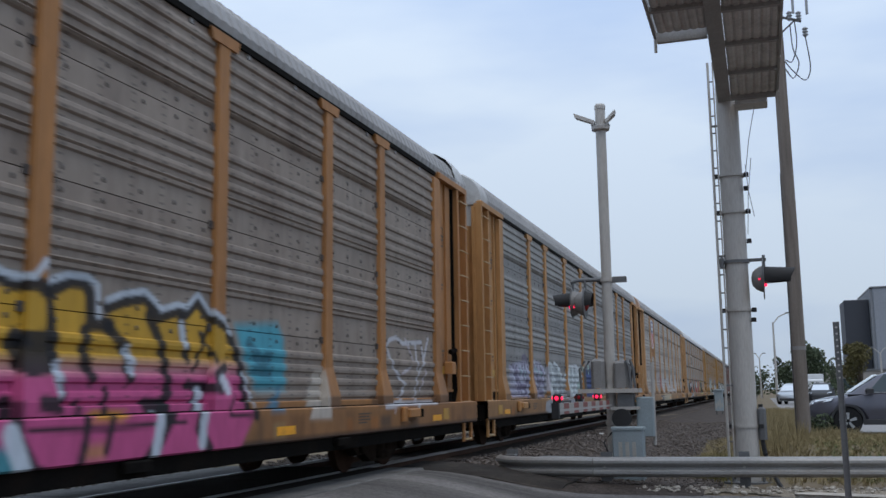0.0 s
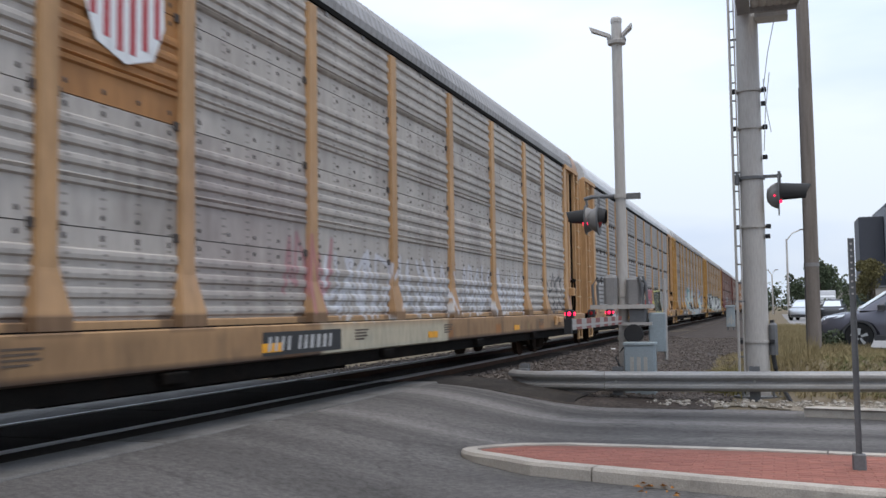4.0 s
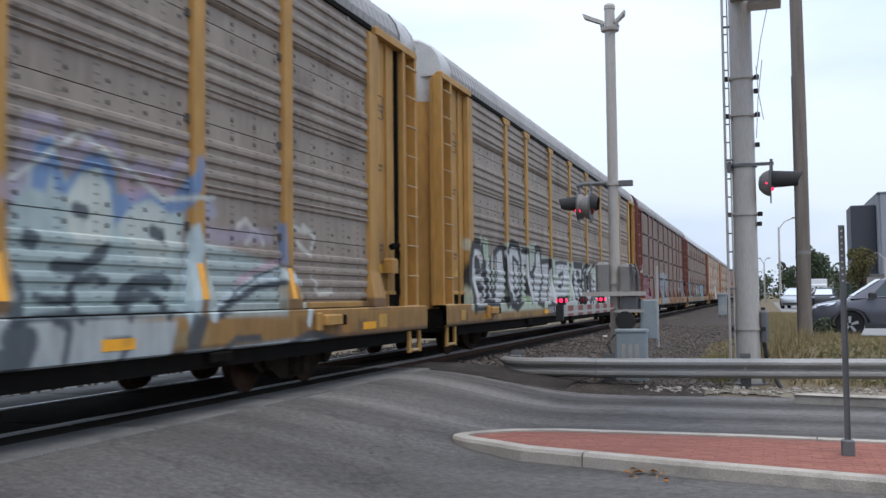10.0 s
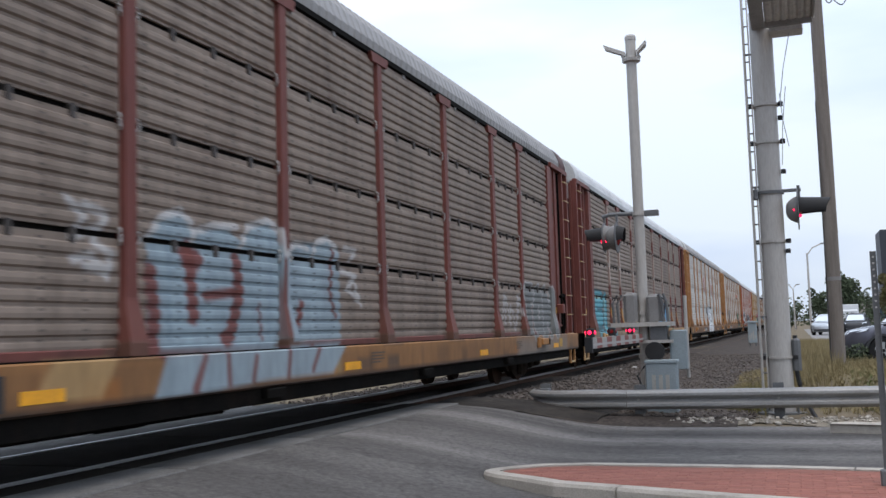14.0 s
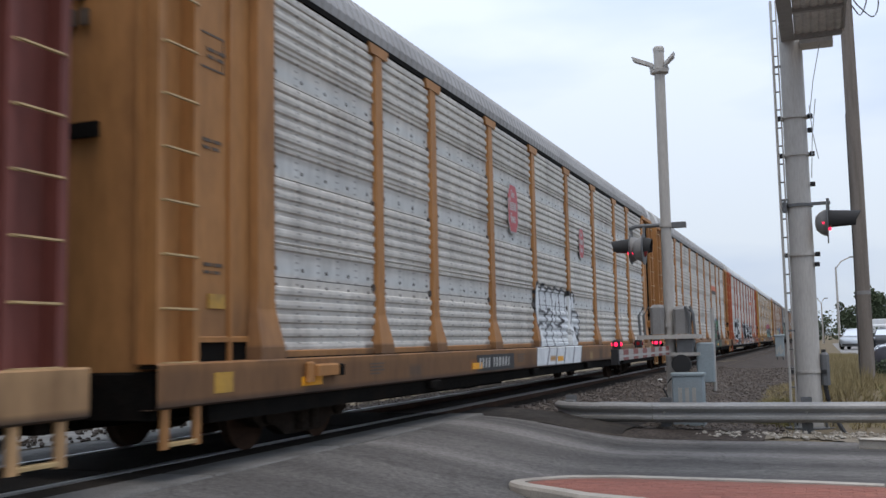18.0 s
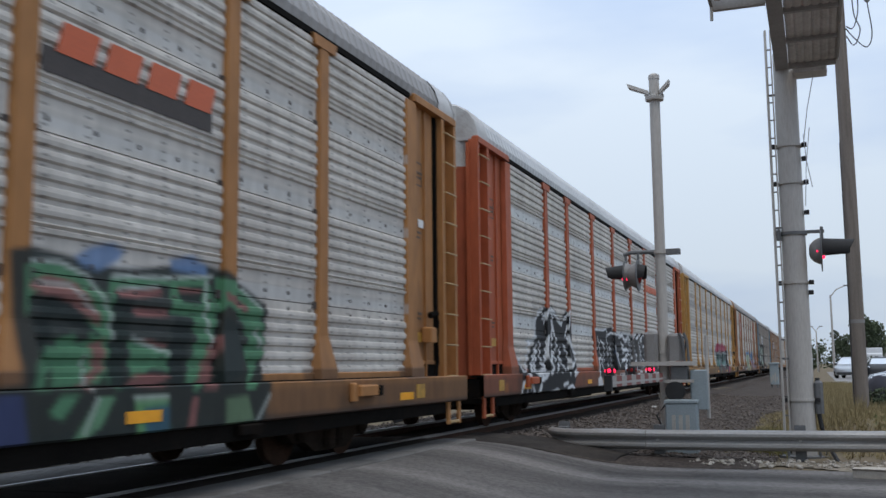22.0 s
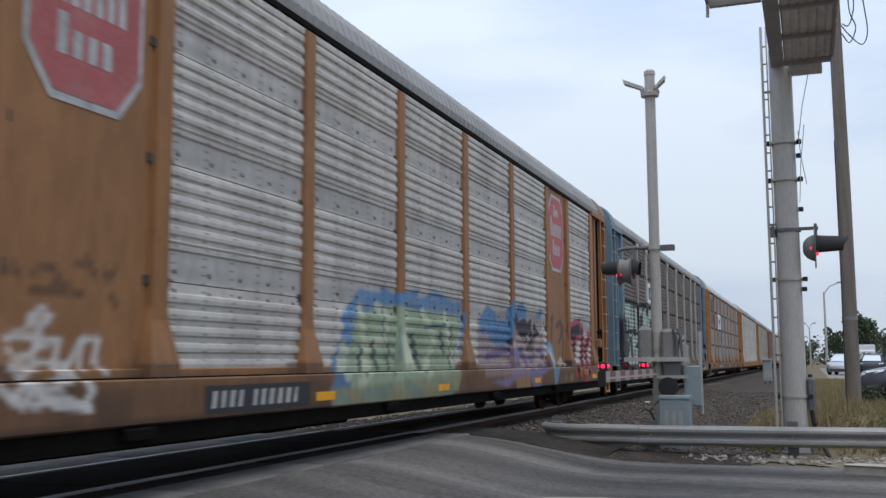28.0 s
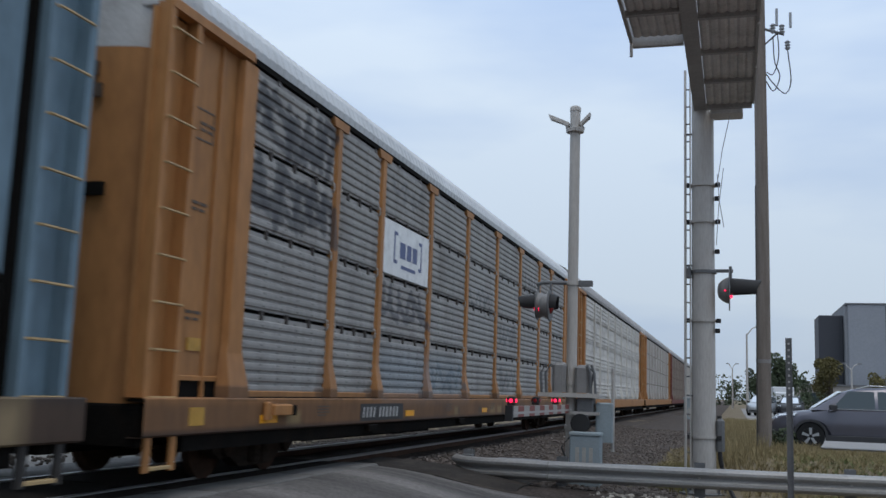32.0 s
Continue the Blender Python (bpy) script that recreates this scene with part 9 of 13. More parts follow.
    p.path("5.17,2.12 5.06,1.77 5.22,1.03 4.80,0.94", 0.061, dk, 0.97, 0.03)
    p.path("4.92,2.13 5.36,2.35 6.05,2.28 6.30,1.97 6.18,1.15 5.30,0.87 4.92,0.94", 0.068, dk, 0.97, 0.03)
    p.path("5.55,1.99 5.61,1.21 5.96,1.28 6.04,1.89 5.55,2.02", 0.041, dk, 0.97, 0.03)
    p.path("6.39,2.22 6.90,2.21 6.98,1.72 7.41,1.66 7.82,1.91 7.83,2.33 8.39,2.30", 0.061, dk, 0.97, 0.03)
    p.path("6.65,1.57 6.72,1.14 6.77,1.00", 0.061, dk, 0.97, 0.03)
    p.path("8.39,2.30 8.58,1.62 8.04,0.98", 0.061, dk, 0.97, 0.03)
    p.path("7.59,1.59 7.38,0.99 8.04,0.90", 0.054, dk, 0.97, 0.03)
    p.path("8.55,2.02 9.54,2.06 9.71,1.48 10.25,1.13", 0.054, dk, 0.97, 0.03)
    p.path("9.49,1.99 9.00,0.96 9.83,0.82", 0.047, dk, 0.97, 0.03)
    p.path("10.29,2.03 11.06,2.07 11.90,2.06", 0.041, dk, 0.97, 0.03)
    p.path("10.62,1.68 11.34,1.79 11.03,1.40 10.61,1.40", 0.041, dk, 0.97, 0.03)
    p.path("10.36,0.94 12.08,1.12", 0.047, dk, 0.97, 0.03)
    p.path("12.29,2.03 12.59,1.32 11.88,0.62", 0.047, dk, 0.97, 0.03)
    p.path("13.04,1.95 13.90,1.99 14.27,1.55 13.30,1.32 13.97,0.77", 0.041, dk, 0.97, 0.03)
    p.path("13.51,1.76 12.85,0.95", 0.027, dk, 0.97, 0.03)
    p.path("14.83,1.91 15.59,1.96 16.42,1.59 15.99,1.03 14.60,0.93 14.67,1.33 14.92,1.91", 0.038, dk, 0.97, 0.03)
    p.path("17.06,1.98 16.98,0.96", 0.027, dk, 0.97, 0.03)
    p.path("18.14,1.88 18.70,1.63 17.78,1.02", 0.034, dk, 0.97, 0.03)
    p.path("19.01,1.77 18.98,0.94", 0.030, dk, 0.97, 0.03)
    p.path("20.31,1.87 19.96,1.00 21.73,1.83", 0.030, dk, 0.97, 0.03)
    p.path("3.26,2.18 3.30,2.02", 0.13, (0.40, 0.50, 0.36), 0.9, 0.05)
    p.path("3.30,2.16 3.30,2.06", 0.05, (0.20, 0.26, 0.18), 0.6, 0.05)
    p.path("1.89,2.17 1.87,2.10", 0.06, (0.50, 0.54, 0.46), 0.7, 0.06)
    p.path("1.58,2.25 1.60,2.16", 0.06, (0.50, 0.54, 0.46), 0.7, 0.06)
    p.path("2.90,2.32 2.92,2.25", 0.06, (0.50, 0.54, 0.46), 0.7, 0.06)
    p.path("2.70,1.95 2.98,1.92", 0.03, (0.50, 0.30, 0.28), 0.5, 0.06)
    p.path("3.83,1.82 3.98,1.77", 0.03, (0.50, 0.30, 0.28), 0.5, 0.06)
    p.path("5.16,1.90 5.35,1.78", 0.03, (0.50, 0.30, 0.28), 0.5, 0.06)
    p.path("2.13,1.17 2.34,1.07", 0.03, (0.50, 0.30, 0.28), 0.5, 0.06)
    p.poly("6.25,1.15 6.88,1.11 6.52,0.87 6.06,0.88", (0.38, 0.46, 0.32), 0.95, 0.04)
    p.poly("11.97,1.91 13.04,2.02 13.86,2.04 14.30,1.96 14.78,2.10 15.52,2.22 15.93,1.91 16.03,1.22 15.50,0.56 13.84,0.60 11.87,0.77", hal, 0.75, 0.06)
    p.poly("13.04,1.96 13.86,1.97 14.30,1.91 14.37,1.71 14.00,1.51 14.53,1.22 14.94,0.94 12.85,0.90", grey, 0.97, 0.04)
    p.poly("14.49,1.82 14.70,2.01 15.14,2.10 15.57,1.95 15.71,1.50 15.40,0.89 15.02,0.59 14.43,0.78 14.69,1.02 14.94,0.91 14.61,1.32", grey, 0.97, 0.04)
    p.poly("12.23,1.75 12.93,1.84 12.85,0.94 12.12,0.93", grey, 0.9, 0.05)
    p.path("13.04,2.06 13.79,2.05 14.34,2.06 14.37,1.81 14.41,1.67 13.93,1.53", 0.081, dk, 0.97, 0.03)
    p.path("13.43,1.82 13.49,1.58 13.72,1.56 13.86,1.78 13.66,1.83 13.43,1.82", 0.068, dk, 0.97, 0.03)
    p.path("13.59,1.31 13.79,1.04 13.84,0.85 14.20,0.65", 0.085, dk, 0.97, 0.03)
    p.path("14.00,1.46 14.37,1.32 14.94,0.91 15.61,1.22 15.72,1.67 15.57,1.95 15.14,2.10 14.70,2.01 14.45,1.84", 0.061, dk, 0.97, 0.03)
    p.path("14.87,1.64 14.97,1.43 15.13,1.65 14.95,1.69 14.87,1.64", 0.085, dk, 0.97, 0.03)
    p.path("13.05,1.06 13.25,0.96 13.19,0.80 12.91,0.73", 0.081, dk, 0.97, 0.03)
    p.path("15.45,1.00 15.30,0.68 14.85,0.58", 0.081, dk, 0.97, 0.03)
    p.path("12.93,1.80 12.75,0.90", 0.068, dk, 0.97, 0.03)
    p.path("12.42,1.69 12.52,1.07 12.72,1.71 12.83,1.06", 0.068, dk, 0.97, 0.03)
    p.poly("13.50,0.63 13.91,0.80 14.20,0.65 14.12,0.56", (0.36, 0.44, 0.30), 0.9, 0.05)
    p.path("15.82,1.68 16.03,1.69", 0.035, (0.10, 0.10, 0.09), 0.9, 0.025)
    p.path("15.82,1.45 16.09,1.46", 0.035, (0.10, 0.10, 0.09), 0.9, 0.025)
    p.path("15.82,1.22 16.14,1.19", 0.035, (0.10, 0.10, 0.09), 0.9, 0.025)
    p.path("15.92,1.05 16.14,1.08", 0.035, (0.10, 0.10, 0.09), 0.9, 0.025)
    p.path("16.09,1.87 15.92,0.99", 0.035, (0.10, 0.10, 0.09), 0.9, 0.025)
    p.poly("16.37,1.28 16.55,1.47 16.86,1.54 17.24,1.29 17.39,1.88 17.12,1.99 17.83,2.07 17.88,1.09 17.26,0.96 16.20,0.98", grey, 0.95, 0.04)
    p.poly("18.06,2.05 18.79,2.06 18.86,1.37 18.31,0.94 17.72,0.94", grey, 0.95, 0.04)
    p.poly("18.96,1.96 19.91,1.98 19.67,0.95 18.68,0.94", grey, 0.95, 0.04)
    p.poly("20.33,1.96 21.00,1.95 21.10,1.56 20.57,1.39 20.23,0.96 19.77,0.95", grey, 0.95, 0.04)
    p.poly("21.24,2.00 22.13,1.95 21.72,0.95 20.90,0.95", grey, 0.95, 0.04)
    p.path("17.12,2.06 17.86,2.10 17.93,1.50 17.54,0.69 16.61,0.67 16.20,0.93 16.48,1.22", 0.061, dk, 0.97, 0.03)
    p.path("17.12,1.99 17.12,1.80 17.42,1.78 17.35,1.16 17.10,1.03 16.72,1.16 16.42,1.16", 0.047, dk, 0.97, 0.03)
    p.path("18.13,2.06 18.88,2.07 18.70,1.88 18.45,1.86 18.20,1.50 18.44,1.51", 0.047, dk, 0.97, 0.03)
    p.path("18.05,1.98 17.69,0.95", 0.041, dk, 0.97, 0.03)
    p.path("17.92,0.95 18.31,1.36 18.60,1.37 18.40,0.94", 0.047, dk, 0.97, 0.03)
    p.path("19.05,1.97 19.91,2.00", 0.041, dk, 0.97, 0.03)
    p.path("19.00,1.97 18.65,0.93", 0.041, dk, 0.97, 0.03)
    p.path("19.36,1.83 19.41,1.53 19.74,1.53 19.71,1.85", 0.041, dk, 0.97, 0.03)
    p.path("19.35,1.37 19.04,0.94", 0.041, dk, 0.97, 0.03)
    p.path("20.08,2.02 19.77,0.95", 0.041, dk, 0.97, 0.03)
    p.path("20.33,1.96 21.05,1.91 21.10,1.56 20.52,1.39", 0.041, dk, 0.97, 0.03)
    p.path("21.36,1.92 21.62,2.02 22.13,1.95 22.24,1.40 21.46,1.40 22.09,1.13 21.34,0.91", 0.041, dk, 0.97, 0.03)
    p.path("16.61,1.65 16.73,1.78 16.88,1.72", 0.05, (0.50, 0.48, 0.42), 0.7, 0.05)
    p.path("22.83,1.89 22.96,1.60", 0.04, (0.45, 0.44, 0.40), 0.7, 0.04)
    p.path("23.10,1.41 23.24,1.17", 0.04, (0.45, 0.44, 0.40), 0.7, 0.04)
    p.poly("22.39,1.68 22.76,1.60 22.69,0.84 21.90,0.81", (0.36, 0.42, 0.34), 0.9, 0.05)
    p.poly("13.31,0.88 14.85,0.61 15.40,0.68 14.93,0.55 13.77,0.56 13.31,0.62", (0.36, 0.42, 0.32), 0.5, 0.1)
    p.poly("15.71,0.86 16.20,0.87 16.13,0.58 15.62,0.60", (0.30, 0.17, 0.07), 0.95, 0.04)
    p.poly("18.31,0.80 19.28,0.83 19.17,0.58 18.22,0.58", (0.26, 0.15, 0.07), 0.95, 0.04)
    p.path("16.31,0.80 16.49,0.68 16.99,0.68", 0.06, dk, 0.9, 0.025)
    p.path("17.54,0.76 17.68,0.55", 0.06, dk, 0.9, 0.025)
    p.path("17.91,0.81 18.06,0.60", 0.06, dk, 0.9, 0.025)
    p.path("19.76,0.79 19.96,0.66", 0.06, dk, 0.9, 0.025)
    p.path("20.62,0.80 20.84,0.63", 0.06, dk, 0.9, 0.025)
    return p


def p_g():
    p = Painter()
    ice, ox, wh = (0.25, 0.32, 0.35), (0.16, 0.045, 0.035), (0.46, 0.44, 0.42)
    p.rect(2.25, 5.0, 0.54, 1.95, (0.13, 0.015, 0.022), 0.95, 0.15)
    p.word("RCS", 2.4, 4.9, 1.08, 1.98, (0.14, 0.015, 0.025), (0.50, 0.42, 0.43), 0.14, 0.04, 3, 0.1, 0.1)
    for i in range(9):
        p.line([(2.3 + 0.31 * i, 1.02), (2.45 + 0.31 * i, 1.32)], 0.022, (0.5, 0.42, 0.43), 0.9)
        p.line([(2.4 + 0.42 * i, 0.56), (2.7 + 0.42 * i, 0.95)], 0.022, (0.45, 0.36, 0.36), 0.8)
    p.tag(4.9, 5.3, 1.15, 2.0, (0.45, 0.40, 0.40), 0.03, 3, 4)
    p.tag(1.2, 1.9, 2.0, 2.6, (0.55, 0.53, 0.50), 0.04, 4, 9)
    p.poly("9.77,2.05 10.00,2.28 10.27,2.33 10.50,2.17 11.05,2.27 11.37,2.12 11.60,2.35 11.97,2.42 12.21,2.12 12.11,1.11 11.92,1.03 9.76,1.05", ice, 0.95, 0.04)
    p.poly("12.27,2.06 12.61,2.22 13.05,2.25 13.35,2.31 13.67,2.22 13.69,1.09 12.24,1.08", ice, 0.9, 0.04)
    p.path("10.40,2.00 10.44,1.68 10.48,1.36", 0.07, ox, 0.95, 0.04)
    p.path("10.35,1.94 10.54,1.90", 0.08, ox, 0.95, 0.04)
    p.path("11.25,1.94 11.30,1.59 11.13,1.19 11.02,1.13", 0.07, ox, 0.95, 0.04)
    p.path("10.68,1.55 11.03,1.59 11.30,1.62", 0.04, ox, 0.95, 0.04)
    p.path("9.81,1.75 9.87,1.35 9.82,1.05", 0.07, ox, 0.95, 0.04)
    p.path("12.65,1.50 12.58,1.30", 0.05, ox, 0.95, 0.04)
    p.path("13.51,2.21 13.40,1.65 13.54,1.37", 0.03, ox, 0.95, 0.04)
    p.path("11.69,1.48 11.74,1.12", 0.02, ox, 0.95, 0.04)
    p.path("9.79,2.06 9.96,2.25 10.27,2.35 10.45,2.24 10.49,2.06", 0.03, wh, 0.9, 0.03)
    p.path("10.50,2.17 10.84,2.26 11.26,2.28", 0.03, wh, 0.9, 0.03)
    p.path("11.34,2.06 11.49,2.31 11.90,2.41 12.19,2.31 12.23,2.06", 0.03, wh, 0.9, 0.03)
    p.path("12.27,2.06 12.54,2.21 12.82,2.17", 0.03, wh, 0.9, 0.03)
    p.path("12.97,2.11 13.05,2.25 13.35,2.33 13.59,2.22", 0.03, wh, 0.9, 0.03)
    p.path("10.09,2.13 10.09,1.15", 0.015, (0.16, 0.22, 0.26), 0.6, 0.025)
    p.path("11.96,2.23 11.90,1.12", 0.015, (0.16, 0.22, 0.26), 0.6, 0.025)
    p.path("8.74,2.29 8.94,2.17 8.81,1.98 9.15,2.10", 0.03, wh, 0.8, 0.04)
    p.path("8.94,2.26 9.22,2.20 9.08,2.00", 0.03, wh, 0.8, 0.04)
    p.path("8.81,1.80 9.01,1.85 9.22,1.73 8.94,1.76", 0.03, wh, 0.8, 0.04)
    p.path("9.08,1.95 9.29,1.87 9.22,1.68", 0.03, wh, 0.8, 0.04)
    p.path("13.83,2.24 14.18,2.22 14.00,2.10", 0.03, wh, 0.8, 0.04)
    p.path("13.73,1.94 14.16,1.89 13.89,1.73 14.23,1.59", 0.03, wh, 0.8, 0.04)
    p.path("14.07,1.88 14.31,1.52", 0.03, wh, 0.8, 0.04)
    p.poly("9.86,1.00 13.61,1.05 13.16,0.69 11.68,0.69 10.60,0.65 9.68,0.64", ice, 0.9, 0.04)
    p.path("10.28,0.68 10.47,0.98 10.32,0.67", 0.03, ox, 0.9, 0.03)
    p.path("11.40,0.94 11.33,0.71", 0.03, ox, 0.9, 0.03)
    p.path("10.86,0.99 10.88,0.69", 0.03, ox, 0.9, 0.03)
    p.path("12.12,1.00 12.07,0.71", 0.03, ox, 0.9, 0.03)
    p.path("12.85,1.02 12.65,0.75", 0.03, ox, 0.9, 0.03)
    p.poly("8.44,1.01 9.21,1.01 8.98,0.69 8.24,0.72", (0.40, 0.25, 0.11), 0.8, 0.05)
    p.tag(21.0, 22.4, 1.1, 1.85, (0.40, 0.38, 0.36), 0.05, 4, 7, 0.7)
    p.word("TON", 22.6, 25.2, 1.06, 1.95, (0.17, 0.17, 0.16), (0.40, 0.38, 0.36), 0.20, 0.04, 8, 0, 0.06)
    p.rect(21.5, 26, 0.54, 0.98, (0.20, 0.19, 0.17), 0.6, 0.3)
    return p


def p_h():
    p = Painter()
    sky, deep, olive, dk = (0.17, 0.36, 0.52), (0.05, 0.12, 0.20), (0.17, 0.24, 0.07), (0.02, 0.03, 0.04)
    p.word("EL", 2.3, 5.2, 0.75, 2.0, (0.10, 0.33, 0.38), (0.03, 0.10, 0.12), 0.22, 0.08, 3, 0, 0.06, (0.45, 0.5, 0.3))
    p.rect(8.5, 15.1, 0.95, 1.98, (0.11, 0.11, 0.11), 0.7, 0.25)
    p.wild(8.6, 15.0, 0.95, 1.95, [(0.30, 0.28, 0.26), (0.14, 0.14, 0.14), (0.40, 0.38, 0.34)], BLACK, 22, 0.08, 9, 0.85)
    p.tag(10.6, 13.2, 1.1, 2.0, (0.42, 0.40, 0.36), 0.07, 6, 5, 0.7)
    p.poly("15.21,1.00 15.22,1.69 15.43,1.71 15.51,2.05 15.73,2.14 16.00,2.14 16.10,1.97 16.67,2.07 16.91,2.07 17.59,2.02 18.04,2.08 18.15,1.86 18.48,2.03 18.96,2.06 19.28,1.92 19.48,2.10 19.76,2.08 19.89,1.62 20.21,1.29 20.03,1.06 17.74,0.98", olive, 0.85, 0.06)
    p.poly("15.27,1.02 15.29,1.52 15.43,1.74 15.54,2.05 15.80,2.09 15.96,2.06 16.04,1.87 16.10,1.97 16.51,1.98 16.75,2.13 17.00,2.00 17.59,1.98 17.59,1.39 17.36,1.07 16.14,1.00", sky, 1, 0.04)
    p.poly("17.94,1.62 18.15,1.86 18.48,1.98 18.84,2.03 19.08,1.91 19.48,2.05 19.73,2.02 19.78,1.55 20.21,1.26 20.03,1.10 19.47,1.08 18.04,1.03", sky, 1, 0.04)
    p.poly("17.66,2.05 17.96,2.07 18.00,1.40 17.94,1.06 17.69,1.01", (0.18, 0.34, 0.46))
    p.path("15.54,2.06 15.76,2.15 16.03,2.14", 0.03, deep, 0.95, 0.03)
    p.path("15.54,2.10 15.76,2.19 16.03,2.19", 0.03, olive, 0.9, 0.04)
    p.path("16.75,2.14 16.91,2.07 17.54,2.04", 0.03, deep, 0.95, 0.03)
    p.path("16.75,2.18 16.91,2.11 17.54,2.09", 0.03, olive, 0.9, 0.04)
    p.path("18.48,2.02 18.84,2.08 19.08,1.98", 0.03, deep, 0.95, 0.03)
    p.path("18.48,2.07 18.84,2.14 19.08,2.03", 0.03, olive, 0.9, 0.04)
    p.path("19.41,2.05 19.76,2.11", 0.03, deep, 0.95, 0.03)
    p.path("19.41,2.11 19.76,2.17", 0.03, olive, 0.9, 0.04)
    p.poly("15.64,1.67 15.77,1.70 15.75,1.56 15.65,1.54", olive, 0.95, 0.03)
    p.path("15.64,1.67 15.77,1.70 15.75,1.56 15.65,1.54", 0.018, dk, 0.9, 0.025)
    p.poly("15.69,1.18 15.88,1.25 15.98,1.32 15.88,1.14 15.75,1.10", olive, 0.95, 0.03)
    p.path("15.69,1.18 15.88,1.25 15.98,1.32 15.88,1.14 15.75,1.10", 0.018, dk, 0.9, 0.025)
    p.poly("16.37,1.47 16.56,1.52 16.46,1.37 16.33,1.23", olive, 0.95, 0.03)
    p.path("16.37,1.47 16.56,1.52 16.46,1.37 16.33,1.23", 0.018, dk, 0.9, 0.025)
    p.poly("16.75,1.58 16.68,1.38 16.56,1.18", olive, 0.95, 0.03)
    p.path("16.75,1.58 16.68,1.38 16.56,1.18", 0.018, dk, 0.9, 0.025)
    p.poly("17.50,1.55 17.45,1.28 17.31,1.12", olive, 0.95, 0.03)
    p.path("17.50,1.55 17.45,1.28 17.31,1.12", 0.018, dk, 0.9, 0.025)
    p.poly("18.77,1.41 18.95,1.47 18.93,1.35", olive, 0.95, 0.03)
    p.path("18.77,1.41 18.95,1.47 18.93,1.35", 0.018, dk, 0.9, 0.025)
    p.poly("19.27,1.10 19.47,1.16 19.60,1.08", olive, 0.95, 0.03)
    p.path("19.27,1.10 19.47,1.16 19.60,1.08", 0.018, dk, 0.9, 0.025)
    p.poly("18.48,1.23 18.59,1.11", olive, 0.95, 0.03)
    p.path("18.48,1.23 18.59,1.11", 0.018, dk, 0.9, 0.025)
    p.poly("16.49,1.08 16.60,1.18 16.68,1.06", olive, 0.95, 0.03)
    p.path("16.49,1.08 16.60,1.18 16.68,1.06", 0.018, dk, 0.9, 0.025)
    p.path("16.11,1.74 16.18,1.88 16.29,1.89", 0.03, deep, 0.95, 0.025)
    p.path("16.29,1.51 16.67,1.60 16.83,1.58", 0.02, deep, 0.95, 0.025)
    p.path("17.18,1.70 17.26,1.86 17.35,1.92", 0.02, deep, 0.95, 0.025)
    p.path("17.00,1.48 17.13,1.59", 0.02, deep, 0.95, 0.025)
    p.path("15.53,1.19 15.94,1.32", 0.025, deep, 0.95, 0.025)
    p.path("17.94,1.39 18.37,1.46 18.59,1.23", 0.02, deep, 0.95, 0.025)
    p.path("18.71,1.77 18.96,1.84 19.48,1.84", 0.02, deep, 0.95, 0.025)
    p.path("19.21,1.41 19.75,1.55 19.82,1.69", 0.02, deep, 0.95, 0.025)
    p.path("19.47,1.23 19.89,1.36", 0.02, deep, 0.95, 0.025)
    p.path("19.08,1.91 19.21,1.73", 0.025, deep, 0.95, 0.025)
    p.path("15.29,1.35 15.44,1.36", 0.03, deep, 0.95, 0.025)
    p.path("16.08,1.18 16.30,1.28 16.33,1.18 16.16,1.09", 0.03, deep, 0.95, 0.025)
    p.poly("14.64,1.04 15.02,0.99 15.25,0.94 15.40,0.62 15.03,0.61 14.53,0.59", (0.06, 0.12, 0.06), 0.95, 0.05)
    p.poly("14.93,1.35 15.07,1.19 15.21,1.02 15.02,0.93 14.76,0.99", (0.10, 0.18, 0.10), 0.9, 0.06)
    p.poly("15.08,0.94 17.45,0.96 18.04,1.00 17.69,0.66 16.59,0.62 15.40,0.62 15.25,0.81", (0.15, 0.28, 0.36), 0.95, 0.04)
    p.poly("15.71,0.62 15.80,0.83 15.90,0.65", (0.08, 0.14, 0.16), 0.9, 0.03)
    p.poly("16.29,0.64 16.47,0.75 16.59,0.65", (0.08, 0.14, 0.16), 0.9, 0.03)
    p.poly("16.67,0.64 16.83,0.78 16.96,0.65", (0.08, 0.14, 0.16), 0.9, 0.03)
    p.poly("17.84,0.94 19.63,0.98 19.55,0.58 17.69,0.65", (0.36, 0.19, 0.06), 0.95, 0.04)
    p.path("18.54,0.86 18.82,0.86", 0.016, (0.16, 0.05, 0.03), 0.9, 0.025)
    p.path("18.69,0.85 18.65,0.70", 0.016, (0.16, 0.05, 0.03), 0.9, 0.025)
    p.path("18.84,0.86 19.12,0.86", 0.016, (0.16, 0.05, 0.03), 0.9, 0.025)
    p.path("18.98,0.86 18.94,0.70", 0.016, (0.16, 0.05, 0.03), 0.9, 0.025)
    p.path("19.17,0.86 19.38,0.69", 0.016, (0.16, 0.05, 0.03), 0.9, 0.025)
    p.path("19.41,0.87 19.17,0.69", 0.016, (0.16, 0.05, 0.03), 0.9, 0.025)
    p.poly("19.63,1.00 20.41,1.00 19.91,0.76 19.70,0.70", (0.08, 0.12, 0.05), 0.9, 0.05)
    p.path("19.91,0.76 20.37,0.68 20.69,0.80 21.21,0.86", 0.018, (0.36, 0.33, 0.31), 0.7, 0.025)
    p.path("20.67,1.86 21.00,1.95 21.72,1.91", 0.018, (0.36, 0.33, 0.31), 0.7, 0.025)
    p.path("21.17,1.89 21.52,1.45 21.16,1.22 21.70,1.30 21.81,1.76", 0.018, (0.36, 0.33, 0.31), 0.7, 0.025)
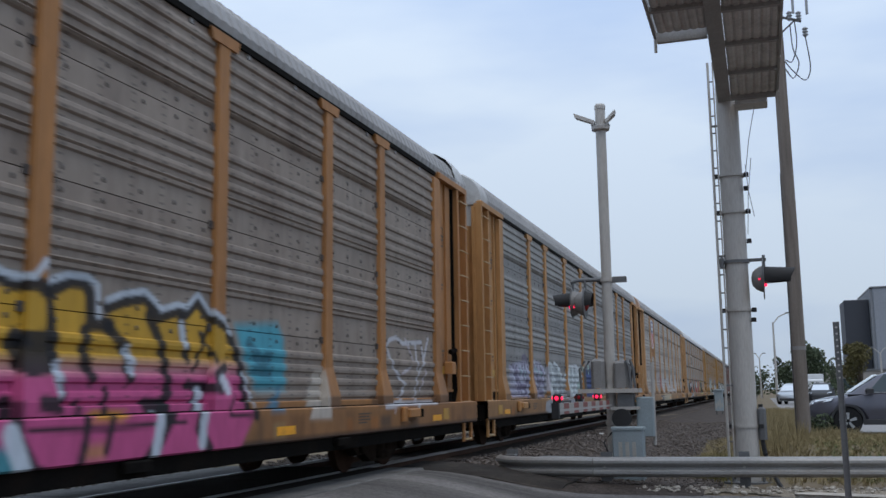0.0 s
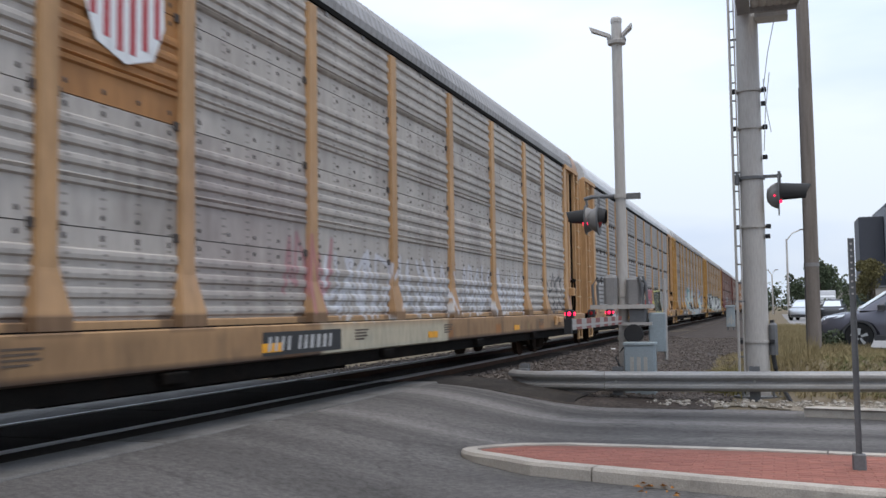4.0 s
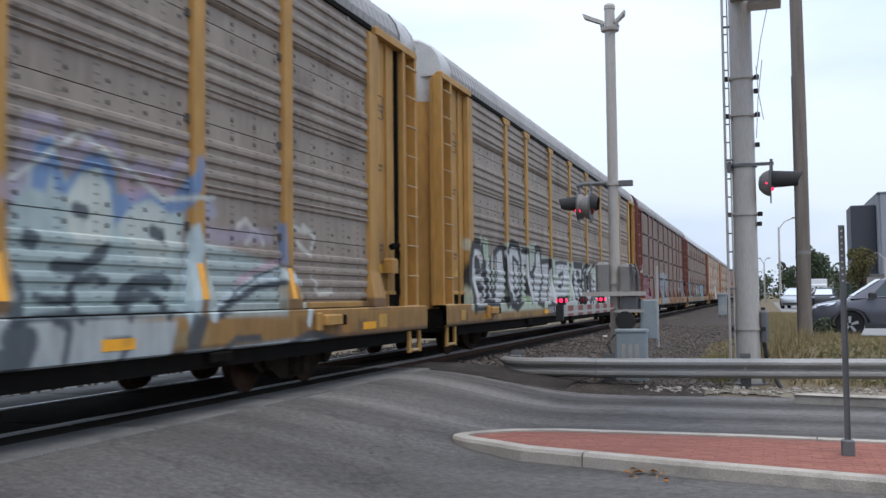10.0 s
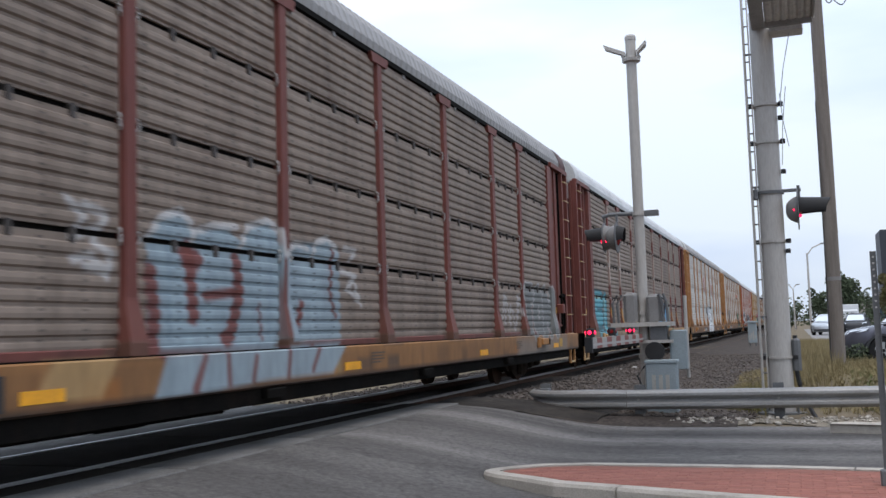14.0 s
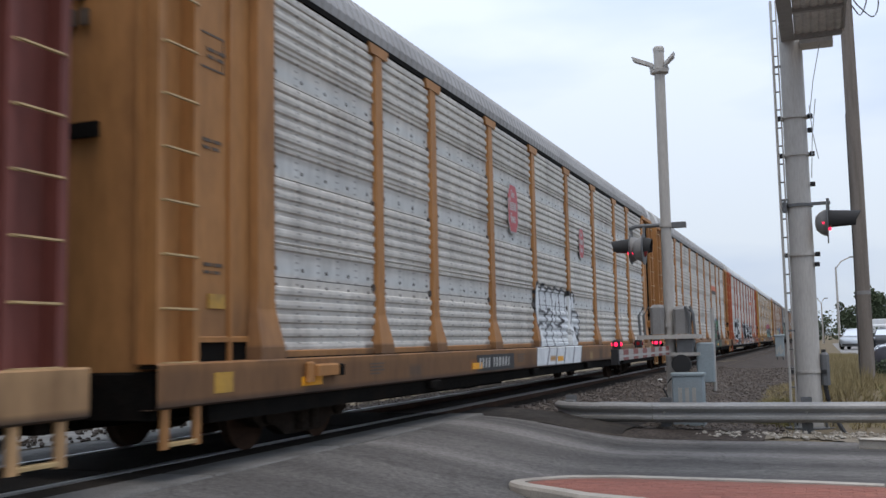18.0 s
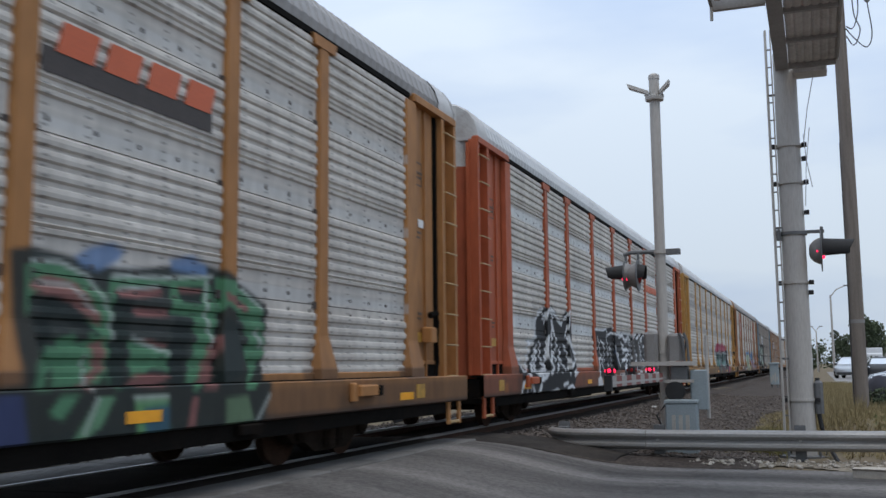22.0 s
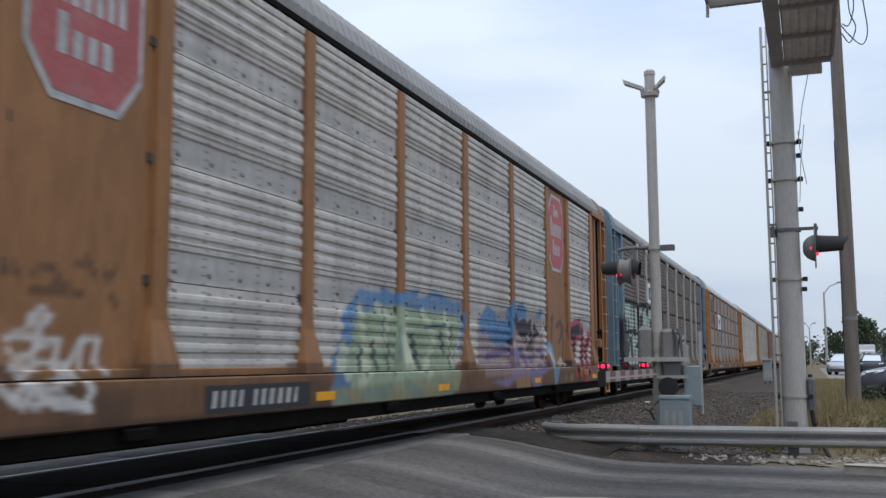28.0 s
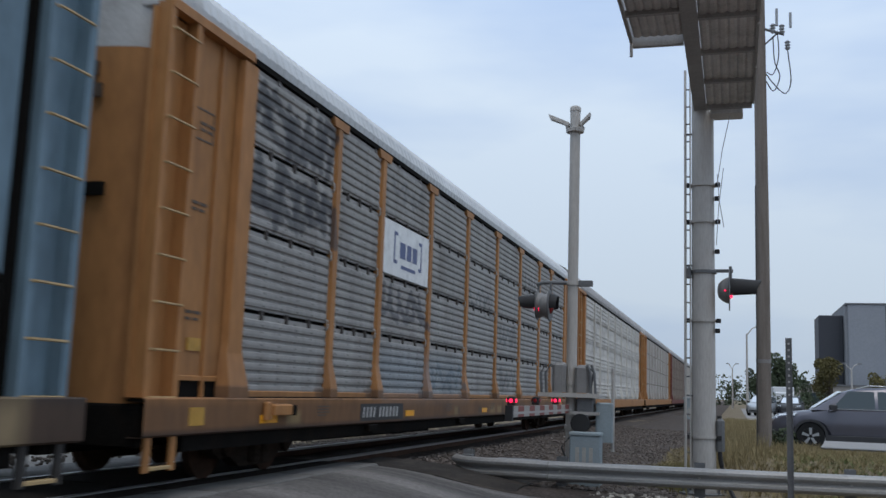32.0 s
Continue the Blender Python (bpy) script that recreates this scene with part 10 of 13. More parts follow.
    p.path("20.91,1.51 21.34,1.60", 0.018, (0.36, 0.33, 0.31), 0.7, 0.025)
    p.rect(0.4, 14.8, 0.54, 0.98, (0.16, 0.15, 0.13), 0.55, 0.3)
    for y in POSTS[1:-1]:
        p.rect(y - 0.09, y + 0.09, 2.45, 3.9, (0.44, 0.36, 0.30), 0.85, 0.12)
        p.rect(y - 0.09, y + 0.09, 4.55, 4.9, (0.44, 0.36, 0.30), 0.85, 0.12)
        p.rect(y - 0.07, y + 0.07, 1.12, 1.72, (0.55, 0.25, 0.01), 0.95, 0.04)
    return p


def p_i():
    p = Painter()
    p.stripes(((1.88, 2.06), (2.96, 3.14), (4.02, 4.18)), (0.50, 0.52, 0.51), 0.6)
    wh = (0.66, 0.67, 0.67)
    p.poly("12.22,1.84 12.28,2.15 12.43,2.25 12.62,2.26 12.73,2.13 12.91,2.23 13.08,2.22 13.19,2.15 13.37,2.22 13.58,2.19 13.74,2.15 13.97,2.23 14.20,2.18 14.35,2.15 14.56,2.23 14.82,2.15 15.02,2.20 15.22,2.11 15.44,2.19 15.66,2.11 15.75,1.80 16.03,1.74 16.18,1.57 16.09,1.36 15.75,0.95 12.28,1.01 12.38,1.34 12.30,1.64", wh)
    p.path("12.28,2.10 12.38,2.26 12.58,2.28 12.73,2.14", 0.05, BLACK)
    p.path("12.74,2.11 12.91,2.25 13.10,2.25 13.21,2.15", 0.05, BLACK)
    p.path("13.25,2.12 13.43,2.22 13.63,2.21", 0.05, BLACK)
    p.path("13.71,2.10 13.97,2.24 14.25,2.17", 0.05, BLACK)
    p.path("14.30,2.13 14.56,2.24 14.86,2.12", 0.05, BLACK)
    p.path("14.86,2.15 15.09,2.20 15.29,2.08", 0.05, BLACK)
    p.path("15.27,2.13 15.52,2.22 15.76,2.04", 0.05, BLACK)
    p.path("12.31,2.07 12.43,2.20 12.58,2.23 12.69,2.13", 0.04, wh)
    p.path("12.80,2.11 12.94,2.19 13.10,2.18", 0.04, wh)
    p.path("13.29,2.11 13.46,2.17 13.60,2.15", 0.04, wh)
    p.path("13.77,2.10 13.98,2.18 14.21,2.14", 0.04, wh)
    p.path("14.37,2.12 14.57,2.18 14.78,2.10", 0.04, wh)
    p.path("15.35,2.12 15.50,2.15 15.64,2.07", 0.04, wh)
    p.path("12.22,1.84 12.28,2.10", 0.02, BLACK, 0.95, 0.025)
    p.path("12.28,1.64 12.22,1.84", 0.02, BLACK, 0.95, 0.025)
    p.path("12.30,1.62 12.38,1.34 12.28,1.01", 0.016, BLACK, 0.95, 0.025)
    p.path("12.73,2.13 12.81,1.77", 0.02, BLACK, 0.95, 0.025)
    p.path("13.21,2.15 13.27,1.82", 0.02, BLACK, 0.95, 0.025)
    p.path("13.71,2.10 13.77,1.84", 0.02, BLACK, 0.95, 0.025)
    p.path("14.33,2.13 14.39,1.84 14.30,1.65 14.67,1.55", 0.025, BLACK, 0.95, 0.025)
    p.path("14.86,2.12 14.87,1.74", 0.02, BLACK, 0.95, 0.025)
    p.path("15.29,2.08 15.20,1.62 15.13,1.48", 0.025, BLACK, 0.95, 0.025)
    p.path("12.50,1.70 12.70,1.75 13.02,1.72 13.22,1.57 13.18,1.35 13.11,1.02", 0.028, BLACK, 0.95, 0.025)
    p.path("13.17,1.67 13.37,1.78 13.57,1.78 13.70,1.67 13.57,1.49 13.67,1.35 13.72,1.03", 0.028, BLACK, 0.95, 0.025)
    p.path("12.36,1.43 12.57,1.49 12.93,1.48", 0.026, BLACK, 0.95, 0.025)
    p.path("13.21,1.43 13.41,1.46 13.62,1.45", 0.026, BLACK, 0.95, 0.025)
    p.path("14.07,1.95 13.95,1.70 13.91,1.47 14.12,1.44 14.67,1.55 14.36,1.60", 0.026, BLACK, 0.95, 0.025)
    p.path("14.12,1.44 14.41,1.41 14.53,1.04", 0.022, BLACK, 0.95, 0.025)
    p.path("15.28,1.72 15.50,1.79 15.87,1.77 16.12,1.57 16.09,1.36", 0.03, BLACK, 0.95, 0.025)
    p.path("15.41,1.42 15.63,1.42 15.82,1.32 16.04,1.27", 0.028, BLACK, 0.95, 0.025)
    p.path("15.60,1.36 15.72,1.19 15.97,1.12", 0.03, BLACK, 0.95, 0.025)
    p.path("15.77,1.22 16.03,1.18", 0.035, BLACK, 0.95, 0.025)
    p.path("14.99,1.35 15.19,1.32 15.05,1.23 14.92,1.32", 0.014, BLACK, 0.95, 0.025)
    p.poly("11.95,1.00 15.76,0.97 15.59,0.61 11.87,0.65", wh)
    p.path("12.87,0.98 12.64,0.65", 0.03, (0.10, 0.10, 0.11), 0.95, 0.025)
    p.path("13.48,0.97 13.33,0.64", 0.03, (0.10, 0.10, 0.11), 0.95, 0.025)
    p.path("14.21,0.98 14.03,0.66", 0.03, (0.10, 0.10, 0.11), 0.95, 0.025)
    p.path("15.03,0.98 14.83,0.64", 0.03, (0.10, 0.10, 0.11), 0.95, 0.025)
    p.poly("12.91,0.81 13.35,0.81 13.32,0.72 12.89,0.72", (0.40, 0.20, 0.05))
    p.path("15.76,0.97 15.59,0.61", 0.03, (0.10, 0.08, 0.06), 0.9, 0.025)
    p.path("11.93,1.00 11.86,0.66", 0.02, (0.10, 0.08, 0.06), 0.9, 0.025)
    return p


def p_j():
    p = Painter()
    p.stripes(((1.88, 2.02), (2.96, 3.10), (4.02, 4.16)), (0.44, 0.46, 0.46), 0.45)
    for pts in ("6.3,1.0 6.2,1.6 6.5,2.1 6.75,2.15 6.7,1.2 6.4,1.1", "7.2,1.5 7.4,2.05 7.75,2.15 7.9,1.8 7.85,1.6", "8.0,1.85 8.25,2.1 8.5,2.0 8.55,1.6", "7.7,1.1 7.8,1.45 8.15,1.5 8.25,1.2 8.0,1.05 7.7,1.1", "8.8,1.65 9.15,1.6 9.25,1.3 8.9,1.1", "9.9,1.3 10.2,2.0 9.9,2.2 9.7,1.9 10.2,1.2"):
        p.path(pts, 0.032, (0.03, 0.03, 0.03), 0.9)
    grn, dk, red, lt = (0.075, 0.20, 0.105), (0.014, 0.022, 0.02), (0.22, 0.09, 0.08), (0.40, 0.44, 0.40)
    p.poly("17.80,2.00 18.07,2.06 18.55,2.02 18.74,1.97 19.31,2.00 19.70,2.06 20.31,2.12 20.60,2.09 21.02,1.95 21.41,1.80 21.26,0.92 21.05,0.42 17.40,0.61 17.50,1.01 17.90,1.04", dk, 0.96, 0.05)
    p.poly("18.54,2.03 18.70,2.12 18.94,2.18 19.12,2.13 19.05,2.04 18.81,1.94 18.61,1.96", (0.13, 0.22, 0.38), 0.9, 0.06)
    p.poly("19.74,2.12 20.04,2.19 20.31,2.12 20.33,2.01 19.78,2.03", (0.13, 0.22, 0.38), 0.9, 0.06)
    p.poly("17.96,1.90 18.18,1.96 18.55,1.93 18.89,1.75 18.97,1.44 18.95,1.21 18.79,1.03 18.27,1.00 18.36,1.38 18.51,1.42 18.58,1.34 18.70,1.38 18.63,1.56 18.37,1.72 18.08,1.70 17.98,1.53", grn, 0.97, 0.03)
    p.poly("18.01,1.00 18.06,1.20 18.22,1.33 18.40,1.29 18.15,1.00", grn, 0.9, 0.05)
    p.poly("18.02,1.78 18.25,1.86 18.56,1.82 18.79,1.63 18.85,1.48 18.63,1.56 18.38,1.66 18.05,1.73", red, 0.95, 0.03)
    p.poly("18.13,1.45 18.14,1.62 18.26,1.71 18.50,1.66 18.73,1.50 18.84,1.39 18.70,1.43 18.45,1.51 18.29,1.54 18.27,1.37 18.17,1.20", dk, 0.97, 0.03)
    p.poly("18.71,1.34 18.87,1.39 18.91,1.16 18.60,0.99 18.51,0.99 18.75,1.16", red, 0.9, 0.03)
    p.poly("18.95,1.90 19.70,1.95 19.75,1.89 19.06,1.81 19.07,1.58 19.18,1.58 19.07,0.98 18.87,0.98", grn, 0.97, 0.03)
    p.poly("18.99,1.78 19.24,1.80 19.10,0.97 18.89,0.98", dk, 0.97, 0.02)
    p.poly("19.02,1.80 19.63,1.85 19.65,1.78 19.06,1.73", red, 0.95, 0.02)
    p.poly("19.25,1.66 19.72,1.67 19.72,1.61 19.25,1.58", red, 0.95, 0.02)
    p.poly("19.30,1.40 19.73,1.36 19.69,1.30 19.34,1.34", red, 0.95, 0.02)
    p.poly("19.19,1.39 19.73,1.31 19.74,1.11 19.50,1.16 19.20,1.02", grn, 0.97, 0.03)
    p.poly("19.27,1.11 19.74,1.08 19.48,0.99 19.11,1.00", red, 0.9, 0.03)
    p.poly("19.75,1.96 20.36,2.01 20.47,1.64 20.36,1.21 19.98,0.95 19.91,0.95 20.15,1.42 20.06,1.62 19.76,1.63", grn, 0.97, 0.03)
    p.poly("19.86,1.89 20.27,1.91 20.23,1.74 19.92,1.74", dk, 0.97, 0.02)
    p.poly("19.87,1.88 20.25,1.89 20.23,1.84 19.89,1.83", red, 0.95, 0.02)
    p.poly("19.80,1.61 20.10,1.60 19.89,0.96 19.69,0.96", dk, 0.97, 0.02)
    p.poly("20.46,2.02 20.81,1.99 21.29,1.79 21.36,1.33 20.94,0.93 20.78,0.93 21.03,1.44 20.87,1.66 20.61,1.76 20.47,1.64", grn, 0.97, 0.03)
    p.poly("20.56,1.89 21.02,1.78 21.00,1.69 20.59,1.81", red, 0.95, 0.02)
    p.poly("20.38,1.42 20.57,1.48 20.29,0.95 20.07,0.95", red, 0.8, 0.03)
    p.poly("20.57,1.64 20.87,1.57 20.78,1.10 20.39,0.94", dk, 0.97, 0.02)
    p.path("18.07,1.95 18.36,1.97 18.68,1.88 18.93,1.64 18.97,1.39", 0.014, lt, 0.8, 0.025)
    p.path("18.14,1.79 18.49,1.79 18.76,1.61", 0.012, lt, 0.8, 0.025)
    p.path("18.98,1.91 19.70,1.95 20.41,2.02", 0.014, lt, 0.8, 0.025)
    p.path("19.06,1.81 19.59,1.86", 0.012, lt, 0.8, 0.025)
    p.path("20.32,1.96 20.29,1.63 20.41,1.37", 0.02, lt, 0.8, 0.025)
    p.path("19.22,1.40 19.73,1.28", 0.014, lt, 0.8, 0.025)
    p.path("20.81,1.99 21.29,1.77", 0.014, lt, 0.8, 0.025)
    p.path("18.65,1.25 18.60,0.99", 0.012, lt, 0.8, 0.025)
    p.path("21.19,1.50 21.27,1.38", 0.03, lt, 0.8, 0.025)
    p.poly("17.38,0.96 17.88,0.97 17.95,0.61 17.40,0.61", (0.03, 0.04, 0.10), 0.95, 0.04)
    p.poly("18.13,0.82 18.27,0.95 18.45,0.95 18.28,0.77", grn, 0.95, 0.04)
    p.poly("18.67,0.92 18.87,0.94 18.71,0.70 18.53,0.61 18.40,0.61", (0.10, 0.22, 0.12), 0.95, 0.03)
    p.poly("19.11,0.91 19.55,0.91 19.58,0.60 19.16,0.58", (0.10, 0.24, 0.10), 0.95, 0.03)
    p.poly("19.23,0.83 19.57,0.84 19.58,0.60 19.26,0.60", (0.03, 0.08, 0.12), 0.95, 0.03)
    p.poly("19.90,0.88 20.00,0.89 19.95,0.63 19.84,0.62", red, 0.9, 0.03)
    p.poly("20.44,0.86 20.83,0.88 20.94,0.63 20.45,0.61", (0.10, 0.16, 0.09), 0.95, 0.04)
    p.path("19.11,0.90 19.55,0.90", 0.014, lt, 0.7, 0.025)
    p.path("18.67,0.92 18.52,0.65", 0.014, lt, 0.7, 0.025)
    p.path("21.00,0.62 21.24,0.87", 0.014, lt, 0.7, 0.025)
    return p


def p_k():
    p = Painter()
    p.stripes(((1.88, 2.10), (2.96, 3.17), (4.02, 4.2)), (0.56, 0.58, 0.57), 0.8)
    wh, sil, dk = (0.66, 0.67, 0.67), (0.26, 0.27, 0.27), (0.010, 0.010, 0.011)
    p.poly("2.49,1.24 2.71,1.30 2.86,1.15 3.19,1.01 3.41,0.93 6.66,0.93 6.52,0.46 4.30,0.46 2.31,0.54 2.45,0.83", dk, 0.97, 0.04)
    p.path("2.54,1.24 2.70,1.27 2.81,1.15 2.92,1.01 3.08,1.01 3.22,1.25 3.33,1.44", 0.03, wh, 0.9, 0.025)
    p.path("2.37,0.56 2.50,0.80 3.12,0.94", 0.03, wh, 0.9, 0.025)
    p.path("2.55,0.75 2.83,0.92 2.79,0.57", 0.025, wh, 0.9, 0.025)
    p.path("3.07,0.69 3.12,0.87 3.41,0.90", 0.03, wh, 0.9, 0.025)
    p.path("4.49,0.55 5.12,0.66", 0.03, wh, 0.9, 0.025)
    p.path("5.72,0.57 6.52,0.59", 0.03, wh, 0.9, 0.025)
    p.poly("3.19,1.01 3.49,1.45 3.81,1.61 4.03,1.89 4.06,2.16 4.29,2.35 4.64,2.39 4.96,2.36 5.30,2.46 5.79,2.26 6.19,2.17 6.54,2.40 6.91,2.37 6.99,1.61 7.38,1.28 6.96,0.93 6.66,0.58 5.13,0.46 3.05,0.50", dk, 1, 0.04)
    p.path("3.32,1.64 3.64,1.63 3.94,1.75 4.00,1.99", 0.05, (0.45, 0.47, 0.47), 0.8, 0.05)
    p.path("4.02,2.10 4.25,2.26 4.49,2.31 4.57,2.15 4.70,2.17 4.96,2.33 5.42,2.32 5.92,2.15 6.22,2.07", 0.04, wh, 0.95, 0.03)
    p.path("5.30,2.37 5.37,2.04", 0.05, wh, 0.95, 0.03)
    p.path("4.86,2.29 4.70,2.05", 0.03, wh, 0.95, 0.03)
    p.path("6.22,2.07 6.33,2.18 6.54,2.21 6.88,2.40 6.79,2.08 6.54,1.80 6.76,1.67", 0.03, wh, 0.95, 0.03)
    p.path("4.25,1.63 4.20,1.36 4.33,1.20 4.53,1.17", 0.035, wh, 0.95, 0.03)
    p.path("4.58,1.20 4.77,1.54 4.87,1.72", 0.06, wh, 0.95, 0.03)
    p.path("5.10,1.38 5.26,1.74 5.43,1.99 5.62,1.75 5.66,1.57 5.56,1.51", 0.04, wh, 0.95, 0.03)
    p.path("4.89,1.26 5.04,1.43 5.21,1.50 5.57,1.26 5.33,1.14 5.16,1.03", 0.035, wh, 0.95, 0.03)
    p.path("4.78,1.26 5.00,1.09 4.68,0.98", 0.03, wh, 0.95, 0.03)
    p.path("5.63,1.02 5.88,1.20 5.93,1.52 5.81,1.27", 0.03, wh, 0.95, 0.03)
    p.path("5.94,1.27 6.34,1.08 6.37,0.95", 0.03, wh, 0.95, 0.03)
    p.path("6.27,1.59 6.55,1.47 6.69,1.21", 0.03, wh, 0.95, 0.03)
    p.path("6.69,1.81 6.91,1.61 7.38,1.42 7.47,1.14 6.81,0.94", 0.05, wh, 0.95, 0.03)
    p.path("6.91,1.21 6.55,1.07", 0.03, wh, 0.95, 0.03)
    p.path("3.50,1.05 3.74,1.35 3.95,1.51 3.87,1.25 3.71,1.05", 0.05, wh, 0.95, 0.03)
    p.path("3.18,1.25 3.37,1.40 3.28,1.54 3.48,1.60", 0.04, wh, 0.95, 0.03)
    p.path("3.59,1.00 4.00,0.99 4.58,1.09 4.29,0.93 3.83,0.85", 0.04, wh, 0.95, 0.03)
    p.path("3.03,0.92 3.26,0.68 3.43,0.48", 0.045, wh, 0.95, 0.03)
    p.path("3.74,0.95 3.83,0.74 3.67,0.60", 0.05, wh, 0.95, 0.03)
    p.path("4.59,0.55 5.12,0.60 5.72,0.48", 0.05, wh, 0.95, 0.03)
    p.path("5.71,0.72 6.10,0.76", 0.03, wh, 0.95, 0.03)
    p.path("6.10,0.64 6.52,0.69 6.81,0.57", 0.03, wh, 0.95, 0.03)
    p.poly("9.57,2.07 10.89,2.10 11.86,2.20 12.31,2.08 12.94,2.06 15.14,2.05 15.27,1.11 9.55,0.88 9.72,1.62", dk, 1, 0.04)
    p.path("9.57,2.07 10.89,2.08 11.30,2.14 11.43,1.95 11.94,2.05 12.61,2.00 13.27,2.05 13.97,1.90 14.73,1.98", 0.022, wh, 0.95, 0.025)
    p.path("9.90,1.63 9.71,1.13 9.55,0.80", 0.04, wh, 0.9, 0.025)
    p.path("10.14,1.89 10.25,1.55 10.61,1.12", 0.025, wh, 0.9, 0.025)
    p.path("10.50,1.78 10.88,1.66 10.74,1.21", 0.03, wh, 0.9, 0.025)
    p.path("11.29,1.94 11.27,1.39 11.70,1.68 11.82,1.12", 0.025, wh, 0.9, 0.025)
    p.path("10.13,1.29 10.49,1.38 10.60,1.04", 0.03, wh, 0.9, 0.025)
    p.path("11.40,1.21 11.16,0.94", 0.03, wh, 0.9, 0.025)
    p.path("12.29,1.69 12.51,1.12 12.91,1.51", 0.03, wh, 0.9, 0.025)
    p.path("13.27,2.03 13.40,1.21", 0.02, wh, 0.9, 0.025)
    p.path("13.78,1.74 14.70,1.54 14.12,1.32 14.69,1.33", 0.025, wh, 0.9, 0.025)
    p.path("14.34,1.86 14.93,1.93", 0.02, wh, 0.9, 0.025)
    p.path("12.28,1.50 12.33,1.21", 0.05, (0.03, 0.05, 0.10), 0.8, 0.025)
    p.poly("9.33,0.81 9.78,0.88 10.00,0.54 9.37,0.53", wh, 0.8, 0.04)
    p.poly("10.25,0.87 11.86,0.88 11.42,0.58 10.37,0.57", (0.45, 0.42, 0.40), 0.7, 0.05)
    p.poly("12.32,0.92 14.21,0.95 13.64,0.60 12.30,0.59", (0.50, 0.48, 0.46), 0.8, 0.05)
    p.path("9.78,0.88 10.50,0.78", 0.05, dk, 0.8, 0.025)
    p.path("11.29,0.85 11.86,0.75", 0.05, dk, 0.8, 0.025)
    p.path("12.47,0.83 13.47,0.70", 0.05, dk, 0.8, 0.025)
    p.poly("13.12,2.00 13.41,2.10 13.68,2.11 13.91,2.01 14.22,1.90 14.55,2.05 14.66,1.85 14.61,0.97 14.56,0.49 13.08,0.50", dk, 1, 0.05)
    p.path("13.12,1.96 13.41,2.00 13.63,2.04 13.80,1.95 14.10,1.85 14.35,1.89 14.58,2.03", 0.045, wh, 0.95, 0.03)
    p.path("13.43,1.76 13.54,1.60 13.71,1.53 14.05,1.61 14.30,1.61 14.50,1.49", 0.05, wh, 0.95, 0.03)
    p.path("13.40,1.26 13.72,1.28 13.94,1.37 14.18,1.42 14.25,1.33 14.19,1.20 13.85,0.99", 0.05, wh, 0.95, 0.03)
    p.path("14.31,0.98 14.19,0.68 13.79,0.59 13.36,0.58", 0.05, wh, 0.95, 0.03)
    p.path("14.25,0.77 14.43,0.50", 0.06, wh, 0.95, 0.03)
    p.poly("13.43,1.74 13.61,1.75 13.90,1.60 13.74,1.51 13.57,1.56", wh, 0.95, 0.03)
    p.poly("14.00,1.37 14.23,1.40 14.19,1.25 14.04,1.22", wh, 0.95, 0.03)
    p.poly("13.78,1.14 13.99,1.12 13.94,0.99 13.71,1.00", wh, 0.95, 0.03)
    p.poly("13.26,0.74 13.90,0.58 13.68,0.51 13.27,0.54", (0.40, 0.39, 0.37), 0.9, 0.04)
    p.poly("14.20,0.64 14.38,0.74 14.53,0.49 14.30,0.49", (0.40, 0.39, 0.37), 0.9, 0.04)
    p.poly("14.48,2.02 14.79,2.10 14.70,0.97 14.54,0.97 14.57,1.57", (0.36, 0.37, 0.37), 0.7, 0.05)
    p.path("15.06,2.05 15.29,2.12 15.38,2.06 15.14,1.98", 0.05, (0.52, 0.54, 0.54), 0.6, 0.06)
    p.poly("14.91,1.84 15.18,1.86 15.30,1.85 15.72,2.09 15.94,2.08 15.99,1.95 16.28,1.97 16.58,2.14 16.92,1.84 17.25,2.11 17.62,2.10 17.78,1.71 18.02,1.97 18.36,2.00 18.58,2.15 18.81,1.92 19.12,2.08 19.53,2.07 19.80,1.98 20.35,2.13 20.10,0.91 17.72,0.89 17.77,1.02 14.78,0.97 15.15,1.20 14.93,1.37", dk, 0.97, 0.03)
    p.poly("15.31,1.55 15.64,1.72 15.74,1.41 16.11,1.36 15.75,1.20 15.40,1.28", sil, 0.8, 0.03)
    p.poly("15.56,1.20 15.79,1.15 15.67,0.97 15.28,0.97", sil, 0.8, 0.03)
    p.poly("16.49,1.59 16.76,1.60 16.71,1.43 16.55,1.43", sil, 0.8, 0.03)
    p.poly("16.42,1.31 16.71,1.15 16.36,1.09", sil, 0.8, 0.03)
    p.poly("17.15,1.38 17.39,1.20 17.10,1.20", sil, 0.8, 0.03)
    p.poly("17.38,1.69 17.57,1.66 17.48,1.51", sil, 0.8, 0.03)
    p.poly("19.12,1.76 19.37,1.77 19.45,1.20 19.17,1.13", sil, 0.8, 0.03)
    p.poly("18.30,1.40 18.58,1.40 18.56,1.20 18.33,1.20", sil, 0.8, 0.03)
    p.poly("19.71,1.57 20.25,1.51 20.06,1.35 19.70,1.39", sil, 0.8, 0.03)
    p.path("14.91,1.84 15.26,1.85 15.30,1.82 15.70,2.08 15.95,2.09 16.01,1.98 16.28,1.98 16.60,2.16 16.94,1.84 17.23,2.12 17.62,2.11 17.89,1.71 18.10,1.98 18.36,2.01 18.61,2.16 18.84,1.94 19.15,2.09 19.53,2.07 19.81,2.00 20.41,2.13 20.44,1.82", 0.024, wh, 0.95, 0.02)
    p.path("14.91,1.84 14.92,1.39 15.09,1.27 15.40,1.25", 0.024, wh, 0.95, 0.02)
    p.path("14.93,1.38 15.32,1.42 15.09,1.61 15.30,1.80", 0.024, wh, 0.95, 0.02)
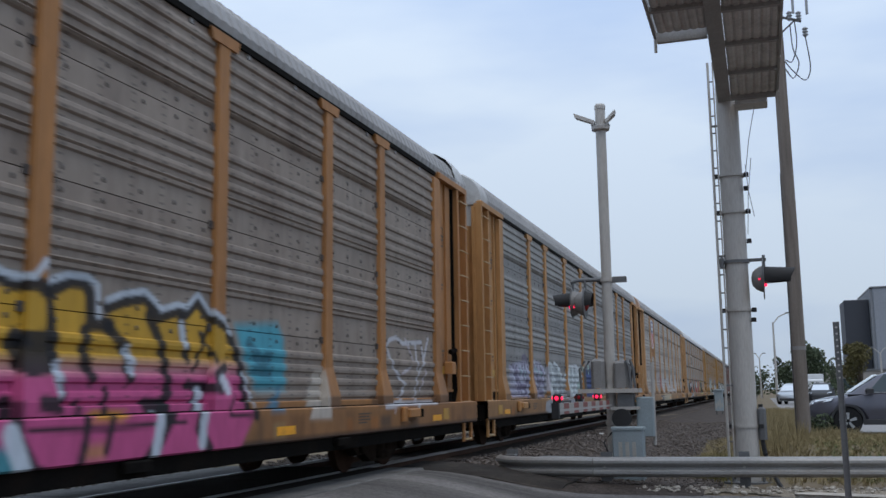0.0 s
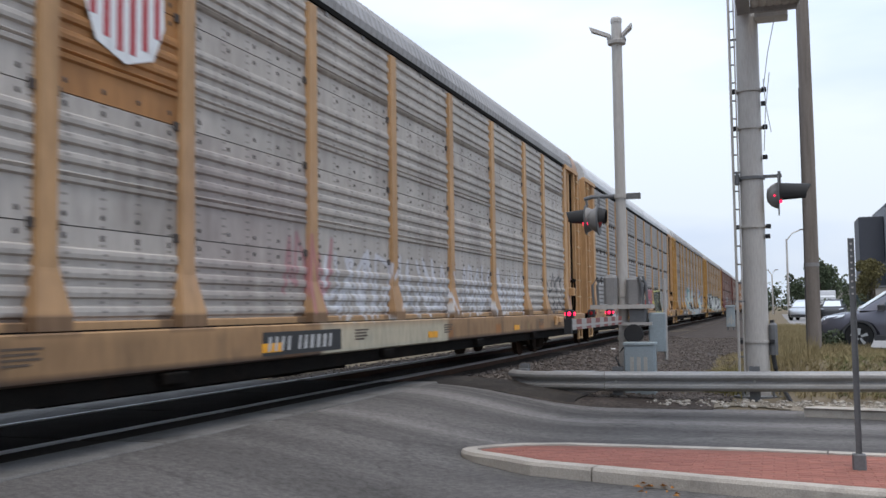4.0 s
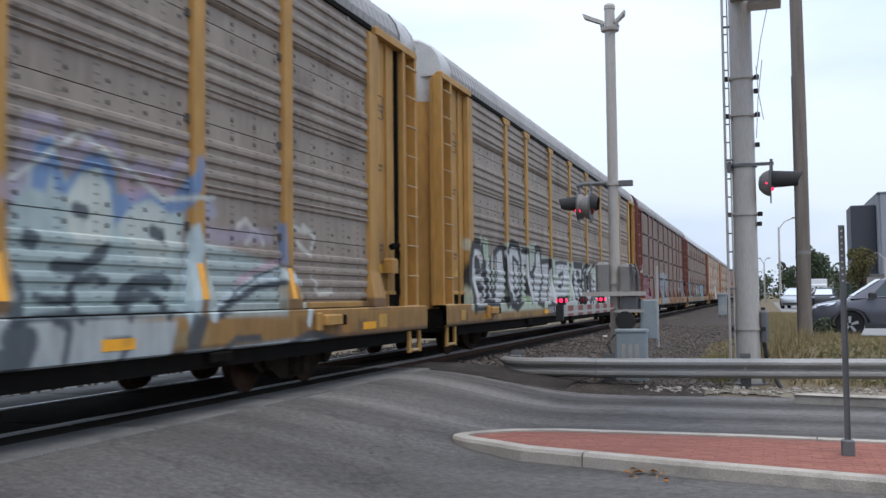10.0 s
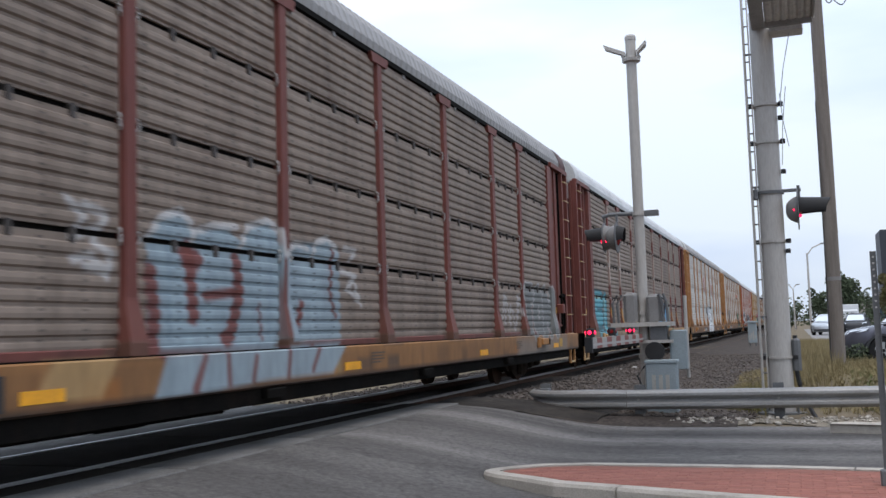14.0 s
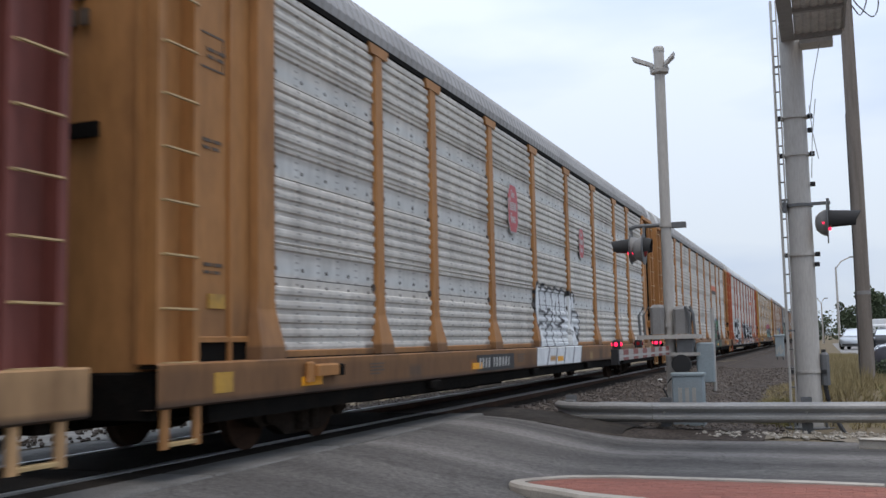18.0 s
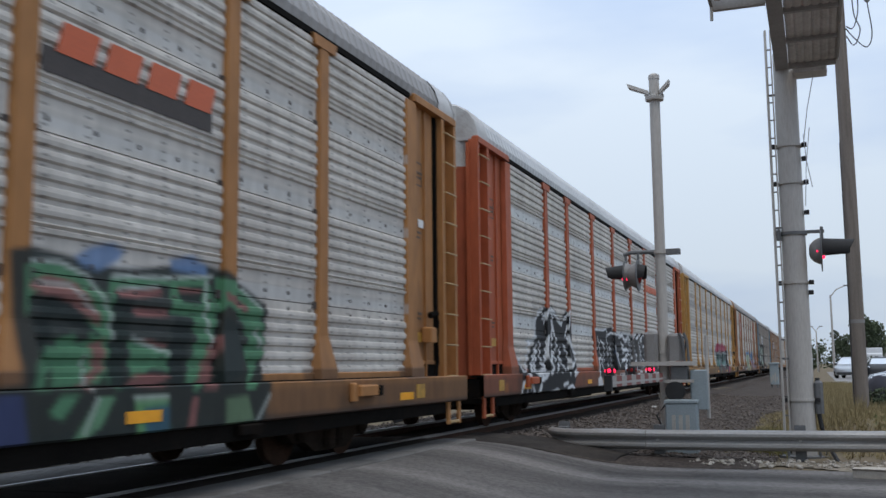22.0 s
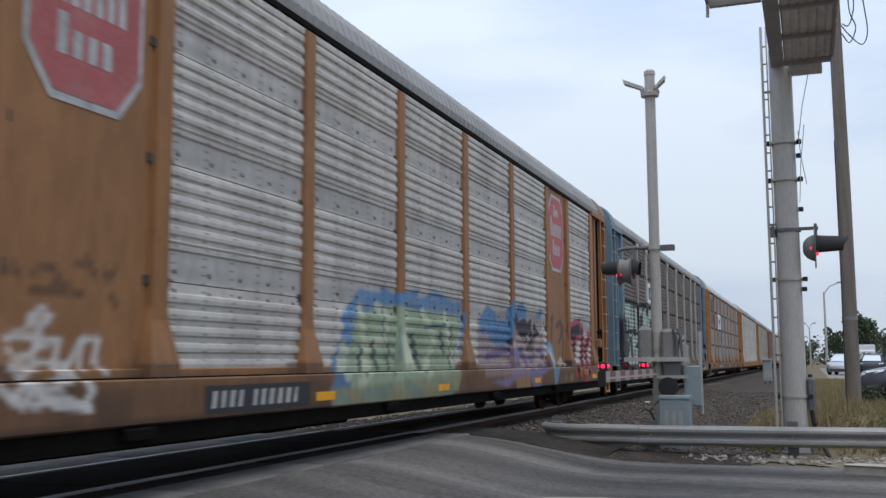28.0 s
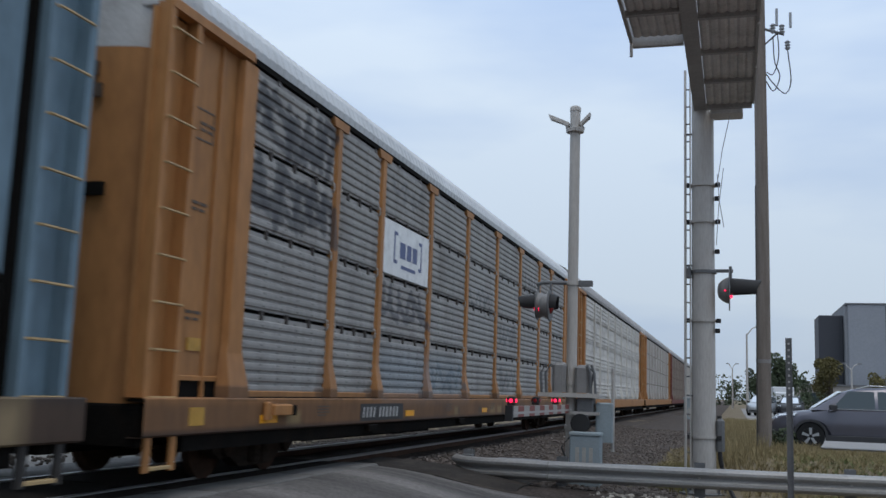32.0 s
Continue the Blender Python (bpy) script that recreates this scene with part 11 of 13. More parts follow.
    p.path("15.39,1.60 15.76,2.04", 0.024, wh, 0.95, 0.02)
    p.path("15.39,1.60 15.70,0.94 16.11,0.93", 0.024, wh, 0.95, 0.02)
    p.path("15.83,1.46 16.18,1.47 15.85,1.41", 0.024, wh, 0.95, 0.02)
    p.path("15.24,0.96 15.40,1.30", 0.024, wh, 0.95, 0.02)
    p.path("16.35,1.20 16.41,1.76 16.61,1.88", 0.024, wh, 0.95, 0.02)
    p.path("16.41,1.65 16.70,1.66 16.81,1.43 16.61,0.92", 0.024, wh, 0.95, 0.02)
    p.path("16.62,1.54 16.48,1.20 16.71,1.20", 0.024, wh, 0.95, 0.02)
    p.path("16.67,0.92 17.29,0.92 17.27,1.32 17.15,1.32 16.83,0.92", 0.024, wh, 0.95, 0.02)
    p.path("17.03,1.67 17.38,1.78 17.57,1.70 17.39,1.44", 0.024, wh, 0.95, 0.02)
    p.path("17.76,1.61 18.15,1.85", 0.024, wh, 0.95, 0.02)
    p.path("17.89,1.71 17.63,1.33 17.92,0.89 18.63,0.87", 0.024, wh, 0.95, 0.02)
    p.path("18.23,1.14 18.47,1.74 18.70,1.75 18.73,1.07 18.30,1.07", 0.024, wh, 0.95, 0.02)
    p.path("19.04,1.76 19.01,1.20 19.36,1.13 19.50,1.78", 0.024, wh, 0.95, 0.02)
    p.path("19.62,1.79 20.25,1.70 20.44,1.36 19.92,1.32", 0.024, wh, 0.95, 0.02)
    p.path("19.70,1.20 20.25,1.21 20.13,0.83 19.09,0.86", 0.024, wh, 0.95, 0.02)
    p.poly("15.01,0.92 15.24,0.88 15.50,0.51 15.25,0.50 14.94,0.73", dk)
    p.poly("15.84,0.86 20.13,0.83 19.95,0.58 19.09,0.45 17.92,0.45 16.52,0.38 15.85,0.43", dk, 0.9, 0.04)
    p.path("15.24,0.85 15.66,0.86 15.54,0.63 15.24,0.85", 0.024, wh, 0.95, 0.025)
    p.path("15.84,0.83 16.51,0.83 16.47,0.62 15.80,0.63 15.84,0.83", 0.024, wh, 0.95, 0.025)
    p.path("17.17,0.84 17.53,0.84 17.41,0.69 17.12,0.69 17.17,0.84", 0.024, wh, 0.95, 0.025)
    p.path("17.79,0.78 18.22,0.78 18.13,0.57 17.77,0.54 17.79,0.78", 0.024, wh, 0.95, 0.025)
    p.path("18.48,0.87 18.93,0.88 18.70,0.67 18.41,0.67 18.48,0.87", 0.024, wh, 0.95, 0.025)
    p.path("19.34,0.85 19.95,0.85 19.77,0.66 19.25,0.66 19.34,0.85", 0.024, wh, 0.95, 0.025)
    p.poly("15.92,0.63 16.47,0.61 16.37,0.42 15.80,0.43", (0.37, 0.088, 0.036), 0.9, 0.03)
    p.poly("16.67,0.84 16.94,0.84 16.82,0.52 16.57,0.48", (0.37, 0.088, 0.036), 0.9, 0.03)
    p.poly("18.55,0.86 18.81,0.87 18.66,0.70 18.48,0.69", (0.37, 0.088, 0.036), 0.9, 0.03)
    p.poly("17.82,0.67 18.12,0.68 18.06,0.57 17.79,0.55", (0.37, 0.088, 0.036), 0.9, 0.03)
    p.poly("19.09,0.64 19.86,0.64 19.59,0.46 19.09,0.45", (0.37, 0.088, 0.036), 0.9, 0.03)
    p.path("16.03,0.60 16.32,0.60", 0.04, (0.50, 0.42, 0.38), 0.8, 0.05)
    p.path("19.25,0.54 19.68,0.56", 0.04, (0.50, 0.42, 0.38), 0.8, 0.05)
    p.path("20.44,1.21 20.23,0.90 20.73,1.21 20.79,1.05", 0.02, (0.52, 0.40, 0.36), 0.8, 0.025)
    return p


def p_l():
    p = Painter()
    p.stripes(((1.66, 1.98), (2.72, 3.05), (3.80, 4.12)), (0.20, 0.20, 0.20), 0.6)
    rose, mint, moss, dk, mud, pale = (0.33, 0.055, 0.09), (0.17, 0.28, 0.26), (0.05, 0.085, 0.08), (0.02, 0.022, 0.022), (0.085, 0.05, 0.045), (0.42, 0.44, 0.44)
    p.path("14.23,1.92 14.56,2.00 15.03,2.08", 0.22, rose, 1, 0.06)
    p.path("15.15,1.96 15.35,2.06 15.61,2.05", 0.22, rose, 1, 0.06)
    p.path("16.01,2.12 16.29,2.04 16.33,1.95", 0.22, rose, 1, 0.06)
    p.path("16.76,2.09 17.13,2.03 17.29,1.89", 0.22, rose, 1, 0.06)
    p.path("17.74,2.12 18.05,1.95 18.26,1.86", 0.22, rose, 1, 0.06)
    p.path("18.62,2.18 18.91,2.03", 0.22, rose, 1, 0.06)
    p.path("19.28,1.99 19.94,2.08 20.24,1.97", 0.22, rose, 1, 0.06)
    p.path("20.85,2.12 21.19,1.92", 0.22, rose, 1, 0.06)
    p.path("15.20,1.96 15.41,2.01", 0.08, (0.44, 0.12, 0.16), 0.8, 0.08)
    p.path("16.08,2.06 16.22,2.01", 0.08, (0.44, 0.12, 0.16), 0.8, 0.08)
    p.path("16.84,2.03 17.13,1.98", 0.08, (0.44, 0.12, 0.16), 0.8, 0.08)
    p.path("17.84,2.05 18.00,1.95", 0.08, (0.44, 0.12, 0.16), 0.8, 0.08)
    p.path("18.68,2.10 18.82,2.05", 0.08, (0.44, 0.12, 0.16), 0.8, 0.08)
    p.path("19.81,2.03 20.02,2.02", 0.08, (0.44, 0.12, 0.16), 0.8, 0.08)
    p.path("20.93,2.04 21.05,1.97", 0.08, (0.44, 0.12, 0.16), 0.8, 0.08)
    p.poly("14.04,1.86 15.15,1.86 15.59,1.96 15.77,1.98 16.08,2.06 16.37,1.91 16.54,2.00 17.14,1.88 17.31,1.74 17.52,2.02 18.26,1.74 18.47,1.84 18.80,1.93 20.39,1.94 20.69,2.10 21.28,1.82 20.79,0.86 14.02,0.87", dk, 1, 0.05)
    p.poly("14.06,1.66 15.16,1.80 15.62,1.92 15.68,1.46 15.52,0.91 14.01,0.92", moss, 1, 0.04)
    p.poly("15.16,1.82 15.59,1.92 15.67,1.29 15.54,1.12 15.22,1.04", moss)
    p.poly("15.77,1.94 16.24,1.76 16.35,1.63 16.28,1.12 16.07,1.30 15.85,1.29", moss)
    p.poly("16.47,1.92 17.14,1.73 17.30,1.63 17.24,1.22 16.70,1.31 16.61,1.50", moss)
    p.poly("17.57,1.91 18.11,1.71 18.09,1.23 17.90,1.12 17.60,1.39", moss)
    p.poly("18.53,1.79 19.10,1.86 19.16,1.37 18.84,1.27 18.61,1.36", moss)
    p.poly("19.23,1.85 19.68,1.86 19.77,1.38 19.31,1.37", moss)
    p.poly("19.84,1.87 20.39,1.74 20.41,1.26 19.99,1.13", moss)
    p.poly("20.66,1.96 21.19,1.78 20.96,1.34 20.75,1.41", moss)
    p.poly("14.44,1.37 15.19,1.44 15.61,1.33 15.43,1.08 14.47,1.01", mint, 0.9, 0.08)
    p.poly("15.75,1.33 16.23,1.30 16.22,1.07 15.89,1.12", mint, 0.9, 0.08)
    p.poly("16.43,1.49 16.84,1.46 17.17,1.32 17.10,1.07 16.48,1.21", mint, 0.9, 0.08)
    p.poly("17.34,1.33 18.09,1.23 18.50,1.35 18.62,1.01 18.00,0.91 17.53,1.02", mint, 0.9, 0.08)
    p.poly("18.50,1.35 19.44,1.44 19.98,1.32 20.57,1.13 19.74,1.00 18.73,1.07", mint, 0.9, 0.08)
    p.poly("20.63,1.47 20.96,1.41 20.89,1.06 20.57,1.13", mint, 0.9, 0.08)
    p.path("14.72,1.75 15.16,1.83 15.59,1.92 15.65,1.52", 0.025, pale, 0.9, 0.03)
    p.path("15.77,1.96 16.34,1.72 16.30,1.30 16.25,1.12", 0.025, pale, 0.9, 0.03)
    p.path("16.47,1.96 16.81,1.85 17.32,1.66 17.26,1.27", 0.025, pale, 0.9, 0.03)
    p.path("17.52,1.91 18.11,1.71 18.08,1.40", 0.025, pale, 0.9, 0.03)
    p.path("18.18,1.46 18.58,1.85 19.10,1.86 19.55,1.82", 0.02, pale, 0.9, 0.03)
    p.path("18.58,1.82 18.67,1.30", 0.02, pale, 0.9, 0.03)
    p.path("19.10,1.86 19.09,1.37", 0.02, pale, 0.9, 0.03)
    p.path("19.75,1.87 19.78,1.13", 0.02, pale, 0.9, 0.03)
    p.path("19.68,1.93 20.55,1.78", 0.022, pale, 0.9, 0.03)
    p.path("20.66,1.96 21.28,1.77", 0.022, pale, 0.9, 0.03)
    p.path("15.49,1.28 15.65,1.08 15.61,0.95", 0.025, pale, 0.9, 0.03)
    p.path("15.63,0.95 16.07,1.34", 0.02, pale, 0.9, 0.03)
    p.path("16.18,1.12 16.42,1.03 16.41,0.89", 0.03, pale, 0.9, 0.03)
    p.path("17.35,1.22 17.71,1.07", 0.03, pale, 0.9, 0.03)
    p.path("18.73,1.13 19.14,1.07", 0.025, pale, 0.9, 0.03)
    p.path("19.91,1.23 20.41,1.40", 0.022, pale, 0.9, 0.03)
    p.path("15.57,0.87 15.63,0.62 15.46,0.55", 0.03, pale, 0.9, 0.03)
    p.path("16.64,1.07 16.90,1.07 16.70,0.93", 0.03, pale, 0.9, 0.03)
    p.path("16.77,1.31 16.86,1.12", 0.07, (0.24, 0.06, 0.08), 0.9, 0.05)
    p.path("19.27,1.04 19.46,1.00", 0.07, (0.24, 0.06, 0.08), 0.9, 0.05)
    p.path("20.13,1.10 20.28,1.03", 0.07, (0.24, 0.06, 0.08), 0.9, 0.05)
    p.poly("15.21,1.12 15.36,1.20 15.76,1.18 16.56,1.07 17.10,0.88 15.09,0.89", mud, 0.9, 0.08)
    p.poly("17.02,1.12 17.62,1.12 17.81,0.86 16.94,0.87", mud, 0.85, 0.08)
    p.poly("14.02,0.84 15.10,0.87 20.95,0.88 20.77,0.48 16.30,0.45 14.05,0.49", mud, 0.95, 0.05)
    p.path("15.15,0.81 15.42,0.80", 0.1, (0.14, 0.22, 0.20), 0.7, 0.08)
    p.path("16.28,0.81 16.39,0.64", 0.05, (0.14, 0.22, 0.20), 0.7, 0.08)
    p.path("18.32,0.79 18.54,0.56 18.39,0.45", 0.05, (0.14, 0.22, 0.20), 0.7, 0.08)
    p.path("18.11,0.80 18.22,0.63", 0.05, (0.14, 0.22, 0.20), 0.7, 0.08)
    p.poly("15.95,0.80 16.24,0.80 16.20,0.52 15.84,0.53", (0.27, 0.14, 0.04), 0.9, 0.06)
    p.poly("18.01,0.80 18.26,0.80 18.22,0.55 17.97,0.54", (0.27, 0.14, 0.04), 0.9, 0.06)
    p.path("18.99,0.83 19.17,0.83 19.05,0.65", 0.025, pale, 0.8, 0.025)
    p.path("19.48,0.82 19.60,0.57 19.76,0.53", 0.025, pale, 0.8, 0.025)
    p.path("19.57,0.48 19.76,0.56", 0.025, pale, 0.8, 0.025)
    p.poly("21.21,1.42 21.47,1.28 22.11,1.33 21.93,1.13 21.56,1.13 21.43,0.84 21.04,0.57 20.72,0.45 20.81,0.99", (0.40, 0.06, 0.12), 0.95, 0.05)
    p.path("22.44,1.06 22.72,1.14 22.52,0.98", 0.06, (0.55, 0.52, 0.46), 0.85, 0.05)
    return p


def p_m():
    p = Painter()
    p.stripes(((1.88, 2.06), (2.96, 3.14), (4.02, 4.18)), (0.24, 0.23, 0.22), 0.45, (1, 7))
    blu, grn, vio, peach, dk, chalk = (0.08, 0.19, 0.34), (0.36, 0.42, 0.22), (0.15, 0.11, 0.22), (0.44, 0.31, 0.25), (0.03, 0.03, 0.035), (0.58, 0.55, 0.51)
    p.path("5.38,1.50 5.49,1.54 5.58,1.49 5.47,1.40 5.37,1.44", 0.028, chalk, 0.8, 0.03)
    p.path("5.06,1.31 5.27,1.35 5.50,1.32 5.39,1.19 5.18,1.15 5.07,1.23", 0.028, chalk, 0.8, 0.03)
    p.path("5.45,1.27 5.68,1.32 5.63,1.11 5.81,1.15 5.93,1.33 5.91,1.10", 0.028, chalk, 0.8, 0.03)
    p.path("5.93,1.33 6.13,1.33 6.07,1.15 6.18,1.06", 0.028, chalk, 0.8, 0.03)
    p.path("5.29,1.07 5.51,1.15 5.76,1.06 5.44,0.94 5.21,0.99", 0.028, chalk, 0.8, 0.03)
    p.path("4.95,0.96 5.17,0.83 5.27,0.95 5.50,0.82 5.81,0.80", 0.028, chalk, 0.8, 0.03)
    p.path("5.27,0.83 5.56,0.88 5.87,0.78", 0.028, chalk, 0.8, 0.03)
    p.path("5.76,1.06 5.90,0.93 5.81,0.82", 0.028, chalk, 0.8, 0.03)
    p.path("5.07,1.11 5.24,1.03 5.06,0.88", 0.028, chalk, 0.8, 0.03)
    p.path("5.03,1.79 5.19,1.84 5.25,1.77", 0.022, (0.09, 0.05, 0.03), 0.8, 0.03)
    p.path("5.36,1.82 5.59,1.86 5.65,1.80", 0.022, (0.09, 0.05, 0.03), 0.8, 0.03)
    p.path("5.84,1.90 5.96,1.96 6.07,1.83", 0.022, (0.09, 0.05, 0.03), 0.8, 0.03)
    p.path("5.36,1.69 5.72,1.69", 0.022, (0.09, 0.05, 0.03), 0.8, 0.03)
    p.path("6.17,1.89 6.21,1.82 6.31,1.90", 0.022, (0.09, 0.05, 0.03), 0.8, 0.03)
    p.path("6.25,1.70 6.33,1.62", 0.022, (0.09, 0.05, 0.03), 0.8, 0.03)
    p.path("5.60,1.75 5.91,1.68", 0.022, (0.09, 0.05, 0.03), 0.8, 0.03)
    p.poly("10.42,1.35 10.73,1.84 11.23,1.98 12.17,2.08 13.01,2.09 15.02,2.12 14.49,0.96 11.86,0.76 9.95,0.82", blu, 0.8, 0.08)
    p.poly("10.90,1.71 12.17,1.92 14.88,1.88 14.40,0.69 10.48,0.80", grn, 0.75, 0.08)
    p.path("11.06,1.79 11.24,1.14 10.80,0.86", 0.07, (0.52, 0.54, 0.38), 0.85, 0.05)
    p.path("11.59,1.89 11.97,1.75 11.78,1.44 11.33,1.36", 0.06, (0.52, 0.54, 0.38), 0.85, 0.05)
    p.path("12.58,1.78 12.37,1.14 13.00,1.06", 0.08, (0.52, 0.54, 0.38), 0.85, 0.05)
    p.path("13.23,1.89 13.70,1.48 13.12,0.89", 0.06, (0.52, 0.54, 0.38), 0.85, 0.05)
    p.path("14.21,1.85 14.46,1.14", 0.06, (0.52, 0.54, 0.38), 0.85, 0.05)
    p.path("10.58,1.28 10.43,1.01", 0.09, (0.52, 0.54, 0.38), 0.85, 0.05)
    p.path("11.42,1.36 11.51,1.07", 0.05, (0.05, 0.07, 0.07), 0.85, 0.04)
    p.path("12.79,1.46 13.00,1.06", 0.07, (0.05, 0.07, 0.07), 0.85, 0.04)
    p.path("13.95,1.57 14.07,1.31", 0.05, (0.05, 0.07, 0.07), 0.85, 0.04)
    p.path("11.07,1.29 10.96,1.00", 0.04, (0.05, 0.07, 0.07), 0.85, 0.04)
    p.path("14.47,1.68 14.32,1.05", 0.03, (0.05, 0.07, 0.07), 0.85, 0.04)
    p.path("11.97,1.37 11.86,0.99", 0.03, (0.05, 0.07, 0.07), 0.85, 0.04)
    p.path("10.65,1.70 11.06,2.01 11.97,1.99", 0.05, (0.10, 0.24, 0.42), 0.85, 0.05)
    p.path("11.78,2.09 12.17,2.00 13.01,2.13", 0.05, (0.10, 0.24, 0.42), 0.85, 0.05)
    p.path("13.12,1.93 13.71,2.17 14.47,2.04", 0.05, (0.10, 0.24, 0.42), 0.85, 0.05)
    p.path("10.74,1.42 10.57,1.70", 0.05, (0.10, 0.24, 0.42), 0.85, 0.05)
    p.path("15.02,1.88 14.87,1.32", 0.05, (0.10, 0.24, 0.42), 0.85, 0.05)
    p.path("11.78,1.86 11.78,1.44", 0.018, (0.06, 0.12, 0.20), 0.9, 0.03)
    p.path("12.58,1.94 13.12,1.93", 0.018, (0.06, 0.12, 0.20), 0.9, 0.03)
    p.path("13.35,1.64 14.20,1.71", 0.018, (0.06, 0.12, 0.20), 0.9, 0.03)
    p.path("12.27,1.61 12.17,1.14", 0.018, (0.06, 0.12, 0.20), 0.9, 0.03)
    p.poly("9.95,0.82 13.12,0.91 14.63,0.96 14.35,0.69 13.12,0.52 10.03,0.52", (0.26, 0.25, 0.15), 0.8, 0.06)
    p.path("10.17,0.74 10.48,0.60", 0.07, (0.16, 0.22, 0.17), 0.8, 0.06)
    p.path("10.96,0.72 11.68,0.77", 0.07, (0.16, 0.22, 0.17), 0.8, 0.06)
    p.path("12.26,0.83 12.79,0.66", 0.07, (0.16, 0.22, 0.17), 0.8, 0.06)
    p.path("13.59,0.80 14.09,0.70", 0.07, (0.16, 0.22, 0.17), 0.8, 0.06)
    p.poly("15.81,1.86 16.82,2.02 17.84,2.14 19.20,2.13 20.16,2.10 20.39,1.02 19.87,0.87 15.77,0.87", (0.30, 0.22, 0.22), 0.8, 0.08)
    p.path("16.12,1.78 16.45,1.96 16.83,1.84", 0.14, (0.07, 0.20, 0.36), 0.9, 0.06)
    p.path("17.26,1.71 17.61,1.64 17.72,1.91 17.97,2.11", 0.16, (0.07, 0.20, 0.36), 0.9, 0.06)
    p.path("18.39,2.11 18.70,2.16 18.86,2.05", 0.12, (0.07, 0.20, 0.36), 0.9, 0.06)
    p.path("19.85,2.08 20.11,2.16", 0.07, (0.07, 0.20, 0.36), 0.9, 0.06)
    p.path("16.56,1.67 16.85,1.61", 0.14, (0.07, 0.20, 0.36), 0.9, 0.06)
    p.path("17.32,1.63 17.49,1.72", 0.12, (0.07, 0.20, 0.36), 0.9, 0.06)
    p.poly("17.14,1.86 17.26,1.62 17.50,1.51 17.33,1.38 17.17,1.38 16.85,1.45 16.64,1.75", blu, 0.8, 0.06)
    p.poly("17.82,1.96 18.11,1.96 18.14,2.11 18.32,2.05 18.40,1.92 18.86,2.00 19.07,1.92 19.38,2.02 19.21,1.66 19.03,1.71 19.13,1.30 18.88,1.40 18.64,1.54 18.41,1.68 18.16,1.60 18.05,1.75 17.98,1.84", dk)
    p.poly("19.24,1.93 19.38,1.99 19.37,1.62 19.26,1.30 19.13,1.41", dk)
    p.poly("19.47,1.84 19.61,1.95 19.76,1.82 19.94,1.70 19.66,1.63 19.48,1.46 19.44,1.20 19.35,1.31", dk)
    p.poly("17.50,1.49 17.67,1.58 18.06,1.57 18.07,1.44 17.74,1.42", dk, 0.95, 0.04)
    p.path("18.16,1.67 18.41,1.58 18.34,1.44", 0.05, peach, 0.9, 0.04)
    p.path("18.72,1.55 18.80,1.30", 0.06, peach, 0.9, 0.04)
    p.path("19.00,1.61 18.96,1.50", 0.05, peach, 0.9, 0.04)
    p.path("19.57,1.52 19.96,1.53", 0.07, peach, 0.9, 0.04)
    p.path("17.75,1.30 17.93,1.48", 0.07, peach, 0.9, 0.04)
    p.poly("16.23,1.29 17.17,1.38 18.64,1.42 18.72,1.25 17.94,1.21 17.17,1.24 16.24,1.15", vio, 0.95, 0.05)
    p.poly("17.75,1.26 18.72,1.30 18.81,1.06 18.29,1.02 17.70,1.04", vio, 0.8, 0.08)
    p.poly("17.17,1.24 17.69,1.30 17.51,1.09 17.18,1.06", peach, 0.8, 0.06)
    p.poly("18.65,1.21 19.22,1.25 19.96,1.47 20.50,1.08 20.07,0.92 18.64,0.94", vio, 0.85, 0.06)
    p.path("18.08,1.12 18.65,1.06", 0.06, peach, 0.8, 0.05)
    p.path("18.97,1.10 19.21,1.00", 0.06, peach, 0.8, 0.05)
    p.path("19.58,1.31 20.17,1.08", 0.06, peach, 0.8, 0.05)
    p.path("19.40,1.05 19.87,1.20", 0.06, peach, 0.8, 0.05)
    p.path("17.51,1.09 17.61,0.87 18.13,0.89", 0.08, (0.28, 0.22, 0.30), 0.9, 0.05)
    p.poly("16.15,0.78 17.06,0.82 17.61,0.89 18.64,0.94 19.67,0.96 19.49,0.58 19.05,0.56 18.64,0.82 17.62,0.79 17.06,0.67", (0.20, 0.16, 0.28), 0.85, 0.06)
    p.poly("17.68,0.85 18.64,0.88 18.72,0.58 17.69,0.57", (0.29, 0.17, 0.07), 0.9, 0.05)
    p.poly("20.38,1.54 21.08,1.56 21.33,1.19 20.97,0.71 20.68,0.55 20.61,1.02", (0.16, 0.27, 0.36), 0.85, 0.08)
    p.path("20.84,1.49 21.02,1.01 20.73,0.72", 0.06, (0.08, 0.20, 0.36), 0.8, 0.06)
    p.path("20.49,1.37 20.72,1.07", 0.05, (0.45, 0.50, 0.52), 0.7, 0.05)
    p.path("20.89,1.98 21.20,2.12 21.08,1.80 21.02,1.50", 0.045, (0.06, 0.045, 0.04), 0.85, 0.04)
    p.path("21.53,1.92 21.95,2.05 22.17,1.86 21.74,1.57", 0.045, (0.06, 0.045, 0.04), 0.85, 0.04)
    p.path("21.95,1.91 22.17,1.59 22.02,1.05 22.47,1.11", 0.045, (0.06, 0.045, 0.04), 0.85, 0.04)
    p.path("22.80,1.78 23.86,1.92", 0.21, (0.42, 0.06, 0.09), 0.95, 0.04)
    p.path("23.27,1.80 23.00,0.96", 0.18, (0.42, 0.06, 0.09), 0.95, 0.04)
    p.path("24.16,1.87 23.96,0.94", 0.17, (0.42, 0.06, 0.09), 0.95, 0.04)
    p.path("24.93,1.74 24.45,1.45 24.64,0.93", 0.14, (0.42, 0.06, 0.09), 0.95, 0.04)
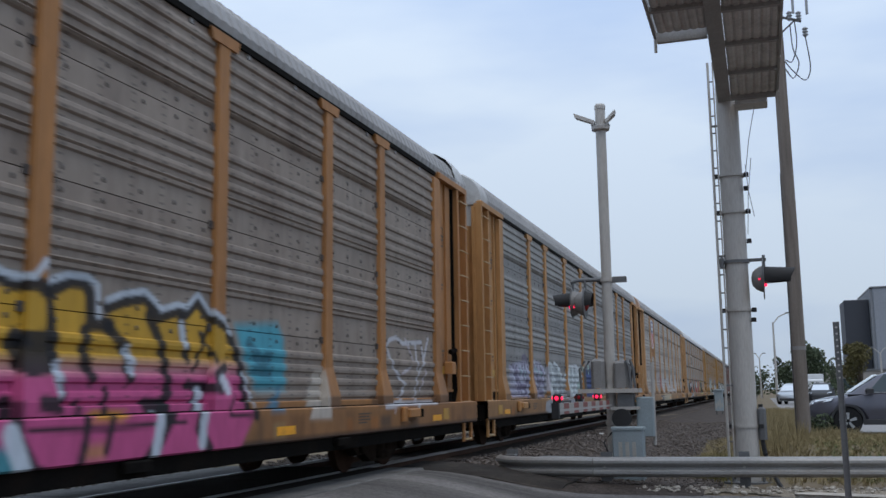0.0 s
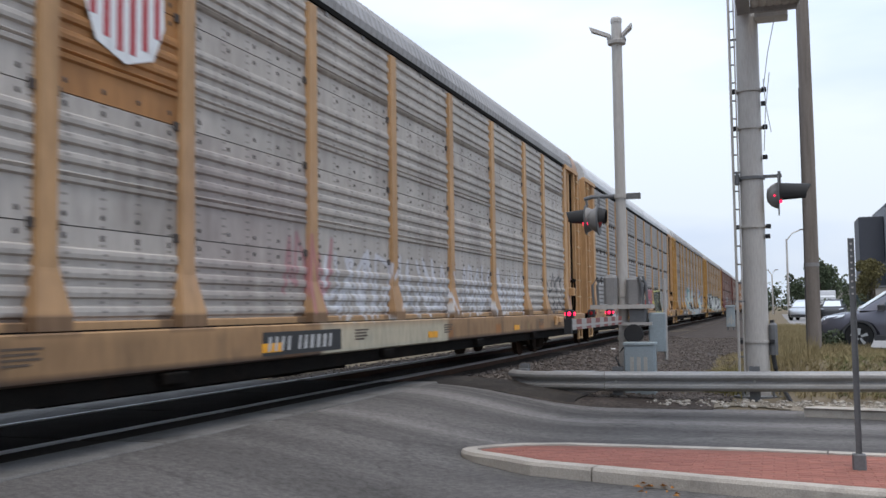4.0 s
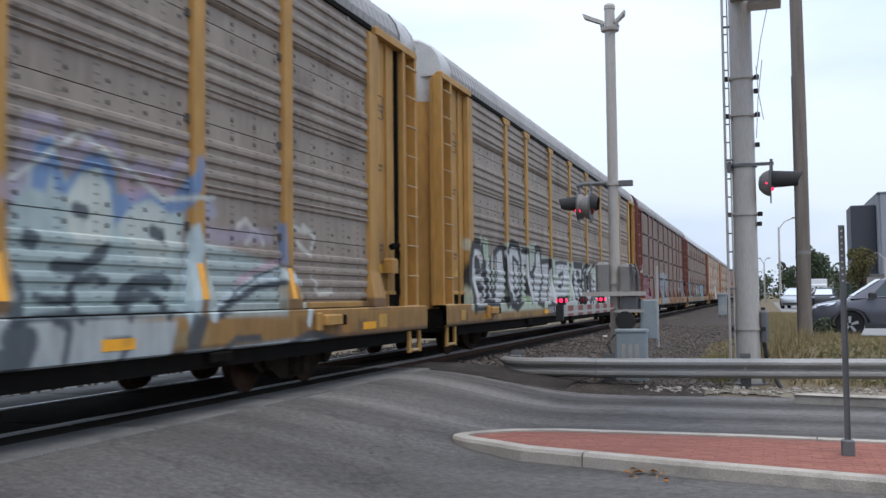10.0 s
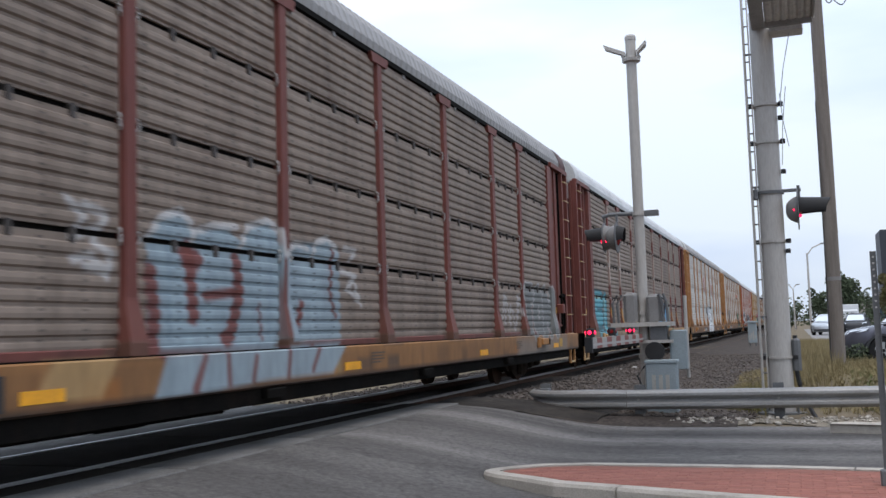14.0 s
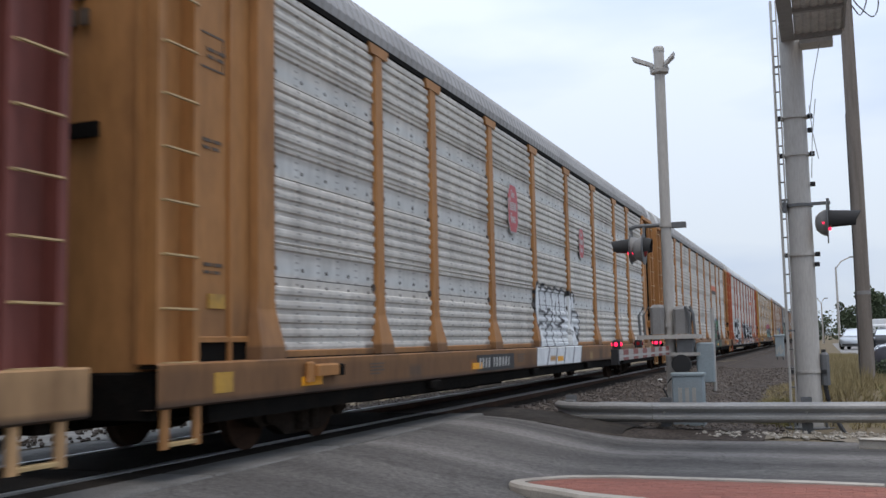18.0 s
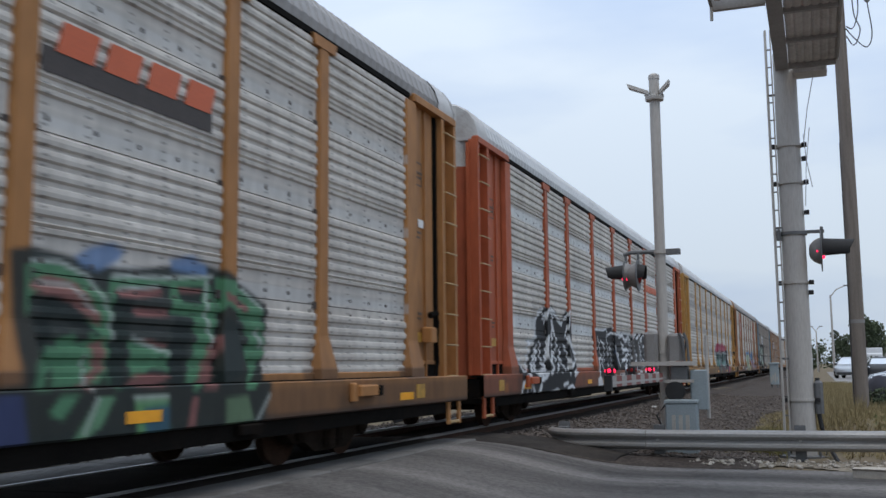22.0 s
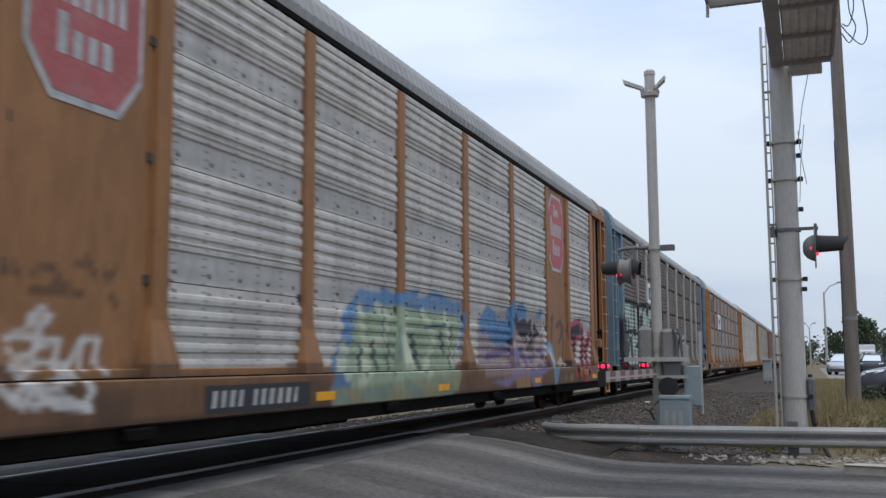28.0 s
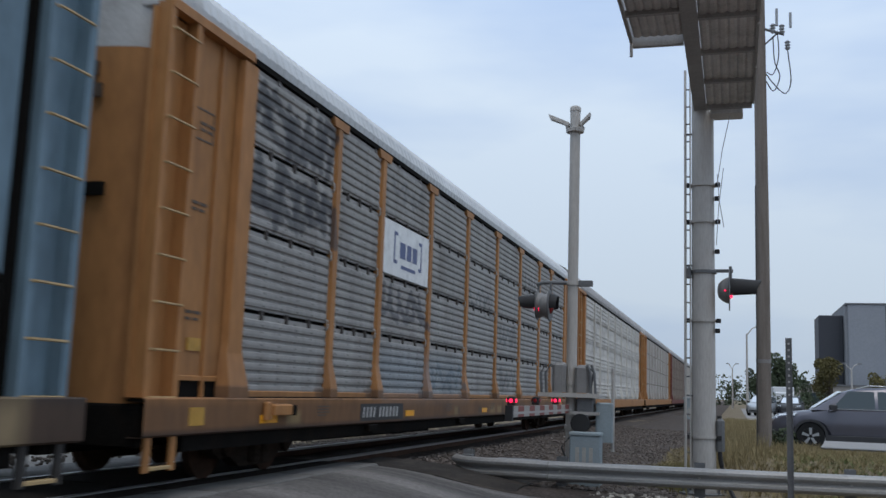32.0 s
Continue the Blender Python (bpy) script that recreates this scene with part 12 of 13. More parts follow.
    p.path("22.80,1.78 23.86,1.92", 0.11, (0.025, 0.02, 0.02), 1, 0.03)
    p.path("23.27,1.80 23.00,0.96", 0.09, (0.025, 0.02, 0.02), 1, 0.03)
    p.path("24.16,1.87 23.96,0.94", 0.08, (0.025, 0.02, 0.02), 1, 0.03)
    p.path("24.93,1.74 24.45,1.45 24.64,0.93", 0.05, (0.025, 0.02, 0.02), 1, 0.03)
    p.poly("23.54,0.88 24.32,0.93 24.10,0.56 23.62,0.62", (0.36, 0.05, 0.07), 0.8, 0.06)
    p.path("21.60,1.06 21.87,1.18 22.09,1.05", 0.05, chalk, 0.6, 0.05)
    return p


def p_n():
    p = Painter()
    mint, dk = (0.40, 0.47, 0.40), (0.014, 0.013, 0.013)
    for k in range(9):
        r = random.Random(300 + k)
        y, z = r.uniform(5, 24), r.choice((3.0, 4.0, 5.0))
        p.rect(y, y + r.uniform(0.06, 0.16), z - r.uniform(0.3, 0.9), z, (0.05, 0.03, 0.02), 0.5, 0.10)
    p.poly("2.29,3.01 3.43,3.05 4.78,3.07 6.57,3.16 7.98,3.23 10.79,3.18 11.06,2.88 10.19,1.11 2.04,0.99 2.00,1.03 1.92,2.32", dk, 0.97, 0.05)
    p.rect(0.4, 13.5, 0.54, 1.0, (0.02, 0.02, 0.02), 0.95, 0.2)
    p.rect(0.9, 2.2, 0.9, 2.45, (0.02, 0.02, 0.022), 0.97, 0.3)
    p.poly("2.35,2.91 3.43,2.95 3.48,2.91 3.56,2.16 3.50,1.36 3.38,1.01 2.26,1.02 2.35,1.32 2.54,1.35 2.58,1.54 2.71,2.08 2.73,2.45 2.38,2.46", mint, 0.97, 0.03)
    p.poly("3.65,2.71 3.64,2.91 3.94,2.87 4.04,2.32 4.02,2.18 3.58,2.16", mint, 0.97, 0.03)
    p.poly("3.58,2.08 4.07,2.08 4.11,1.87 4.70,2.00 4.76,1.74 4.19,1.62 4.08,1.09 3.79,1.01 3.52,1.01 3.61,1.36", mint, 0.97, 0.03)
    p.poly("4.27,2.87 4.73,2.88 4.76,2.00 4.36,2.00", mint, 0.97, 0.03)
    p.poly("4.77,1.50 4.51,0.99 4.13,0.99 4.29,1.59", mint, 0.97, 0.03)
    p.poly("4.99,2.89 5.82,2.92 5.80,2.71 5.29,2.68 5.30,2.33 5.83,2.34 5.81,2.08 5.02,2.05", mint, 0.97, 0.03)
    p.poly("5.02,1.93 5.84,1.98 5.82,1.72 5.31,1.70 5.29,1.39 5.85,1.40 5.72,1.04 5.04,1.01 4.95,1.44", mint, 0.97, 0.03)
    p.poly("5.97,2.79 6.65,2.99 6.87,2.48 6.82,2.04 6.50,2.02 6.39,2.36 6.20,2.28 6.16,2.00 5.91,1.99", mint, 0.97, 0.03)
    p.poly("5.91,1.89 6.82,1.94 6.83,1.06 6.51,1.03 6.40,1.54 6.13,1.53 6.11,1.04 5.83,1.04", mint, 0.97, 0.03)
    p.poly("7.03,2.93 7.98,2.94 8.22,2.61 8.17,2.13 7.88,2.00 8.17,1.51 8.47,1.04 7.97,1.01 7.51,1.64 7.39,1.02 6.99,1.02 6.96,1.77", mint, 0.97, 0.03)
    p.poly("2.93,2.45 3.06,2.50 3.19,2.46 3.22,2.18 3.17,1.41 2.89,1.33 2.87,1.40 2.97,1.80", dk)
    p.poly("7.46,2.61 7.79,2.64 7.83,2.34 7.42,2.27", dk)
    p.poly("5.29,2.52 5.69,2.56 5.67,2.23 5.30,2.20", dk)
    p.poly("5.98,1.79 6.28,1.81 6.25,1.66", dk)
    p.path("2.75,2.04 3.47,2.04", 0.02, dk)
    p.path("8.28,2.30 9.02,2.64 9.02,2.18", 0.05, dk, 0.95, 0.025)
    p.path("8.17,1.82 8.27,1.20", 0.05, dk, 0.95, 0.025)
    p.path("8.14,2.96 8.39,3.27", 0.05, dk, 0.95, 0.025)
    p.path("9.25,2.71 9.02,2.18 9.35,1.87", 0.04, mint, 0.7, 0.025)
    p.path("9.71,1.97 10.09,2.12 10.21,1.90", 0.04, (0.45, 0.36, 0.34), 0.85, 0.04)
    p.path("11.03,2.12 10.88,1.93 11.62,2.06 11.31,1.76", 0.04, (0.42, 0.40, 0.36), 0.85, 0.04)
    p.path("10.73,1.56 11.60,1.77 11.89,1.29 11.13,1.10", 0.05, (0.34, 0.33, 0.30), 0.85, 0.04)
    p.path("12.92,2.02 12.55,1.60 13.61,1.51 13.22,1.09", 0.06, (0.36, 0.35, 0.31), 0.85, 0.04)
    p.path("14.03,2.06 14.86,2.21 15.26,1.88", 0.06, (0.40, 0.39, 0.34), 0.85, 0.04)
    p.path("14.40,1.63 15.71,1.90 15.42,1.07 14.36,1.08", 0.07, (0.38, 0.37, 0.32), 0.85, 0.04)
    p.path("16.19,2.03 17.75,2.22 17.91,1.19 16.35,1.07", 0.08, (0.38, 0.37, 0.31), 0.85, 0.04)
    p.path("18.27,1.84 19.45,1.73 19.06,1.05", 0.05, (0.33, 0.32, 0.28), 0.85, 0.04)
    p.path("10.20,1.55 9.70,1.37 9.94,1.11", 0.05, (0.09, 0.09, 0.09), 0.85, 0.04)
    p.path("12.24,1.99 12.04,1.10", 0.04, (0.08, 0.08, 0.08), 0.85, 0.04)
    p.path("13.64,1.94 13.77,1.08", 0.04, (0.10, 0.10, 0.09), 0.85, 0.04)
    p.path("15.96,2.02 15.87,1.07", 0.03, (0.08, 0.08, 0.07), 0.85, 0.04)
    p.path("17.16,1.69 17.36,1.06", 0.035, (0.10, 0.10, 0.09), 0.85, 0.04)
    p.path("14.80,1.53 14.99,1.25", 0.05, (0.10, 0.10, 0.08), 0.85, 0.04)
    pale = (0.36, 0.345, 0.29)
    p.rect(13.0, 26.5, 0.56, 0.98, (0.30, 0.22, 0.12), 0.75, 0.3)
    p.poly("13.07,2.02 13.74,2.04 13.98,2.10 14.21,2.12 14.30,2.25 14.58,2.28 14.98,2.25 15.13,2.12 15.37,2.23 15.61,2.18 16.00,2.15 16.20,2.20 16.43,2.11 16.89,2.11 17.24,2.26 17.67,2.24 17.76,1.97 18.10,1.97 18.43,1.79 18.99,1.81 19.10,1.62 19.22,1.01 13.09,0.93", pale, 0.88, 0.05)
    p.path("13.93,1.97 13.99,1.80 13.98,1.62", 0.05, (0.075, 0.08, 0.06), 0.85, 0.05)
    p.path("14.20,1.96 14.26,1.78", 0.05, (0.075, 0.08, 0.06), 0.85, 0.05)
    p.path("14.52,1.95 14.67,1.68 14.62,1.48", 0.06, (0.075, 0.08, 0.06), 0.85, 0.05)
    p.path("14.09,1.36 14.03,1.27", 0.09, (0.075, 0.08, 0.06), 0.85, 0.05)
    p.path("14.31,1.42 14.44,1.24 14.31,1.19", 0.09, (0.075, 0.08, 0.06), 0.85, 0.05)
    p.path("14.56,1.43 14.85,1.50 14.85,1.26", 0.08, (0.075, 0.08, 0.06), 0.85, 0.05)
    p.path("15.34,1.81 15.38,1.74", 0.06, (0.075, 0.08, 0.06), 0.85, 0.05)
    p.path("16.00,1.79 16.13,1.63", 0.08, (0.075, 0.08, 0.06), 0.85, 0.05)
    p.path("16.49,1.28 16.73,1.15 17.02,1.18", 0.11, (0.075, 0.08, 0.06), 0.85, 0.05)
    p.path("15.70,1.23 15.81,1.08", 0.07, (0.075, 0.08, 0.06), 0.85, 0.05)
    p.path("16.43,1.37 16.99,1.39 17.09,1.52", 0.04, (0.075, 0.08, 0.06), 0.85, 0.05)
    p.path("15.57,1.75 15.73,1.34", 0.03, (0.075, 0.08, 0.06), 0.85, 0.05)
    p.path("17.29,1.90 17.30,1.40", 0.03, (0.075, 0.08, 0.06), 0.85, 0.05)
    p.path("13.73,2.05 13.98,2.12 14.21,2.13 14.29,2.27 14.58,2.30 15.02,2.28 15.17,2.14 15.39,2.25 15.62,2.20 16.00,2.17 16.22,2.23 16.45,2.13 16.89,2.12 17.26,2.27 17.69,2.26", 0.022, (0.52, 0.51, 0.47), 0.85, 0.03)
    p.path("18.26,1.90 18.50,1.81 18.99,1.83", 0.022, (0.52, 0.51, 0.47), 0.85, 0.03)
    p.path("13.24,1.56 13.80,1.60 14.18,1.59 14.83,1.62", 0.022, (0.52, 0.51, 0.47), 0.85, 0.03)
    p.path("13.31,1.04 13.88,1.07 14.83,1.11", 0.022, (0.52, 0.51, 0.47), 0.85, 0.03)
    p.poly("14.86,1.99 15.19,2.00 15.30,1.53 15.28,1.07 15.04,1.02 15.01,1.51", (0.30, 0.29, 0.26), 0.8, 0.05)
    p.poly("17.75,1.94 17.96,1.95 18.06,1.04 17.73,1.10", (0.33, 0.31, 0.27), 0.8, 0.05)
    p.poly("18.30,0.82 18.91,0.95 19.20,0.70 18.96,0.60 18.40,0.62", (0.06, 0.07, 0.06), 0.6, 0.08)
    return p


def p_o():
    p = Painter()
    for z, s in ((4.5, 3), (3.6, 4)):
        p.tag(2.4, 4.7, z - 0.45, z + 0.4, (0.05, 0.05, 0.055), 0.09, 5, s, 0.75)
        p.tag(2.6, 4.6, z - 0.4, z + 0.3, (0.06, 0.06, 0.065), 0.07, 4, s + 5, 0.7)
    p.tag(7.0, 9.4, 2.3, 2.9, (0.07, 0.07, 0.08), 0.07, 5, 6, 0.7)
    for i, (a, z) in enumerate(((15.3, 2.6), (17.9, 4.2), (12.5, 3.2), (15.3, 1.5), (9.8, 1.4))):
        p.tag(a + 0.2, a + 2.3, z - 0.3, z + 0.3, (0.09, 0.10, 0.11), 0.05, 4, 20 + i, 0.6)
    p.tag(7.4, 9.0, 4.4, 4.8, (0.12, 0.12, 0.13), 0.04, 4, 30, 0.5)
    p.rect(7.0, 12.2, 1.04, 1.8, (0.16, 0.24, 0.30), 0.3, 0.4)
    return p


def logo_cn(car):
    plate = part("logo_panel", Mesh().box(PANEL + 0.026, PANEL + 0.034, 6.97, 9.5, 3.08, 4.0), "stripe_white", car, "pale logo panel with dark bars")
    x = PANEL + 0.034
    for y0, y1, z0, z1 in ((7.35, 8.15, 3.70, 3.84), (7.35, 7.50, 3.36, 3.71), (7.35, 8.15, 3.25, 3.37), (8.35, 8.50, 3.25, 3.84), (8.66, 8.80, 3.25, 3.84), (8.96, 9.11, 3.25, 3.84)):
        part("logo_bar", Mesh().box(x, x + 0.004, y0, y1, z0, z1), "bolt", plate)


def logo_gt(car):
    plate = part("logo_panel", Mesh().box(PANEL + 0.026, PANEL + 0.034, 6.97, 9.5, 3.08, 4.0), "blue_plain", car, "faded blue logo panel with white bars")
    x = PANEL + 0.034
    for y0, y1, z0, z1 in ((7.1, 9.35, 3.75, 3.90), (7.1, 7.26, 3.33, 3.74), (7.1, 8.2, 3.18, 3.32), (7.65, 8.2, 3.42, 3.58), (8.65, 8.82, 3.18, 3.74)):
        part("logo_bar", Mesh().box(x, x + 0.004, y0, y1, z0, z1), "white", plate)


def logo_csx(car):
    plate = part("logo_panel", Mesh().box(PANEL + 0.026, PANEL + 0.034, 6.97, 9.5, 3.08, 4.0), "white", car, "white logo panel with dark bars")
    x = PANEL + 0.034
    for y0, y1, z0, z1 in ((7.5, 7.56, 3.30, 3.85), (9.0, 9.06, 3.30, 3.85), (7.57, 7.68, 3.79, 3.85), (7.57, 7.68, 3.30, 3.36), (8.88, 8.99, 3.79, 3.85), (8.88, 8.99, 3.30, 3.36),
                           (7.82, 8.12, 3.42, 3.70), (8.20, 8.45, 3.42, 3.70), (8.53, 8.78, 3.42, 3.70), (7.9, 8.7, 3.24, 3.30)):
        part("logo_bar", Mesh().box(x, x + 0.004, y0, y1, z0, z1), "navy", plate)


M["plate"] = mat("faded yellow data plate", (0.46, 0.25, 0.035), 0.5, 0, 0.2, 6, 40, 0, GRIME, 0.5, 5)
M["stencil"] = mat("faded stencil paint", (0.085, 0.055, 0.035), 0.6, 0, 0.3, 9, 60, 0)
M["mark"] = mat("worn white lettering paint", (0.42, 0.41, 0.39), 0.55, 0, 0.3, 9, 60, 0, GRIME, 0.5, 5)
M["blue_plain"] = mat("faded blue panel paint", (0.055, 0.07, 0.085), 0.55, 0, 0.15, 2, 30, 0.05, GRIME, 0.3, 1.5)
RED_BARS = lambda car: [part("logo_band", Mesh().box(PANEL + 0.036, PANEL + 0.040, 18.05, 20.3, 3.40, 3.60), "bolt", car)] + [part("logo_bar", Mesh().prism([(18.2 + 0.55 * k, 3.58), (18.62 + 0.55 * k, 3.58), (18.70 + 0.55 * k, 3.84), (18.28 + 0.55 * k, 3.84)], PANEL + 0.040, PANEL + 0.046, "x"), "orange_plain", car) for k in range(4)]
SLASH = lambda car: [part("logo_bar", Mesh().box(PANEL + 0.036, PANEL + 0.042, 18.15 + 0.32 * k, 18.40 + 0.32 * k, 3.62, 3.84), "orange_plain", car) for k in range(7)]
M["orange_plain"] = mat("orange logo paint", (0.52, 0.10, 0.03), 0.5, 0, 0.12, 3, 40, 0)


def cutter(car):
    """A pale hatch frame on the end sheet."""
    part("placard", Mesh().box(PANEL - 0.036, PANEL - 0.028, 25.75, 25.95, 3.2, 3.32), "white", car)


CARS = [
    dict(label="yellow-posted autorack with dark weathered panels, yellow and pink graffiti", style=1, body="yellow", galv="galv_dark", paint=p_a(), marks=9.0, arch=0.86),
    dict(label="yellow-posted autorack with grey panels, silver and blue graffiti", style=1, body="amber", galv="galv_cool", paint=p_b(), marks=7.3, door="amber", shift=-0.13, badge=20.45, tape=(1.5, 9.45, 13.5, 19.0, 24.4)),
    dict(label="yellow autorack with a shield emblem and faint white tags", style=1, body="tan", galv="galv_mid", paint=p_c(), marks=8.2, hood="salmon_door", door="tan", caps=False, short_ladder=True,
         special={(1, 2): "yellow", (1, 3): "yellow"}, extras=(shield(5.88, 4.12, 1.2, 1.55), door_board(4.62, "salmon_door", "faded salmon door leaf"))),
    dict(label="yellow autorack with grey slotted panels and dark block graffiti", style=2, body="tan", galv="galv_cool", paint=p_d(), roof="roof_white", marks=0, shift=-0.22, badge=23.5, caps=False, extras=(logo_cn,)),
    dict(label="yellow-posted autorack with dark panels and pale teal graffiti", style=1, body="gold", galv="galv_dark", paint=p_e(), marks=5.0, post_tape=True, hood="hood_white"),
    dict(label="yellow-posted autorack with dark panels and long grey block lettering", style=1, body="gold", galv="galv_dark", paint=p_f(), marks=8.6),
    dict(label="oxide-brown autorack with slotted panels and red graffiti", style=2, body="redbrown", galv="galv_brown", sill="yellow", paint=p_g(), marks=6.0, shift=-0.1, tape=(0.85, 8.1, 13.5, 19.0, 24.6), door="brown", hood="brown"),
    dict(label="oxide-brown autorack with slotted panels and blue graffiti", style=2, body="redbrown", galv="galv_brown", sill="tan", paint=p_h(), marks=3.0, door="brown", roof="roof_white"),
    dict(label="yellow-posted autorack with bright panels, red heralds and white graffiti", style=3, body="yellow", galv="galv_light", paint=p_i(), marks=8.4, extras=(octagon(10.9, 3.62, 0.62, 0.95, "mark", "red", PANEL + 0.046), octagon(16.5, 3.45, 0.5, 0.75, "mark", "red", PANEL + 0.046), cutter)),
    dict(label="yellow-posted autorack with bright panels and green graffiti", style=3, body="yellow", galv="galv_light", paint=p_j(), marks=5.2, extras=(RED_BARS, cutter)),
    dict(label="orange autorack with bright panels and black and white graffiti", style=3, body="orange", galv="galv_light", paint=p_k(), marks=0, roof="roof_white", extras=(SLASH, cutter)),
    dict(label="yellow-posted autorack with bright panels and teal graffiti with pink caps", style=3, body="gold", galv="galv_light", paint=p_l(), marks=6.5, roof="roof_white", extras=(cutter,)),
    dict(label="brown-ended autorack with bright panels, red octagon heralds and mixed graffiti", style=3, body="ochre", galv="galv_light", paint=p_m(), marks=7.5, tape=(2.6, 9.6, 13.5, 19.0, 24.6), caps=False, hood="ochre",
         special={1: "plain", 7: "plain"}, short_ladder=True, extras=(octagon(5.87, 4.05, 1.4, 1.75, "mark", "red_faded"), octagon(21.62, 4.05, 1.4, 1.75, "mark", "red"), door_board(4.15, "cream", "cream-coloured door leaf"))),
    dict(label="blue-ended autorack with brown slotted panels and pale block lettering", style=2, body="blue", galv="galv_umber", paint=p_n(), marks=9.0, hood="blue", posts="galv_mid", rail="galv_umber", arch=0.86, sill="dark_sill", extras=(logo_gt,)),
    dict(label="yellow-posted autorack with grey slotted panels and faded black sprays", style=2, body="yellow", galv="galv_cool", paint=p_o(), marks=6.0, arch=0.9, roof="roof_white", extras=(logo_csx,)),
]
M["dark_sill"] = steel("grimy dark sill paint", (0.032, 0.028, 0.025), RUST, 0.3)
FAR_CARS = [("yellow", "galv_light", 1), ("yellow", "galv_mid", 2), ("redbrown", "galv_brown", 2), ("yellow", "galv_light", 1), ("gold", "galv_mid", 1), ("yellow", "galv_light", 2), ("ochre", "galv_light", 1), ("yellow", "galv_mid", 1), ("yellow", "galv_light", 2)]
for b_, g_, s_ in FAR_CARS:
    CARS.append(dict(label="distant autorack with ribbed galvanised panels", style=s_, body=b_, galv=g_, posts=g_, marks=0, detail=False))
for k, c_ in enumerate(CARS):
    if c_.get("detail", True):
        sill_grime(c_["paint"], 70 + k, 0.68 if k > 7 else 0.38)
TRAIN = [autorack(c) for c in CARS]


def train_y(t):
    """Where the first car's leading end is: the train speeds up a little."""
    return -8.8 - 11.42 * t - 0.009 * t * t


SLACK = {1: -0.03, 4: -0.18, 13: -0.10, 14: -0.05, 7: 0.03}  # play in the couplings, in metres


def motions():
    for i, car in enumerate(TRAIN):
        walk(car, [(t, pose(TRACK, CAR_L * i + train_y(t) + SLACK.get(i, 0.0), 0)) for t in (0, 2, 4, 6, 8, 10, 12, 14, 16, 18, 20, 22, 24, 26, 28, 30, 32)])


# ---- cars on the parking lot ----
def wheel_parts(parent, x, y, z, r=0.36, side=-1):
    w = part("wheel", Mesh().lathe([(r * 0.62, -0.1), (r * 0.95, -0.11), (r, -0.07), (r, 0.07), (r * 0.95, 0.11), (r * 0.62, 0.1)], (x, y, z), "y", 24), "tyre", parent, smooth=True)
    part("rim", Mesh().lathe([(r * 0.64, side * 0.06), (r * 0.62, side * 0.105), (r * 0.55, side * 0.06), (r * 0.2, side * 0.05)], (x, y, z), "y", 20), "trim", w)
    for k in range(5):
        a = 2 * math.pi * k / 5 + 0.3
        c, s = math.cos(a), math.sin(a)
        u = r * 0.07
        q = [(x + c * r * 0.12 - s * u, z + s * r * 0.12 + c * u), (x + c * r * 0.12 + s * u, z + s * r * 0.12 - c * u), (x + c * r * 0.6 + s * u * 1.6, z + s * r * 0.6 - c * u * 1.6), (x + c * r * 0.6 - s * u * 1.6, z + s * r * 0.6 + c * u * 1.6)]
        part("spoke", Mesh().prism(q, y + side * 0.07, y + side * 0.108), "rim", w)


def loft(sections):
    """Skins rings of points, closed at both ends."""
    m = Mesh()
    n = len(sections[0])
    for s in sections:
        m.v += s
    for i in range(len(sections) - 1):
        m.f += [(i * n + k, i * n + (k + 1) % n, (i + 1) * n + (k + 1) % n, (i + 1) * n + k) for k in range(n)]
    m.f += [tuple(range(n))[::-1], tuple((len(sections) - 1) * n + k for k in range(n))]
    return m


def car_body(top, base, width, L):
    """A car's lower body from side-view heights along its length."""
    secs = []
    for i in range(33):
        x = L * i / 32
        zt, zb = float(np.interp(x, *zip(*top))), float(np.interp(x, *zip(*base)))
        w = width / 2 * float(np.interp(x, [0, 0.12, 0.4, 0.9, L - 0.8, L - 0.15, L], [0.55, 0.78, 0.93, 1.0, 1.0, 0.92, 0.80]))
        mid = (zt + zb) / 2
        secs.append([(x, -w * 0.90, zb), (x, -w, zb + (mid - zb) * 0.5), (x, -w * 1.0, mid + (zt - mid) * 0.25), (x, -w * 0.95, zt - 0.05), (x, -w * 0.80, zt),
                     (x, w * 0.80, zt), (x, w * 0.95, zt - 0.05), (x, w * 1.0, mid), (x, w * 0.9, zb)])
    return loft(secs)


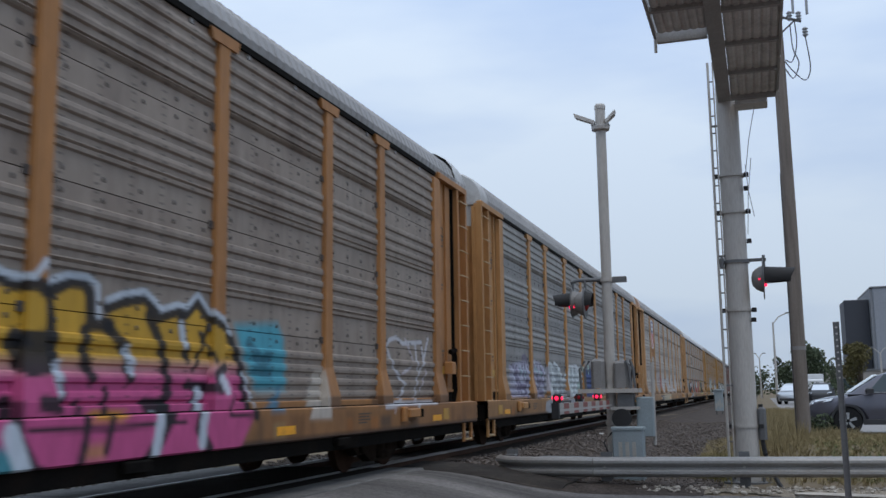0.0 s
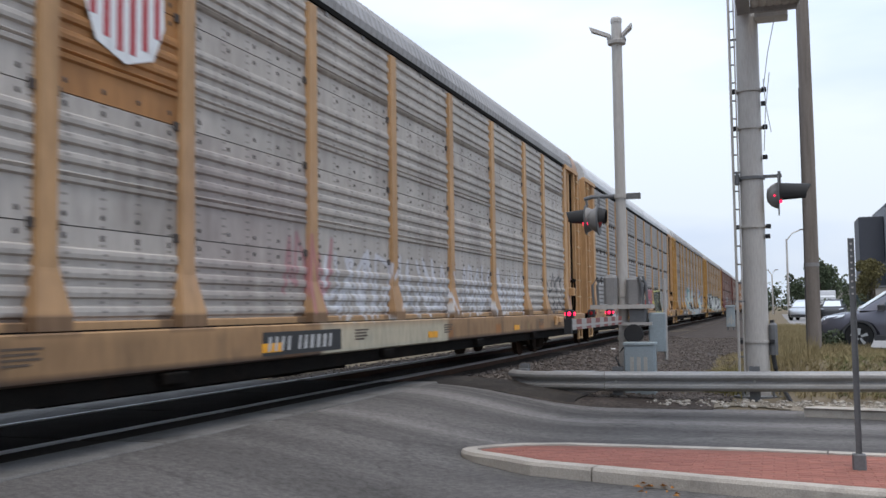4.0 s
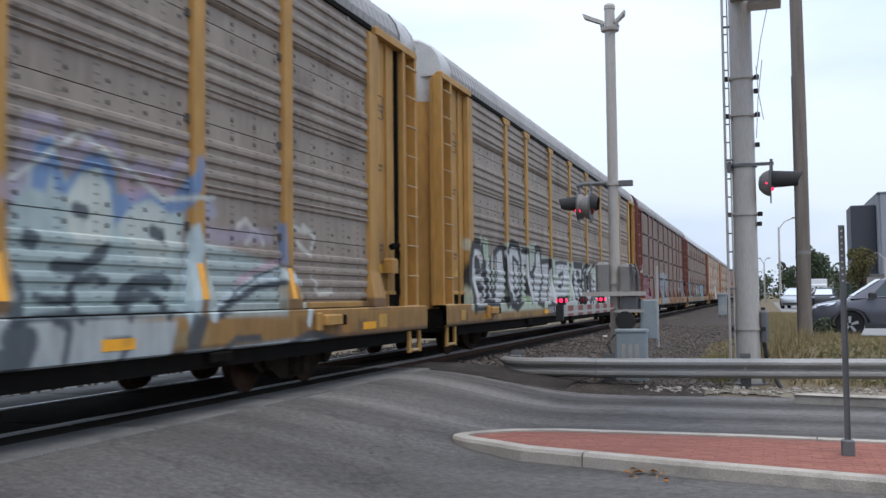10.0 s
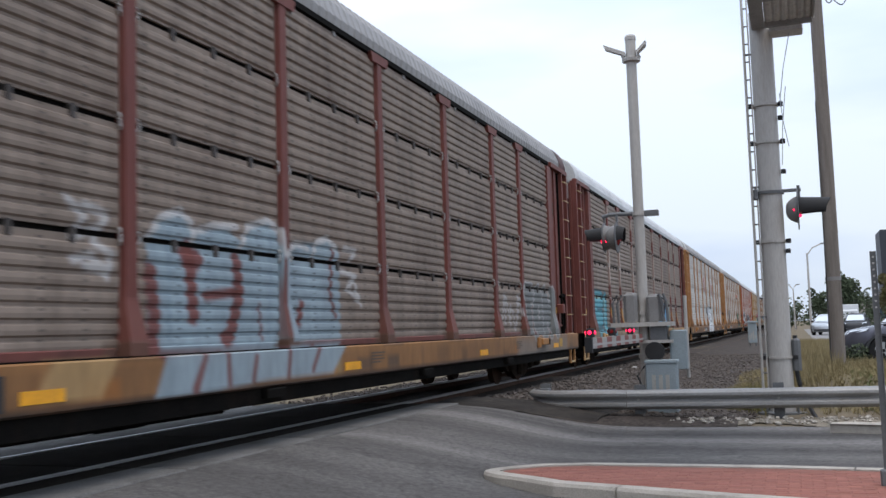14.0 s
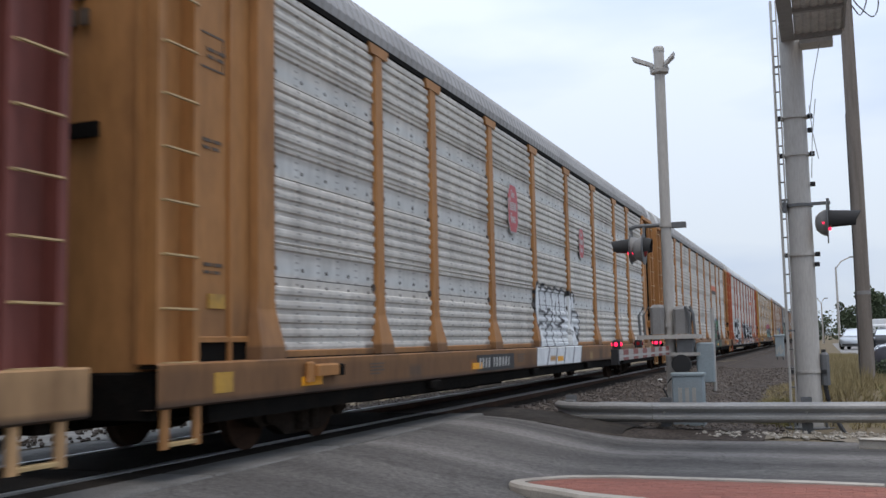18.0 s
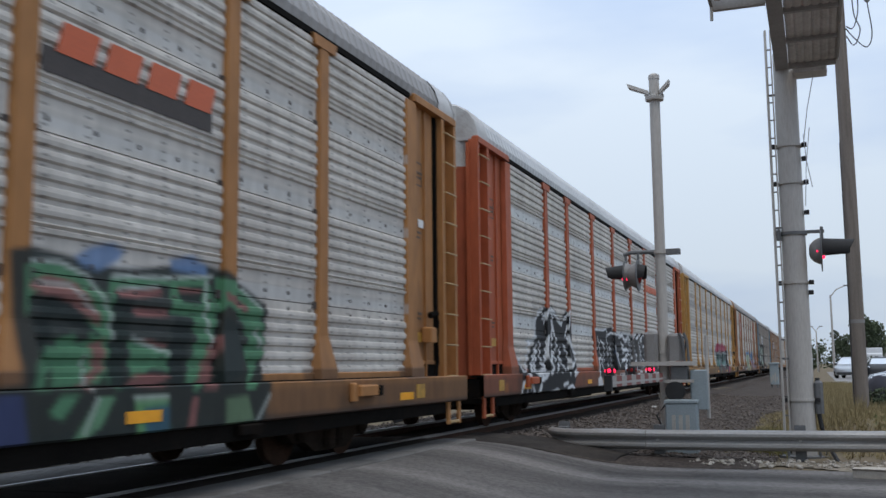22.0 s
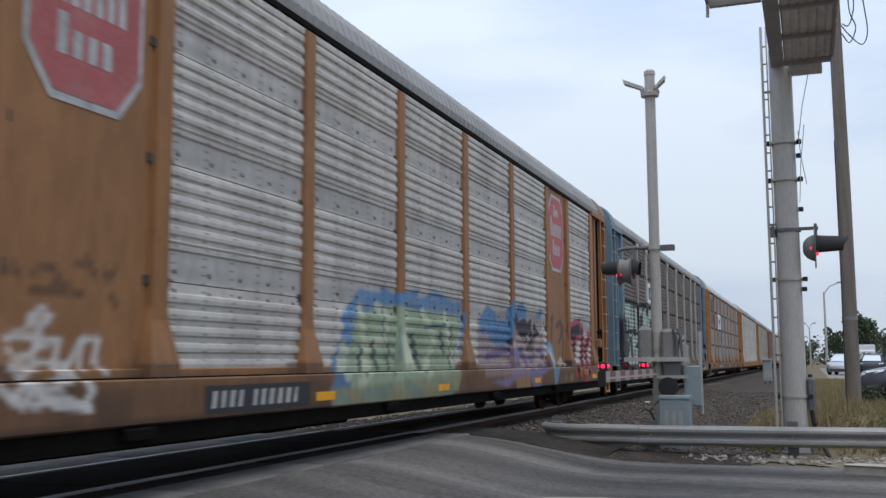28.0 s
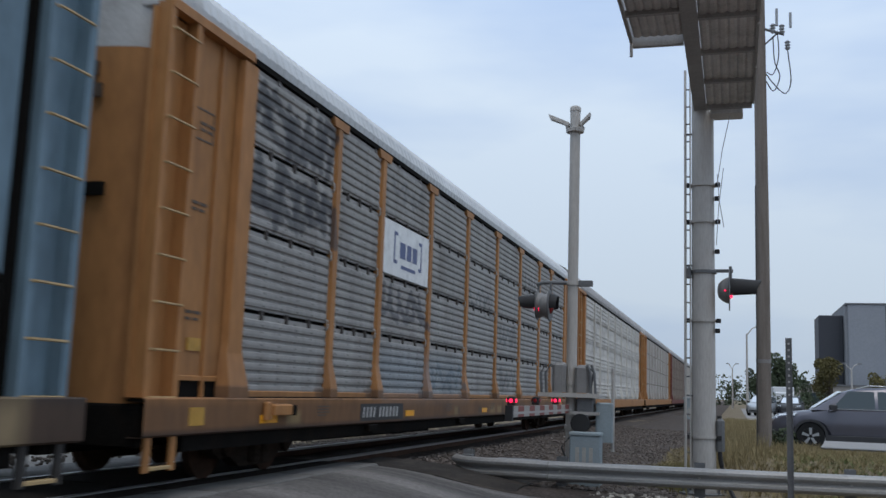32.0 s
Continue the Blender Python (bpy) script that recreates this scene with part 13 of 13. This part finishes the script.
def suv(at, paint, label, s=1.0, mirror=True):
    car = thing("suv", label, "car", at)
    L = 4.6
    part("body", car_body([(0, 0.72), (0.15, 0.88), (0.6, 0.98), (1.05, 1.03), (1.4, 1.08), (4.0, 1.10), (4.5, 1.02), (4.6, 0.9)],
                          [(0, 0.36), (0.25, 0.24), (0.55, 0.30), (0.60, 0.66), (1.28, 0.66), (1.34, 0.26), (3.2, 0.26), (3.28, 0.66), (3.96, 0.66), (4.02, 0.3), (4.6, 0.4)], 1.84, L), paint, car, smooth=True)
    cab = []
    for x, z, w in ((0.98, 1.03, 0.80), (1.32, 1.26, 0.74), (1.72, 1.50, 0.67), (2.1, 1.62, 0.64), (2.9, 1.68, 0.63), (3.7, 1.63, 0.62), (4.15, 1.48, 0.62), (4.45, 1.10, 0.70)):
        cab.append([(x, -0.84 if z > 1.2 else -0.8, 1.04), (x, -w - 0.02, z - 0.06), (x, -w + 0.07, z), (x, w - 0.07, z), (x, w + 0.02, z - 0.06), (x, 0.84 if z > 1.2 else 0.8, 1.04)])
    part("cabin", loft(cab), paint, car, smooth=True)
    part("windscreen", Mesh().add([(1.07, -0.70, 1.09), (1.07, 0.70, 1.09), (1.75, 0.58, 1.54), (1.75, -0.58, 1.54)], [(0, 1, 2, 3)]).add([(1.05, -0.70, 1.10), (1.05, 0.70, 1.10), (1.73, 0.58, 1.552), (1.73, -0.58, 1.552)], [(0, 1, 2, 3)]), "lampglass", car)
    for sy in (-1, 1):
        for a, b, ta, tb in ((1.48, 2.52, 1.90, 2.52), (2.60, 3.50, 2.60, 3.45), (3.62, 4.1, 3.58, 3.85)):
            y0, y1 = sy * 0.845, sy * 0.675
            part("side_window", Mesh().add(
                [(a, y0, 1.10), (b, y0, 1.10), (tb, y1, 1.55), (ta, y1, 1.55), (a, y0 - sy * 0.02, 1.10), (b, y0 - sy * 0.02, 1.10), (tb, y1 - sy * 0.02, 1.55), (ta, y1 - sy * 0.02, 1.55)],
                [(0, 1, 2, 3), (7, 6, 5, 4), (0, 4, 5, 1), (1, 5, 6, 2), (2, 6, 7, 3), (3, 7, 4, 0)]), "glass_dark", car)
        part("door_mirror", Mesh().bevel_box(1.40, 1.60, sy * 0.98 - 0.09, sy * 0.98 + 0.09, 1.06, 1.2, 0.03), "trim", car)
        part("headlight", Mesh().add([(0.10, sy * 0.66, 0.80), (0.55, sy * 0.90, 0.88), (0.62, sy * 0.89, 0.95), (0.20, sy * 0.62, 0.90), (0.10, sy * 0.60, 0.82), (0.55, sy * 0.84, 0.9)], [(0, 1, 2, 3), (0, 3, 4), (1, 5, 2)]), "lampglass", car, "clear headlight")
        part("sill_trim", Mesh().bevel_box(1.30, 3.30, sy * 0.90 - 0.03, sy * 0.90 + 0.03, 0.26, 0.40, 0.01), "trim", car)
        part("belt_trim", Mesh().box(1.55, 4.2, sy * 0.862 - 0.008, sy * 0.862 + 0.008, 1.075, 1.095), "rim", car)
        for x in (0.94, 3.62):
            arch = [(x + 0.43 * math.cos(a), 0.37 + 0.43 * math.sin(a)) for a in [math.pi * k / 10 for k in range(11)]] + [(x + 0.37 * math.cos(a), 0.37 + 0.37 * math.sin(a)) for a in [math.pi * k / 10 for k in range(10, -1, -1)]]
            part("wheel_arch", Mesh().prism(arch, sy * 0.90, sy * 0.935), "trim", car)
            wheel_parts(car, x, sy * 0.80, 0.36, 0.36, sy)
    part("bumper_trim", Mesh().bevel_box(-0.02, 0.2, -0.62, 0.62, 0.34, 0.5, 0.03), "trim", car)
    part("roof_rail", Mesh().tube([(2.1, -0.6, 1.62), (2.4, -0.6, 1.70), (3.6, -0.6, 1.69), (3.9, -0.6, 1.6)], 0.015, 6), "rim", car)
    return car


near_suv = suv((1.15, 28.8, -0.06), "car_grey", "dark grey metallic compact SUV parked behind the verge")
far1 = suv((1.9, 84, -0.06), "car_silver", "silver compact SUV parked far off in the lot")
far1.rotation_euler = (0, 0, radians(78))
far2 = suv((4.4, 86, -0.06), "trim", "black compact SUV parked far off in the lot")
far2.rotation_euler = (0, 0, radians(82))
for k, (x, y, p, lb) in enumerate(((9.5, 90, "car_white", "white compact SUV parked far off in the lot"), (14, 80, "car_silver", "silver compact SUV parked deep in the lot"))):
    c = suv((x, y, -0.06), p, lb)
    c.rotation_euler = (0, 0, radians(80))

bt = thing("box_truck", "white box truck parked far off in the lot", "truck", (4.6, 112, -0.06))
part("box_body", Mesh().bevel_box(-0.5, 1.6, -1, 5, 0.8, 2.75, 0.05), "truck_white", bt)
part("cab", Mesh().bevel_box(-0.4, 1.5, -3.0, -1.1, 0.5, 2.2, 0.15), "truck_white", bt)
part("chassis", Mesh().box(0.0, 0.9, -2.4, 3.9, 0.35, 0.8), "trim", bt)
for sx in (0.0, 0.9):
    for sy in (-1.8, 2.6):
        part("wheel", Mesh().lathe([(0.2, -0.1), (0.4, -0.1), (0.4, 0.1), (0.2, 0.1)], (sx, sy, 0.4), "x", 16), "tyre", bt)

# ---- lamps on the lot ----
for x, y, h, arm_x, label in ((1.3, 95, 8.1, 1.25, "tall grey street lamp with a curved arm"), (-0.1, 150, 6.4, 0.5, "distant grey lot lamp with twin heads"), (12.6, 118, 5.6, 0.7, "dark lot lamp before the office building")):
    lp = thing("street_lamp", label, "street lamp", (x, y, -0.06), 0, "lamps on the lot")
    part("pole", Mesh().tube([(0, 0, 0), (0, 0, h * 0.9)], 0.12, 8, 0.08), "signal", lp)
    part("arm", Mesh().tube([(0, 0, h * 0.88), (arm_x * 0.4, 0, h * 0.96), (arm_x, 0, h)], 0.055, 6), "signal", lp)
    part("lamp_head", Mesh().bevel_box(arm_x - 0.1, arm_x + 0.4, -0.12, 0.12, h - 0.05, h + 0.07, 0.03), "signal_dark", lp)
    if arm_x < 1:
        part("lamp_head", Mesh().bevel_box(-arm_x - 0.4, -arm_x + 0.1, -0.12, 0.12, h - 0.05, h + 0.07, 0.03), "signal_dark", lp)
        part("arm", Mesh().tube([(0, 0, h * 0.88), (-arm_x, 0, h)], 0.055, 6), "signal", lp)

# ---- buildings ----
ob = thing("office_building", "windowless grey and charcoal clad office block", "office building", (12.0, 153, -0.1))
part("dark_wing", Mesh().bevel_box(0.13, 3.52, 2, 10, 0, 14.05, 0.1), "bld_dark", ob, "charcoal clad wing")
part("main_wall", Mesh().bevel_box(3.95, 54, 0, 20, 0, 15.5, 0.08), "bld_mid", ob)
part("pale_side", Mesh().box(3.55, 3.95, 0.2, 18.5, 0, 15.35), "bld_grey", ob, "paler grey side wall")
for k in range(10):
    part("cladding_joint", Mesh().box(9.0 + 4.6 * k, 9.07 + 4.6 * k, -0.05, 0.0, 0, 15.3), "bld_dark", ob)
part("parapet", Mesh().box(3.65, 54.1, -0.12, 20.1, 15.5, 15.7), "bld_grey", ob)
lb = thing("storage_shed", "low beige flat-roofed shed beyond the lot", "shed", (5.9, 140, -0.1))
part("wall", Mesh().bevel_box(0, 2.7, 0, 8, 0, 3.5, 0.05), "bld_low", lb)
part("roof", Mesh().box(-0.1, 2.8, -0.1, 8.1, 3.5, 3.7), "signal_dark", lb)
part("door", Mesh().box(0.3, 1.3, -0.06, 0, 0.05, 2.3), "truck_white", lb)
lb2 = thing("low_building", "long low brown building beyond the lot", "building", (8.8, 148, -0.1))
part("wall", Mesh().bevel_box(0, 40, 0, 3.5, 0, 3.6, 0.05), "bld_low", lb2)
part("roof", Mesh().box(-0.2, 40.2, -0.2, 3.7, 3.6, 3.85), "signal_dark", lb2)
for k in range(8):
    part("window", Mesh().box(1.5 + 4.8 * k, 4.0 + 4.8 * k, -0.06, 0, 1.2, 2.6), "glass_dark", lb2)

# relay case by the track, sprayed with pale graffiti
rc = thing("relay_case", "blue-grey trackside relay case with pale graffiti", "relay case", (-2.75, 62, -0.33))
part("body", Mesh().bevel_box(0, 0.5, 0, 0.45, 0.25, 1.45, 0.03), "case", rc)
part("roof", Mesh().bevel_box(-0.06, 0.56, -0.06, 0.51, 1.45, 1.55, 0.03), "case", rc)
part("leg", Mesh().box(0.05, 0.12, 0.1, 0.3, -0.05, 0.25), "signal_dark", rc)
part("leg", Mesh().box(0.38, 0.45, 0.1, 0.3, -0.05, 0.25), "signal_dark", rc)
for k in range(4):
    part("paint_mark", Mesh().box(0.05 + 0.11 * k, 0.12 + 0.11 * k, -0.006, 0, 0.4 + 0.1 * (k % 2), 0.7 + 0.12 * (k % 3)), "stripe_white", rc)


# ---- trees, bushes, grass ----
def leaf_cloud(m, n, blobs, size, seed):
    """Small leaf clumps scattered in and around uneven blobs."""
    r = random.Random(seed)
    for _ in range(n):
        bx, by, bz, br = r.choice(blobs)
        while True:
            u = Vector((r.uniform(-1, 1), r.uniform(-1, 1), r.uniform(-1, 1)))
            if 0.1 < u.length < 1:
                break
        u = u.normalized() * u.length ** 0.4
        p = Vector((bx, by, bz)) + u * br
        a, b = Vector((r.gauss(0, 1), r.gauss(0, 1), r.gauss(0, 1))).normalized(), Vector((r.gauss(0, 1), r.gauss(0, 1), r.gauss(0, 1))).normalized()
        s = size * r.uniform(0.5, 1.2)
        m.add([p - a * s, p + b * s * 0.7, p + a * s, p - b * s * 0.7 + Vector((0, 0, s * 0.2))], [(0, 1, 2, 3)])


def tree(at, h, w, material, label, seed, n=2600):
    r = random.Random(seed)
    t = thing("tree", label, "tree", at, 0, "trees beyond the lot")
    tr = Mesh().tube([(0, 0, -0.2), (r.uniform(-0.1, 0.1), 0, h * 0.3), (r.uniform(-0.2, 0.2), 0, h * 0.7)], 0.022 * h, 8, 0.008 * h)
    part("trunk", tr, "bark", t)
    blobs = []
    for k in range(11):
        a = r.uniform(0, 6.28)
        d = w * 0.36 * r.random() ** 0.5
        z = h * r.uniform(0.34, 0.86)
        k2 = 1 - abs(z / h - 0.55) * 0.9
        blobs.append((d * math.cos(a), d * math.sin(a), z, w * r.uniform(0.16, 0.27) * k2))
    for bx, by, bz, br in blobs[:6]:
        part("limb", Mesh().tube([(0, 0, h * 0.25), (bx * 0.6, by * 0.6, bz * 0.8), (bx, by, bz)], 0.010 * h, 6, 0.003 * h), "bark", t)
    m = Mesh()
    leaf_cloud(m, n, blobs, w * 0.035, seed)
    part("crown", m, material, t)
    return t


tree((5.4, 128, -0.1), 7.0, 6.4, "leaf_dark", "dark green oak tree with a broad crown", 1, 3800)
tree((2.9, 132, -0.1), 5.6, 4.4, "leaf_dark", "dark green oak tree with a broad crown", 7, 2600)
tree((8.8, 146, -0.1), 5.2, 4.2, "leaf_dark", "dark green tree beside the shed", 8, 2000)
tree((8.6, 97, -0.1), 5.7, 3.9, "leaf_olive", "small olive-green street tree", 2, 2800)
tree((13.7, 98, -0.1), 4.6, 3.9, "leaf_olive", "small olive-green street tree", 3, 2200)
tree((18.6, 99, -0.1), 5.2, 4.4, "leaf_olive", "small olive-green street tree", 5, 2200)
tree((0.0, 156, -0.1), 4.8, 3.2, "leaf_dark", "narrow dark tree by the lot lamp", 9, 1500)
wood = Mesh()
rr = random.Random(11)
leaf_cloud(wood, 9000, [(rr.uniform(-60, 90), 260 + rr.uniform(-25, 25), rr.uniform(0.5, 4.2), rr.uniform(2.5, 5.0)) for _ in range(120)], 0.55, 4)
tagged(part("far_woods", wood, "leaf_dark"), "distant dark line of trees", "woods", "", "stuff")
hedge = Mesh()
leaf_cloud(hedge, 4500, [(rr.uniform(3, 40), 93 + rr.uniform(-1, 1), 0.7 + rr.uniform(0, 0.6), rr.uniform(0.7, 1.1)) for _ in range(60)], 0.14, 6)
tagged(part("hedge", hedge, "leaf_dark"), "low dark hedge at the lot's edge", "hedge", "", "stuff")
bush = thing("bush", "low green bush on the verge by the utility pole", "bush", (1.25, 26.3, -0.08))
m = Mesh()
leaf_cloud(m, 900, [(rr.uniform(-0.3, 0.3), rr.uniform(-0.3, 0.3), rr.uniform(0.1, 0.42), rr.uniform(0.14, 0.26)) for _ in range(14)], 0.045, 8)
part("foliage", m, "leaf_dark", bush)
part("stem", Mesh().tube([(0, 0, -0.1), (0.05, 0, 0.3)], 0.015, 5), "bark", bush)


def grass(name, n, place, h, material, label, seed):
    r, m = random.Random(seed), Mesh()
    for _ in range(n):
        x, y = place(r)
        z = ground_z(x, y) - 0.01
        for _ in range(4):
            a, k, hh = r.uniform(0, 6.28), r.uniform(0.02, 0.14), h * r.uniform(0.4, 1.15)
            c, s = math.cos(a), math.sin(a)
            w = 0.006
            m.add([(x - s * w, y + c * w, z), (x + s * w, y - c * w, z), (x + c * k * 0.5 + s * w * 0.7, y + s * k * 0.5 - c * w * 0.7, z + hh * 0.6), (x + c * k, y + s * k, z + hh)], [(0, 1, 2), (0, 2, 3)])
    return tagged(part(name, m, material), label, "grass", "", "stuff")


def verge(r):
    x = r.uniform(-1.4, 7)
    return x, (r.uniform(16.6, 26.4) if x > 0 else r.uniform(17.6, 28))


grass("dry_grass", 7500, verge, 0.15, "grass_dry", "dry straw-coloured grass on the verge", 1)
grass("green_grass", 5200, lambda r: (r.uniform(0.9, 8), r.uniform(16.9, 24.5)), 0.09, "grass_green", "dull green grass on the verge", 2)
grass("tall_weeds", 700, lambda r: (r.gauss(0.15, 0.3), r.uniform(18.6, 30)), 0.42, "grass_dry", "tall dry weeds beside the poles", 3)
grass("tall_green_weeds", 520, lambda r: (r.gauss(-0.85, 0.22), r.gauss(17.9, 0.4)), 0.38, "grass_weed", "tall green weeds beside the poles", 4)
grass("far_grass", 5000, lambda r: (r.uniform(-0.7, 2), r.uniform(22, 60)), 0.26, "grass_dry", "dry grass between track and lot", 5)

# litter and fallen leaves on the road
rr = random.Random(3)
m = Mesh()
for cx, cy, n in ((-1.05, 8.62, 16), (-1.0, 8.3, 5)):
    for _ in range(n):
        x, y = rr.gauss(cx, 0.10), rr.gauss(cy, 0.06)
        s, a = rr.uniform(0.02, 0.045), rr.uniform(0, 6)
        z = ground_z(x, y) + 0.03 + rr.uniform(0, 0.02)
        m.add([(x + s * math.cos(a), y + s * math.sin(a), z), (x - s * 0.5 * math.sin(a), y + s * 0.5 * math.cos(a), z + 0.02), (x - s * math.cos(a), y - s * math.sin(a), z), (x + s * 0.5 * math.sin(a), y - s * 0.5 * math.cos(a), z + 0.006)], [(0, 1, 2, 3)])
tagged(part("fallen_leaves", m, "leaf_litter"), "small heap of dry leaves by the kerb", "leaves", "", "stuff")
for x, y in ((-5.1, 30), (-4.9, 31.5), (-4.7, 33), (-5.2, 36)):
    lt = thing("litter", "pale litter on the ballast", "litter", (x, y, ground_z(x, y)))
    part("paper", Mesh().lathe([(0.03, 0), (0.10, 0.02), (0.08, 0.05), (0.02, 0.06)], (0, 0, 0), "z", 6), "litter", lt)

motions()
